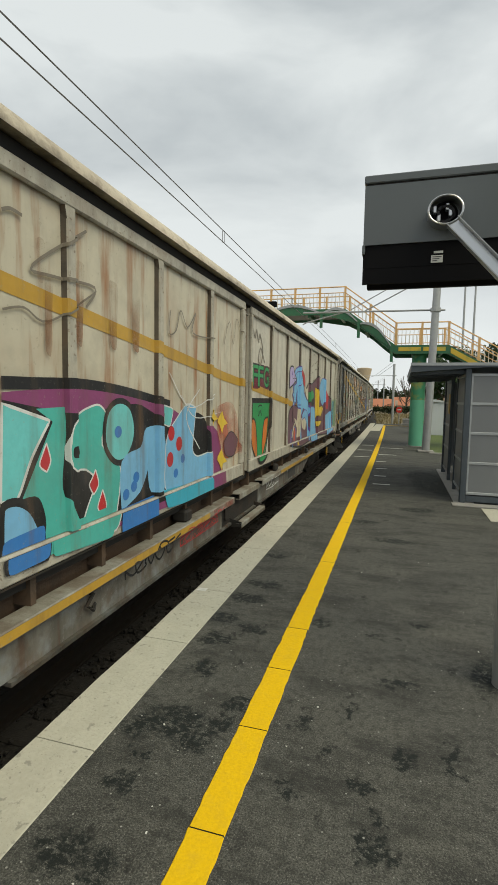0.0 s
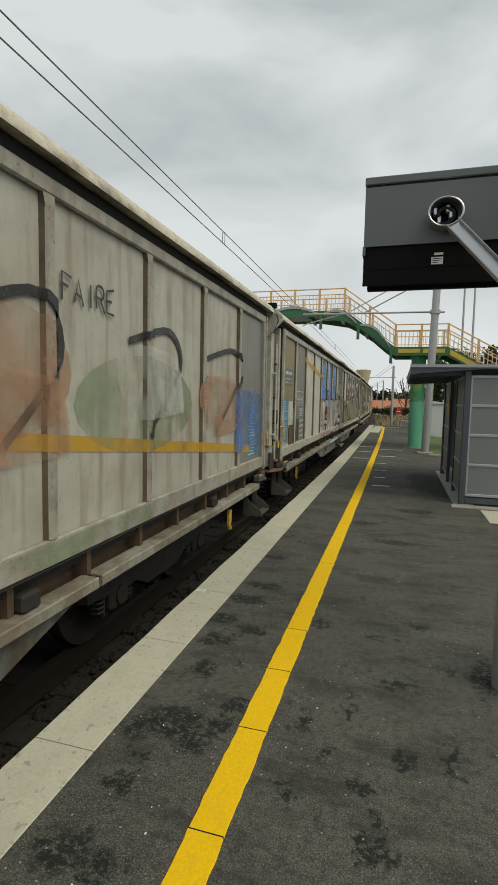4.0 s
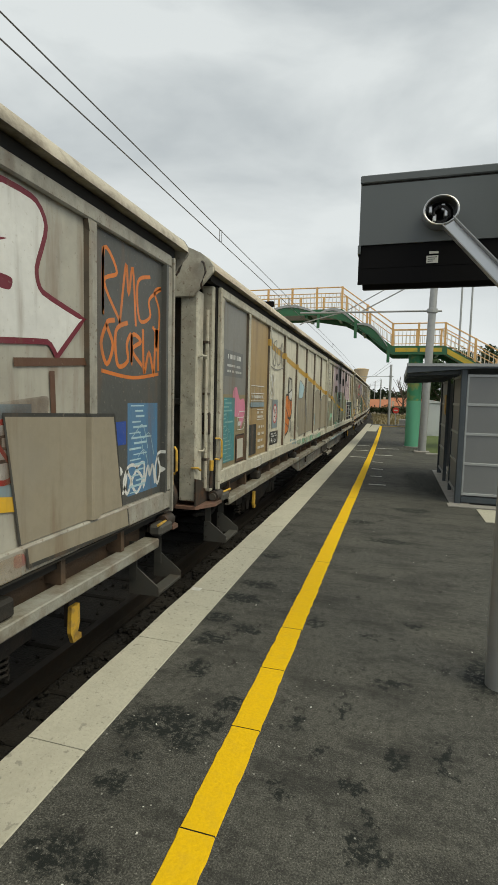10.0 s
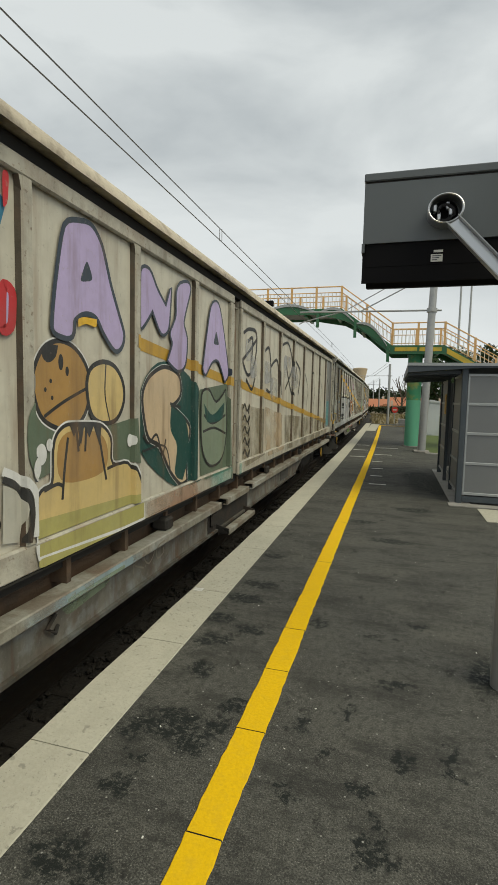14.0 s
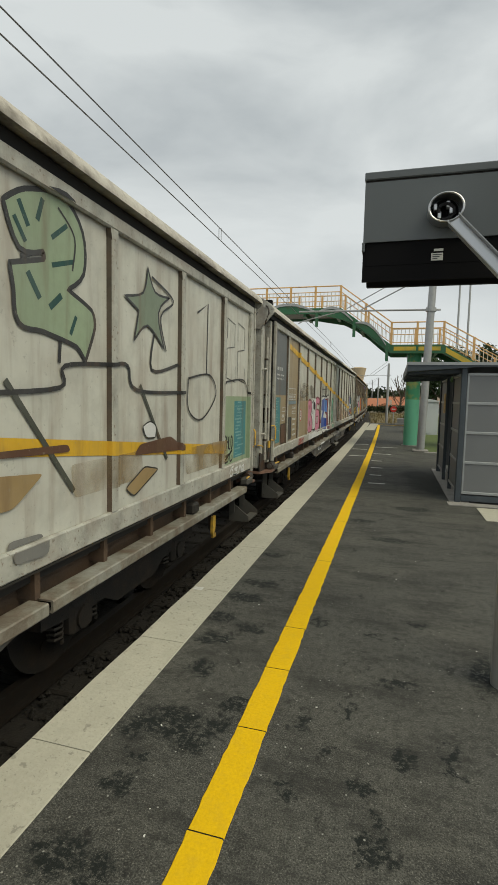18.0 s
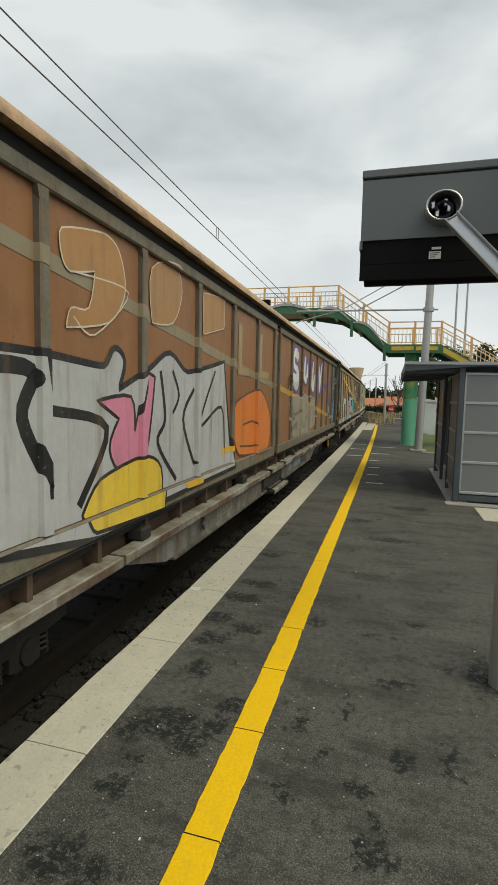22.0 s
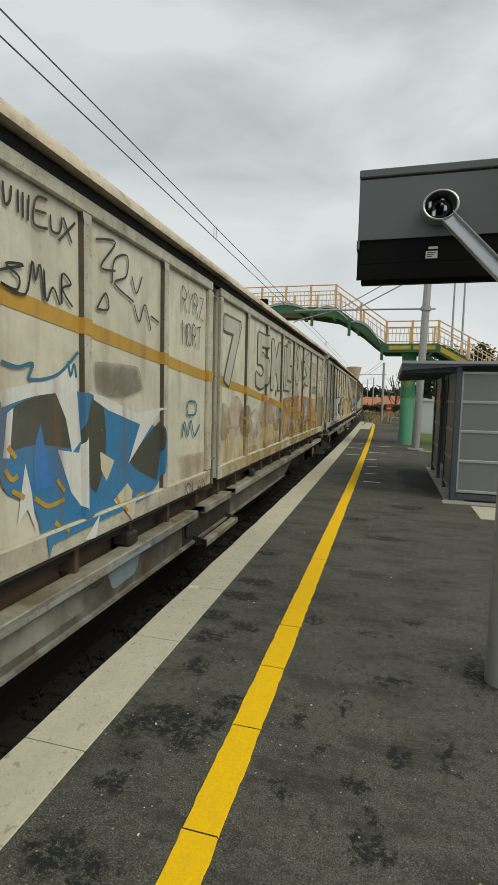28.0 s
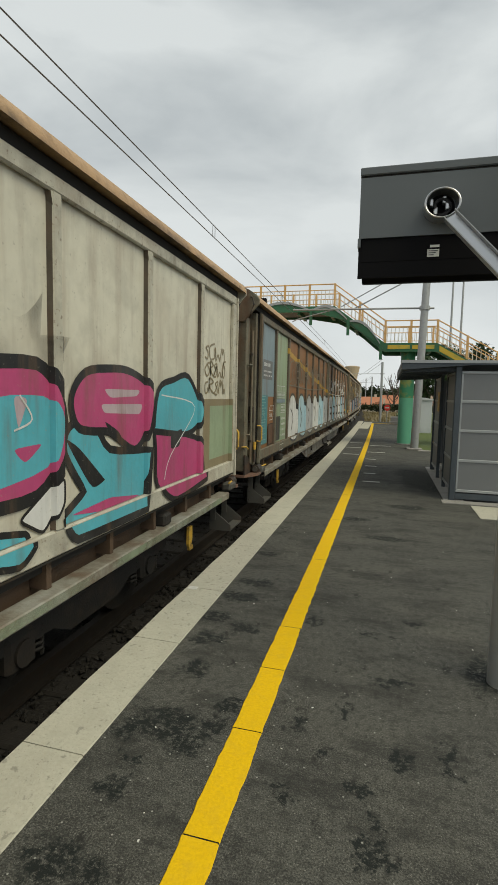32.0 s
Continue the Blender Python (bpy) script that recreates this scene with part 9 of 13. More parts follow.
p.poly([(7.20, 0.650), (7.41, 0.676), (7.66, 0.733), (7.72, 0.684), (8.00, 0.702), (7.86, 0.587), (7.90, 0.503), (7.60, 0.523), (7.18, 0.547), (7.42, 0.604)], "stone", "ink", 0.035)
p.poly([(5.76, 0.421), (5.93, 0.414), (6.17, 0.390), (5.94, 0.382), (5.76, 0.391)], "ink")
p.stroke([(5.76, 0.375), (5.97, 0.377), (6.18, 0.386)], 0.02, "pale_lime")
p.stroke([(6.13, 0.479), (6.45, 0.464), (6.73, 0.457), (6.75, 0.385), (7.09, 0.362)], 0.06, "ink")
p.stroke([(6.13, 0.476), (6.37, 0.433), (6.46, 0.399), (6.37, 0.349), (6.22, 0.304), (6.12, 0.277), (6.13, 0.248), (6.29, 0.222), (6.44, 0.217), (6.47, 0.366), (6.75, 0.347), (6.92, 0.281), (6.98, 0.198)], 0.055, "ink")
p.poly([(6.42, 0.348), (6.43, 0.261), (6.41, 0.231), (6.28, 0.239), (6.18, 0.263), (6.26, 0.297)], "palegreen")
p.poly([(6.49, 0.430), (6.59, 0.431), (6.60, 0.395), (6.73, 0.377), (6.73, 0.356), (6.47, 0.372)], "jade")
p.stroke([(6.95, 0.359), (7.01, 0.461), (7.13, 0.510), (7.33, 0.466), (7.22, 0.367), (7.43, 0.327)], 0.035, "ink")
p.stroke([(7.17, 0.440), (7.42, 0.493), (7.54, 0.456), (7.35, 0.379), (7.74, 0.278), (7.85, 0.389), (7.60, 0.470), (7.99, 0.476), (7.74, 0.348), (7.99, 0.152)], 0.032, "ink")
p.stroke([(6.96, 0.336), (7.16, 0.272), (7.43, 0.236), (7.92, 0.141)], 0.035, "ink")
p.stroke([(7.43, 0.327), (7.55, 0.244), (7.69, 0.252)], 0.025, "ink")
p.poly([(7.62, 0.470), (7.90, 0.503), (7.97, 0.388), (7.80, 0.319), (7.61, 0.363)], "mist_palegreen")
p.stroke([(7.20, 0.185), (7.22, 0.072), (7.28, 0.072), (7.29, 0.154), (7.39, 0.140), (7.42, 0.007)], 0.028, "ink", False)
p.stroke([(7.47, 0.161), (7.50, 0.021), (7.60, 0.024), (7.58, 0.121)], 0.028, "ink", False)
p.stroke([(7.66, 0.143), (7.69, 0.030), (7.76, 0.037), (7.75, 0.109), (7.89, 0.085), (7.92, 0.024)], 0.028, "ink", False)
p.poly([(7.30, 0.014), (7.42, 0.015), (7.42, -0.038), (7.30, -0.037)], "jade", smooth=False)
p.stroke([(7.30, 0.014), (7.30, -0.037), (7.42, -0.038), (7.42, 0.015)], 0.02, "ink", False)
p.poly([(7.49, 0.016), (7.60, 0.019), (7.60, -0.036), (7.49, -0.037)], "jade", smooth=False)
p.stroke([(7.49, 0.016), (7.49, -0.037), (7.60, -0.036), (7.60, 0.019)], 0.02, "ink", False)
p.poly([(7.66, 0.018), (7.80, 0.020), (7.80, -0.041), (7.67, -0.041)], "jade", smooth=False)
p.stroke([(7.66, 0.018), (7.67, -0.041), (7.80, -0.041), (7.80, 0.020)], 0.02, "ink", False)
p.stroke([(6.04, 0.135), (6.10, 0.107), (6.48, 0.059), (6.29, 0.067), (6.31, 0.032)], 0.05, "ink")
p.stroke([(5.75, 0.085), (5.92, 0.068), (6.00, 0.074)], 0.045, "ink")
p.stroke([(6.36, 0.015), (6.65, -0.035), (7.04, -0.042), (7.34, -0.042)], 0.05, "ink")
p.stroke([(6.15, 0.090), (6.16, 0.034)], 0.04, "ink")
p.poly([(5.75, 0.238), (5.81, 0.228), (5.75, 0.262)], "ink")
p.stroke([(5.78, 0.775), (5.80, 0.829), (5.79, 0.868)], 0.06, "ink")
p.blob(5.85, 0.945, 0.022, 0.024, "taupe")
p.blob(5.95, 0.944, 0.022, 0.024, "taupe")
p.blob(6.12, 0.946, 0.022, 0.024, "taupe")
p.blob(6.24, 0.943, 0.022, 0.024, "taupe")
p.blob(6.39, 0.942, 0.022, 0.024, "taupe")
p.blob(6.80, 0.926, 0.022, 0.024, "taupe")
p.blob(6.93, 0.923, 0.022, 0.024, "taupe")
p.blob(7.18, 0.913, 0.022, 0.024, "taupe")
p.blob(7.33, 0.906, 0.022, 0.024, "taupe")
p.stroke([(8.22, 0.611), (8.37, 0.699), (8.64, 0.731), (8.53, 0.590), (8.26, 0.483), (8.44, 0.300)], 0.05, "ink")
p.stroke([(8.65, 0.628), (8.81, 0.492), (8.67, 0.384), (8.26, 0.483)], 0.05, "ink")
p.stroke([(8.79, 0.311), (8.91, 0.346), (9.00, 0.232), (8.75, 0.204)], 0.05, "ink")
p.poly([(8.18, 0.322), (8.43, 0.334), (8.44, 0.215), (8.22, 0.191)], "mist_royal")
p.poly([(9.14, 0.458), (9.86, 0.507), (9.97, 0.202), (9.27, 0.184)], "mist_salmon")
p.stroke([(9.23, 0.839), (9.43, 0.697), (9.26, 0.537), (9.49, 0.400), (9.35, 0.221)], 0.055, "ink")
p.stroke([(9.51, 0.836), (9.73, 0.691), (9.55, 0.543), (9.80, 0.400), (9.65, 0.212)], 0.055, "ink")
p.stroke([(9.87, 0.831), (10.12, 0.683), (9.91, 0.551), (10.20, 0.399), (10.03, 0.200)], 0.055, "ink")
p.stroke([(10.21, 0.826), (10.49, 0.676), (10.26, 0.558), (10.58, 0.399), (10.39, 0.189)], 0.055, "ink")
p.stroke([(10.67, 0.820), (10.99, 0.666), (10.72, 0.568), (11.08, 0.398), (10.87, 0.174)], 0.055, "ink")
p.stroke([(11.19, 0.813), (11.56, 0.655), (11.24, 0.579), (11.66, 0.397), (11.42, 0.157)], 0.055, "ink")
p.stroke([(9.21, 0.651), (9.43, 0.719), (9.50, 0.502), (9.29, 0.322)], 0.06, "ink")
p.stroke([(9.68, 0.650), (9.94, 0.720), (10.03, 0.510), (9.79, 0.315)], 0.06, "ink")
p.stroke([(10.40, 0.648), (10.72, 0.720), (10.83, 0.522), (10.53, 0.304)], 0.06, "ink")
p.stroke([(11.51, 0.645), (11.95, 0.721), (12.09, 0.540), (11.69, 0.287)], 0.06, "ink")
p.stroke([(12.76, 0.642), (13.34, 0.722), (13.53, 0.561), (12.99, 0.268)], 0.06, "ink")
p.stroke([(14.07, 0.640), (14.84, 0.724), (15.08, 0.584), (14.37, 0.248)], 0.06, "ink")
p.poly([(9.29, 0.701), (9.57, 0.699), (9.62, 0.545), (9.33, 0.523), (9.25, 0.614)], "mist_palegreen")
p.poly([(9.94, 0.560), (10.29, 0.550), (10.36, 0.376), (10.00, 0.360), (9.90, 0.465)], "mist_salmon")
p.poly([(10.70, 0.673), (11.14, 0.669), (11.22, 0.476), (10.78, 0.452), (10.65, 0.567)], "mist_white")
p.poly([(11.51, 0.489), (12.06, 0.471), (12.17, 0.251), (11.61, 0.239), (11.45, 0.371)], "mist_salmon")
p.poly([(12.71, 0.623), (13.44, 0.613), (13.60, 0.361), (12.85, 0.339), (12.63, 0.487)], "mist_white")
p.poly([(14.03, 0.548), (15.01, 0.530), (15.22, 0.236), (14.22, 0.221), (13.94, 0.394)], "mist_salmon")
p.poly([(8.50, -0.023), (9.03, -0.017), (9.04, -0.068), (8.57, -0.072)], "jade")
p.stroke([(8.46, 0.008), (8.76, 0.039), (8.99, 0.005)], 0.04, "ink")
p.poly([(9.18, 0.840), (9.92, 0.830), (10.89, 0.769), (9.89, 0.679), (9.20, 0.689)], "mist_haze")
p.poly([(14.93, 0.506), (16.11, 0.474), (16.06, 0.097), (14.92, 0.087)], "mist_royal")
p.lay(WAGONS[0], "graffiti", "black wild outlines with pale fill over an orange haze", 0.0085)
p = Piece()
p.poly([(7.06, 0.280), (7.12, 0.376), (7.31, 0.433), (7.42, 0.405), (7.48, 0.308), (7.55, 0.247), (7.57, 0.157), (7.51, 0.077), (7.40, 0.055), (7.18, 0.060), (7.05, 0.102)], "black")
p.poly([(7.05, 0.253), (7.13, 0.356), (7.28, 0.407), (7.37, 0.385), (7.42, 0.276), (7.49, 0.227), (7.52, 0.152), (7.46, 0.090), (7.34, 0.084), (7.05, 0.122)], "silver", "white", 0.03)
p.poly([(7.22, 0.270), (7.27, 0.258), (7.37, 0.176), (7.34, 0.123), (7.26, 0.186)], "black")
p.poly([(7.05, 0.205), (7.12, 0.128), (7.05, 0.129)], "black")
p.poly([(7.41, 0.354), (7.44, 0.428), (7.55, 0.468), (7.67, 0.452), (7.78, 0.395), (7.81, 0.315), (7.72, 0.249), (7.59, 0.252), (7.48, 0.287)], "black")
p.poly([(7.46, 0.358), (7.49, 0.421), (7.57, 0.448), (7.66, 0.423), (7.74, 0.356), (7.74, 0.290), (7.65, 0.264), (7.53, 0.288)], "silver", "white", 0.03)
p.poly([(7.51, 0.242), (7.81, 0.244), (7.94, 0.103), (7.89, 0.019), (7.51, 0.024), (7.46, 0.095), (7.54, 0.160)], "black")
p.poly([(7.56, 0.221), (7.79, 0.225), (7.89, 0.103), (7.85, 0.041), (7.57, 0.051)], "silver", "white", 0.03)
p.stroke([(7.58, 0.157), (7.83, 0.157)], 0.02, "ink")
p.tag("DENK", 7.47, 7.71, 0.313, 0.368, "ink", 0.022)
p.tag("ANDREW", 7.12, 7.36, 0.031, 0.081, "ink", 0.018)
p.tag("SEWR", 7.07, 7.27, 0.312, 0.344, "ink", 0.02)
p.tag("POTATI", 7.52, 7.92, -0.062, 0.007, "ink", 0.016)
p.stroke([(7.17, 0.544), (7.20, 0.573), (7.26, 0.579), (7.29, 0.556), (7.25, 0.523), (7.19, 0.522), (7.17, 0.544)], 0.04, "ink")
p.stroke([(7.07, 0.494), (7.09, 0.433), (7.13, 0.486), (7.16, 0.429), (7.19, 0.507)], 0.035, "ink", False)
p.stroke([(7.25, 0.509), (7.26, 0.427)], 0.035, "ink", False)
p.stroke([(7.24, 0.506), (7.32, 0.504), (7.26, 0.471), (7.36, 0.450), (7.27, 0.427)], 0.035, "ink", False)
p.stroke([(7.36, 0.530), (7.49, 0.526)], 0.035, "ink", False)
p.stroke([(7.43, 0.528), (7.46, 0.487)], 0.035, "ink", False)
p.stroke([(7.49, 0.515), (7.54, 0.500), (7.58, 0.529)], 0.035, "ink", False)
p.stroke([(7.60, 0.483), (7.76, 0.567), (7.91, 0.461)], 0.035, "ink", False)
p.stroke([(7.64, 0.481), (7.95, 0.517)], 0.035, "ink", False)
p.stroke([(7.39, 0.904), (7.45, 0.861), (7.51, 0.849), (7.56, 0.785), (7.62, 0.722), (7.71, 0.755), (7.84, 0.756)], 0.018, "ink")
p.stroke([(7.61, 0.953), (7.67, 0.894), (7.75, 0.884), (7.80, 0.971)], 0.018, "ink")
p.stroke([(7.68, 0.877), (7.76, 0.883), (7.83, 0.860), (7.94, 0.820), (7.94, 0.781), (7.83, 0.753)], 0.018, "ink")
p.stroke([(7.58, 0.697), (7.63, 0.629), (7.70, 0.680), (7.75, 0.618), (7.83, 0.707)], 0.018, "ink")
p.poly([(7.04, 0.029), (7.18, 0.033), (7.22, 0.006), (7.13, -0.033), (7.04, -0.036)], "maroon", smooth=False)
p.stroke([(8.10, 0.939), (8.19, 0.907), (8.12, 0.844), (8.24, 0.835), (8.31, 0.914), (8.16, 0.925)], 0.014, "ink")
p.stroke([(8.51, 0.876), (8.40, 0.785), (8.61, 0.729), (8.80, 0.776), (8.89, 0.844)], 0.014, "ink")
p.stroke([(8.31, 0.824), (8.40, 0.749), (8.54, 0.723), (8.49, 0.654), (8.61, 0.698)], 0.014, "ink")
p.stroke([(8.59, 0.727), (8.72, 0.678), (8.95, 0.581)], 0.014, "ink")
p.stroke([(8.80, 0.757), (8.97, 0.841)], 0.014, "ink")
p.tag("TPK", 8.11, 8.54, 0.561, 0.669, "ink", 0.016)
p.lay(WAGONS[1], "graffiti", "silver letters with black outlines among black handwritten tags", 0.0085)
p = Piece()
p.poly([(13.10, 0.966), (13.68, 1.024), (13.86, 0.970), (13.88, 0.817), (13.79, 0.734), (13.63, 0.697), (13.91, 0.553), (13.90, 0.476), (13.67, 0.482), (13.45, 0.532), (13.36, 0.661), (13.34, 0.532), (13.06, 0.538)], "charcoal", "rose", 0.015)
p.poly([(13.37, 0.870), (13.54, 0.870), (13.54, 0.801), (13.36, 0.788)], "stone", "rose", 0.012)
p.poly([(14.11, 0.970), (14.71, 1.038), (14.94, 1.012), (14.94, 0.866), (14.46, 0.843), (14.44, 0.779), (14.95, 0.810), (15.00, 0.530), (14.48, 0.484), (14.10, 0.504), (14.09, 0.619), (14.48, 0.630), (14.57, 0.706), (14.11, 0.723)], "charcoal", "rose", 0.015)
p.poly([(14.47, 0.865), (14.98, 0.904), (14.98, 0.819), (14.48, 0.780)], "stone")
p.poly([(14.06, 0.712), (14.55, 0.700), (14.54, 0.631), (14.06, 0.621)], "cream")
p.poly([(12.83, 0.424), (13.32, 0.446), (13.62, 0.480), (13.96, 0.433), (13.96, 0.162), (12.82, 0.227)], "stoneolive")
p.poly([(14.05, 0.341), (14.31, 0.436), (14.49, 0.359), (14.79, 0.440), (15.03, 0.261), (15.04, 0.078), (14.05, 0.166)], "stoneolive")
p.stroke([(13.01, 0.283), (13.21, 0.289), (13.22, 0.410), (13.51, 0.449), (13.82, 0.411), (13.94, 0.299)], 0.1, "olive")
p.stroke([(14.08, 0.223), (14.22, 0.411), (14.35, 0.436), (14.54, 0.332), (14.77, 0.425), (15.01, 0.262)], 0.08, "olive")
p.stroke([(13.25, 0.462), (13.51, 0.497), (13.86, 0.454)], 0.05, "cream")
p.poly([(13.38, 0.344), (13.66, 0.341), (13.66, 0.317), (13.38, 0.326)], "ink")
p.poly([(13.38, 0.318), (13.66, 0.313), (13.66, 0.300), (13.39, 0.299)], "cream")
p.poly([(12.82, 0.227), (13.96, 0.139), (13.96, -0.023), (12.81, 0.071)], "mist_salmon")
p.stroke([(13.07, 0.194), (13.40, 0.163), (13.96, 0.121)], 0.04, "ochre")
p.poly([(12.82, 0.279), (13.12, 0.234), (13.16, 0.197), (12.82, 0.220)], "rust")
p.poly([(14.23, 0.029), (14.40, -0.030), (14.23, -0.046)], "olive")
p.poly([(14.38, 0.012), (14.59, 0.017), (14.55, -0.047)], "cream")
p.lay(WAGONS[1], "graffiti", "grey block letters above rounded olive humps", 0.0085)
p = Piece()
p.poly([(8.10, 0.461), (8.50, 0.466), (8.97, 0.438), (9.03, -0.004), (8.10, 0.044)], "stoneolive", smooth=False)
p.poly([(8.62, 0.410), (8.73, 0.429), (8.89, 0.273), (8.94, 0.185), (8.77, 0.222)], "cream")
p.poly([(8.12, 0.061), (8.13, 0.167), (8.27, 0.207), (8.46, 0.184), (8.54, 0.100), (8.51, 0.044)], "olive")
p.poly([(8.17, 0.052), (8.18, 0.104), (8.32, 0.122), (8.47, 0.090), (8.49, 0.046)], "amber")
p.stroke([(8.19, 0.462), (8.27, 0.366), (8.16, 0.320), (8.41, 0.339), (8.32, 0.242)], 0.02, "ink")
p.stroke([(8.36, 0.440), (8.45, 0.338), (8.23, 0.270)], 0.018, "ink")
p.poly([(9.10, 0.058), (9.11, 0.327), (9.24, 0.407), (9.39, 0.331), (9.43, 0.064)], "stoneolive", "olive", 0.05)
p.stroke([(9.15, 0.347), (9.24, 0.389), (9.33, 0.364)], 0.02, "white")
p.poly([(9.46, 0.053), (9.48, 0.333), (9.63, 0.420), (9.81, 0.338), (9.87, 0.058)], "stoneolive", "olive", 0.05)
p.stroke([(9.52, 0.355), (9.63, 0.400), (9.74, 0.373)], 0.02, "white")
p.poly([(10.04, 0.046), (10.05, 0.342), (10.28, 0.440), (10.54, 0.348), (10.62, 0.047)], "stoneolive", "olive", 0.05)
p.stroke([(10.10, 0.367), (10.28, 0.418), (10.45, 0.387)], 0.02, "white")
p.poly([(10.74, 0.037), (10.75, 0.353), (11.00, 0.464), (11.30, 0.361), (11.41, 0.042)], "stoneolive", "olive", 0.05)
p.stroke([(10.82, 0.381), (11.00, 0.439), (11.18, 0.405)], 0.02, "white")
p.poly([(11.65, 0.025), (11.66, 0.368), (11.93, 0.496), (12.27, 0.379), (12.42, 0.035)], "stoneolive", "olive", 0.05)
p.stroke([(11.75, 0.400), (11.94, 0.467), (12.12, 0.429)], 0.02, "white")
p.poly([(12.75, 0.011), (12.75, 0.385), (13.00, 0.533), (13.34, 0.400), (13.53, 0.032)], "stoneolive", "olive", 0.05)
p.stroke([(12.87, 0.423), (13.01, 0.500), (13.13, 0.456)], 0.02, "white")
p.poly([(13.90, -0.004), (13.91, 0.403), (14.20, 0.572), (14.62, 0.422), (14.87, 0.021)], "stoneolive", "olive", 0.05)
p.stroke([(14.06, 0.446), (14.21, 0.535), (14.35, 0.486)], 0.02, "white")
p.poly([(8.12, 0.025), (10.19, 0.083), (10.20, 0.038), (8.12, -0.023)], "mist_sand")
p.lay(WAGONS[1], "graffiti", "rounded olive humps with white glints", 0.012)
p = Piece()
p.poly([(2.25, 0.630), (2.34, 0.663), (2.35, 0.608), (2.28, 0.570)], "mist_pink")
p.poly([(2.50, 0.603), (2.63, 0.631), (2.65, 0.578), (2.54, 0.553)], "mist_pink")
p.poly([(2.40, 0.711), (2.50, 0.706), (2.46, 0.667)], "mist_pink")
p.poly([(3.25, 0.727), (3.40, 0.777), (3.62, 0.739), (3.63, 0.614), (3.48, 0.533), (3.32, 0.551), (3.22, 0.636)], "rust")
p.poly([(3.48, 0.915), (3.69, 0.983), (3.77, 0.932), (3.56, 0.879)], "mist_salmon")
p.stroke([(2.05, 0.480), (2.37, 0.484), (2.40, 0.424), (2.60, 0.425), (2.62, 0.470), (2.96, 0.457)], 0.03, "darkgrey")
p.stroke([(3.11, 0.437), (3.32, 0.446), (3.38, 0.316), (3.52, 0.312), (3.54, 0.461), (3.90, 0.453), (3.91, 0.301), (3.71, 0.293), (3.96, 0.271), (3.96, 0.158)], 0.035, "darkgrey")
p.stroke([(2.33, 0.107), (2.43, 0.005), (2.69, 0.218)], 0.06, "taupe")
p.stroke([(2.56, 0.026), (2.69, 0.228)], 0.03, "cream")
p.poly([(3.32, 0.115), (3.51, 0.111), (3.49, 0.049), (3.33, 0.053)], "mist_red")
p.poly([(4.19, 0.278), (4.38, 0.272), (4.39, 0.163), (4.19, 0.174)], "mist_red")
p.stroke([(4.25, 0.322), (4.81, 0.317), (4.32, 0.136), (4.91, 0.045)], 0.04, "darkgrey")
p.stroke([(5.05, 0.448), (5.17, 0.119), (5.53, 0.451), (5.68, 0.091)], 0.03, "darkgrey")
p.poly([(2.48, 0.016), (2.74, -0.005), (2.76, -0.068), (2.47, -0.057)], "mist_salmon")
p.lay(WAGONS[2], "graffiti", "half-hidden grey outline letters and pink spray spots", 0.0085)
p = Piece()
p.poly([(8.22, 0.937), (8.91, 0.964), (8.92, 0.902), (8.71, 0.884), (8.54, 0.877), (8.38, 0.879), (8.21, 0.825)], "mist_soot")
p.poly([(8.20, 0.475), (8.46, 0.457), (8.45, -0.008), (8.17, -0.008)], "stonetaupe", smooth=False)
p.poly([(8.46, 0.453), (8.52, 0.445), (8.53, 0.021), (8.45, 0.019)], "charcoal", smooth=False)
p.stroke([(8.43, 0.427), (8.43, 0.015)], 0.02, "white", False)
p.poly([(8.53, 0.445), (8.61, 0.442), (8.62, 0.271), (8.88, 0.235), (8.91, 0.028), (8.55, 0.028)], "pinkish", smooth=False)
p.blob(8.55, 0.403, 0.05, 0.06, "red")
p.blob(8.58, 0.351, 0.05, 0.06, "red")
p.blob(8.71, 0.156, 0.12, 0.144, "red")
p.blob(8.64, 0.062, 0.06, 0.072, "red")
p.blob(8.77, 0.056, 0.06, 0.072, "red")
p.poly([(8.63, 0.453), (8.97, 0.427), (8.94, 0.241), (8.65, 0.293)], "stone", "charcoal", 0.05, smooth=False)
p.stroke([(8.72, 0.220), (8.83, 0.232), (8.80, 0.068)], 0.03, "charcoal", False)
p.poly([(9.11, 0.449), (9.40, 0.430), (9.40, 0.329), (9.11, 0.325)], "stone", "charcoal", 0.045, smooth=False)
p.poly([(9.40, 0.457), (9.47, 0.458), (9.78, 0.407), (9.59, 0.288), (9.43, 0.339)], "grey", smooth=False)
p.poly([(9.24, 0.304), (9.64, 0.301), (9.65, -0.008), (9.24, 0.016)], "pinkish", smooth=False)
p.blob(9.39, 0.158, 0.14, 0.2, "red")
p.blob(9.53, 0.058, 0.06, 0.06, "red")
p.poly([(9.63, 0.190), (9.75, 0.343), (9.96, 0.386), (10.23, 0.329), (10.31, 0.155), (10.13, 0.007), (9.77, 0.016)], "stonetaupe", "white", 0.025)
p.poly([(9.90, 0.179), (10.00, 0.280), (10.17, 0.191), (10.09, 0.053), (9.97, 0.063)], "brown", "charcoal", 0.03)
p.poly([(10.44, 0.378), (10.74, 0.360), (10.73, 0.029), (10.46, 0.033)], "stonetaupe", "white", 0.025, smooth=False)
p.poly([(10.86, 0.375), (11.22, 0.355), (11.22, -0.010), (10.89, -0.003)], "stonetaupe", "white", 0.025, smooth=False)
p.poly([(11.18, 0.372), (11.52, 0.370), (11.69, 0.282), (11.53, 0.213), (11.81, 0.009), (11.25, 0.023)], "stonetaupe", "white", 0.025)
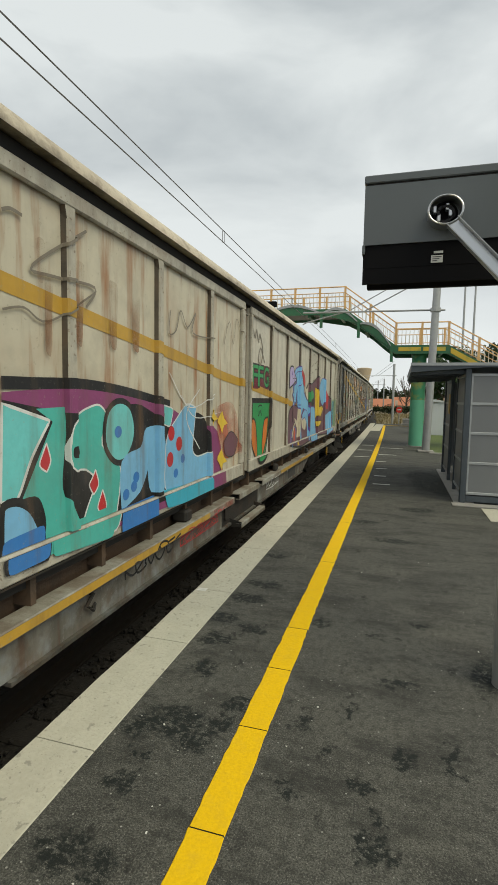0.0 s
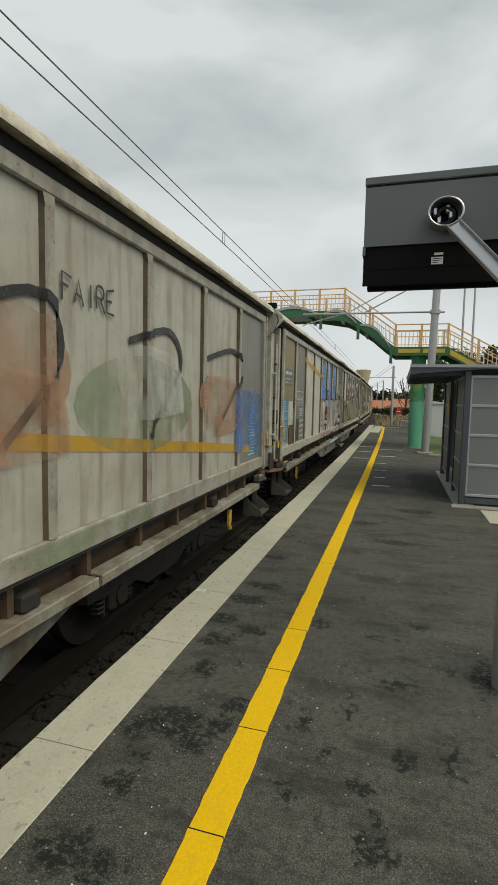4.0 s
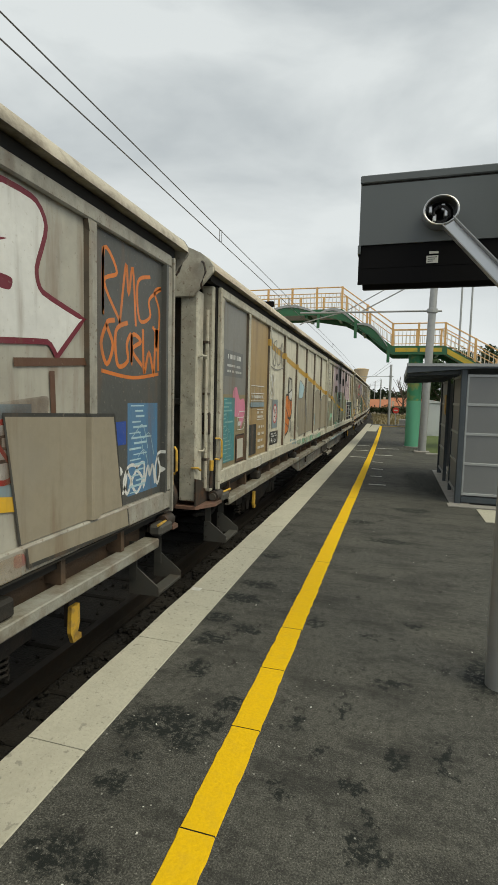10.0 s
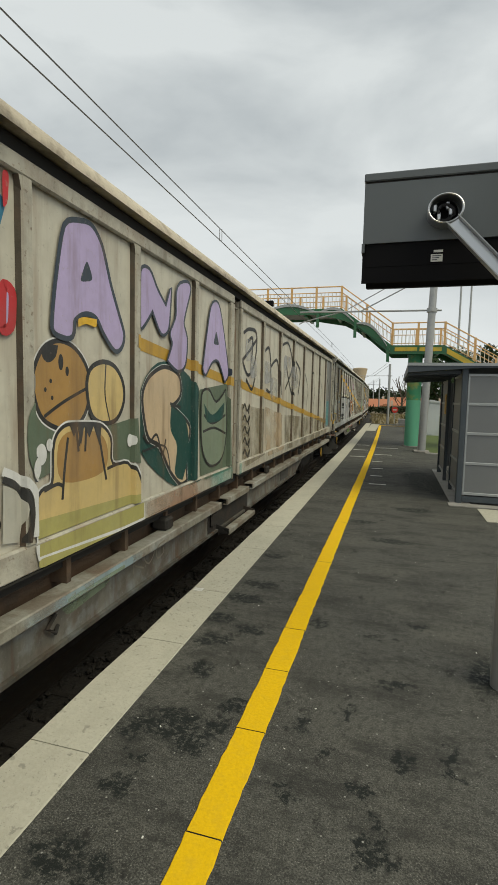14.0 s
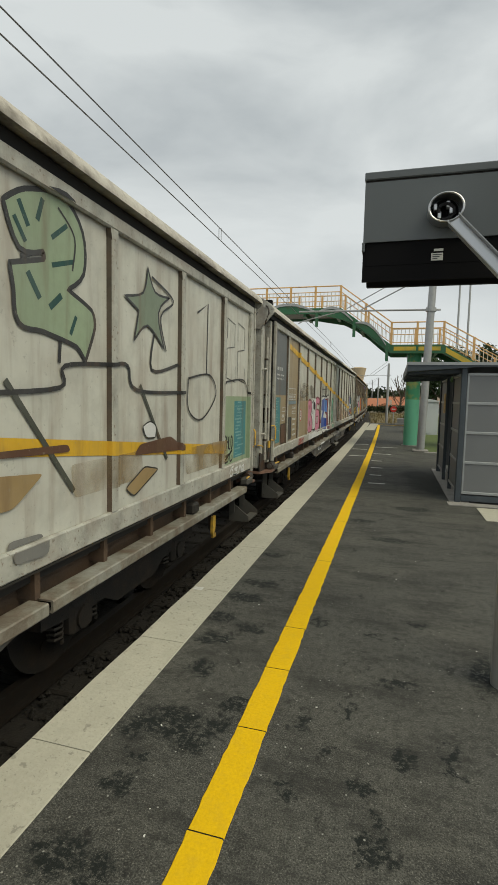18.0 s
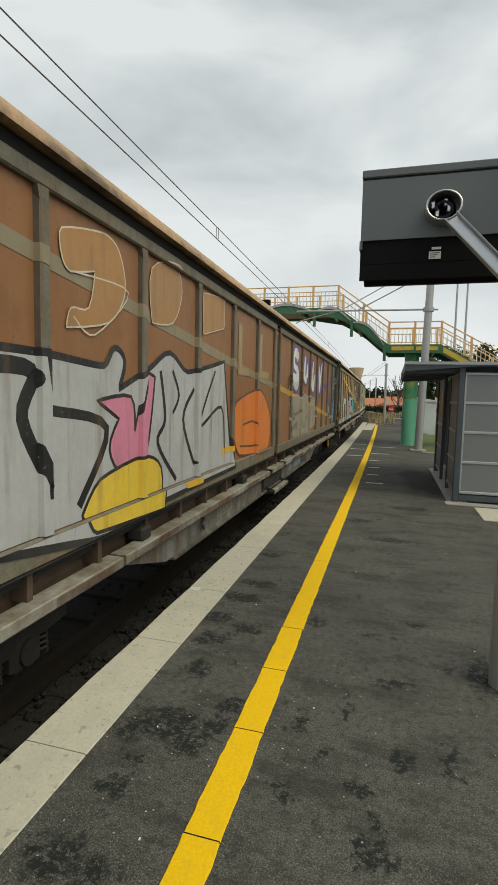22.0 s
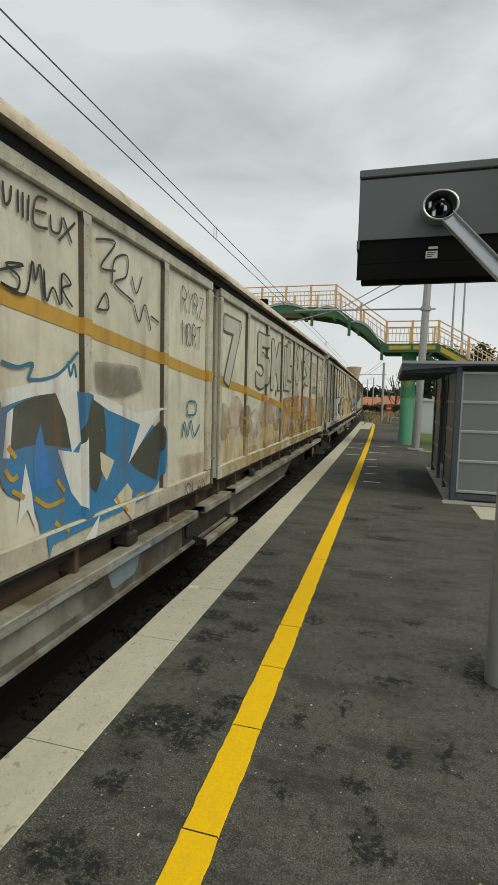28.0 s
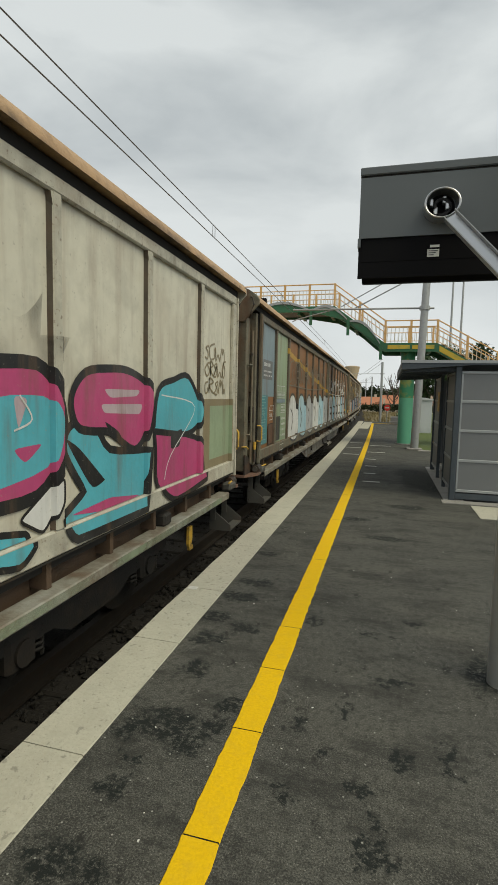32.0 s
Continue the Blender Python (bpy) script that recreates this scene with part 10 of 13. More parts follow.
p.poly([(12.44, 0.381), (12.96, 0.369), (13.01, 0.044), (12.48, 0.050)], "stonetaupe", "charcoal", 0.03, smooth=False)
p.poly([(13.35, 0.377), (14.05, 0.363), (14.13, -0.014), (13.42, -0.002)], "stonetaupe", "charcoal", 0.03, smooth=False)
p.poly([(14.35, 0.372), (15.25, 0.356), (15.37, -0.078), (14.45, -0.059)], "stonetaupe", "charcoal", 0.03, smooth=False)
p.stroke([(9.11, 0.611), (9.18, 0.554), (9.25, 0.620), (9.28, 0.537), (9.35, 0.635), (9.46, 0.566), (9.53, 0.688), (9.63, 0.550), (9.71, 0.659), (9.85, 0.534), (9.96, 0.696), (10.17, 0.652)], 0.05, "charcoal")
p.stroke([(10.43, 0.587), (10.53, 0.517), (10.64, 0.601), (10.74, 0.513), (10.86, 0.604), (10.97, 0.543)], 0.04, "charcoal")
p.stroke([(8.21, 0.860), (8.27, 0.839), (8.22, 0.811), (8.31, 0.770)], 0.045, "tan")
p.stroke([(8.34, 0.816), (8.41, 0.850), (8.42, 0.769), (8.35, 0.768), (8.34, 0.813)], 0.04, "tan")
p.stroke([(8.45, 0.727), (8.45, 0.805), (8.57, 0.817), (8.60, 0.766), (8.52, 0.767), (8.45, 0.793)], 0.04, "tan")
p.blob(8.24, 0.587, 0.08, 0.08, "mist_rose")
p.blob(8.27, 0.619, 0.08, 0.08, "mist_rose")
p.blob(8.45, 0.611, 0.08, 0.08, "mist_rose")
p.blob(8.78, 0.539, 0.08, 0.08, "mist_rose")
p.poly([(8.53, 0.008), (8.90, 0.030), (8.91, -0.021), (8.54, -0.047)], "pinkish", smooth=False)
p.poly([(9.25, -0.014), (9.77, -0.018), (9.77, -0.069), (9.25, -0.071)], "mist_pinkish", smooth=False)
p.lay(WAGONS[2], "graffiti", "pink field with red spots between grey block letters", 0.0085)
p = Piece()
p.poly([(14.19, 0.930), (14.55, 0.977), (14.65, 0.915), (14.58, 0.786), (14.62, 0.724), (14.95, 0.677), (14.72, 0.541), (14.65, 0.583), (14.17, 0.557)], "white", "maroon", 0.035)
p.poly([(14.19, 0.811), (14.41, 0.838), (14.18, 0.779)], "maroon")
p.poly([(14.18, 0.743), (14.43, 0.739), (14.41, 0.700), (14.18, 0.711)], "maroon")
p.stroke([(14.68, 0.499), (14.71, 0.128)], 0.05, "brown")
p.stroke([(14.42, 0.514), (14.96, 0.539)], 0.05, "brown")
p.poly([(14.16, 0.394), (14.66, 0.426), (14.61, 0.175), (14.15, 0.186)], "mist_brown")
p.poly([(14.15, 0.169), (14.89, 0.098), (14.89, 0.055), (14.15, 0.127)], "gold")
p.poly([(14.36, -0.011), (14.43, -0.016), (14.44, -0.052), (14.36, -0.051)], "mist_red")
p.lay(WAGONS[2], "graffiti", "white arrow-shaped letter with a dark red rim", 0.0085)
p = Piece()
p.poly([(4.19, 0.224), (4.24, 0.388), (4.15, 0.485), (4.32, 0.430), (4.63, 0.456), (4.94, 0.574), (4.99, 0.040), (4.63, 0.032), (4.41, 0.029), (4.30, 0.096), (4.39, 0.121), (4.22, 0.148), (4.18, 0.193)], "stonetaupe", "grey", 0.02)
p.poly([(4.35, 0.580), (4.44, 0.632), (4.85, 0.570), (4.69, 0.456), (4.42, 0.435), (4.29, 0.451)], "ice", "grey", 0.02)
p.stroke([(4.55, 0.282), (4.69, 0.318), (4.79, 0.230)], 0.02, "grey")
p.stroke([(4.32, 0.259), (4.33, 0.149)], 0.02, "grey")
p.poly([(5.15, 0.584), (5.48, 0.636), (5.84, 0.567), (5.93, 0.046), (5.17, 0.044), (5.22, 0.186), (5.06, 0.329)], "stonetaupe", "grey", 0.02)
p.stroke([(5.27, 0.155), (5.43, 0.262), (5.69, 0.159)], 0.02, "grey")
p.poly([(6.15, 0.459), (6.52, 0.554), (6.93, 0.487), (7.09, 0.038), (6.21, 0.017)], "stonetaupe", "grey", 0.02)
p.poly([(5.97, 0.110), (6.04, 0.274), (6.29, 0.107)], "ice")
p.poly([(7.21, 0.449), (7.66, 0.497), (8.02, 0.407), (8.08, 0.023), (7.30, 0.025)], "stonetaupe", "grey", 0.02)
p.poly([(4.08, 0.004), (4.41, 0.006), (4.45, -0.056), (4.08, -0.045)], "mist_mint")
p.poly([(4.55, 0.000), (5.07, -0.017), (5.07, -0.078), (4.59, -0.055)], "mist_mint")
p.poly([(5.50, 0.003), (5.76, 0.001), (5.88, -0.066), (5.53, -0.070)], "mist_mint")
p.poly([(3.60, 0.034), (4.02, 0.006), (4.02, -0.034), (3.60, -0.022)], "mist_ice")
p.poly([(3.37, 0.439), (3.62, 0.426), (3.67, 0.342), (3.61, 0.244), (3.36, 0.247)], "orange", "ink", 0.04)
p.poly([(3.38, 0.634), (3.65, 0.622), (3.66, 0.525), (3.37, 0.482)], "stone", "ink", 0.03)
p.stroke([(3.55, 0.117), (3.61, 0.227), (3.64, 0.105)], 0.02, "ink")
p.stroke([(3.55, 0.101), (3.67, 0.154)], 0.02, "ink")
p.lay(WAGONS[3], "graffiti", "taupe elephant-like figures with pale caps and mint patches", 0.0085)
p = Piece()
p.poly([(9.76, 0.656), (10.22, 0.677), (10.40, 0.571), (10.00, 0.554), (9.69, 0.559)], "black")
p.poly([(9.99, 0.897), (10.04, 0.845), (10.11, 0.782), (9.89, 0.764), (9.91, 0.833)], "black")
p.poly([(10.57, 1.064), (11.26, 1.052), (11.21, 0.843), (11.47, 0.837), (11.44, 0.731), (11.12, 0.707), (10.98, 0.716), (10.57, 0.983)], "black")
p.poly([(11.15, 0.730), (11.29, 0.737), (11.20, 0.578)], "black")
p.poly([(11.85, 0.851), (12.10, 0.842), (12.11, 0.711), (11.86, 0.711)], "black")
p.poly([(12.75, 1.050), (13.01, 0.964), (12.93, 0.762), (12.81, 0.486), (12.46, 0.517), (12.63, 0.669)], "black")
p.poly([(9.57, 0.519), (9.88, 0.544), (10.00, 0.550), (10.98, 0.576), (11.97, 0.572), (12.96, 0.448), (13.01, 0.044), (10.99, 0.023), (10.04, 0.030), (9.55, 0.046)], "stoneolive")
p.poly([(10.34, 0.567), (10.54, 0.567), (10.49, 0.430)], "mint")
p.poly([(10.03, 0.551), (10.24, 0.552), (10.27, 0.502), (10.05, 0.427)], "mint")
p.poly([(11.33, 0.549), (11.50, 0.561), (11.90, 0.440), (11.34, 0.436)], "mint")
p.poly([(9.63, 0.390), (9.88, 0.425), (9.83, 0.244), (9.66, 0.271)], "palegreen")
p.poly([(10.43, -0.011), (10.36, 0.232), (10.27, 0.043)], "cream")
p.poly([(10.80, 0.580), (10.93, 0.573), (10.89, 0.402), (10.77, 0.432)], "ink")
p.stroke([(10.01, 0.310), (10.11, 0.185), (10.03, 0.072)], 0.06, "ink")
p.stroke([(11.08, 0.327), (10.90, 0.176), (10.97, 0.052)], 0.05, "ink")
p.stroke([(9.68, 0.356), (9.70, 0.182), (9.82, 0.115)], 0.05, "ink")
p.stroke([(10.08, 0.505), (10.43, 0.407), (10.13, 0.245), (10.36, 0.121)], 0.015, "cream")
p.stroke([(10.18, 0.407), (10.07, 0.328), (10.30, 0.300), (10.21, 0.177)], 0.012, "cream")
p.stroke([(10.07, 0.248), (10.30, 0.322), (10.24, 0.175)], 0.02, "ink")
p.stroke([(10.54, 0.453), (10.65, 0.192), (10.81, 0.333)], 0.05, "khaki")
p.stroke([(11.34, 0.379), (11.84, 0.311), (11.40, 0.174), (11.79, 0.056)], 0.015, "cream")
p.poly([(9.56, 0.426), (9.88, 0.400), (9.88, 0.363), (9.56, 0.391)], "gold")
p.poly([(10.05, 0.391), (10.98, 0.316), (10.99, 0.271), (10.05, 0.352)], "gold")
p.poly([(11.10, 0.305), (12.88, 0.203), (12.89, 0.155), (11.10, 0.259)], "gold")
p.poly([(9.54, -0.055), (10.04, -0.051), (10.99, -0.045), (10.99, -0.004), (10.04, -0.021), (9.54, -0.021)], "mist_mint")
p.poly([(9.61, -0.037), (9.69, -0.021), (9.71, -0.060)], "mist_blue")
p.lay(WAGONS[3], "graffiti", "dark shapes of huge letters over a green and grey worn piece", 0.0085)
p = Piece()
p.poly([(9.57, 0.557), (9.90, 0.562), (9.92, 0.425), (9.56, 0.422)], "stonetaupe")
p.poly([(9.70, 0.543), (9.84, 0.542), (9.84, 0.441), (9.70, 0.431)], "sage")
p.poly([(10.00, 0.524), (10.42, 0.568), (10.48, 0.429), (10.06, 0.422)], "mint")
p.poly([(10.09, 0.537), (10.33, 0.548), (10.38, 0.439), (10.13, 0.445)], "olivegrey")
p.poly([(10.54, 0.553), (10.96, 0.553), (10.97, 0.379), (10.51, 0.395)], "olivegrey")
p.poly([(11.13, 0.530), (11.40, 0.571), (11.75, 0.462), (11.75, 0.344), (11.14, 0.378)], "sage")
p.poly([(11.28, 0.553), (11.43, 0.572), (11.66, 0.467), (11.38, 0.436)], "mint")
p.poly([(9.98, 0.300), (10.08, 0.296), (10.10, 0.101), (10.03, 0.053)], "cream")
p.poly([(10.13, 0.275), (10.38, 0.239), (10.34, 0.055), (10.16, 0.076)], "olivegrey")
p.poly([(10.84, 0.291), (10.97, 0.213), (10.80, 0.027), (10.63, 0.036)], "cream")
p.poly([(10.41, 0.283), (10.76, 0.282), (10.65, 0.070), (10.45, 0.069)], "stoneolive")
p.poly([(12.20, 0.474), (12.83, 0.465), (12.75, 0.113), (12.23, 0.108)], "sage")
p.poly([(11.14, 0.268), (11.86, 0.212), (11.81, -0.014), (11.15, 0.008)], "stoneolive")
p.poly([(9.62, 0.361), (9.70, 0.359), (9.65, 0.185), (9.76, 0.090), (9.68, 0.000), (9.54, 0.024), (9.56, 0.332)], "olivegrey")
p.poly([(9.71, 0.163), (9.87, 0.147), (9.91, 0.053), (9.76, 0.039)], "sage")
p.stroke([(10.06, 0.275), (10.20, 0.315), (10.19, 0.229), (10.08, 0.217)], 0.014, "white")
p.stroke([(10.10, 0.197), (10.33, 0.098)], 0.014, "white")
p.stroke([(10.18, 0.152), (10.25, 0.025)], 0.014, "white")
p.stroke([(10.24, 0.231), (10.35, 0.162), (10.29, 0.085)], 0.014, "white")
p.stroke([(10.93, 0.428), (11.05, 0.527)], 0.014, "white")
p.stroke([(10.48, 0.217), (10.65, 0.252), (10.69, 0.136)], 0.014, "white")
p.stroke([(10.72, 0.386), (10.93, 0.457), (10.92, 0.361)], 0.014, "white")
p.stroke([(11.24, 0.199), (11.50, 0.242), (11.45, 0.076)], 0.014, "white")
p.stroke([(11.62, 0.208), (11.80, 0.139)], 0.014, "white")
p.stroke([(12.36, 0.443), (12.62, 0.304), (12.38, 0.174)], 0.014, "white")
p.stroke([(10.03, 0.426), (10.14, 0.502), (10.27, 0.447)], 0.014, "white")
p.stroke([(11.18, 0.434), (11.33, 0.489), (11.61, 0.409)], 0.014, "white")
p.stroke([(10.88, -0.001), (10.94, 0.288)], 0.014, "white")
p.stroke([(9.77, 0.366), (9.66, 0.392), (9.65, 0.169)], 0.03, "olive")
p.stroke([(9.90, 0.321), (9.85, 0.149), (9.69, 0.132)], 0.03, "olive")
p.stroke([(11.00, 0.261), (10.88, 0.193), (11.05, 0.082)], 0.03, "olive")
p.stroke([(11.51, 0.014), (11.68, 0.147)], 0.03, "olive")
p.stroke([(10.48, 0.044), (10.58, 0.211), (10.76, 0.224)], 0.03, "olive")
p.poly([(9.72, 0.045), (10.08, 0.041), (10.07, -0.016), (9.72, -0.014)], "mist_mint")
p.poly([(10.15, 0.060), (10.45, 0.069), (10.44, 0.004), (10.15, 0.002)], "mist_mint")
p.poly([(10.58, 0.055), (11.29, 0.048), (11.29, -0.007), (10.58, -0.001)], "mist_mint")
p.lay(WAGONS[3], "graffiti", "worn green, grey and white layered letters", 0.0125)
p = Piece()
p.poly([(4.98, 0.361), (5.07, 0.423), (5.23, 0.442), (5.47, 0.314), (5.99, 0.341), (6.03, 0.159), (5.76, 0.189), (5.23, 0.200), (5.06, 0.180), (4.98, 0.251)], "olivegreen")
p.poly([(6.09, 0.453), (6.44, 0.581), (7.04, 0.465), (7.11, -0.010), (6.66, -0.001), (6.09, 0.201)], "bottle")
p.poly([(7.13, 0.466), (7.88, 0.510), (7.97, -0.018), (7.19, -0.017)], "olivegreen")
p.poly([(5.05, 0.455), (5.08, 0.520), (5.15, 0.569), (5.26, 0.589), (5.38, 0.573), (5.48, 0.519), (5.51, 0.445), (5.46, 0.361), (5.34, 0.318), (5.21, 0.327), (5.10, 0.367)], "doggold", "white", 0.05)
p.poly([(5.05, 0.455), (5.08, 0.520), (5.15, 0.569), (5.26, 0.589), (5.38, 0.573), (5.48, 0.519), (5.51, 0.445), (5.46, 0.361), (5.34, 0.318), (5.21, 0.327), (5.10, 0.367)], "doggold", "ink", 0.03)
p.poly([(5.12, 0.550), (5.17, 0.573), (5.24, 0.574), (5.22, 0.539), (5.17, 0.520), (5.13, 0.528)], "ink")
p.blob(5.26, 0.525, 0.025, 0.05, "ink")
p.blob(5.31, 0.499, 0.018, 0.03, "ink")
p.stroke([(5.13, 0.361), (5.28, 0.404), (5.50, 0.453)], 0.022, "ink")
p.blob(5.14, 0.440, 0.012, 0.014, "ink")
p.blob(5.19, 0.416, 0.012, 0.014, "ink")
p.blob(5.18, 0.466, 0.012, 0.014, "ink")
p.poly([(5.50, 0.388), (5.48, 0.464), (5.52, 0.517), (5.64, 0.543), (5.77, 0.530), (5.86, 0.475), (5.87, 0.403), (5.79, 0.341), (5.66, 0.327), (5.55, 0.346)], "sand", "ink", 0.035)
p.stroke([(5.67, 0.537), (5.66, 0.427), (5.71, 0.336)], 0.015, "ink")
p.poly([(5.19, 0.254), (5.22, 0.305), (5.31, 0.333), (5.60, 0.325), (5.72, 0.274), (5.74, 0.180), (5.92, 0.167), (6.03, 0.090), (6.08, -0.079), (5.75, -0.065), (5.04, -0.042), (5.04, 0.092), (5.10, 0.143), (5.18, 0.160)], "doggold", "white", 0.05)
p.poly([(5.19, 0.254), (5.22, 0.305), (5.31, 0.333), (5.60, 0.325), (5.72, 0.274), (5.74, 0.180), (5.92, 0.167), (6.03, 0.090), (6.06, 0.017), (5.05, 0.041), (5.04, 0.092), (5.10, 0.143), (5.18, 0.160)], "sand", "ink", 0.025)
p.poly([(5.23, 0.270), (5.32, 0.310), (5.58, 0.300), (5.68, 0.246), (5.66, 0.165), (5.47, 0.143), (5.25, 0.163)], "doggold")
p.poly([(5.05, 0.058), (6.08, 0.034), (6.08, -0.067), (5.75, -0.065), (5.04, -0.042)], "lime")
p.poly([(5.04, -0.049), (6.08, -0.091), (6.08, -0.174), (5.03, -0.074)], "lime")
p.stroke([(5.31, 0.292), (5.28, 0.196), (5.26, 0.099)], 0.024, "ink")
p.stroke([(5.38, 0.320), (5.40, 0.242)], 0.024, "ink")
p.stroke([(5.47, 0.323), (5.46, 0.239)], 0.024, "ink")
p.stroke([(5.59, 0.300), (5.63, 0.208), (5.67, 0.124)], 0.024, "ink")
p.stroke([(5.42, 0.297), (5.40, 0.260)], 0.024, "ink")
p.stroke([(5.68, 0.164), (5.79, 0.172)], 0.024, "ink")
p.stroke([(5.12, 0.141), (5.22, 0.152), (5.27, 0.139)], 0.024, "ink")
p.poly([(5.32, 0.333), (5.36, 0.290), (5.39, 0.324), (5.42, 0.260), (5.45, 0.322), (5.50, 0.284), (5.54, 0.321), (5.60, 0.250), (5.62, 0.320)], "ink", smooth=False)
p.poly([(6.11, 0.384), (6.12, 0.453), (6.22, 0.513), (6.44, 0.557), (6.69, 0.527), (6.73, 0.434), (6.56, 0.381), (6.75, 0.339), (6.93, 0.266), (6.85, 0.156), (6.88, 0.011), (6.75, 0.001), (6.55, 0.081), (6.36, 0.210), (6.19, 0.254)], "pinkish", "white", 0.05)
p.poly([(6.11, 0.384), (6.12, 0.453), (6.22, 0.513), (6.44, 0.557), (6.69, 0.527), (6.73, 0.434), (6.56, 0.381), (6.75, 0.339), (6.93, 0.266), (6.85, 0.156), (6.88, 0.011), (6.75, 0.001), (6.55, 0.081), (6.36, 0.210), (6.19, 0.254)], "buff", "ink", 0.04)
p.poly([(6.56, 0.381), (6.84, 0.310), (6.90, 0.153), (6.79, 0.020), (6.64, 0.061), (6.67, 0.193), (6.55, 0.278)], "bottle")
p.stroke([(6.54, 0.394), (6.73, 0.375)], 0.03, "ink")
p.stroke([(6.12, 0.269), (6.20, 0.230), (6.32, 0.261), (6.41, 0.169), (6.47, 0.235)], 0.025, "ink")
p.stroke([(6.11, 0.200), (6.45, 0.205), (6.55, 0.094)], 0.02, "ink")
p.poly([(6.11, -0.012), (7.00, -0.000), (7.06, -0.080), (6.11, -0.071)], "mist_salmon")
p.poly([(6.10, -0.069), (7.11, -0.064), (7.11, -0.132), (6.10, -0.141)], "mist_salmon")
p.poly([(7.18, 0.437), (7.35, 0.469), (7.56, 0.401), (7.82, 0.475), (7.87, 0.234), (7.75, 0.068), (7.41, 0.043), (7.20, 0.165)], "sage", "ink", 0.03)
p.stroke([(7.24, 0.331), (7.46, 0.280), (7.83, 0.322)], 0.03, "ink")
p.stroke([(7.22, 0.241), (7.51, 0.253), (7.84, 0.208)], 0.03, "ink")
p.poly([(7.24, 0.392), (7.46, 0.328), (7.79, 0.400), (7.73, 0.300), (7.33, 0.290)], "bottle")
p.poly([(7.21, -0.004), (8.08, 0.010), (8.09, -0.083), (7.22, -0.082)], "mist_turquoise")
p.blob(5.10, 0.251, 0.05, 0.065, "white")
p.blob(5.05, 0.214, 0.06, 0.078, "white")
p.blob(5.94, 0.254, 0.04, 0.052, "white")
p.blob(5.16, 0.276, 0.03, 0.039, "white")
p.stroke([(4.85, 0.222), (4.95, 0.191), (5.02, 0.135), (5.01, 0.023)], 0.05, "white")
p.stroke([(4.85, 0.200), (4.93, 0.174), (4.99, 0.107), (4.97, 0.012)], 0.04, "ink")
p.poly([(4.85, 0.185), (4.93, 0.161), (4.97, 0.109), (4.94, 0.017), (4.84, 0.027)], "stone")
p.poly([(4.88, 0.993), (4.92, 0.996), (4.91, 0.916), (4.88, 0.895)], "red")
p.poly([(4.87, 0.711), (4.93, 0.697), (4.92, 0.601), (4.86, 0.585)], "lilac", "red", 0.06)
p.poly([(5.30, 0.932), (5.43, 0.968), (5.53, 0.972), (5.62, 0.924), (5.71, 0.804), (5.85, 0.659), (5.83, 0.612), (5.76, 0.595), (5.65, 0.643), (5.57, 0.693), (5.46, 0.698), (5.36, 0.665), (5.34, 0.615), (5.26, 0.609), (5.20, 0.625), (5.23, 0.760)], "lilac", "slateblue", 0.07)
p.poly([(5.30, 0.932), (5.43, 0.968), (5.53, 0.972), (5.62, 0.924), (5.71, 0.804), (5.85, 0.659), (5.83, 0.612), (5.76, 0.595), (5.65, 0.643), (5.57, 0.693), (5.46, 0.698), (5.36, 0.665), (5.34, 0.615), (5.26, 0.609), (5.20, 0.625), (5.23, 0.760)], "lilac")
p.poly([(5.41, 0.784), (5.48, 0.868), (5.54, 0.805)], "slateblue")
p.poly([(5.40, 0.667), (5.46, 0.679), (5.57, 0.682), (5.56, 0.655), (5.47, 0.658), (5.40, 0.642)], "gold")
p.poly([(6.08, 0.914), (6.19, 0.934), (6.31, 0.870), (6.45, 0.815), (6.53, 0.909), (6.49, 0.733), (6.38, 0.700), (6.24, 0.786), (6.14, 0.726), (6.08, 0.698)], "lilac", "slateblue", 0.06)
p.poly([(6.08, 0.914), (6.19, 0.934), (6.31, 0.870), (6.45, 0.815), (6.53, 0.909), (6.49, 0.733), (6.38, 0.700), (6.24, 0.786), (6.14, 0.726), (6.08, 0.698)], "lilac")
p.poly([(6.65, 0.924), (6.84, 0.970), (6.89, 0.943), (6.76, 0.781), (6.83, 0.707), (6.80, 0.584), (6.66, 0.552), (6.49, 0.589), (6.57, 0.664), (6.53, 0.711), (6.63, 0.796)], "lilac", "slateblue", 0.06)
p.poly([(6.65, 0.924), (6.84, 0.970), (6.89, 0.943), (6.76, 0.781), (6.83, 0.707), (6.80, 0.584), (6.66, 0.552), (6.49, 0.589), (6.57, 0.664), (6.53, 0.711), (6.63, 0.796)], "lilac")
p.poly([(7.37, 0.912), (7.56, 0.948), (7.72, 0.803), (7.88, 0.578), (7.78, 0.525), (7.60, 0.634), (7.42, 0.626), (7.26, 0.552), (7.20, 0.586)], "lilac", "slateblue", 0.06)
p.poly([(7.37, 0.912), (7.56, 0.948), (7.72, 0.803), (7.88, 0.578), (7.78, 0.525), (7.60, 0.634), (7.42, 0.626), (7.26, 0.552), (7.20, 0.586)], "lilac")
p.poly([(7.44, 0.720), (7.51, 0.803), (7.60, 0.724)], "slateblue")
p.lay(WAGONS[4], "graffiti", "brown cartoon dog, pink creature and teal cat under lilac letters", 0.0085)
p = Piece()
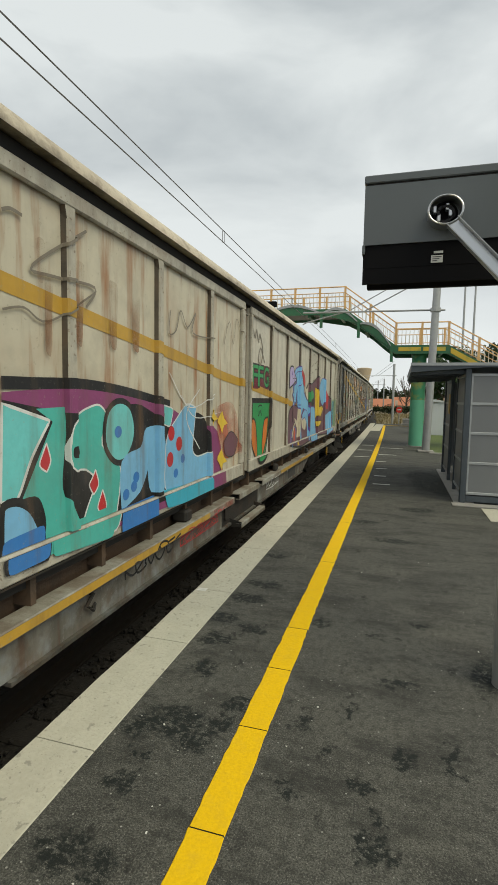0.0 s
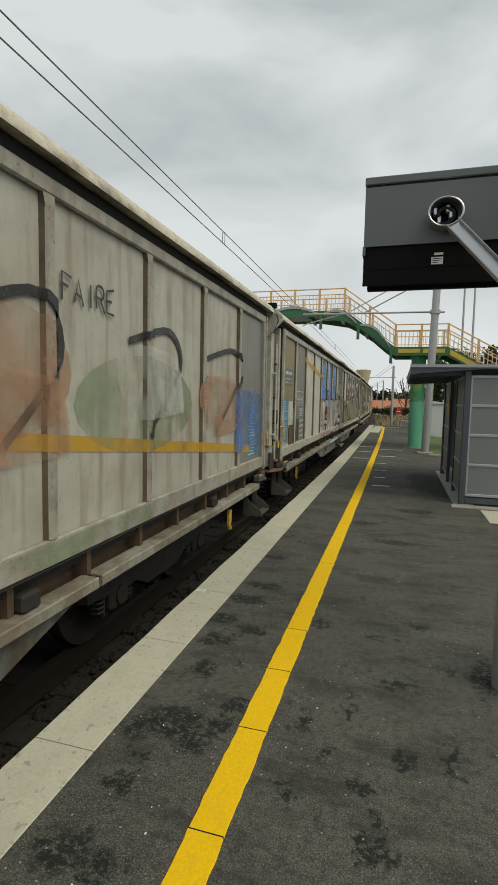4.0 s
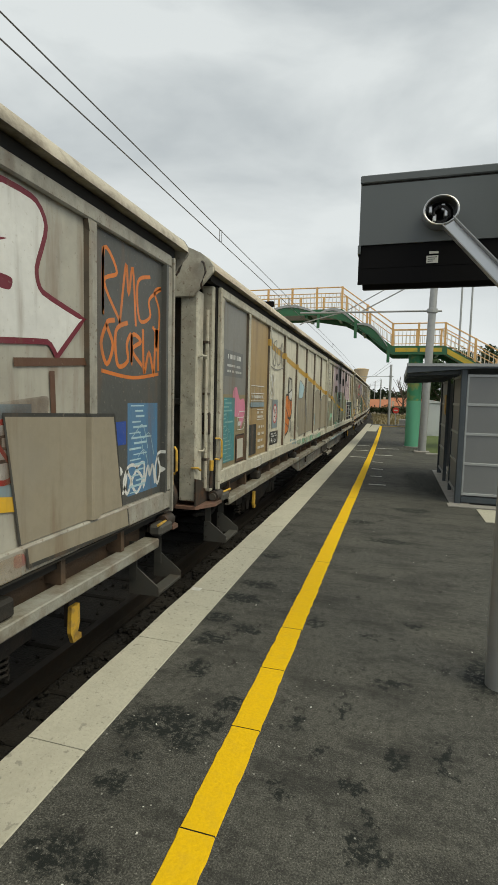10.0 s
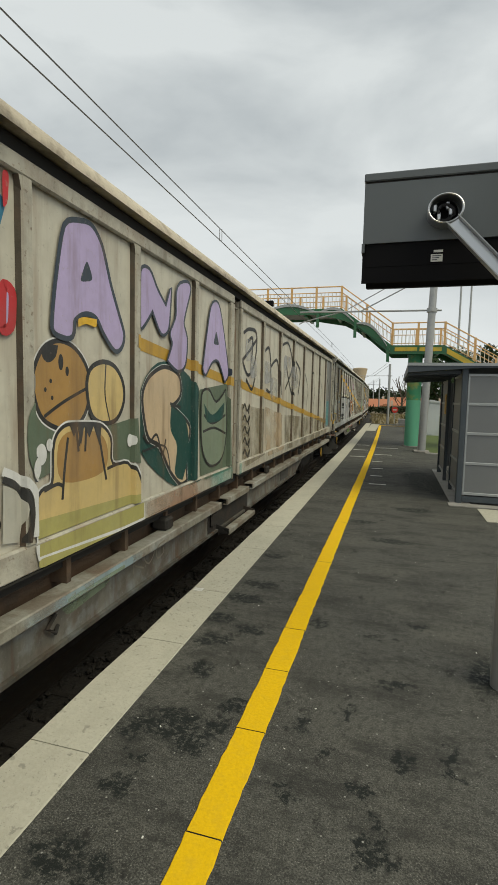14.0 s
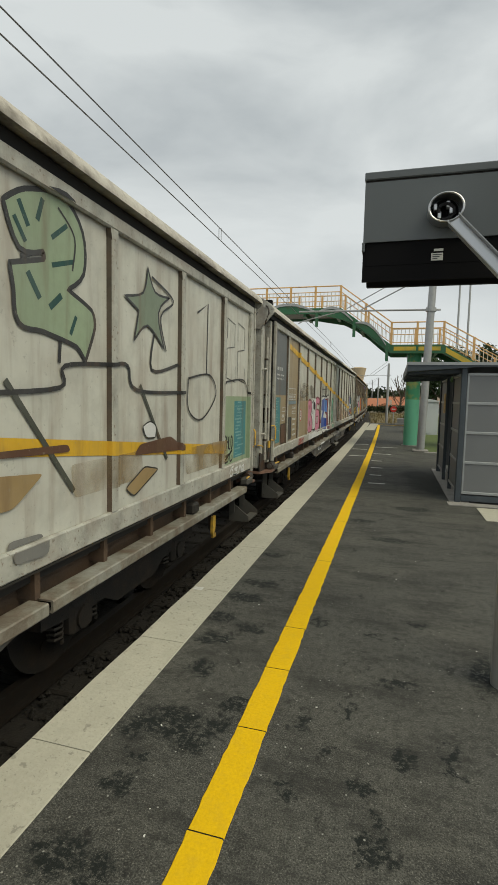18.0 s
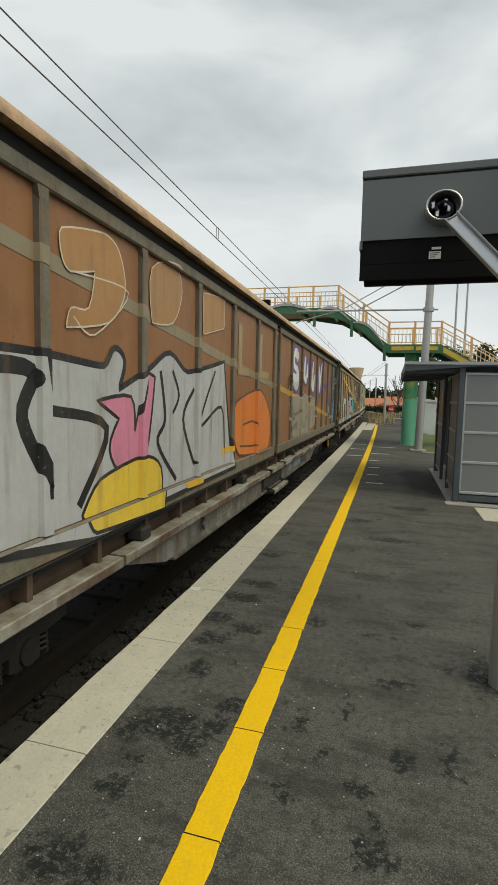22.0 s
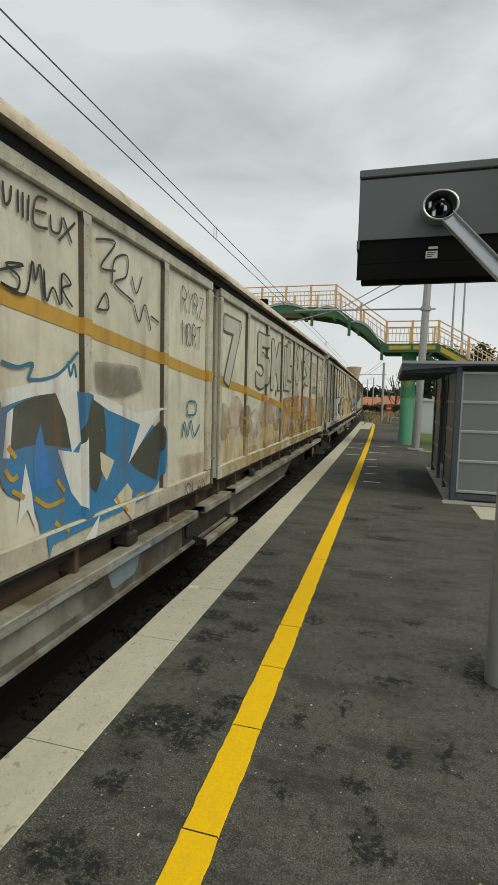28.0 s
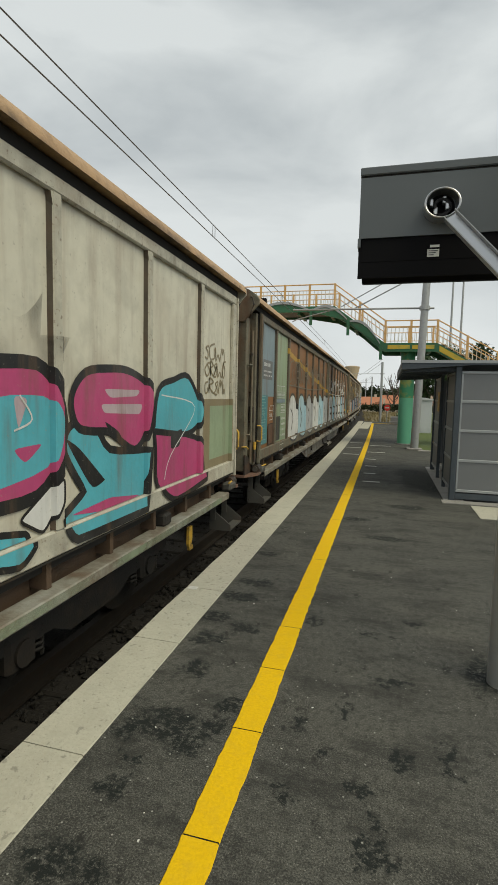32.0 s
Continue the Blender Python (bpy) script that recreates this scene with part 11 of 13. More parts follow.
p.poly([(6.23, 0.928), (6.31, 0.922), (6.44, 0.953), (6.59, 0.941), (6.69, 0.884), (6.72, 0.819), (6.66, 0.771), (6.53, 0.767), (6.44, 0.773), (6.39, 0.744), (6.44, 0.707), (6.55, 0.680), (6.73, 0.663), (6.81, 0.694), (6.81, 0.644), (6.87, 0.653), (6.82, 0.587), (6.63, 0.595), (6.43, 0.635), (6.32, 0.693), (6.26, 0.771), (6.23, 0.837)], "palepink", "mauvedark", 0.022)
p.poly([(6.37, 0.871), (6.44, 0.881), (6.52, 0.869), (6.53, 0.831), (6.45, 0.810), (6.39, 0.830)], "stone", "mauvedark", 0.02)
p.blob(6.43, 0.849, 0.02, 0.03, "mauvedark")
p.stroke([(6.45, 0.755), (6.55, 0.744), (6.67, 0.756), (6.73, 0.816), (6.70, 0.894)], 0.015, "mauvedark")
p.stroke([(6.57, 0.805), (6.65, 0.834), (6.64, 0.882)], 0.015, "mauvedark")
p.stroke([(6.67, 0.598), (6.73, 0.558), (6.79, 0.524), (6.82, 0.581)], 0.018, "mauvedark")
p.poly([(7.13, 0.940), (7.19, 0.996), (7.32, 0.962), (7.49, 0.913), (7.89, 0.834), (7.94, 0.789), (7.87, 0.653), (7.71, 0.695), (7.52, 0.771), (7.52, 0.658), (7.46, 0.575), (7.32, 0.558), (7.31, 0.643), (7.35, 0.733), (7.38, 0.811), (7.21, 0.882)], "palepink", "mauvedark", 0.02)
p.stroke([(7.41, 0.804), (7.89, 0.814)], 0.015, "mauvedark")
p.stroke([(7.52, 0.771), (7.66, 0.727), (7.87, 0.653)], 0.018, "white")
p.poly([(6.21, 0.452), (6.51, 0.488), (6.56, 0.371), (6.54, 0.320), (6.45, 0.273), (6.58, 0.276), (6.67, 0.154), (6.74, 0.025), (6.40, 0.020), (6.19, 0.024)], "rust", "ink", 0.085)
p.poly([(6.21, 0.452), (6.51, 0.488), (6.56, 0.371), (6.54, 0.320), (6.45, 0.273), (6.58, 0.276), (6.67, 0.154), (6.74, 0.025), (6.40, 0.020), (6.19, 0.024)], "rust", "white", 0.055)
p.poly([(6.21, 0.452), (6.51, 0.488), (6.56, 0.371), (6.54, 0.320), (6.45, 0.273), (6.58, 0.276), (6.67, 0.154), (6.74, 0.025), (6.40, 0.020), (6.19, 0.024)], "rust")
p.poly([(6.62, 0.440), (6.80, 0.414), (6.99, 0.389), (6.94, 0.287), (6.87, 0.099), (6.71, 0.117), (6.69, 0.069), (6.66, 0.100), (6.63, 0.211), (6.56, 0.285)], "rust", "ink", 0.085)
p.poly([(6.62, 0.440), (6.80, 0.414), (6.99, 0.389), (6.94, 0.287), (6.87, 0.099), (6.71, 0.117), (6.69, 0.069), (6.66, 0.100), (6.63, 0.211), (6.56, 0.285)], "rust", "white", 0.055)
p.poly([(6.62, 0.440), (6.80, 0.414), (6.99, 0.389), (6.94, 0.287), (6.87, 0.099), (6.71, 0.117), (6.69, 0.069), (6.66, 0.100), (6.63, 0.211), (6.56, 0.285)], "rust")
p.poly([(7.14, 0.332), (7.39, 0.349), (7.43, 0.199), (7.39, 0.133), (7.16, 0.108), (7.13, 0.216)], "pinkish", "ink", 0.085)
p.poly([(7.14, 0.332), (7.39, 0.349), (7.43, 0.199), (7.39, 0.133), (7.16, 0.108), (7.13, 0.216)], "pinkish", "white", 0.055)
p.poly([(7.14, 0.332), (7.39, 0.349), (7.43, 0.199), (7.39, 0.133), (7.16, 0.108), (7.13, 0.216)], "pinkish")
p.poly([(7.08, 0.415), (7.21, 0.464), (7.26, 0.394), (7.14, 0.346)], "pinkish", "ink", 0.085)
p.poly([(7.08, 0.415), (7.21, 0.464), (7.26, 0.394), (7.14, 0.346)], "pinkish", "white", 0.055)
p.poly([(7.08, 0.415), (7.21, 0.464), (7.26, 0.394), (7.14, 0.346)], "pinkish")
p.poly([(7.30, 0.459), (7.46, 0.416), (7.42, 0.348), (7.28, 0.379)], "pinkish", "ink", 0.085)
p.poly([(7.30, 0.459), (7.46, 0.416), (7.42, 0.348), (7.28, 0.379)], "pinkish", "white", 0.055)
p.poly([(7.30, 0.459), (7.46, 0.416), (7.42, 0.348), (7.28, 0.379)], "pinkish")
p.poly([(7.56, 0.463), (7.82, 0.417), (7.91, 0.275), (7.89, 0.132), (7.77, 0.051), (7.47, 0.056), (7.33, 0.058), (7.43, 0.141), (7.46, 0.267)], "rusttan", "ink", 0.085)
p.poly([(7.56, 0.463), (7.82, 0.417), (7.91, 0.275), (7.89, 0.132), (7.77, 0.051), (7.47, 0.056), (7.33, 0.058), (7.43, 0.141), (7.46, 0.267)], "rusttan", "white", 0.055)
p.poly([(7.56, 0.463), (7.82, 0.417), (7.91, 0.275), (7.89, 0.132), (7.77, 0.051), (7.47, 0.056), (7.33, 0.058), (7.43, 0.141), (7.46, 0.267)], "rusttan")
p.poly([(6.27, 0.435), (6.46, 0.454), (6.50, 0.388), (6.34, 0.327), (6.24, 0.360)], "mist_rusttan")
p.poly([(6.20, 0.182), (6.53, 0.183), (6.62, 0.050), (6.19, 0.046)], "mist_haze")
p.poly([(6.66, 0.387), (6.90, 0.357), (6.87, 0.251), (6.72, 0.204)], "mist_rusttan")
p.poly([(7.53, 0.288), (7.81, 0.329), (7.83, 0.123), (7.51, 0.088)], "mist_salmon")
p.poly([(7.65, 0.247), (7.76, 0.179), (7.67, 0.110), (7.57, 0.154)], "sage", "ink", 0.025)
p.stroke([(6.62, 0.317), (6.72, 0.332), (6.82, 0.334)], 0.012, "brown")
p.stroke([(6.81, 0.283), (6.83, 0.234)], 0.02, "brown")
p.poly([(6.19, 0.019), (6.98, -0.009), (8.04, -0.035), (8.04, -0.112), (6.76, -0.065), (6.19, -0.068)], "film_stone")
p.stroke([(6.29, -0.062), (6.44, -0.025), (6.57, 0.003), (6.77, 0.010)], 0.06, "white")
p.stroke([(6.32, -0.071), (6.48, -0.032), (6.76, 0.000)], 0.015, "ink")
p.stroke([(7.63, -0.010), (7.87, -0.085), (7.92, -0.016)], 0.05, "white")
p.stroke([(6.19, -0.030), (6.22, -0.091)], 0.05, "white")
p.lay(WAGONS[5], "graffiti", "pink hollow letters above rust-red shapes with pale rims", 0.0085)
p = Piece()
p.poly([(12.16, 0.918), (12.29, 0.973), (12.55, 1.013), (12.72, 0.941), (12.73, 0.811), (12.59, 0.745), (12.80, 0.703), (12.83, 0.646), (12.74, 0.532), (12.66, 0.576), (12.40, 0.603), (12.24, 0.614), (12.21, 0.705), (12.19, 0.765), (12.41, 0.807), (12.41, 0.829), (12.25, 0.813)], "palegreen", "ink", 0.03)
p.stroke([(12.25, 0.938), (12.31, 0.879)], 0.035, "bottle")
p.stroke([(12.41, 0.974), (12.37, 0.907)], 0.035, "bottle")
p.stroke([(12.59, 0.935), (12.47, 0.878)], 0.03, "bottle")
p.stroke([(12.64, 0.835), (12.47, 0.800)], 0.03, "bottle")
p.stroke([(12.30, 0.758), (12.38, 0.694)], 0.04, "bottle")
p.stroke([(12.54, 0.721), (12.45, 0.676)], 0.04, "bottle")
p.stroke([(12.66, 0.670), (12.61, 0.610)], 0.03, "bottle")
p.stroke([(12.22, 0.891), (12.29, 0.835)], 0.03, "bottle")
p.stroke([(12.52, 0.973), (12.65, 0.910), (12.63, 0.806)], 0.015, "ink")
p.poly([(13.45, 0.942), (13.56, 0.855), (13.80, 0.859), (13.61, 0.773), (13.71, 0.627), (13.45, 0.709), (13.27, 0.636), (13.33, 0.757), (13.15, 0.795), (13.39, 0.834)], "sage", "ink", 0.02)
p.stroke([(13.51, 0.911), (13.86, 0.852), (13.65, 0.764), (13.74, 0.621)], 0.02, "ink")
p.stroke([(11.95, 0.421), (12.52, 0.444), (12.56, 0.511), (12.98, 0.532), (13.19, 0.536), (13.31, 0.445), (14.10, 0.443)], 0.03, "ink")
p.poly([(13.35, 0.227), (13.83, 0.241), (14.12, 0.163), (13.27, 0.187)], "brown")
p.poly([(13.42, 0.132), (13.16, 0.065), (13.27, 0.022), (13.63, 0.106)], "tan", "ink", 0.012)
p.poly([(13.39, 0.299), (13.49, 0.316), (13.58, 0.293), (13.57, 0.246), (13.44, 0.252)], "white", "ink", 0.012)
p.poly([(11.94, 0.273), (12.58, 0.267), (12.60, 0.242), (11.94, 0.256)], "brown")
p.poly([(11.94, 0.215), (12.39, 0.191), (12.18, 0.109), (11.93, 0.112)], "tan")
p.stroke([(14.16, 0.514), (14.65, 0.543), (14.82, 0.435), (14.47, 0.305), (14.17, 0.356), (14.16, 0.514)], 0.02, "ink")
p.stroke([(14.99, 0.507), (15.70, 0.541), (15.91, 0.442)], 0.02, "ink")
p.poly([(12.14, 0.024), (12.38, 0.015), (12.38, -0.047), (12.14, -0.037)], "grey")
p.lay(WAGONS[5], "graffiti", "green curled numeral, a star and black outline boxes", 0.0085)
p = Piece()
p.poly([(7.49, 0.490), (7.54, 0.469), (7.56, 0.432), (7.70, 0.440), (7.87, 0.419), (7.87, 0.365), (7.87, 0.295), (7.87, 0.187), (7.87, 0.147), (7.87, 0.033), (7.86, 0.014), (7.47, 0.032)], "olivegreen")
p.poly([(7.49, 0.416), (7.59, 0.407), (7.77, 0.398), (7.77, 0.375), (7.77, 0.327), (7.77, 0.263), (7.77, 0.178), (7.77, 0.104), (7.77, 0.039), (7.69, 0.039), (7.47, 0.043)], "jade")
p.poly([(7.48, 0.327), (7.62, 0.338), (7.73, 0.252), (7.69, 0.089), (7.47, 0.071)], "mist_mint")
p.blob(7.74, 0.315, 0.090, 0.081, "slateblue")
p.blob(7.80, 0.308, 0.054, 0.081, "slateblue")
p.blob(7.72, 0.256, 0.063, 0.069, "slateblue")
p.blob(7.70, 0.300, 0.054, 0.034, "slateblue")
p.blob(7.77, 0.270, 0.036, 0.029, "slateblue")
p.poly([(7.84, 0.158), (7.88, 0.163), (7.88, 0.074), (7.84, 0.078)], "mist_white")
p.poly([(7.47, 0.017), (7.54, -0.010), (7.77, 0.001), (7.77, -0.065), (7.68, -0.062), (7.47, -0.060)], "jade")
p.poly([(7.52, 0.063), (7.58, 0.070), (7.59, -0.037), (7.55, -0.066), (7.54, 0.005)], "olivegreen")
p.poly([(7.89, 0.008), (8.05, 0.008), (8.05, -0.063), (7.89, -0.061)], "mist_lilacgrey")
p.stroke([(7.72, 0.906), (7.73, 0.955), (7.75, 0.899), (7.78, 0.973), (7.81, 0.988), (7.79, 0.910)], 0.022, "taupe")
p.stroke([(7.82, 0.911), (7.85, 0.978), (7.89, 0.974), (7.91, 0.955), (7.86, 0.938), (7.91, 0.922)], 0.022, "taupe")
p.stroke([(7.51, 0.837), (7.52, 0.825)], 0.022, "taupe")
p.stroke([(7.57, 0.804), (7.60, 0.822), (7.61, 0.804)], 0.022, "taupe")
p.stroke([(7.65, 0.733), (7.68, 0.747), (7.68, 0.728)], 0.022, "taupe")
p.stroke([(7.74, 0.755), (7.76, 0.734)], 0.022, "taupe")
p.stroke([(7.81, 0.748), (7.84, 0.761), (7.87, 0.749)], 0.022, "taupe")
p.poly([(8.52, 0.342), (8.61, 0.395), (8.82, 0.413), (9.95, 0.318), (11.17, 0.228), (13.02, 0.122), (13.06, -0.056), (11.21, -0.034), (9.98, -0.014), (8.83, 0.022), (8.74, 0.021), (8.67, 0.132), (8.57, 0.235)], "mist_buff")
p.poly([(8.53, 0.342), (8.61, 0.395), (8.82, 0.410), (8.94, 0.395), (8.96, 0.010), (8.74, 0.021), (8.67, 0.132), (8.57, 0.235)], "pinkish")
p.poly([(9.09, 0.368), (9.95, 0.301), (10.01, -0.007), (9.08, 0.014)], "mist_pinkish")
p.poly([(10.11, 0.281), (10.98, 0.221), (11.01, -0.008), (10.14, -0.004)], "mist_buff")
p.poly([(11.17, 0.215), (12.01, 0.167), (12.04, -0.022), (11.20, -0.004)], "mist_pinkish")
p.poly([(8.44, 0.287), (8.57, 0.388), (8.53, 0.307), (8.62, 0.184), (8.75, 0.026), (8.62, 0.018), (8.52, 0.143)], "mist_slate")
p.stroke([(8.67, 0.405), (8.74, 0.339), (8.67, 0.242), (8.57, 0.206)], 0.016, "taupe")
p.stroke([(8.57, 0.206), (8.71, 0.149)], 0.016, "taupe")
p.stroke([(9.15, 0.386), (9.27, 0.259), (9.36, 0.342), (9.45, 0.164), (9.33, 0.098)], 0.016, "taupe")
p.stroke([(9.42, 0.283), (9.57, 0.369), (9.58, 0.157), (9.49, 0.071)], 0.016, "taupe")
p.stroke([(9.21, 0.149), (9.38, 0.168), (9.50, 0.041)], 0.016, "taupe")
p.stroke([(10.24, 0.226), (10.38, 0.078), (10.56, 0.179)], 0.016, "taupe")
p.stroke([(11.38, 0.146), (11.59, 0.005), (11.77, 0.130)], 0.016, "taupe")
p.stroke([(8.44, 0.056), (8.43, 0.115), (8.49, 0.103), (8.54, 0.041)], 0.016, "taupe")
p.stroke([(8.27, 0.018), (8.26, -0.026), (8.51, -0.041), (8.54, 0.003)], 0.016, "taupe")
p.stroke([(8.62, 0.013), (8.69, -0.044), (8.90, -0.043), (8.96, 0.004)], 0.016, "taupe")
p.stroke([(9.19, 0.009), (9.44, -0.050), (9.71, -0.023)], 0.016, "taupe")
p.poly([(9.09, 0.453), (9.29, 0.442), (9.94, 0.393), (9.95, 0.334), (9.09, 0.394)], "film_slate")
p.poly([(10.13, 0.466), (10.95, 0.437), (10.97, 0.300), (10.14, 0.338)], "film_slate")
p.poly([(11.14, 0.406), (11.97, 0.375), (11.99, 0.237), (11.16, 0.285)], "film_khaki")
p.poly([(8.13, 0.276), (8.27, 0.262), (8.28, 0.055), (8.13, 0.056)], "grey", smooth=False)
p.poly([(8.12, 0.281), (8.20, 0.363), (8.27, 0.275)], "rusttan", smooth=False)
p.poly([(8.17, 0.296), (8.21, 0.341), (8.25, 0.293)], "orange", smooth=False)
p.poly([(8.14, 0.182), (8.21, 0.248), (8.27, 0.179)], "gold", smooth=False)
p.poly([(8.19, 0.200), (8.21, 0.220), (8.23, 0.199)], "ink", smooth=False)
p.poly([(8.13, 0.159), (8.27, 0.157), (8.27, 0.069), (8.13, 0.070)], "redorange", smooth=False)
p.blob(8.20, 0.115, 0.055, 0.085, "gold")
p.poly([(8.18, 0.134), (8.22, 0.133), (8.22, 0.096), (8.18, 0.097)], "brown", smooth=False)
p.stroke([(8.13, 0.454), (8.19, 0.421)], 0.015, "ink")
p.stroke([(8.10, 0.441), (8.26, 0.426), (8.40, 0.449)], 0.015, "taupe")
p.lay(WAGONS[6], "graffiti", "green bubble letter beside faded peach shapes", 0.0085)
p = Piece()
p.poly([(13.62, 0.497), (13.72, 0.509), (13.81, 0.489), (13.88, 0.438), (14.03, 0.475), (14.21, 0.387), (14.32, 0.463), (14.67, 0.455), (14.69, 0.358), (14.52, 0.246), (14.90, -0.010), (14.85, -0.059), (14.52, -0.037), (14.31, 0.039), (14.12, -0.032), (13.98, 0.009), (13.90, 0.013), (13.81, -0.028), (13.60, -0.010)], "white", "black", 0.06)
p.poly([(13.60, 0.059), (13.90, 0.022), (14.12, -0.050), (14.31, 0.049), (14.52, -0.037), (14.85, -0.052), (14.87, -0.090), (14.07, -0.066), (13.60, -0.045)], "white")
p.poly([(13.62, 0.483), (13.71, 0.490), (13.79, 0.473), (13.84, 0.418), (13.87, 0.361), (13.82, 0.305), (13.70, 0.225), (13.61, 0.194)], "blue")
p.poly([(13.62, 0.468), (13.69, 0.474), (13.66, 0.387), (13.72, 0.356), (13.64, 0.305), (13.61, 0.306)], "mist_maroon")
p.poly([(13.76, 0.449), (13.81, 0.418), (13.79, 0.370)], "maroon")
p.poly([(13.61, 0.164), (13.75, 0.197), (13.94, 0.189), (13.90, 0.030), (13.70, 0.035), (13.60, 0.031)], "blue")
p.poly([(13.70, 0.090), (13.76, 0.091), (13.74, 0.045), (13.70, 0.052)], "mist_maroon")
p.poly([(13.93, 0.427), (14.03, 0.457), (14.11, 0.411), (14.21, 0.355), (14.33, 0.440), (14.60, 0.444), (14.63, 0.380), (14.44, 0.264), (14.72, 0.102), (14.84, -0.010), (14.50, -0.020), (14.33, 0.067), (14.18, 0.037), (14.06, 0.029), (13.93, 0.069), (13.98, 0.186), (14.04, 0.229), (13.96, 0.308)], "petrolgreen")
p.poly([(14.53, 0.439), (14.61, 0.444), (14.64, 0.376), (14.54, 0.335), (14.50, 0.344), (14.56, 0.391)], "maroon")
p.poly([(13.94, 0.198), (14.04, 0.229), (14.07, 0.160), (14.21, 0.077), (14.15, 0.031), (14.04, 0.028), (13.92, 0.078)], "maroon")
p.poly([(13.68, 0.215), (13.85, 0.275), (13.98, 0.252), (13.83, 0.210)], "stone", "black", 0.03)
p.stroke([(13.84, -0.032), (13.91, 0.014), (14.01, -0.005), (14.13, -0.062), (14.28, 0.033), (14.46, -0.015)], 0.04, "black")
p.poly([(13.61, 0.173), (13.93, 0.151), (13.91, 0.108), (13.60, 0.137)], "yellow", smooth=False)
p.poly([(14.09, 0.135), (14.95, 0.074), (14.93, 0.037), (14.09, 0.094)], "yellow", smooth=False)
p.poly([(14.08, 0.934), (14.41, 0.943), (14.59, 0.895), (14.53, 0.826), (14.19, 0.817), (14.06, 0.848)], "mist_cream")
p.poly([(14.19, 0.834), (14.53, 0.846), (14.62, 0.839), (14.24, 0.770)], "mist_peachy")
p.stroke([(14.52, 0.266), (14.60, 0.209), (14.56, 0.275), (14.67, 0.205), (14.64, 0.283), (14.74, 0.223)], 0.018, "ink")
p.stroke([(14.60, 0.177), (14.69, 0.226), (14.77, 0.143), (14.80, 0.254), (14.84, 0.160)], 0.018, "ink")
p.stroke([(14.62, 0.208), (14.77, 0.245), (14.87, 0.123), (14.69, 0.126)], 0.018, "ink")
p.stroke([(14.56, 0.233), (14.88, 0.193)], 0.018, "ink")
p.stroke([(15.11, 0.535), (15.23, 0.451), (15.33, 0.349)], 0.018, "ink")
p.stroke([(15.32, 0.517), (15.23, 0.426), (15.15, 0.351)], 0.018, "ink")
p.stroke([(15.13, 0.389), (15.43, 0.326)], 0.018, "ink")
p.stroke([(15.70, 0.737), (15.76, 0.685)], 0.018, "ink")
p.stroke([(15.59, 0.511), (15.62, 0.594), (15.70, 0.519), (15.76, 0.628), (15.83, 0.531), (15.91, 0.592)], 0.018, "ink")
p.stroke([(15.55, 0.550), (15.89, 0.577)], 0.018, "ink")
p.poly([(15.13, 0.470), (15.45, 0.480), (15.46, 0.021), (15.12, 0.032)], "khaki")
p.poly([(15.49, 0.414), (16.01, 0.394), (16.03, 0.005), (15.46, 0.026)], "mist_poster")
p.poly([(15.15, 0.326), (15.38, 0.335), (15.40, 0.067), (15.16, 0.074)], "mist_sand")
p.lay(WAGONS[6], "graffiti", "dark green and blue letters with white rims and a yellow stripe", 0.0085)
p = Piece()
p.poly([(2.57, 0.541), (3.01, 0.540), (3.54, 0.523), (3.66, 0.593), (3.78, 0.548), (3.71, 0.444), (4.13, 0.538), (4.45, 0.618), (4.80, 0.542), (5.73, 0.634), (5.98, 0.087), (6.10, -0.033), (4.36, -0.048), (3.53, -0.084), (3.13, -0.051), (2.54, 0.006)], "silver", "black", 0.05)
p.stroke([(2.56, 0.494), (2.93, 0.485), (2.86, 0.351), (3.04, 0.156), (3.00, 0.133)], 0.1, "black")
p.stroke([(3.05, 0.373), (3.57, 0.302), (3.29, 0.050)], 0.07, "black")
p.stroke([(3.01, 0.540), (3.05, 0.418)], 0.05, "black")
p.poly([(3.47, 0.400), (3.86, 0.416), (3.91, 0.279), (4.06, 0.523), (4.20, 0.502), (4.07, 0.172), (3.76, 0.122), (3.60, 0.224), (3.71, 0.332)], "pink", "black", 0.03)
p.poly([(3.50, 0.122), (4.02, 0.169), (4.31, 0.102), (4.31, -0.086), (3.41, -0.056), (3.32, 0.016)], "yellow", "black", 0.03)
p.stroke([(4.29, 0.531), (4.37, 0.317), (4.25, 0.213), (4.58, 0.021)], 0.05, "black")
p.stroke([(4.94, 0.460), (4.71, 0.309), (4.96, 0.066)], 0.05, "black")
p.stroke([(5.47, 0.571), (5.09, 0.269), (5.66, 0.361), (5.78, 0.098)], 0.04, "black")
p.stroke([(4.50, 0.538), (4.62, 0.427), (4.51, 0.342)], 0.04, "black")
p.poly([(4.70, -0.005), (5.11, -0.012), (5.11, -0.045), (4.73, -0.039)], "gold")
p.poly([(5.69, 0.104), (6.05, 0.111), (6.05, 0.075), (5.69, 0.067)], "gold")
p.poly([(6.17, 0.389), (7.21, 0.480), (7.80, 0.241), (7.63, -0.008), (6.33, 0.025), (6.08, 0.200)], "orange", "brown", 0.03)
p.stroke([(6.42, 0.230), (6.95, 0.237), (7.12, 0.068), (6.32, 0.088)], 0.03, "brown")
p.poly([(3.16, 0.922), (3.54, 0.976), (3.71, 0.943), (3.78, 0.806), (3.60, 0.679), (3.19, 0.628), (3.23, 0.692), (3.39, 0.709), (3.45, 0.835), (3.23, 0.803), (3.16, 0.837)], "rusttan", "cream", 0.012)
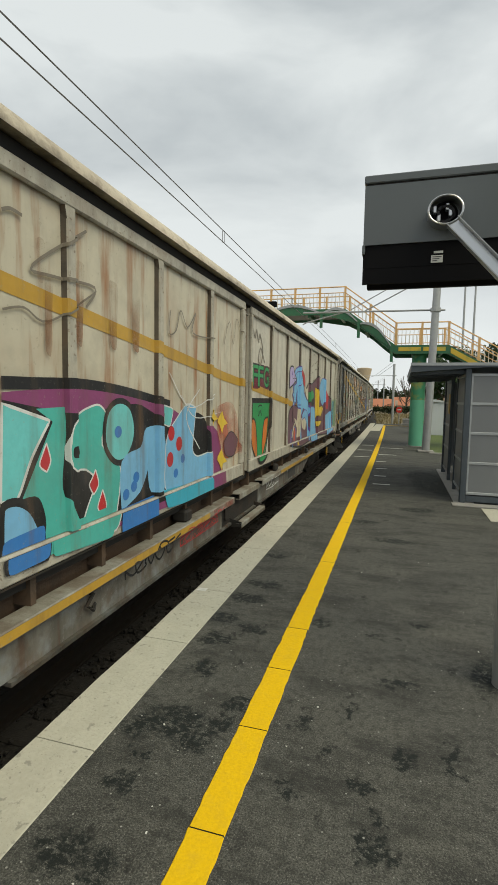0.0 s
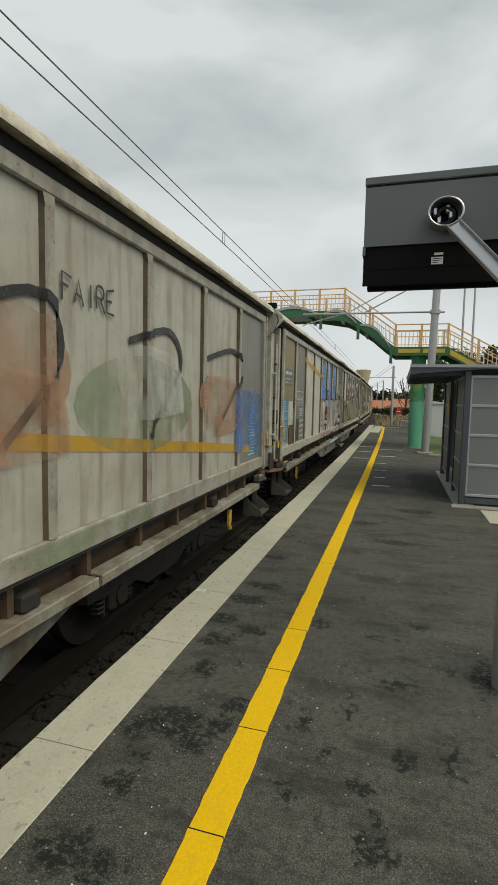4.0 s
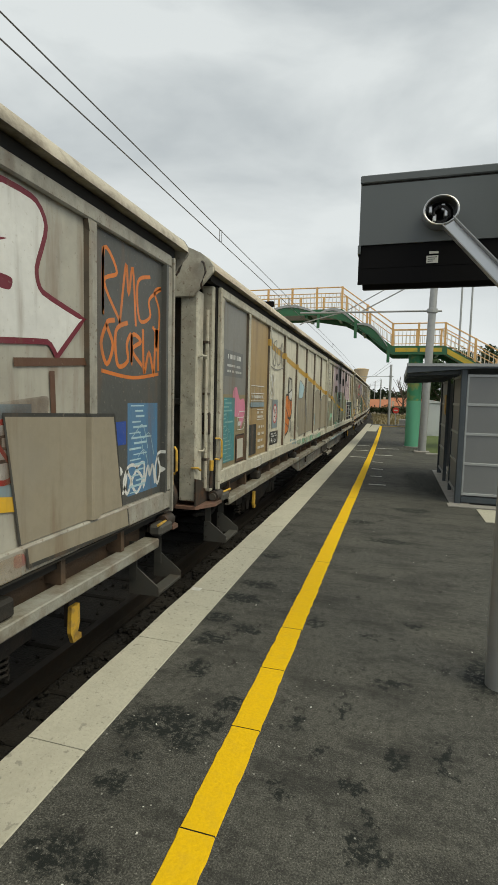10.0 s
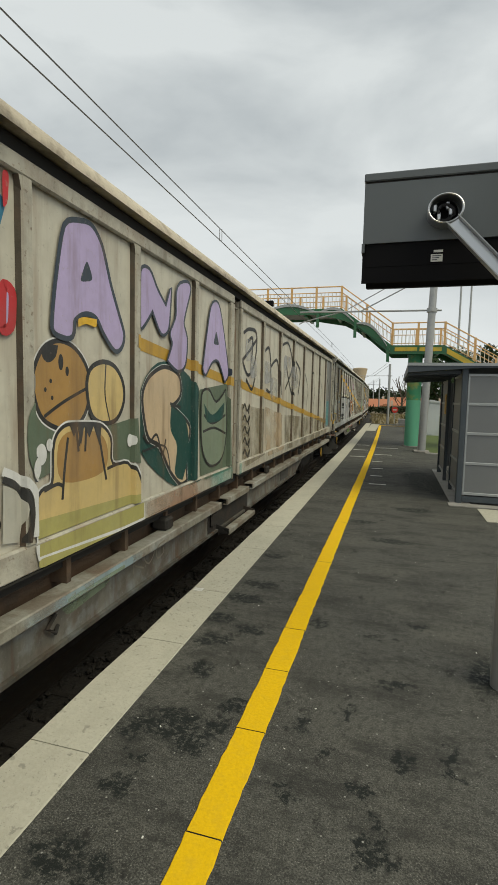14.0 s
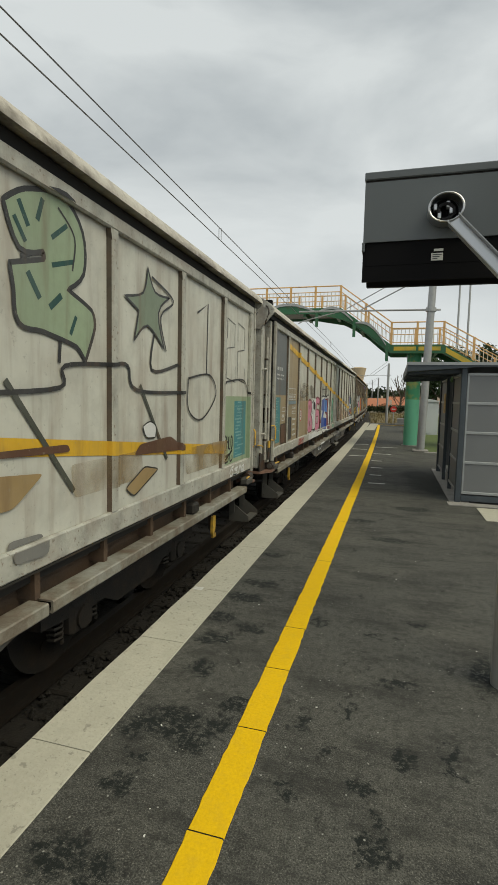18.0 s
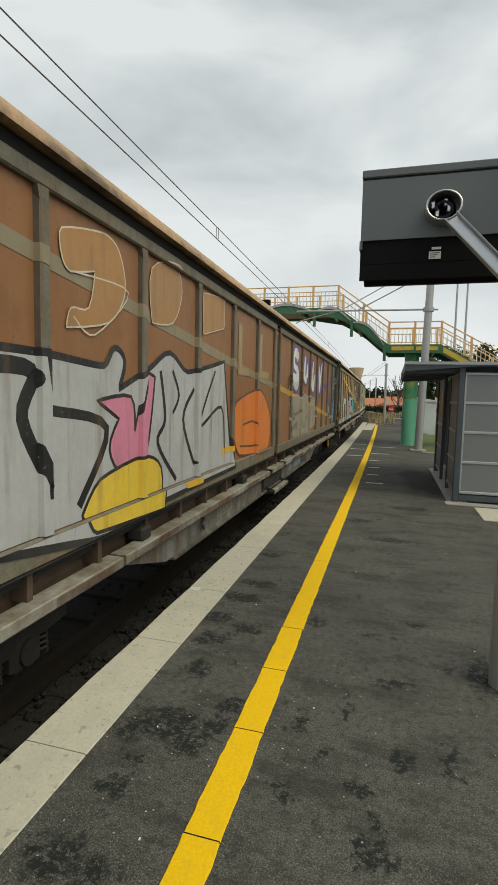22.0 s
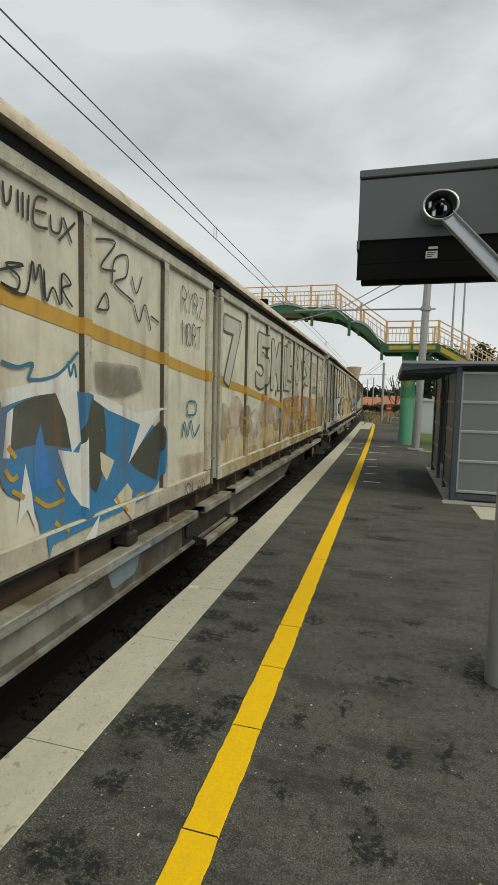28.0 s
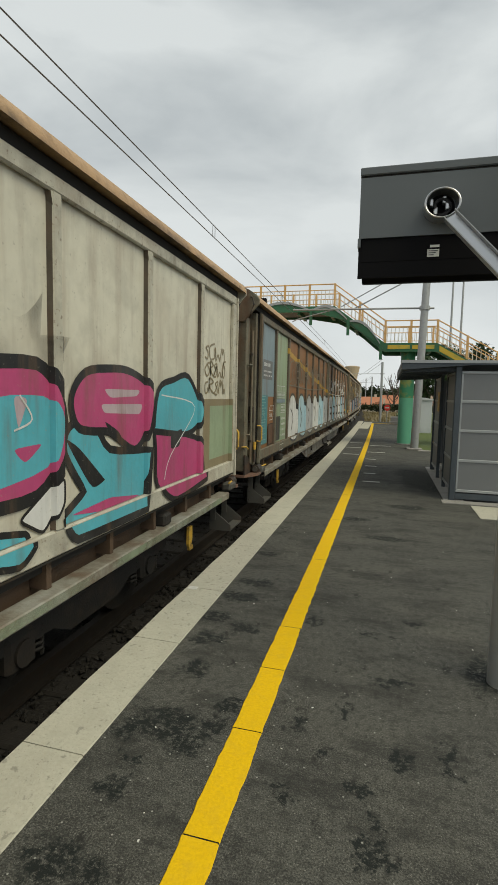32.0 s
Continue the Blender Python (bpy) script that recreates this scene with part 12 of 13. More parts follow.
p.poly([(4.14, 0.948), (4.54, 1.016), (4.66, 0.914), (4.50, 0.758), (4.15, 0.727)], "rusttan", "cream", 0.012)
p.poly([(5.12, 0.970), (5.70, 1.006), (5.71, 0.830), (5.13, 0.751)], "rusttan", "cream", 0.01)
p.stroke([(3.26, 0.807), (3.82, 0.810), (3.45, 0.625), (3.25, 0.667)], 0.012, "cream")
p.lay(WAGONS[7], "graffiti", "silver block letters with pink and yellow parts", 0.0085)
p = Piece()
p.poly([(9.07, 0.119), (9.02, 0.316), (9.08, 0.396), (9.31, 0.433), (9.65, 0.437), (10.01, 0.394), (10.01, -0.007), (9.35, 0.011)], "stonetaupe")
p.poly([(10.11, 0.031), (10.09, 0.370), (10.28, 0.449), (10.91, 0.421), (11.00, -0.029)], "stonetaupe")
p.poly([(11.09, 0.024), (11.07, 0.407), (11.82, 0.426), (11.95, 0.064)], "stonetaupe")
p.stroke([(9.24, 0.231), (9.35, 0.266), (9.48, 0.245), (9.41, 0.203), (9.25, 0.223)], 0.05, "grime")
p.stroke([(9.08, 0.129), (9.35, 0.108), (9.70, 0.156), (9.58, 0.072)], 0.08, "grime")
p.stroke([(9.48, 0.241), (9.72, 0.260), (10.03, 0.287)], 0.06, "grime")
p.stroke([(10.18, 0.203), (10.47, 0.075), (10.82, 0.249), (10.59, 0.366)], 0.06, "grime")
p.stroke([(10.66, 0.177), (10.80, 0.227), (10.87, 0.137)], 0.05, "grime")
p.stroke([(11.20, 0.117), (11.41, 0.333), (11.59, 0.127), (11.75, 0.294)], 0.04, "grime")
p.stroke([(9.05, 0.379), (9.10, 0.424), (9.31, 0.453), (9.59, 0.458), (9.93, 0.431), (10.09, 0.418)], 0.035, "palepink")
p.stroke([(10.11, 0.442), (10.26, 0.498), (10.46, 0.461), (10.67, 0.492), (10.86, 0.421), (10.99, 0.457), (11.65, 0.425), (11.86, 0.468), (11.96, 0.173)], 0.025, "palepink", False)
p.stroke([(8.95, 0.416), (8.91, 0.287), (9.00, 0.165), (9.04, 0.065)], 0.03, "palepink")
p.poly([(9.13, 0.857), (9.17, 0.922), (9.32, 0.972), (9.53, 0.995), (9.74, 0.901), (9.57, 0.812), (9.69, 0.752), (9.80, 0.658), (9.76, 0.545), (9.56, 0.476), (9.36, 0.490), (9.16, 0.553), (9.06, 0.601), (9.09, 0.662), (9.21, 0.700), (9.14, 0.773)], "purple")
p.poly([(9.17, 0.845), (9.24, 0.917), (9.37, 0.950), (9.53, 0.945), (9.69, 0.890), (9.59, 0.816), (9.47, 0.838), (9.34, 0.853), (9.28, 0.813), (9.36, 0.778), (9.59, 0.760), (9.74, 0.674), (9.69, 0.546), (9.50, 0.506), (9.31, 0.529), (9.11, 0.626), (9.21, 0.689), (9.36, 0.676), (9.47, 0.678), (9.48, 0.700), (9.26, 0.730), (9.18, 0.778)], "white")
p.stroke([(9.15, 0.612), (9.24, 0.600)], 0.02, "darkgrey", False)
p.stroke([(9.21, 0.574), (9.29, 0.597)], 0.02, "darkgrey", False)
p.stroke([(9.29, 0.535), (9.35, 0.594)], 0.02, "darkgrey", False)
p.stroke([(9.36, 0.516), (9.40, 0.590)], 0.02, "darkgrey", False)
p.stroke([(9.44, 0.506), (9.46, 0.589)], 0.02, "darkgrey", False)
p.stroke([(9.54, 0.515), (9.52, 0.597)], 0.02, "darkgrey", False)
p.stroke([(9.64, 0.543), (9.58, 0.613)], 0.02, "darkgrey", False)
p.poly([(10.16, 0.657), (10.28, 0.938), (10.56, 0.926), (10.57, 0.790), (10.63, 0.854), (10.78, 0.884), (10.85, 0.649), (10.67, 0.571), (10.39, 0.585)], "purple", smooth=False)
p.poly([(10.23, 0.674), (10.33, 0.906), (10.47, 0.898), (10.43, 0.706), (10.52, 0.677), (10.59, 0.792), (10.71, 0.847), (10.79, 0.678), (10.65, 0.664), (10.58, 0.596), (10.41, 0.614)], "white")
p.poly([(11.16, 0.575), (11.28, 0.909), (11.57, 0.924), (11.54, 0.661), (11.78, 0.691), (11.69, 0.493), (11.45, 0.463)], "purple", smooth=False)
p.poly([(11.25, 0.597), (11.37, 0.887), (11.49, 0.890), (11.47, 0.619), (11.62, 0.732), (11.72, 0.738), (11.63, 0.559), (11.47, 0.506)], "white")
p.poly([(12.19, 0.798), (12.42, 0.920), (12.57, 0.793), (12.79, 0.977), (13.01, 0.971), (12.69, 0.470), (12.37, 0.447)], "purple", smooth=False)
p.poly([(12.30, 0.805), (12.42, 0.890), (12.58, 0.746), (12.75, 0.929), (12.88, 0.927), (12.61, 0.549), (12.43, 0.487)], "white")
p.poly([(8.74, 0.620), (8.96, 0.672), (8.99, 0.579), (8.74, 0.503)], "mist_maroonbrown")
p.poly([(9.09, 1.028), (9.10, 0.654), (9.06, 0.650)], "mist_maroonbrown")
p.poly([(9.82, 0.723), (10.01, 0.719), (10.01, 0.445), (9.82, 0.465)], "mist_maroonbrown")
p.poly([(10.67, 0.589), (10.95, 0.832), (10.97, 0.457)], "mist_maroonbrown")
p.lay(WAGONS[7], "graffiti", "white letters with purple rims above brown curling shapes", 0.0085)
p = Piece()
p.poly([(4.05, 0.528), (4.26, 0.532), (4.43, 0.553), (4.96, 0.602), (5.41, 0.570), (6.08, 0.560), (6.28, 0.422), (7.96, 0.469), (7.96, -0.120), (5.78, -0.127), (4.55, -0.102), (4.02, -0.067)], "black")
p.poly([(4.36, 0.430), (4.38, 0.497), (4.52, 0.535), (4.67, 0.545), (4.75, 0.486), (4.84, 0.483), (4.93, 0.532), (4.82, 0.435), (4.61, 0.418), (4.48, 0.417)], "silver", "white", 0.02)
p.poly([(4.05, 0.441), (4.11, 0.472), (4.21, 0.432), (4.29, 0.364), (4.25, 0.287), (4.13, 0.253), (4.04, 0.250)], "lilacgrey", "white", 0.035)
p.poly([(4.30, 0.244), (4.40, 0.340), (4.59, 0.389), (4.77, 0.400), (4.87, 0.365), (4.69, 0.295), (4.60, 0.215), (4.62, 0.120), (4.75, 0.017), (4.66, -0.049), (4.45, -0.054), (4.35, 0.069), (4.27, 0.187)], "mauve", "white", 0.025)
p.poly([(4.75, 0.103), (4.77, 0.259), (4.95, 0.354), (5.05, 0.442), (5.20, 0.417), (5.41, 0.300), (5.45, 0.207), (5.24, 0.191), (5.13, 0.135), (5.06, 0.004), (4.89, 0.004)], "mauve", "white", 0.022)
p.poly([(5.09, 0.523), (5.52, 0.554), (5.45, 0.370), (5.31, 0.440)], "silver", "white", 0.015)
p.poly([(5.57, 0.320), (5.66, 0.432), (5.92, 0.477), (6.10, 0.421), (6.17, 0.266), (5.77, 0.250)], "mauve", "white", 0.018)
p.poly([(5.38, 0.091), (5.48, 0.175), (5.87, 0.208), (6.29, 0.159), (6.44, 0.076), (6.19, -0.044), (5.53, -0.053)], "mauve", "white", 0.015)
p.poly([(5.05, -0.024), (5.12, 0.109), (5.24, 0.122), (5.37, -0.016), (5.68, -0.097), (5.42, -0.121)], "cyanl", "white", 0.02)
p.poly([(6.27, 0.260), (6.34, 0.422), (6.98, 0.445), (6.89, 0.291), (6.63, 0.344), (6.43, 0.307)], "cyanl", "white", 0.02)
p.poly([(7.05, 0.418), (7.87, 0.468), (8.04, 0.059), (7.12, 0.010), (7.04, 0.086), (7.64, 0.128), (7.61, 0.352)], "cyanl", "white", 0.02)
p.poly([(6.19, -0.074), (6.23, 0.023), (6.81, -0.007), (6.92, -0.085)], "cyanl", "white", 0.015)
p.poly([(6.48, 0.207), (6.56, 0.314), (6.79, 0.326), (6.98, 0.193), (6.89, 0.041), (6.53, 0.079)], "mauve", "white", 0.012)
p.poly([(7.14, 0.180), (7.19, 0.302), (7.40, 0.317), (7.61, 0.168), (7.39, 0.058), (7.15, 0.108)], "mauve", "white", 0.012)
p.poly([(4.09, 0.037), (4.17, 0.072), (4.43, -0.069), (4.24, -0.079)], "cyanl", "white", 0.03)
p.poly([(4.03, 0.178), (4.21, 0.185), (4.25, 0.153), (4.10, 0.110), (4.03, 0.111)], "lilacgrey", "white", 0.03)
p.blob(4.20, 0.102, 0.04, 0.04, "white")
p.blob(4.23, 0.067, 0.03, 0.03, "white")
p.blob(4.77, 0.134, 0.03, 0.03, "white")
p.blob(4.78, 0.107, 0.03, 0.03, "white")
p.blob(4.82, 0.095, 0.02, 0.02, "white")
p.blob(5.57, 0.275, 0.025, 0.025, "white")
p.blob(5.63, 0.248, 0.02, 0.02, "white")
p.stroke([(4.40, 0.863), (4.48, 0.895), (4.57, 0.883), (4.57, 0.855), (4.47, 0.844), (4.40, 0.860)], 0.014, "ink")
p.stroke([(4.16, 0.823), (4.20, 0.795), (4.16, 0.779), (4.22, 0.768)], 0.014, "maroonbrown")
p.stroke([(4.32, 0.766), (4.37, 0.802), (4.42, 0.782), (4.39, 0.743), (4.33, 0.756)], 0.014, "maroonbrown")
p.stroke([(4.48, 0.790), (4.50, 0.746), (4.57, 0.807), (4.60, 0.750)], 0.014, "maroonbrown")
p.stroke([(4.67, 0.800), (4.72, 0.789), (4.81, 0.823), (4.87, 0.797), (4.78, 0.766)], 0.014, "maroonbrown")
p.stroke([(4.27, 0.639), (4.43, 0.664), (4.67, 0.651), (4.81, 0.629)], 0.014, "maroonbrown")
p.stroke([(4.30, 0.654), (4.52, 0.652), (4.72, 0.626)], 0.014, "maroonbrown")
p.stroke([(4.18, 0.712), (4.19, 0.676), (4.27, 0.724)], 0.014, "maroonbrown")
p.stroke([(4.27, 0.716), (4.41, 0.710), (4.35, 0.670)], 0.014, "maroonbrown")
p.stroke([(4.48, 0.726), (4.57, 0.685), (4.75, 0.722), (4.89, 0.698)], 0.014, "maroonbrown")
p.lay(WAGONS[8], "graffiti", "silver and black bubble letters with pale blue lower edges", 0.0085)
p = Piece()
p.poly([(5.38, 0.380), (5.59, 0.411), (5.90, 0.433), (6.59, 0.323), (6.80, 0.294), (6.99, 0.242), (6.94, 0.034), (6.59, -0.014), (5.68, -0.037), (5.64, -0.082), (5.58, 0.081), (5.37, 0.170)], "azure")
p.poly([(5.44, 0.380), (5.81, 0.432), (5.89, 0.241), (5.59, 0.270), (5.42, 0.258)], "olivegrey")
p.poly([(6.02, 0.416), (6.19, 0.372), (6.21, 0.187), (6.11, 0.073), (5.99, 0.106), (5.96, 0.299)], "olivegrey")
p.poly([(6.48, 0.162), (6.94, 0.305), (6.99, 0.237), (6.90, 0.038), (6.59, 0.115)], "olivegrey")
p.poly([(5.38, 0.425), (5.60, 0.453), (5.91, 0.522), (5.94, 0.430), (5.59, 0.411), (5.38, 0.380)], "white")
p.poly([(5.74, 0.428), (5.91, 0.520), (5.96, 0.262), (5.88, 0.229), (5.83, 0.340)], "white", smooth=False)
p.poly([(5.76, 0.245), (5.94, 0.225), (5.98, 0.280), (5.98, 0.030), (5.87, 0.100)], "white", smooth=False)
p.poly([(5.38, 0.245), (5.41, 0.365), (5.45, 0.379), (5.42, 0.242)], "white", smooth=False)
p.poly([(5.52, 0.220), (5.46, 0.050), (5.53, 0.088), (5.59, 0.013), (5.56, 0.134)], "white", smooth=False)
p.poly([(5.97, 0.430), (6.19, 0.413), (6.59, 0.346), (6.99, 0.365), (6.48, 0.146), (6.64, 0.299), (6.24, 0.362)], "white", smooth=False)
p.poly([(6.15, 0.216), (6.31, 0.172), (6.22, 0.103), (6.16, 0.150)], "cream", smooth=False)
p.poly([(6.30, 0.022), (6.47, 0.071), (6.54, 0.032), (6.48, -0.080)], "cream", smooth=False)
p.poly([(5.94, -0.070), (6.09, -0.003), (6.05, -0.079)], "white", smooth=False)
p.poly([(5.63, 0.331), (5.66, 0.263), (5.73, 0.136), (5.58, 0.135), (5.58, 0.251)], "royalc")
p.stroke([(5.39, 0.214), (5.43, 0.183), (5.47, 0.191)], 0.03, "ochre")
p.stroke([(5.58, 0.115), (5.68, 0.078), (5.81, 0.085)], 0.03, "ochre")
p.stroke([(5.41, 0.274), (5.46, 0.240)], 0.03, "ochre")
p.stroke([(6.33, 0.032), (6.41, -0.035)], 0.03, "ochre")
p.stroke([(5.43, 0.151), (5.51, 0.124)], 0.03, "ochre")
p.stroke([(5.73, 0.021), (5.80, -0.016)], 0.03, "ochre")
p.stroke([(6.59, 0.002), (6.71, 0.008)], 0.03, "ochre")
p.stroke([(5.75, 0.152), (5.81, 0.110)], 0.03, "ochre")
p.stroke([(5.38, 0.501), (5.48, 0.490), (5.58, 0.503), (5.56, 0.458), (5.76, 0.477), (5.94, 0.555)], 0.022, "petrol")
p.stroke([(5.85, 0.522), (5.87, 0.476), (5.90, 0.515), (5.92, 0.472)], 0.02, "petrol")
p.stroke([(5.41, 0.962), (5.42, 0.908), (5.45, 0.922), (5.46, 0.961)], 0.017, "ink")
p.stroke([(5.50, 0.961), (5.50, 0.901)], 0.017, "ink")
p.stroke([(5.53, 0.962), (5.53, 0.894)], 0.017, "ink")
p.stroke([(5.57, 0.963), (5.56, 0.893)], 0.017, "ink")
p.stroke([(5.70, 0.978), (5.62, 0.966), (5.60, 0.894), (5.70, 0.897)], 0.017, "ink")
p.stroke([(5.61, 0.931), (5.69, 0.938)], 0.017, "ink")
p.stroke([(5.72, 0.942), (5.73, 0.898), (5.79, 0.905), (5.81, 0.952)], 0.017, "ink")
p.stroke([(5.82, 0.954), (5.89, 0.889)], 0.017, "ink")
p.stroke([(5.92, 0.958), (5.78, 0.878)], 0.017, "ink")
p.stroke([(6.11, 0.943), (6.32, 0.968), (6.16, 0.860), (6.32, 0.868)], 0.017, "ink")
p.stroke([(6.28, 0.819), (6.31, 0.906), (6.46, 0.943), (6.45, 0.867), (6.31, 0.822), (6.55, 0.782)], 0.017, "ink")
p.stroke([(6.52, 0.876), (6.58, 0.819), (6.66, 0.896)], 0.017, "ink")
p.stroke([(6.12, 0.716), (6.21, 0.775), (6.24, 0.723), (6.12, 0.711)], 0.017, "ink")
p.stroke([(6.55, 0.772), (6.62, 0.713), (6.70, 0.788), (6.79, 0.692)], 0.017, "ink")
p.stroke([(6.79, 0.751), (6.92, 0.734)], 0.017, "ink")
p.tag("RYRZ", 7.32, 7.82, 0.824, 0.936, "ink", 0.014)
p.tag("MORT", 7.33, 7.76, 0.667, 0.779, "ink", 0.014)
p.tag("OLAN", 7.38, 7.86, -0.091, -0.024, "maroon", 0.018)
p.stroke([(7.47, 0.346), (7.48, 0.389), (7.65, 0.382), (7.64, 0.326), (7.47, 0.323), (7.47, 0.346)], 0.022, "petrol")
p.stroke([(7.35, 0.213), (7.40, 0.287), (7.47, 0.216), (7.54, 0.292), (7.62, 0.210), (7.75, 0.266)], 0.025, "petrol")
p.poly([(6.09, 0.532), (6.59, 0.531), (6.67, 0.442), (6.37, 0.407), (6.12, 0.436)], "mist_taupe")
p.poly([(7.13, 0.129), (7.87, 0.110), (7.96, -0.057), (7.14, -0.034)], "mist_peach")
p.lay(WAGONS[9], "graffiti", "dark blue and white jagged piece with ochre flecks", 0.0085)
p = Piece()
p.poly([(11.33, 0.560), (11.54, 0.556), (11.88, 0.526), (11.90, 0.434), (11.54, 0.438), (11.32, 0.428)], "mist_stone")
p.poly([(12.10, 0.614), (12.92, 0.572), (12.92, 0.421), (12.09, 0.437)], "mist_stone")
p.poly([(11.32, 0.420), (11.87, 0.434), (11.87, 0.304), (11.32, 0.309)], "mist_peachy")
p.poly([(12.09, 0.417), (12.92, 0.446), (13.81, 0.425), (13.83, 0.158), (12.09, 0.267)], "mist_haze")
p.poly([(11.31, 0.279), (11.90, 0.247), (11.89, 0.027), (11.30, 0.020)], "mist_sand")
p.poly([(12.09, 0.216), (12.98, 0.162), (13.83, 0.110), (15.15, 0.050), (15.16, -0.032), (12.99, -0.023), (12.09, 0.001)], "mist_buff")
p.poly([(11.64, 0.431), (11.70, 0.441), (11.68, 0.311), (11.62, 0.313)], "lilacgrey")
p.poly([(12.50, 0.430), (12.66, 0.443), (12.58, 0.257), (12.45, 0.251)], "lilacgrey")
p.poly([(12.18, 0.190), (12.35, 0.189), (12.40, 0.096), (12.25, 0.099)], "mist_lilac")
p.poly([(11.58, 0.239), (11.75, 0.237), (11.79, 0.143), (11.75, 0.037), (11.63, 0.071), (11.58, 0.163)], "lilacgrey")
p.poly([(12.52, 0.460), (12.62, 0.459), (12.64, 0.424), (12.56, 0.410), (12.51, 0.428)], "mist_rust")
p.poly([(11.70, 0.397), (11.76, 0.396), (11.77, 0.369), (11.72, 0.359), (11.69, 0.373)], "mist_rust")
p.poly([(11.61, 0.506), (11.67, 0.506), (11.68, 0.481), (11.63, 0.470), (11.61, 0.483)], "mist_rust")
p.poly([(11.84, 0.542), (11.91, 0.544), (11.92, 0.516), (11.87, 0.503), (11.84, 0.517)], "mist_rust")
p.poly([(12.90, 0.546), (13.03, 0.548), (13.05, 0.510), (12.95, 0.492), (12.89, 0.511)], "mist_rust")
p.poly([(11.40, 0.784), (11.44, 0.790), (11.45, 0.769), (11.41, 0.754), (11.39, 0.763)], "mist_rust")
p.poly([(11.78, 0.798), (11.84, 0.806), (11.85, 0.781), (11.80, 0.764), (11.77, 0.774)], "mist_rust")
p.stroke([(11.38, 0.175), (11.45, 0.149)], 0.016, "cream")
p.stroke([(11.41, 0.188), (11.42, 0.136)], 0.016, "cream")
p.stroke([(11.45, 0.172), (11.38, 0.153)], 0.014, "cream")
p.stroke([(11.77, 0.183), (11.87, 0.152)], 0.016, "cream")
p.stroke([(11.81, 0.198), (11.83, 0.137)], 0.016, "cream")
p.stroke([(11.86, 0.179), (11.77, 0.157)], 0.014, "cream")
p.stroke([(12.18, 0.306), (12.32, 0.276)], 0.016, "cream")
p.stroke([(12.24, 0.326), (12.26, 0.257)], 0.016, "cream")
p.stroke([(12.31, 0.307), (12.19, 0.277)], 0.014, "cream")
p.stroke([(12.54, 0.295), (12.70, 0.261)], 0.016, "cream")
p.stroke([(12.60, 0.317), (12.63, 0.240)], 0.016, "cream")
p.stroke([(12.69, 0.295), (12.54, 0.263)], 0.014, "cream")
p.stroke([(12.42, 0.164), (12.58, 0.125)], 0.016, "cream")
p.stroke([(12.48, 0.183), (12.51, 0.107)], 0.016, "cream")
p.stroke([(12.57, 0.159), (12.43, 0.132)], 0.014, "cream")
p.stroke([(12.60, 0.080), (12.77, 0.035)], 0.016, "cream")
p.stroke([(12.67, 0.099), (12.70, 0.017)], 0.016, "cream")
p.stroke([(12.76, 0.071), (12.61, 0.046)], 0.014, "cream")
p.stroke([(12.98, 0.138), (13.19, 0.091)], 0.016, "cream")
p.stroke([(13.06, 0.160), (13.11, 0.070)], 0.016, "cream")
p.stroke([(13.18, 0.130), (12.99, 0.101)], 0.014, "cream")
p.stroke([(11.44, 0.352), (11.51, 0.331)], 0.016, "cream")
p.stroke([(11.47, 0.368), (11.48, 0.316)], 0.016, "cream")
p.stroke([(11.51, 0.354), (11.44, 0.330)], 0.014, "cream")
p.lay(WAGONS[9], "graffiti", "pale lilac and sand mottling with cream scratches", 0.006)
p = Piece()
p.poly([(11.47, 0.971), (11.71, 0.969), (11.68, 0.739), (11.88, 0.742), (11.85, 0.571), (11.46, 0.593)], "stone", "olivegrey", 0.05)
p.poly([(12.20, 0.807), (12.38, 0.970), (12.62, 0.951), (12.69, 0.746), (12.47, 0.566), (12.22, 0.637)], "stone", "olivegrey", 0.04)
p.poly([(12.33, 0.823), (12.40, 0.873), (12.48, 0.842), (12.47, 0.737), (12.34, 0.718)], "olivegrey")
p.poly([(12.37, 0.817), (12.45, 0.834), (12.44, 0.773)], "white")
p.stroke([(12.85, 0.852), (12.84, 0.605)], 0.05, "olivegrey")
p.stroke([(12.85, 0.813), (13.12, 0.842), (13.12, 0.704), (12.94, 0.637)], 0.05, "olivegrey")
p.poly([(13.29, 0.912), (13.62, 0.964), (13.77, 0.912), (13.55, 0.828), (13.93, 0.765), (13.71, 0.572), (13.24, 0.598), (13.20, 0.653), (13.53, 0.698), (13.23, 0.798)], "stone", "olivegrey", 0.03)
p.stroke([(11.35, 0.943), (11.35, 0.588)], 0.05, "olivegrey")
p.poly([(11.14, 0.412), (12.97, 0.444), (14.05, 0.410), (14.08, 0.000), (12.98, 0.018), (12.10, 0.038), (11.12, 0.102)], "mist_amber")
p.poly([(11.13, 0.266), (13.08, 0.166), (15.14, 0.003), (15.15, -0.063), (12.10, 0.005), (11.12, 0.042)], "mist_sand")
p.poly([(11.59, 0.218), (11.68, 0.239), (11.81, 0.182), (11.75, 0.050), (11.65, 0.082), (11.70, 0.152)], "lilacgrey")
p.poly([(12.17, 0.187), (12.31, 0.189), (12.36, 0.090), (12.20, 0.117)], "lilacgrey")
p.stroke([(11.34, 0.137), (11.42, 0.179), (11.38, 0.099)], 0.015, "cream")
p.stroke([(12.17, 0.064), (12.34, 0.092), (12.38, 0.016)], 0.015, "cream")
p.stroke([(13.09, 0.094), (13.46, 0.097)], 0.015, "cream")
p.poly([(11.45, 0.380), (11.49, 0.346), (11.43, 0.322)], "sand")
p.poly([(11.34, 0.780), (11.43, 0.778), (11.41, 0.743)], "mist_rust")
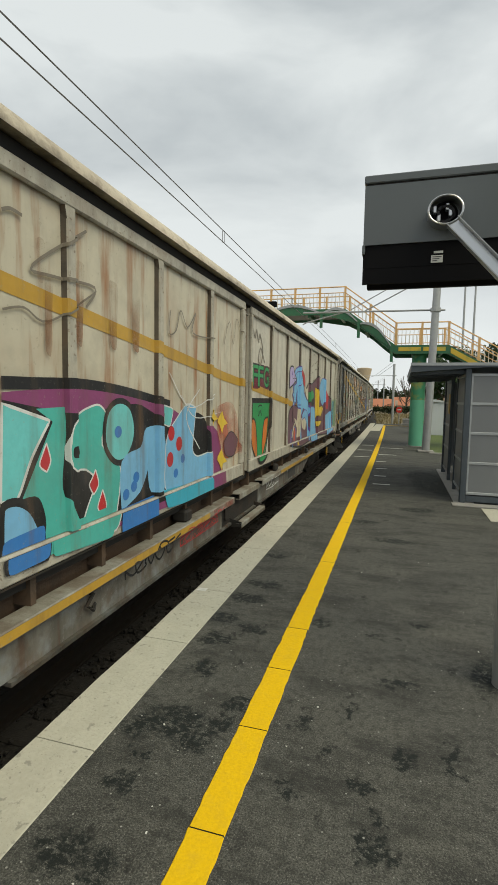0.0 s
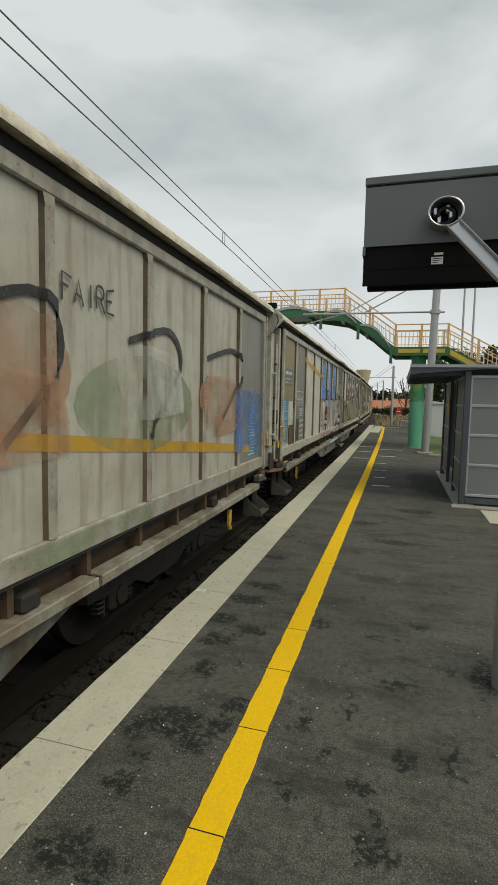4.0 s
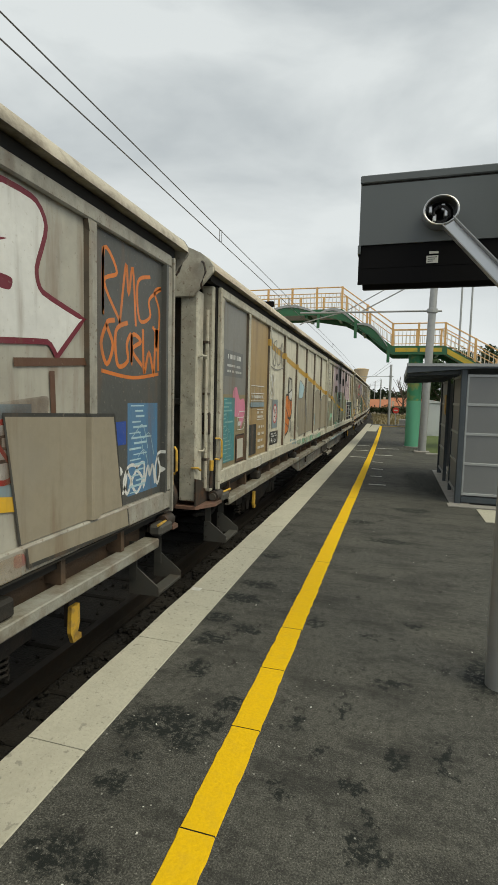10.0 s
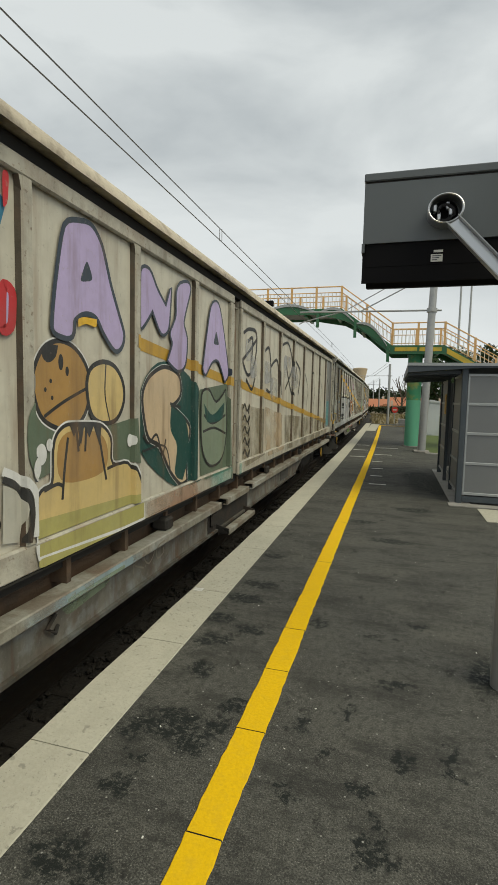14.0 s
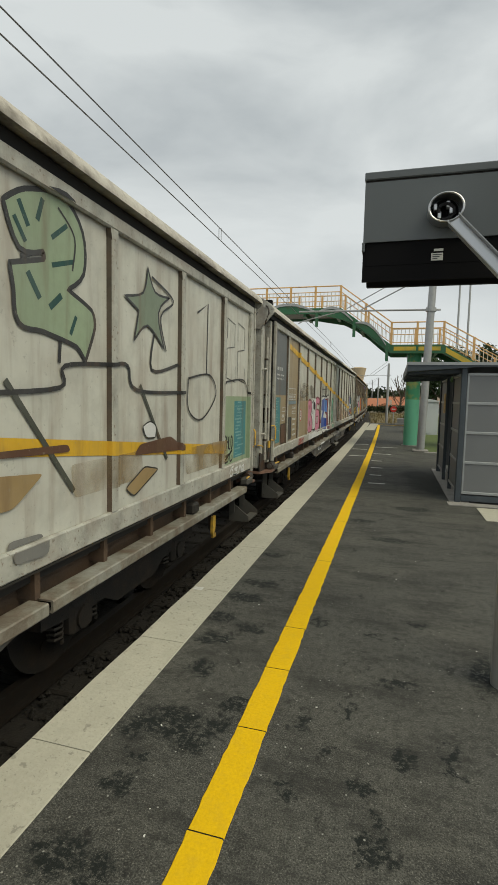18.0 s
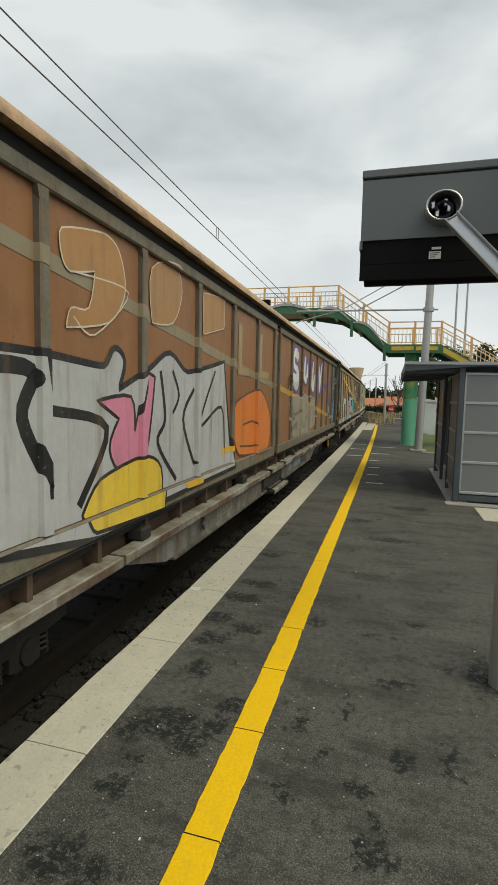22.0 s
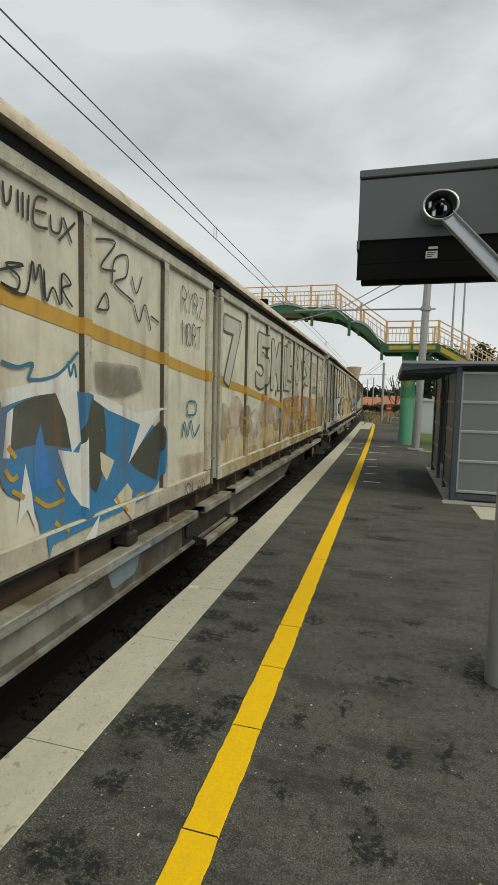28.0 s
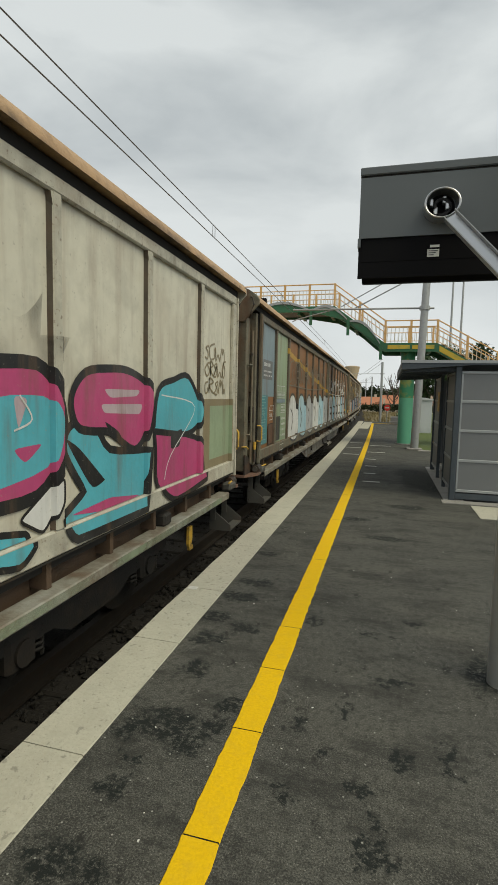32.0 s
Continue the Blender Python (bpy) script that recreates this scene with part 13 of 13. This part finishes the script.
p.poly([(11.60, 0.486), (11.67, 0.506), (11.68, 0.461), (11.62, 0.451)], "mist_rust")
p.poly([(12.42, 0.443), (12.58, 0.449), (12.57, 0.395)], "mist_rust")
p.poly([(12.07, 0.118), (12.20, 0.418), (12.10, 0.417)], "mist_rust")
p.lay(WAGONS[9], "graffiti", "grey-green outlined letters above faded orange lettering", 0.0085)
p = Piece()
p.poly([(6.69, 0.516), (6.86, 0.519), (7.05, 0.506), (7.09, 0.464), (7.11, 0.468), (7.48, 0.494), (7.69, 0.483), (7.93, 0.416), (8.07, 0.321), (8.08, 0.200), (7.93, 0.358), (7.71, 0.419), (7.31, 0.409), (7.31, 0.299), (7.45, 0.051), (7.41, 0.005), (7.09, 0.011), (6.98, 0.009), (6.66, 0.027)], "dusk")
p.poly([(6.69, 0.498), (6.90, 0.495), (7.03, 0.471), (7.06, 0.360), (7.05, 0.238), (7.02, 0.136), (6.97, 0.028), (6.66, 0.042)], "butter")
p.poly([(6.68, 0.484), (6.88, 0.475), (6.93, 0.345), (6.92, 0.112), (6.80, 0.044), (6.66, 0.050)], "peachy")
p.poly([(6.94, 0.411), (7.02, 0.429), (7.02, 0.153), (6.96, 0.073), (6.92, 0.112)], "mist_apricot")
p.poly([(7.29, 0.405), (7.48, 0.414), (7.69, 0.423), (7.89, 0.370), (7.99, 0.275), (8.01, -0.014), (7.45, -0.000), (7.45, 0.050), (7.32, 0.299)], "butter")
p.poly([(7.30, 0.404), (7.67, 0.415), (7.85, 0.348), (7.80, 0.010), (7.48, 0.017), (7.36, 0.239)], "mist_sand")
p.poly([(7.08, 0.175), (7.20, 0.177), (7.35, 0.132), (7.45, 0.050), (7.43, 0.012), (7.07, 0.019)], "buff")
p.poly([(7.09, 0.146), (7.23, 0.152), (7.36, 0.081), (7.30, 0.019), (7.09, 0.029)], "mist_cream")
p.poly([(7.23, 0.227), (7.26, 0.263), (7.28, 0.224)], "stone", "maroon", 0.012)
p.stroke([(7.10, 0.468), (7.48, 0.490), (7.71, 0.483)], 0.014, "sage")
p.poly([(6.66, 0.042), (8.08, 0.008), (8.10, -0.086), (7.05, -0.056), (6.66, -0.070)], "pale_lime")
p.poly([(7.48, -0.056), (7.54, 0.015), (7.60, -0.058)], "dusk")
p.poly([(7.94, 0.006), (8.08, 0.008), (8.08, -0.072), (7.98, -0.071)], "dusk")
p.stroke([(6.70, 0.079), (6.77, 0.113), (6.87, 0.138)], 0.05, "turquoise")
p.stroke([(6.86, 0.078), (6.94, 0.109)], 0.04, "turquoise")
p.poly([(7.83, 0.057), (7.96, 0.064), (7.94, 0.030), (7.86, 0.036)], "turquoise")
p.poly([(7.97, 0.404), (8.07, 0.393), (8.06, 0.333), (7.97, 0.323)], "plum")
p.poly([(8.11, 0.405), (8.72, 0.385), (8.93, 0.359), (8.96, -0.087), (8.10, -0.066)], "butter")
p.poly([(8.11, 0.438), (8.93, 0.397), (8.96, 0.353), (8.11, 0.402)], "dusk")
p.poly([(8.72, 0.376), (8.96, 0.359), (8.99, -0.057), (8.82, -0.066), (8.70, 0.122)], "mist_pinkish")
p.poly([(8.39, 0.308), (8.60, 0.319), (8.61, 0.009), (8.43, -0.004)], "mist_peachy")
p.poly([(8.82, 0.360), (8.99, 0.352), (8.97, 0.201), (8.85, 0.237)], "dusk")
p.poly([(8.07, 0.303), (8.22, 0.318), (8.18, 0.274)], "turquoise")
p.poly([(9.09, 0.309), (10.12, 0.318), (10.16, 0.012), (9.11, -0.002)], "mist_buff")
p.poly([(10.23, 0.348), (11.04, 0.332), (11.09, -0.002), (10.27, 0.005)], "mist_stone")
p.poly([(11.16, 0.317), (12.17, 0.305), (12.25, -0.016), (11.22, -0.010)], "mist_buff")
p.poly([(9.08, 0.438), (9.59, 0.460), (9.99, 0.426), (10.00, 0.342), (9.08, 0.332)], "film_khaki")
p.stroke([(9.13, 0.095), (9.25, 0.290), (9.40, 0.114), (9.60, 0.300), (9.72, 0.059)], 0.035, "stone")
p.stroke([(9.80, 0.241), (10.02, 0.196), (9.87, 0.050)], 0.035, "stone")
p.stroke([(10.29, 0.247), (10.52, 0.052), (10.76, 0.257), (10.93, 0.075)], 0.035, "stone")
p.stroke([(11.30, 0.245), (11.58, 0.043), (11.92, 0.206)], 0.035, "stone")
p.stroke([(7.39, 0.968), (7.34, 0.868), (7.49, 0.849), (7.54, 0.910)], 0.014, "taupe")
p.stroke([(7.62, 0.959), (7.65, 0.985)], 0.014, "taupe")
p.stroke([(7.28, 0.814), (7.43, 0.656)], 0.014, "taupe")
p.stroke([(7.58, 0.739), (7.56, 0.688), (7.63, 0.667)], 0.014, "taupe")
p.stroke([(7.64, 0.705), (7.69, 0.772), (7.74, 0.746), (7.69, 0.668)], 0.014, "taupe")
p.stroke([(7.74, 0.841), (7.83, 0.878), (7.94, 0.844)], 0.014, "taupe")
p.stroke([(7.77, 0.749), (7.86, 0.758), (7.87, 0.793)], 0.014, "taupe")
p.stroke([(7.80, 0.806), (7.83, 0.684)], 0.014, "taupe")
p.stroke([(7.88, 0.639), (7.89, 0.729)], 0.014, "taupe")
p.stroke([(7.93, 0.865), (7.87, 0.771), (7.95, 0.802)], 0.014, "taupe")
p.blob(7.50, 0.648, 0.012, 0.015, "taupe")
p.blob(7.56, 0.848, 0.012, 0.015, "taupe")
p.stroke([(8.18, 0.880), (8.22, 0.783), (8.26, 0.915)], 0.016, "ink")
p.stroke([(8.37, 0.902), (8.42, 0.828), (8.48, 0.916)], 0.016, "ink")
p.stroke([(8.53, 0.935), (8.63, 0.906), (8.51, 0.824), (8.70, 0.828)], 0.016, "ink")
p.stroke([(8.20, 0.730), (8.27, 0.683), (8.33, 0.753), (8.38, 0.677)], 0.016, "ink")
p.stroke([(8.51, 0.755), (8.61, 0.777), (8.58, 0.690), (8.49, 0.698)], 0.016, "ink")
p.stroke([(8.70, 0.684), (8.80, 0.719), (8.77, 0.615), (8.67, 0.638), (8.70, 0.684)], 0.016, "ink")
p.stroke([(8.17, 0.573), (8.23, 0.615), (8.27, 0.551), (8.33, 0.621)], 0.016, "ink")
p.stroke([(8.29, 0.526), (8.38, 0.604), (8.43, 0.516), (8.50, 0.588)], 0.016, "ink")
p.stroke([(8.21, 0.575), (8.50, 0.565)], 0.016, "ink")
p.stroke([(8.29, 0.618), (8.46, 0.503)], 0.016, "ink")
p.stroke([(8.58, 0.534), (8.65, 0.478)], 0.016, "ink")
p.lay(WAGONS[10], "graffiti", "pale yellow letters with mauve shadows", 0.0085)
p = Piece()
p.poly([(12.47, 0.654), (12.76, 0.624), (12.92, 0.708), (12.90, 0.586), (13.13, 0.594), (12.96, 0.485), (12.47, 0.497)], "mist_black")
p.poly([(12.46, 0.490), (12.87, 0.503), (13.04, 0.414), (13.07, 0.244), (12.86, 0.118), (12.44, 0.118)], "rose", "black", 0.08)
p.poly([(12.46, 0.375), (12.91, 0.410), (13.03, 0.340), (12.94, 0.197), (12.45, 0.155)], "cyanl")
p.poly([(12.70, 0.265), (12.91, 0.271), (12.78, 0.218)], "rose")
p.poly([(12.71, 0.412), (12.81, 0.404), (12.74, 0.313)], "palepink")
p.poly([(13.11, 0.309), (13.32, 0.333), (13.52, 0.217), (14.01, 0.188), (13.96, -0.061), (13.14, -0.056), (13.03, 0.022), (13.25, 0.089), (13.08, 0.224)], "cyanl", "black", 0.06)
p.poly([(13.14, 0.410), (13.27, 0.491), (13.52, 0.511), (13.74, 0.510), (13.95, 0.477), (14.06, 0.418), (13.99, 0.266), (13.82, 0.199), (13.52, 0.279), (13.32, 0.291), (13.18, 0.316)], "rose", "black", 0.06)
p.poly([(13.45, 0.437), (13.90, 0.437), (13.86, 0.412), (13.52, 0.405)], "palepink")
p.poly([(13.42, 0.383), (13.94, 0.380), (13.90, 0.339), (13.45, 0.351)], "palepink")
p.poly([(13.08, 0.278), (13.21, 0.236), (13.46, 0.110), (13.33, 0.097), (13.18, 0.197)], "black")
p.poly([(13.45, 0.325), (13.62, 0.280), (13.72, 0.210), (13.55, 0.256)], "black")
p.poly([(13.12, 0.024), (13.52, 0.038), (13.90, 0.005), (13.51, -0.008)], "rose")
p.poly([(14.14, 0.180), (14.10, 0.314), (14.70, 0.224), (15.05, 0.159), (15.15, -0.043), (14.46, -0.079), (14.17, 0.016)], "rose", "black", 0.06)
p.poly([(14.18, 0.440), (14.44, 0.490), (14.75, 0.512), (15.04, 0.357), (14.97, 0.261), (14.70, 0.224), (14.11, 0.261)], "cyanl", "black", 0.06)
p.poly([(14.40, 0.236), (14.63, 0.256), (14.57, 0.169), (14.40, 0.165)], "black")
p.stroke([(14.23, 0.419), (14.90, 0.358), (14.40, 0.136), (14.29, 0.031)], 0.012, "white")
p.stroke([(12.75, 0.412), (12.83, 0.344), (12.71, 0.315)], 0.012, "white")
p.poly([(12.73, 0.061), (13.02, 0.162), (13.02, 0.077), (12.90, -0.000)], "white", "black", 0.02)
p.poly([(12.44, 0.059), (12.77, 0.020), (12.80, -0.020), (12.69, -0.060), (12.44, -0.016)], "cyanl", "black", 0.04)
p.lay(WAGONS[10], "graffiti", "rose and light blue bubble letters with black rims", 0.0085)


# tags, stencils and worn edges along the step beams and skirts
p = Piece()
p.rect(4.3, 6.9, -0.2206, -0.1912, "ochre").rect(7.0, 7.55, -0.2206, -0.1912, "mist_red").rect(9.5, 12.4, -0.2206, -0.1912, "ochre")
p.scrawl(5.55, 6.3, -0.299, -0.206, "black", 0.02, 301, 1).scrawl(6.4, 7.3, -0.299, -0.206, "red", 0.012, 302, 2).bars(10.2, 10.9, -0.270, -0.221, "white", 2, 303, 0.6).scrawl(8.9, 9.6, -0.299, -0.206, "white", 0.02, 304, 1)
p.lay(WAGONS[-1], "markings", "yellow paint on the beam, tags on the skirt", 0.0006)
p = Piece()
p.rect(5.0, 7.4, -0.2206, -0.1912, "mist_ice").poly([(5.3, -0.206), (5.9, -0.211), (5.8, -0.279), (5.4, -0.270)], "mist_slate").poly([(6.4, -0.206), (6.9, -0.206), (6.8, -0.270), (6.5, -0.260)], "mist_petrol").bars(11.0, 11.6, -0.270, -0.230, "white", 2, 306, 0.6)
p.lay(WAGONS[0], "markings", "pale worn patches on the beam", 0.0006)
p = Piece()
p.rect(5.6, 7.5, -0.2206, -0.1912, "ice").rect(8.6, 15.0, -0.2206, -0.1912, "mist_ice").bars(8.9, 9.3, -0.260, -0.230, "white", 1, 307, 0.5)
p.lay(WAGONS[1], "markings", "pale blue worn paint on the beam", 0.0006)
p = Piece()
p.rect(8.6, 11.2, -0.2206, -0.1912, "mist_mint").scrawl(8.95, 9.4, -0.299, -0.206, "black", 0.022, 311, 1).scrawl(9.5, 9.8, -0.270, -0.206, "white", 0.022, 312, 1).scrawl(9.9, 10.9, -0.299, -0.206, "black", 0.02, 313, 1).blob(11.1, -0.240, 0.08, 0.05, "red").scrawl(11.3, 11.6, -0.279, -0.206, "white", 0.018, 314, 1)
p.lay(WAGONS[2], "markings", "black and white tags on the skirt", 0.0006)
p = Piece()
p.rect(8.5, 12.0, -0.2206, -0.1912, "mist_ice").scrawl(8.85, 9.2, -0.328, -0.230, "black", 0.035, 315, 1).scrawl(9.35, 10.2, -0.299, -0.206, "black", 0.014, 316, 1).bars(5.6, 6.4, -0.279, -0.230, "white", 2, 317, 0.6)
p.lay(WAGONS[3], "markings", "black tags on the skirt", 0.0006)
p = Piece()
p.rect(4.9, 6.3, -0.2206, -0.1912, "mist_ice").poly([(5.2, -0.206), (5.8, -0.206), (5.7, -0.270), (5.3, -0.289)], "mist_palegreen").scrawl(6.0, 6.5, -0.299, -0.206, "taupe", 0.015, 318, 1)
p.lay(WAGONS[4], "markings", "pale blue worn paint on the beam and bare patches", 0.0006)
p = Piece()
p.rect(5.6, 6.62, -0.333, -0.211, "leaf").scrawl(5.65, 6.55, -0.328, -0.216, "black", 0.018, 321, 2).box(6.7, 6.9, -0.299, -0.221, 0.02, "redorange").rect(5.0, 7.0, -0.2206, -0.1912, "mist_red")
p.lay(WAGONS[5], "markings", "bright green tag with black scribble on the skirt", 0.0006)
p = Piece()
p.poly([(4.9, -0.196), (5.6, -0.196), (5.5, -0.328), (5.0, -0.309)], "white").scrawl(4.9, 5.6, -0.299, -0.206, "black", 0.03, 323, 1).scrawl(5.7, 7.2, -0.299, -0.206, "ink", 0.02, 324, 1).tag("UMST.DMV.", 8.75, 10.1, -0.315, -0.225, "black", 0.022).poly([(8.65, -0.206), (10.6, -0.206), (10.6, -0.335), (8.65, -0.335)], "film_stone").bars(7.2, 7.7, -0.299, -0.270, "white", 1, 326, 0.5).rect(8.05, 8.6, -0.2206, -0.1912, "maroon")
p.lay(WAGONS[6], "markings", "white and black tags on the skirt", 0.0006)
p = Piece()
p.rect(9.55, 10.2, -0.328, -0.211, "signblue").bars(8.95, 9.35, -0.319, -0.230, "white", 4, 327, 0.65).poly([(10.5, -0.211), (10.62, -0.211), (10.58, -0.260), (10.52, -0.270)], "white").scrawl(5.6, 6.1, -0.299, -0.206, "khaki", 0.014, 328, 1).rect(3.0, 7.4, -0.2206, -0.1912, "mist_brown").rect(9.0, 15.0, -0.2206, -0.1912, "mist_brown")
p.lay(WAGONS[7], "markings", "white stencilled bars and a pale blue patch on the skirt", 0.0006)
p = Piece()
p.rect(5.2, 7.5, -0.343, -0.191, "mist_rust").scrawl(5.6, 6.2, -0.279, -0.206, "khaki", 0.012, 329, 1)
p.lay(WAGONS[8], "markings", "rusty stains on the skirt", 0.0006)
p = Piece()
p.rect(5.0, 7.5, -0.2206, -0.1912, "mist_signblue").poly([(6.2, -0.206), (6.7, -0.206), (6.6, -0.319), (6.3, -0.328)], "signblue").stroke([(6.05, -0.255), (6.12, -0.230), (6.18, -0.260), (6.1, -0.275), (6.05, -0.255)], 0.014, "ink").rect(5.0, 6.0, -0.328, -0.201, "mist_stone")
p.lay(WAGONS[9], "markings", "pale blue worn beam and pale patches on the skirt", 0.0006)
p = Piece()
p.rect(6.0, 8.8, -0.343, -0.191, "mist_tan").rect(5.5, 7.5, -0.2206, -0.1912, "mist_stone").rect(9.0, 15.5, -0.2206, -0.1912, "mist_palegreen").scrawl(5.9, 6.2, -0.299, -0.206, "ink", 0.014, 331, 1)
p.lay(WAGONS[10], "markings", "rust and pale paint on the skirt", 0.0006)

# ---- coping: pale painted edge stones, one by one ----
joints = [-4.0, -1.16, 1.87, 2.93, 3.84, 5.1] + [6.1 + i for i in range(31)]
for a, b in zip(joints, joints[1:]):
    bm = bmesh.new()
    ys = [a + 0.003, (a + b) / 2, b - 0.003]
    strip(bm, COPE_OUT, COPE_IN, -0.14, 0.004, ys)
    bmesh.ops.bevel(bm, geom=[e for e in bm.edges if abs(e.verts[0].co.z - 0.004) < 1e-5 and abs(e.verts[1].co.z - 0.004) < 1e-5 and abs(e.verts[0].co.y - e.verts[1].co.y) > 0.01], offset=0.008, segments=1, affect="EDGES")
    part("coping_stone", bm, COPING, platform, "pale painted concrete edge stone")


# ---- movement of the train ----
# the train runs a little unevenly: metres ahead of or behind an even run at each second
SLIP = {0: -0.22, 1: -0.1, 2: -0.1, 3: -0.085, 6: -0.03, 7: -0.015, 8: -0.075, 9: -0.12, 10: 0, 11: -0.05, 12: -0.07, 13: -0.04, 14: -0.04, 17: -0.05, 18: -0.02, 19: -0.02, 20: 0.03, 21: -0.19, 22: -0.13, 23: -0.17, 24: -0.03, 25: -0.13, 28: -0.1, 29: -0.06, 30: -0.09, 31: -0.05, 32: -0.05}


def wagon_pose(k, t):
    """Both bogies of wagon k on the line at t seconds."""
    y = START + k * PITCH - SPEED * t + SLIP[t]
    a, b = y + 2.95, y + 17.45
    p, q = Vector((TRACK_X + bend(a), a)), Vector((TRACK_X + bend(b), b))
    d = (q - p).normalized()
    o = p - d * 2.95
    return pose(o.x, o.y, RAIL_Z, rz=math.degrees(math.atan2(-d.x, d.y)))


def motions():
    turn = SPEED / 0.46
    spin = [(i / 15.0, math.degrees(turn * i / 15.0)) for i in range(481)]
    for k, w in WAGONS.items():
        walk(w, [(t, wagon_pose(k, t)) for t in SLIP])
        for b in w.children:
            if b.name.startswith("bogie"):
                for s in b.children:
                    if s.name.startswith("wheelset"):
                        p = s.matrix_basis.translation.copy()
                        walk(s, [(t, pose(p.x, p.y, p.z, a)) for t, a in spin])


motions()
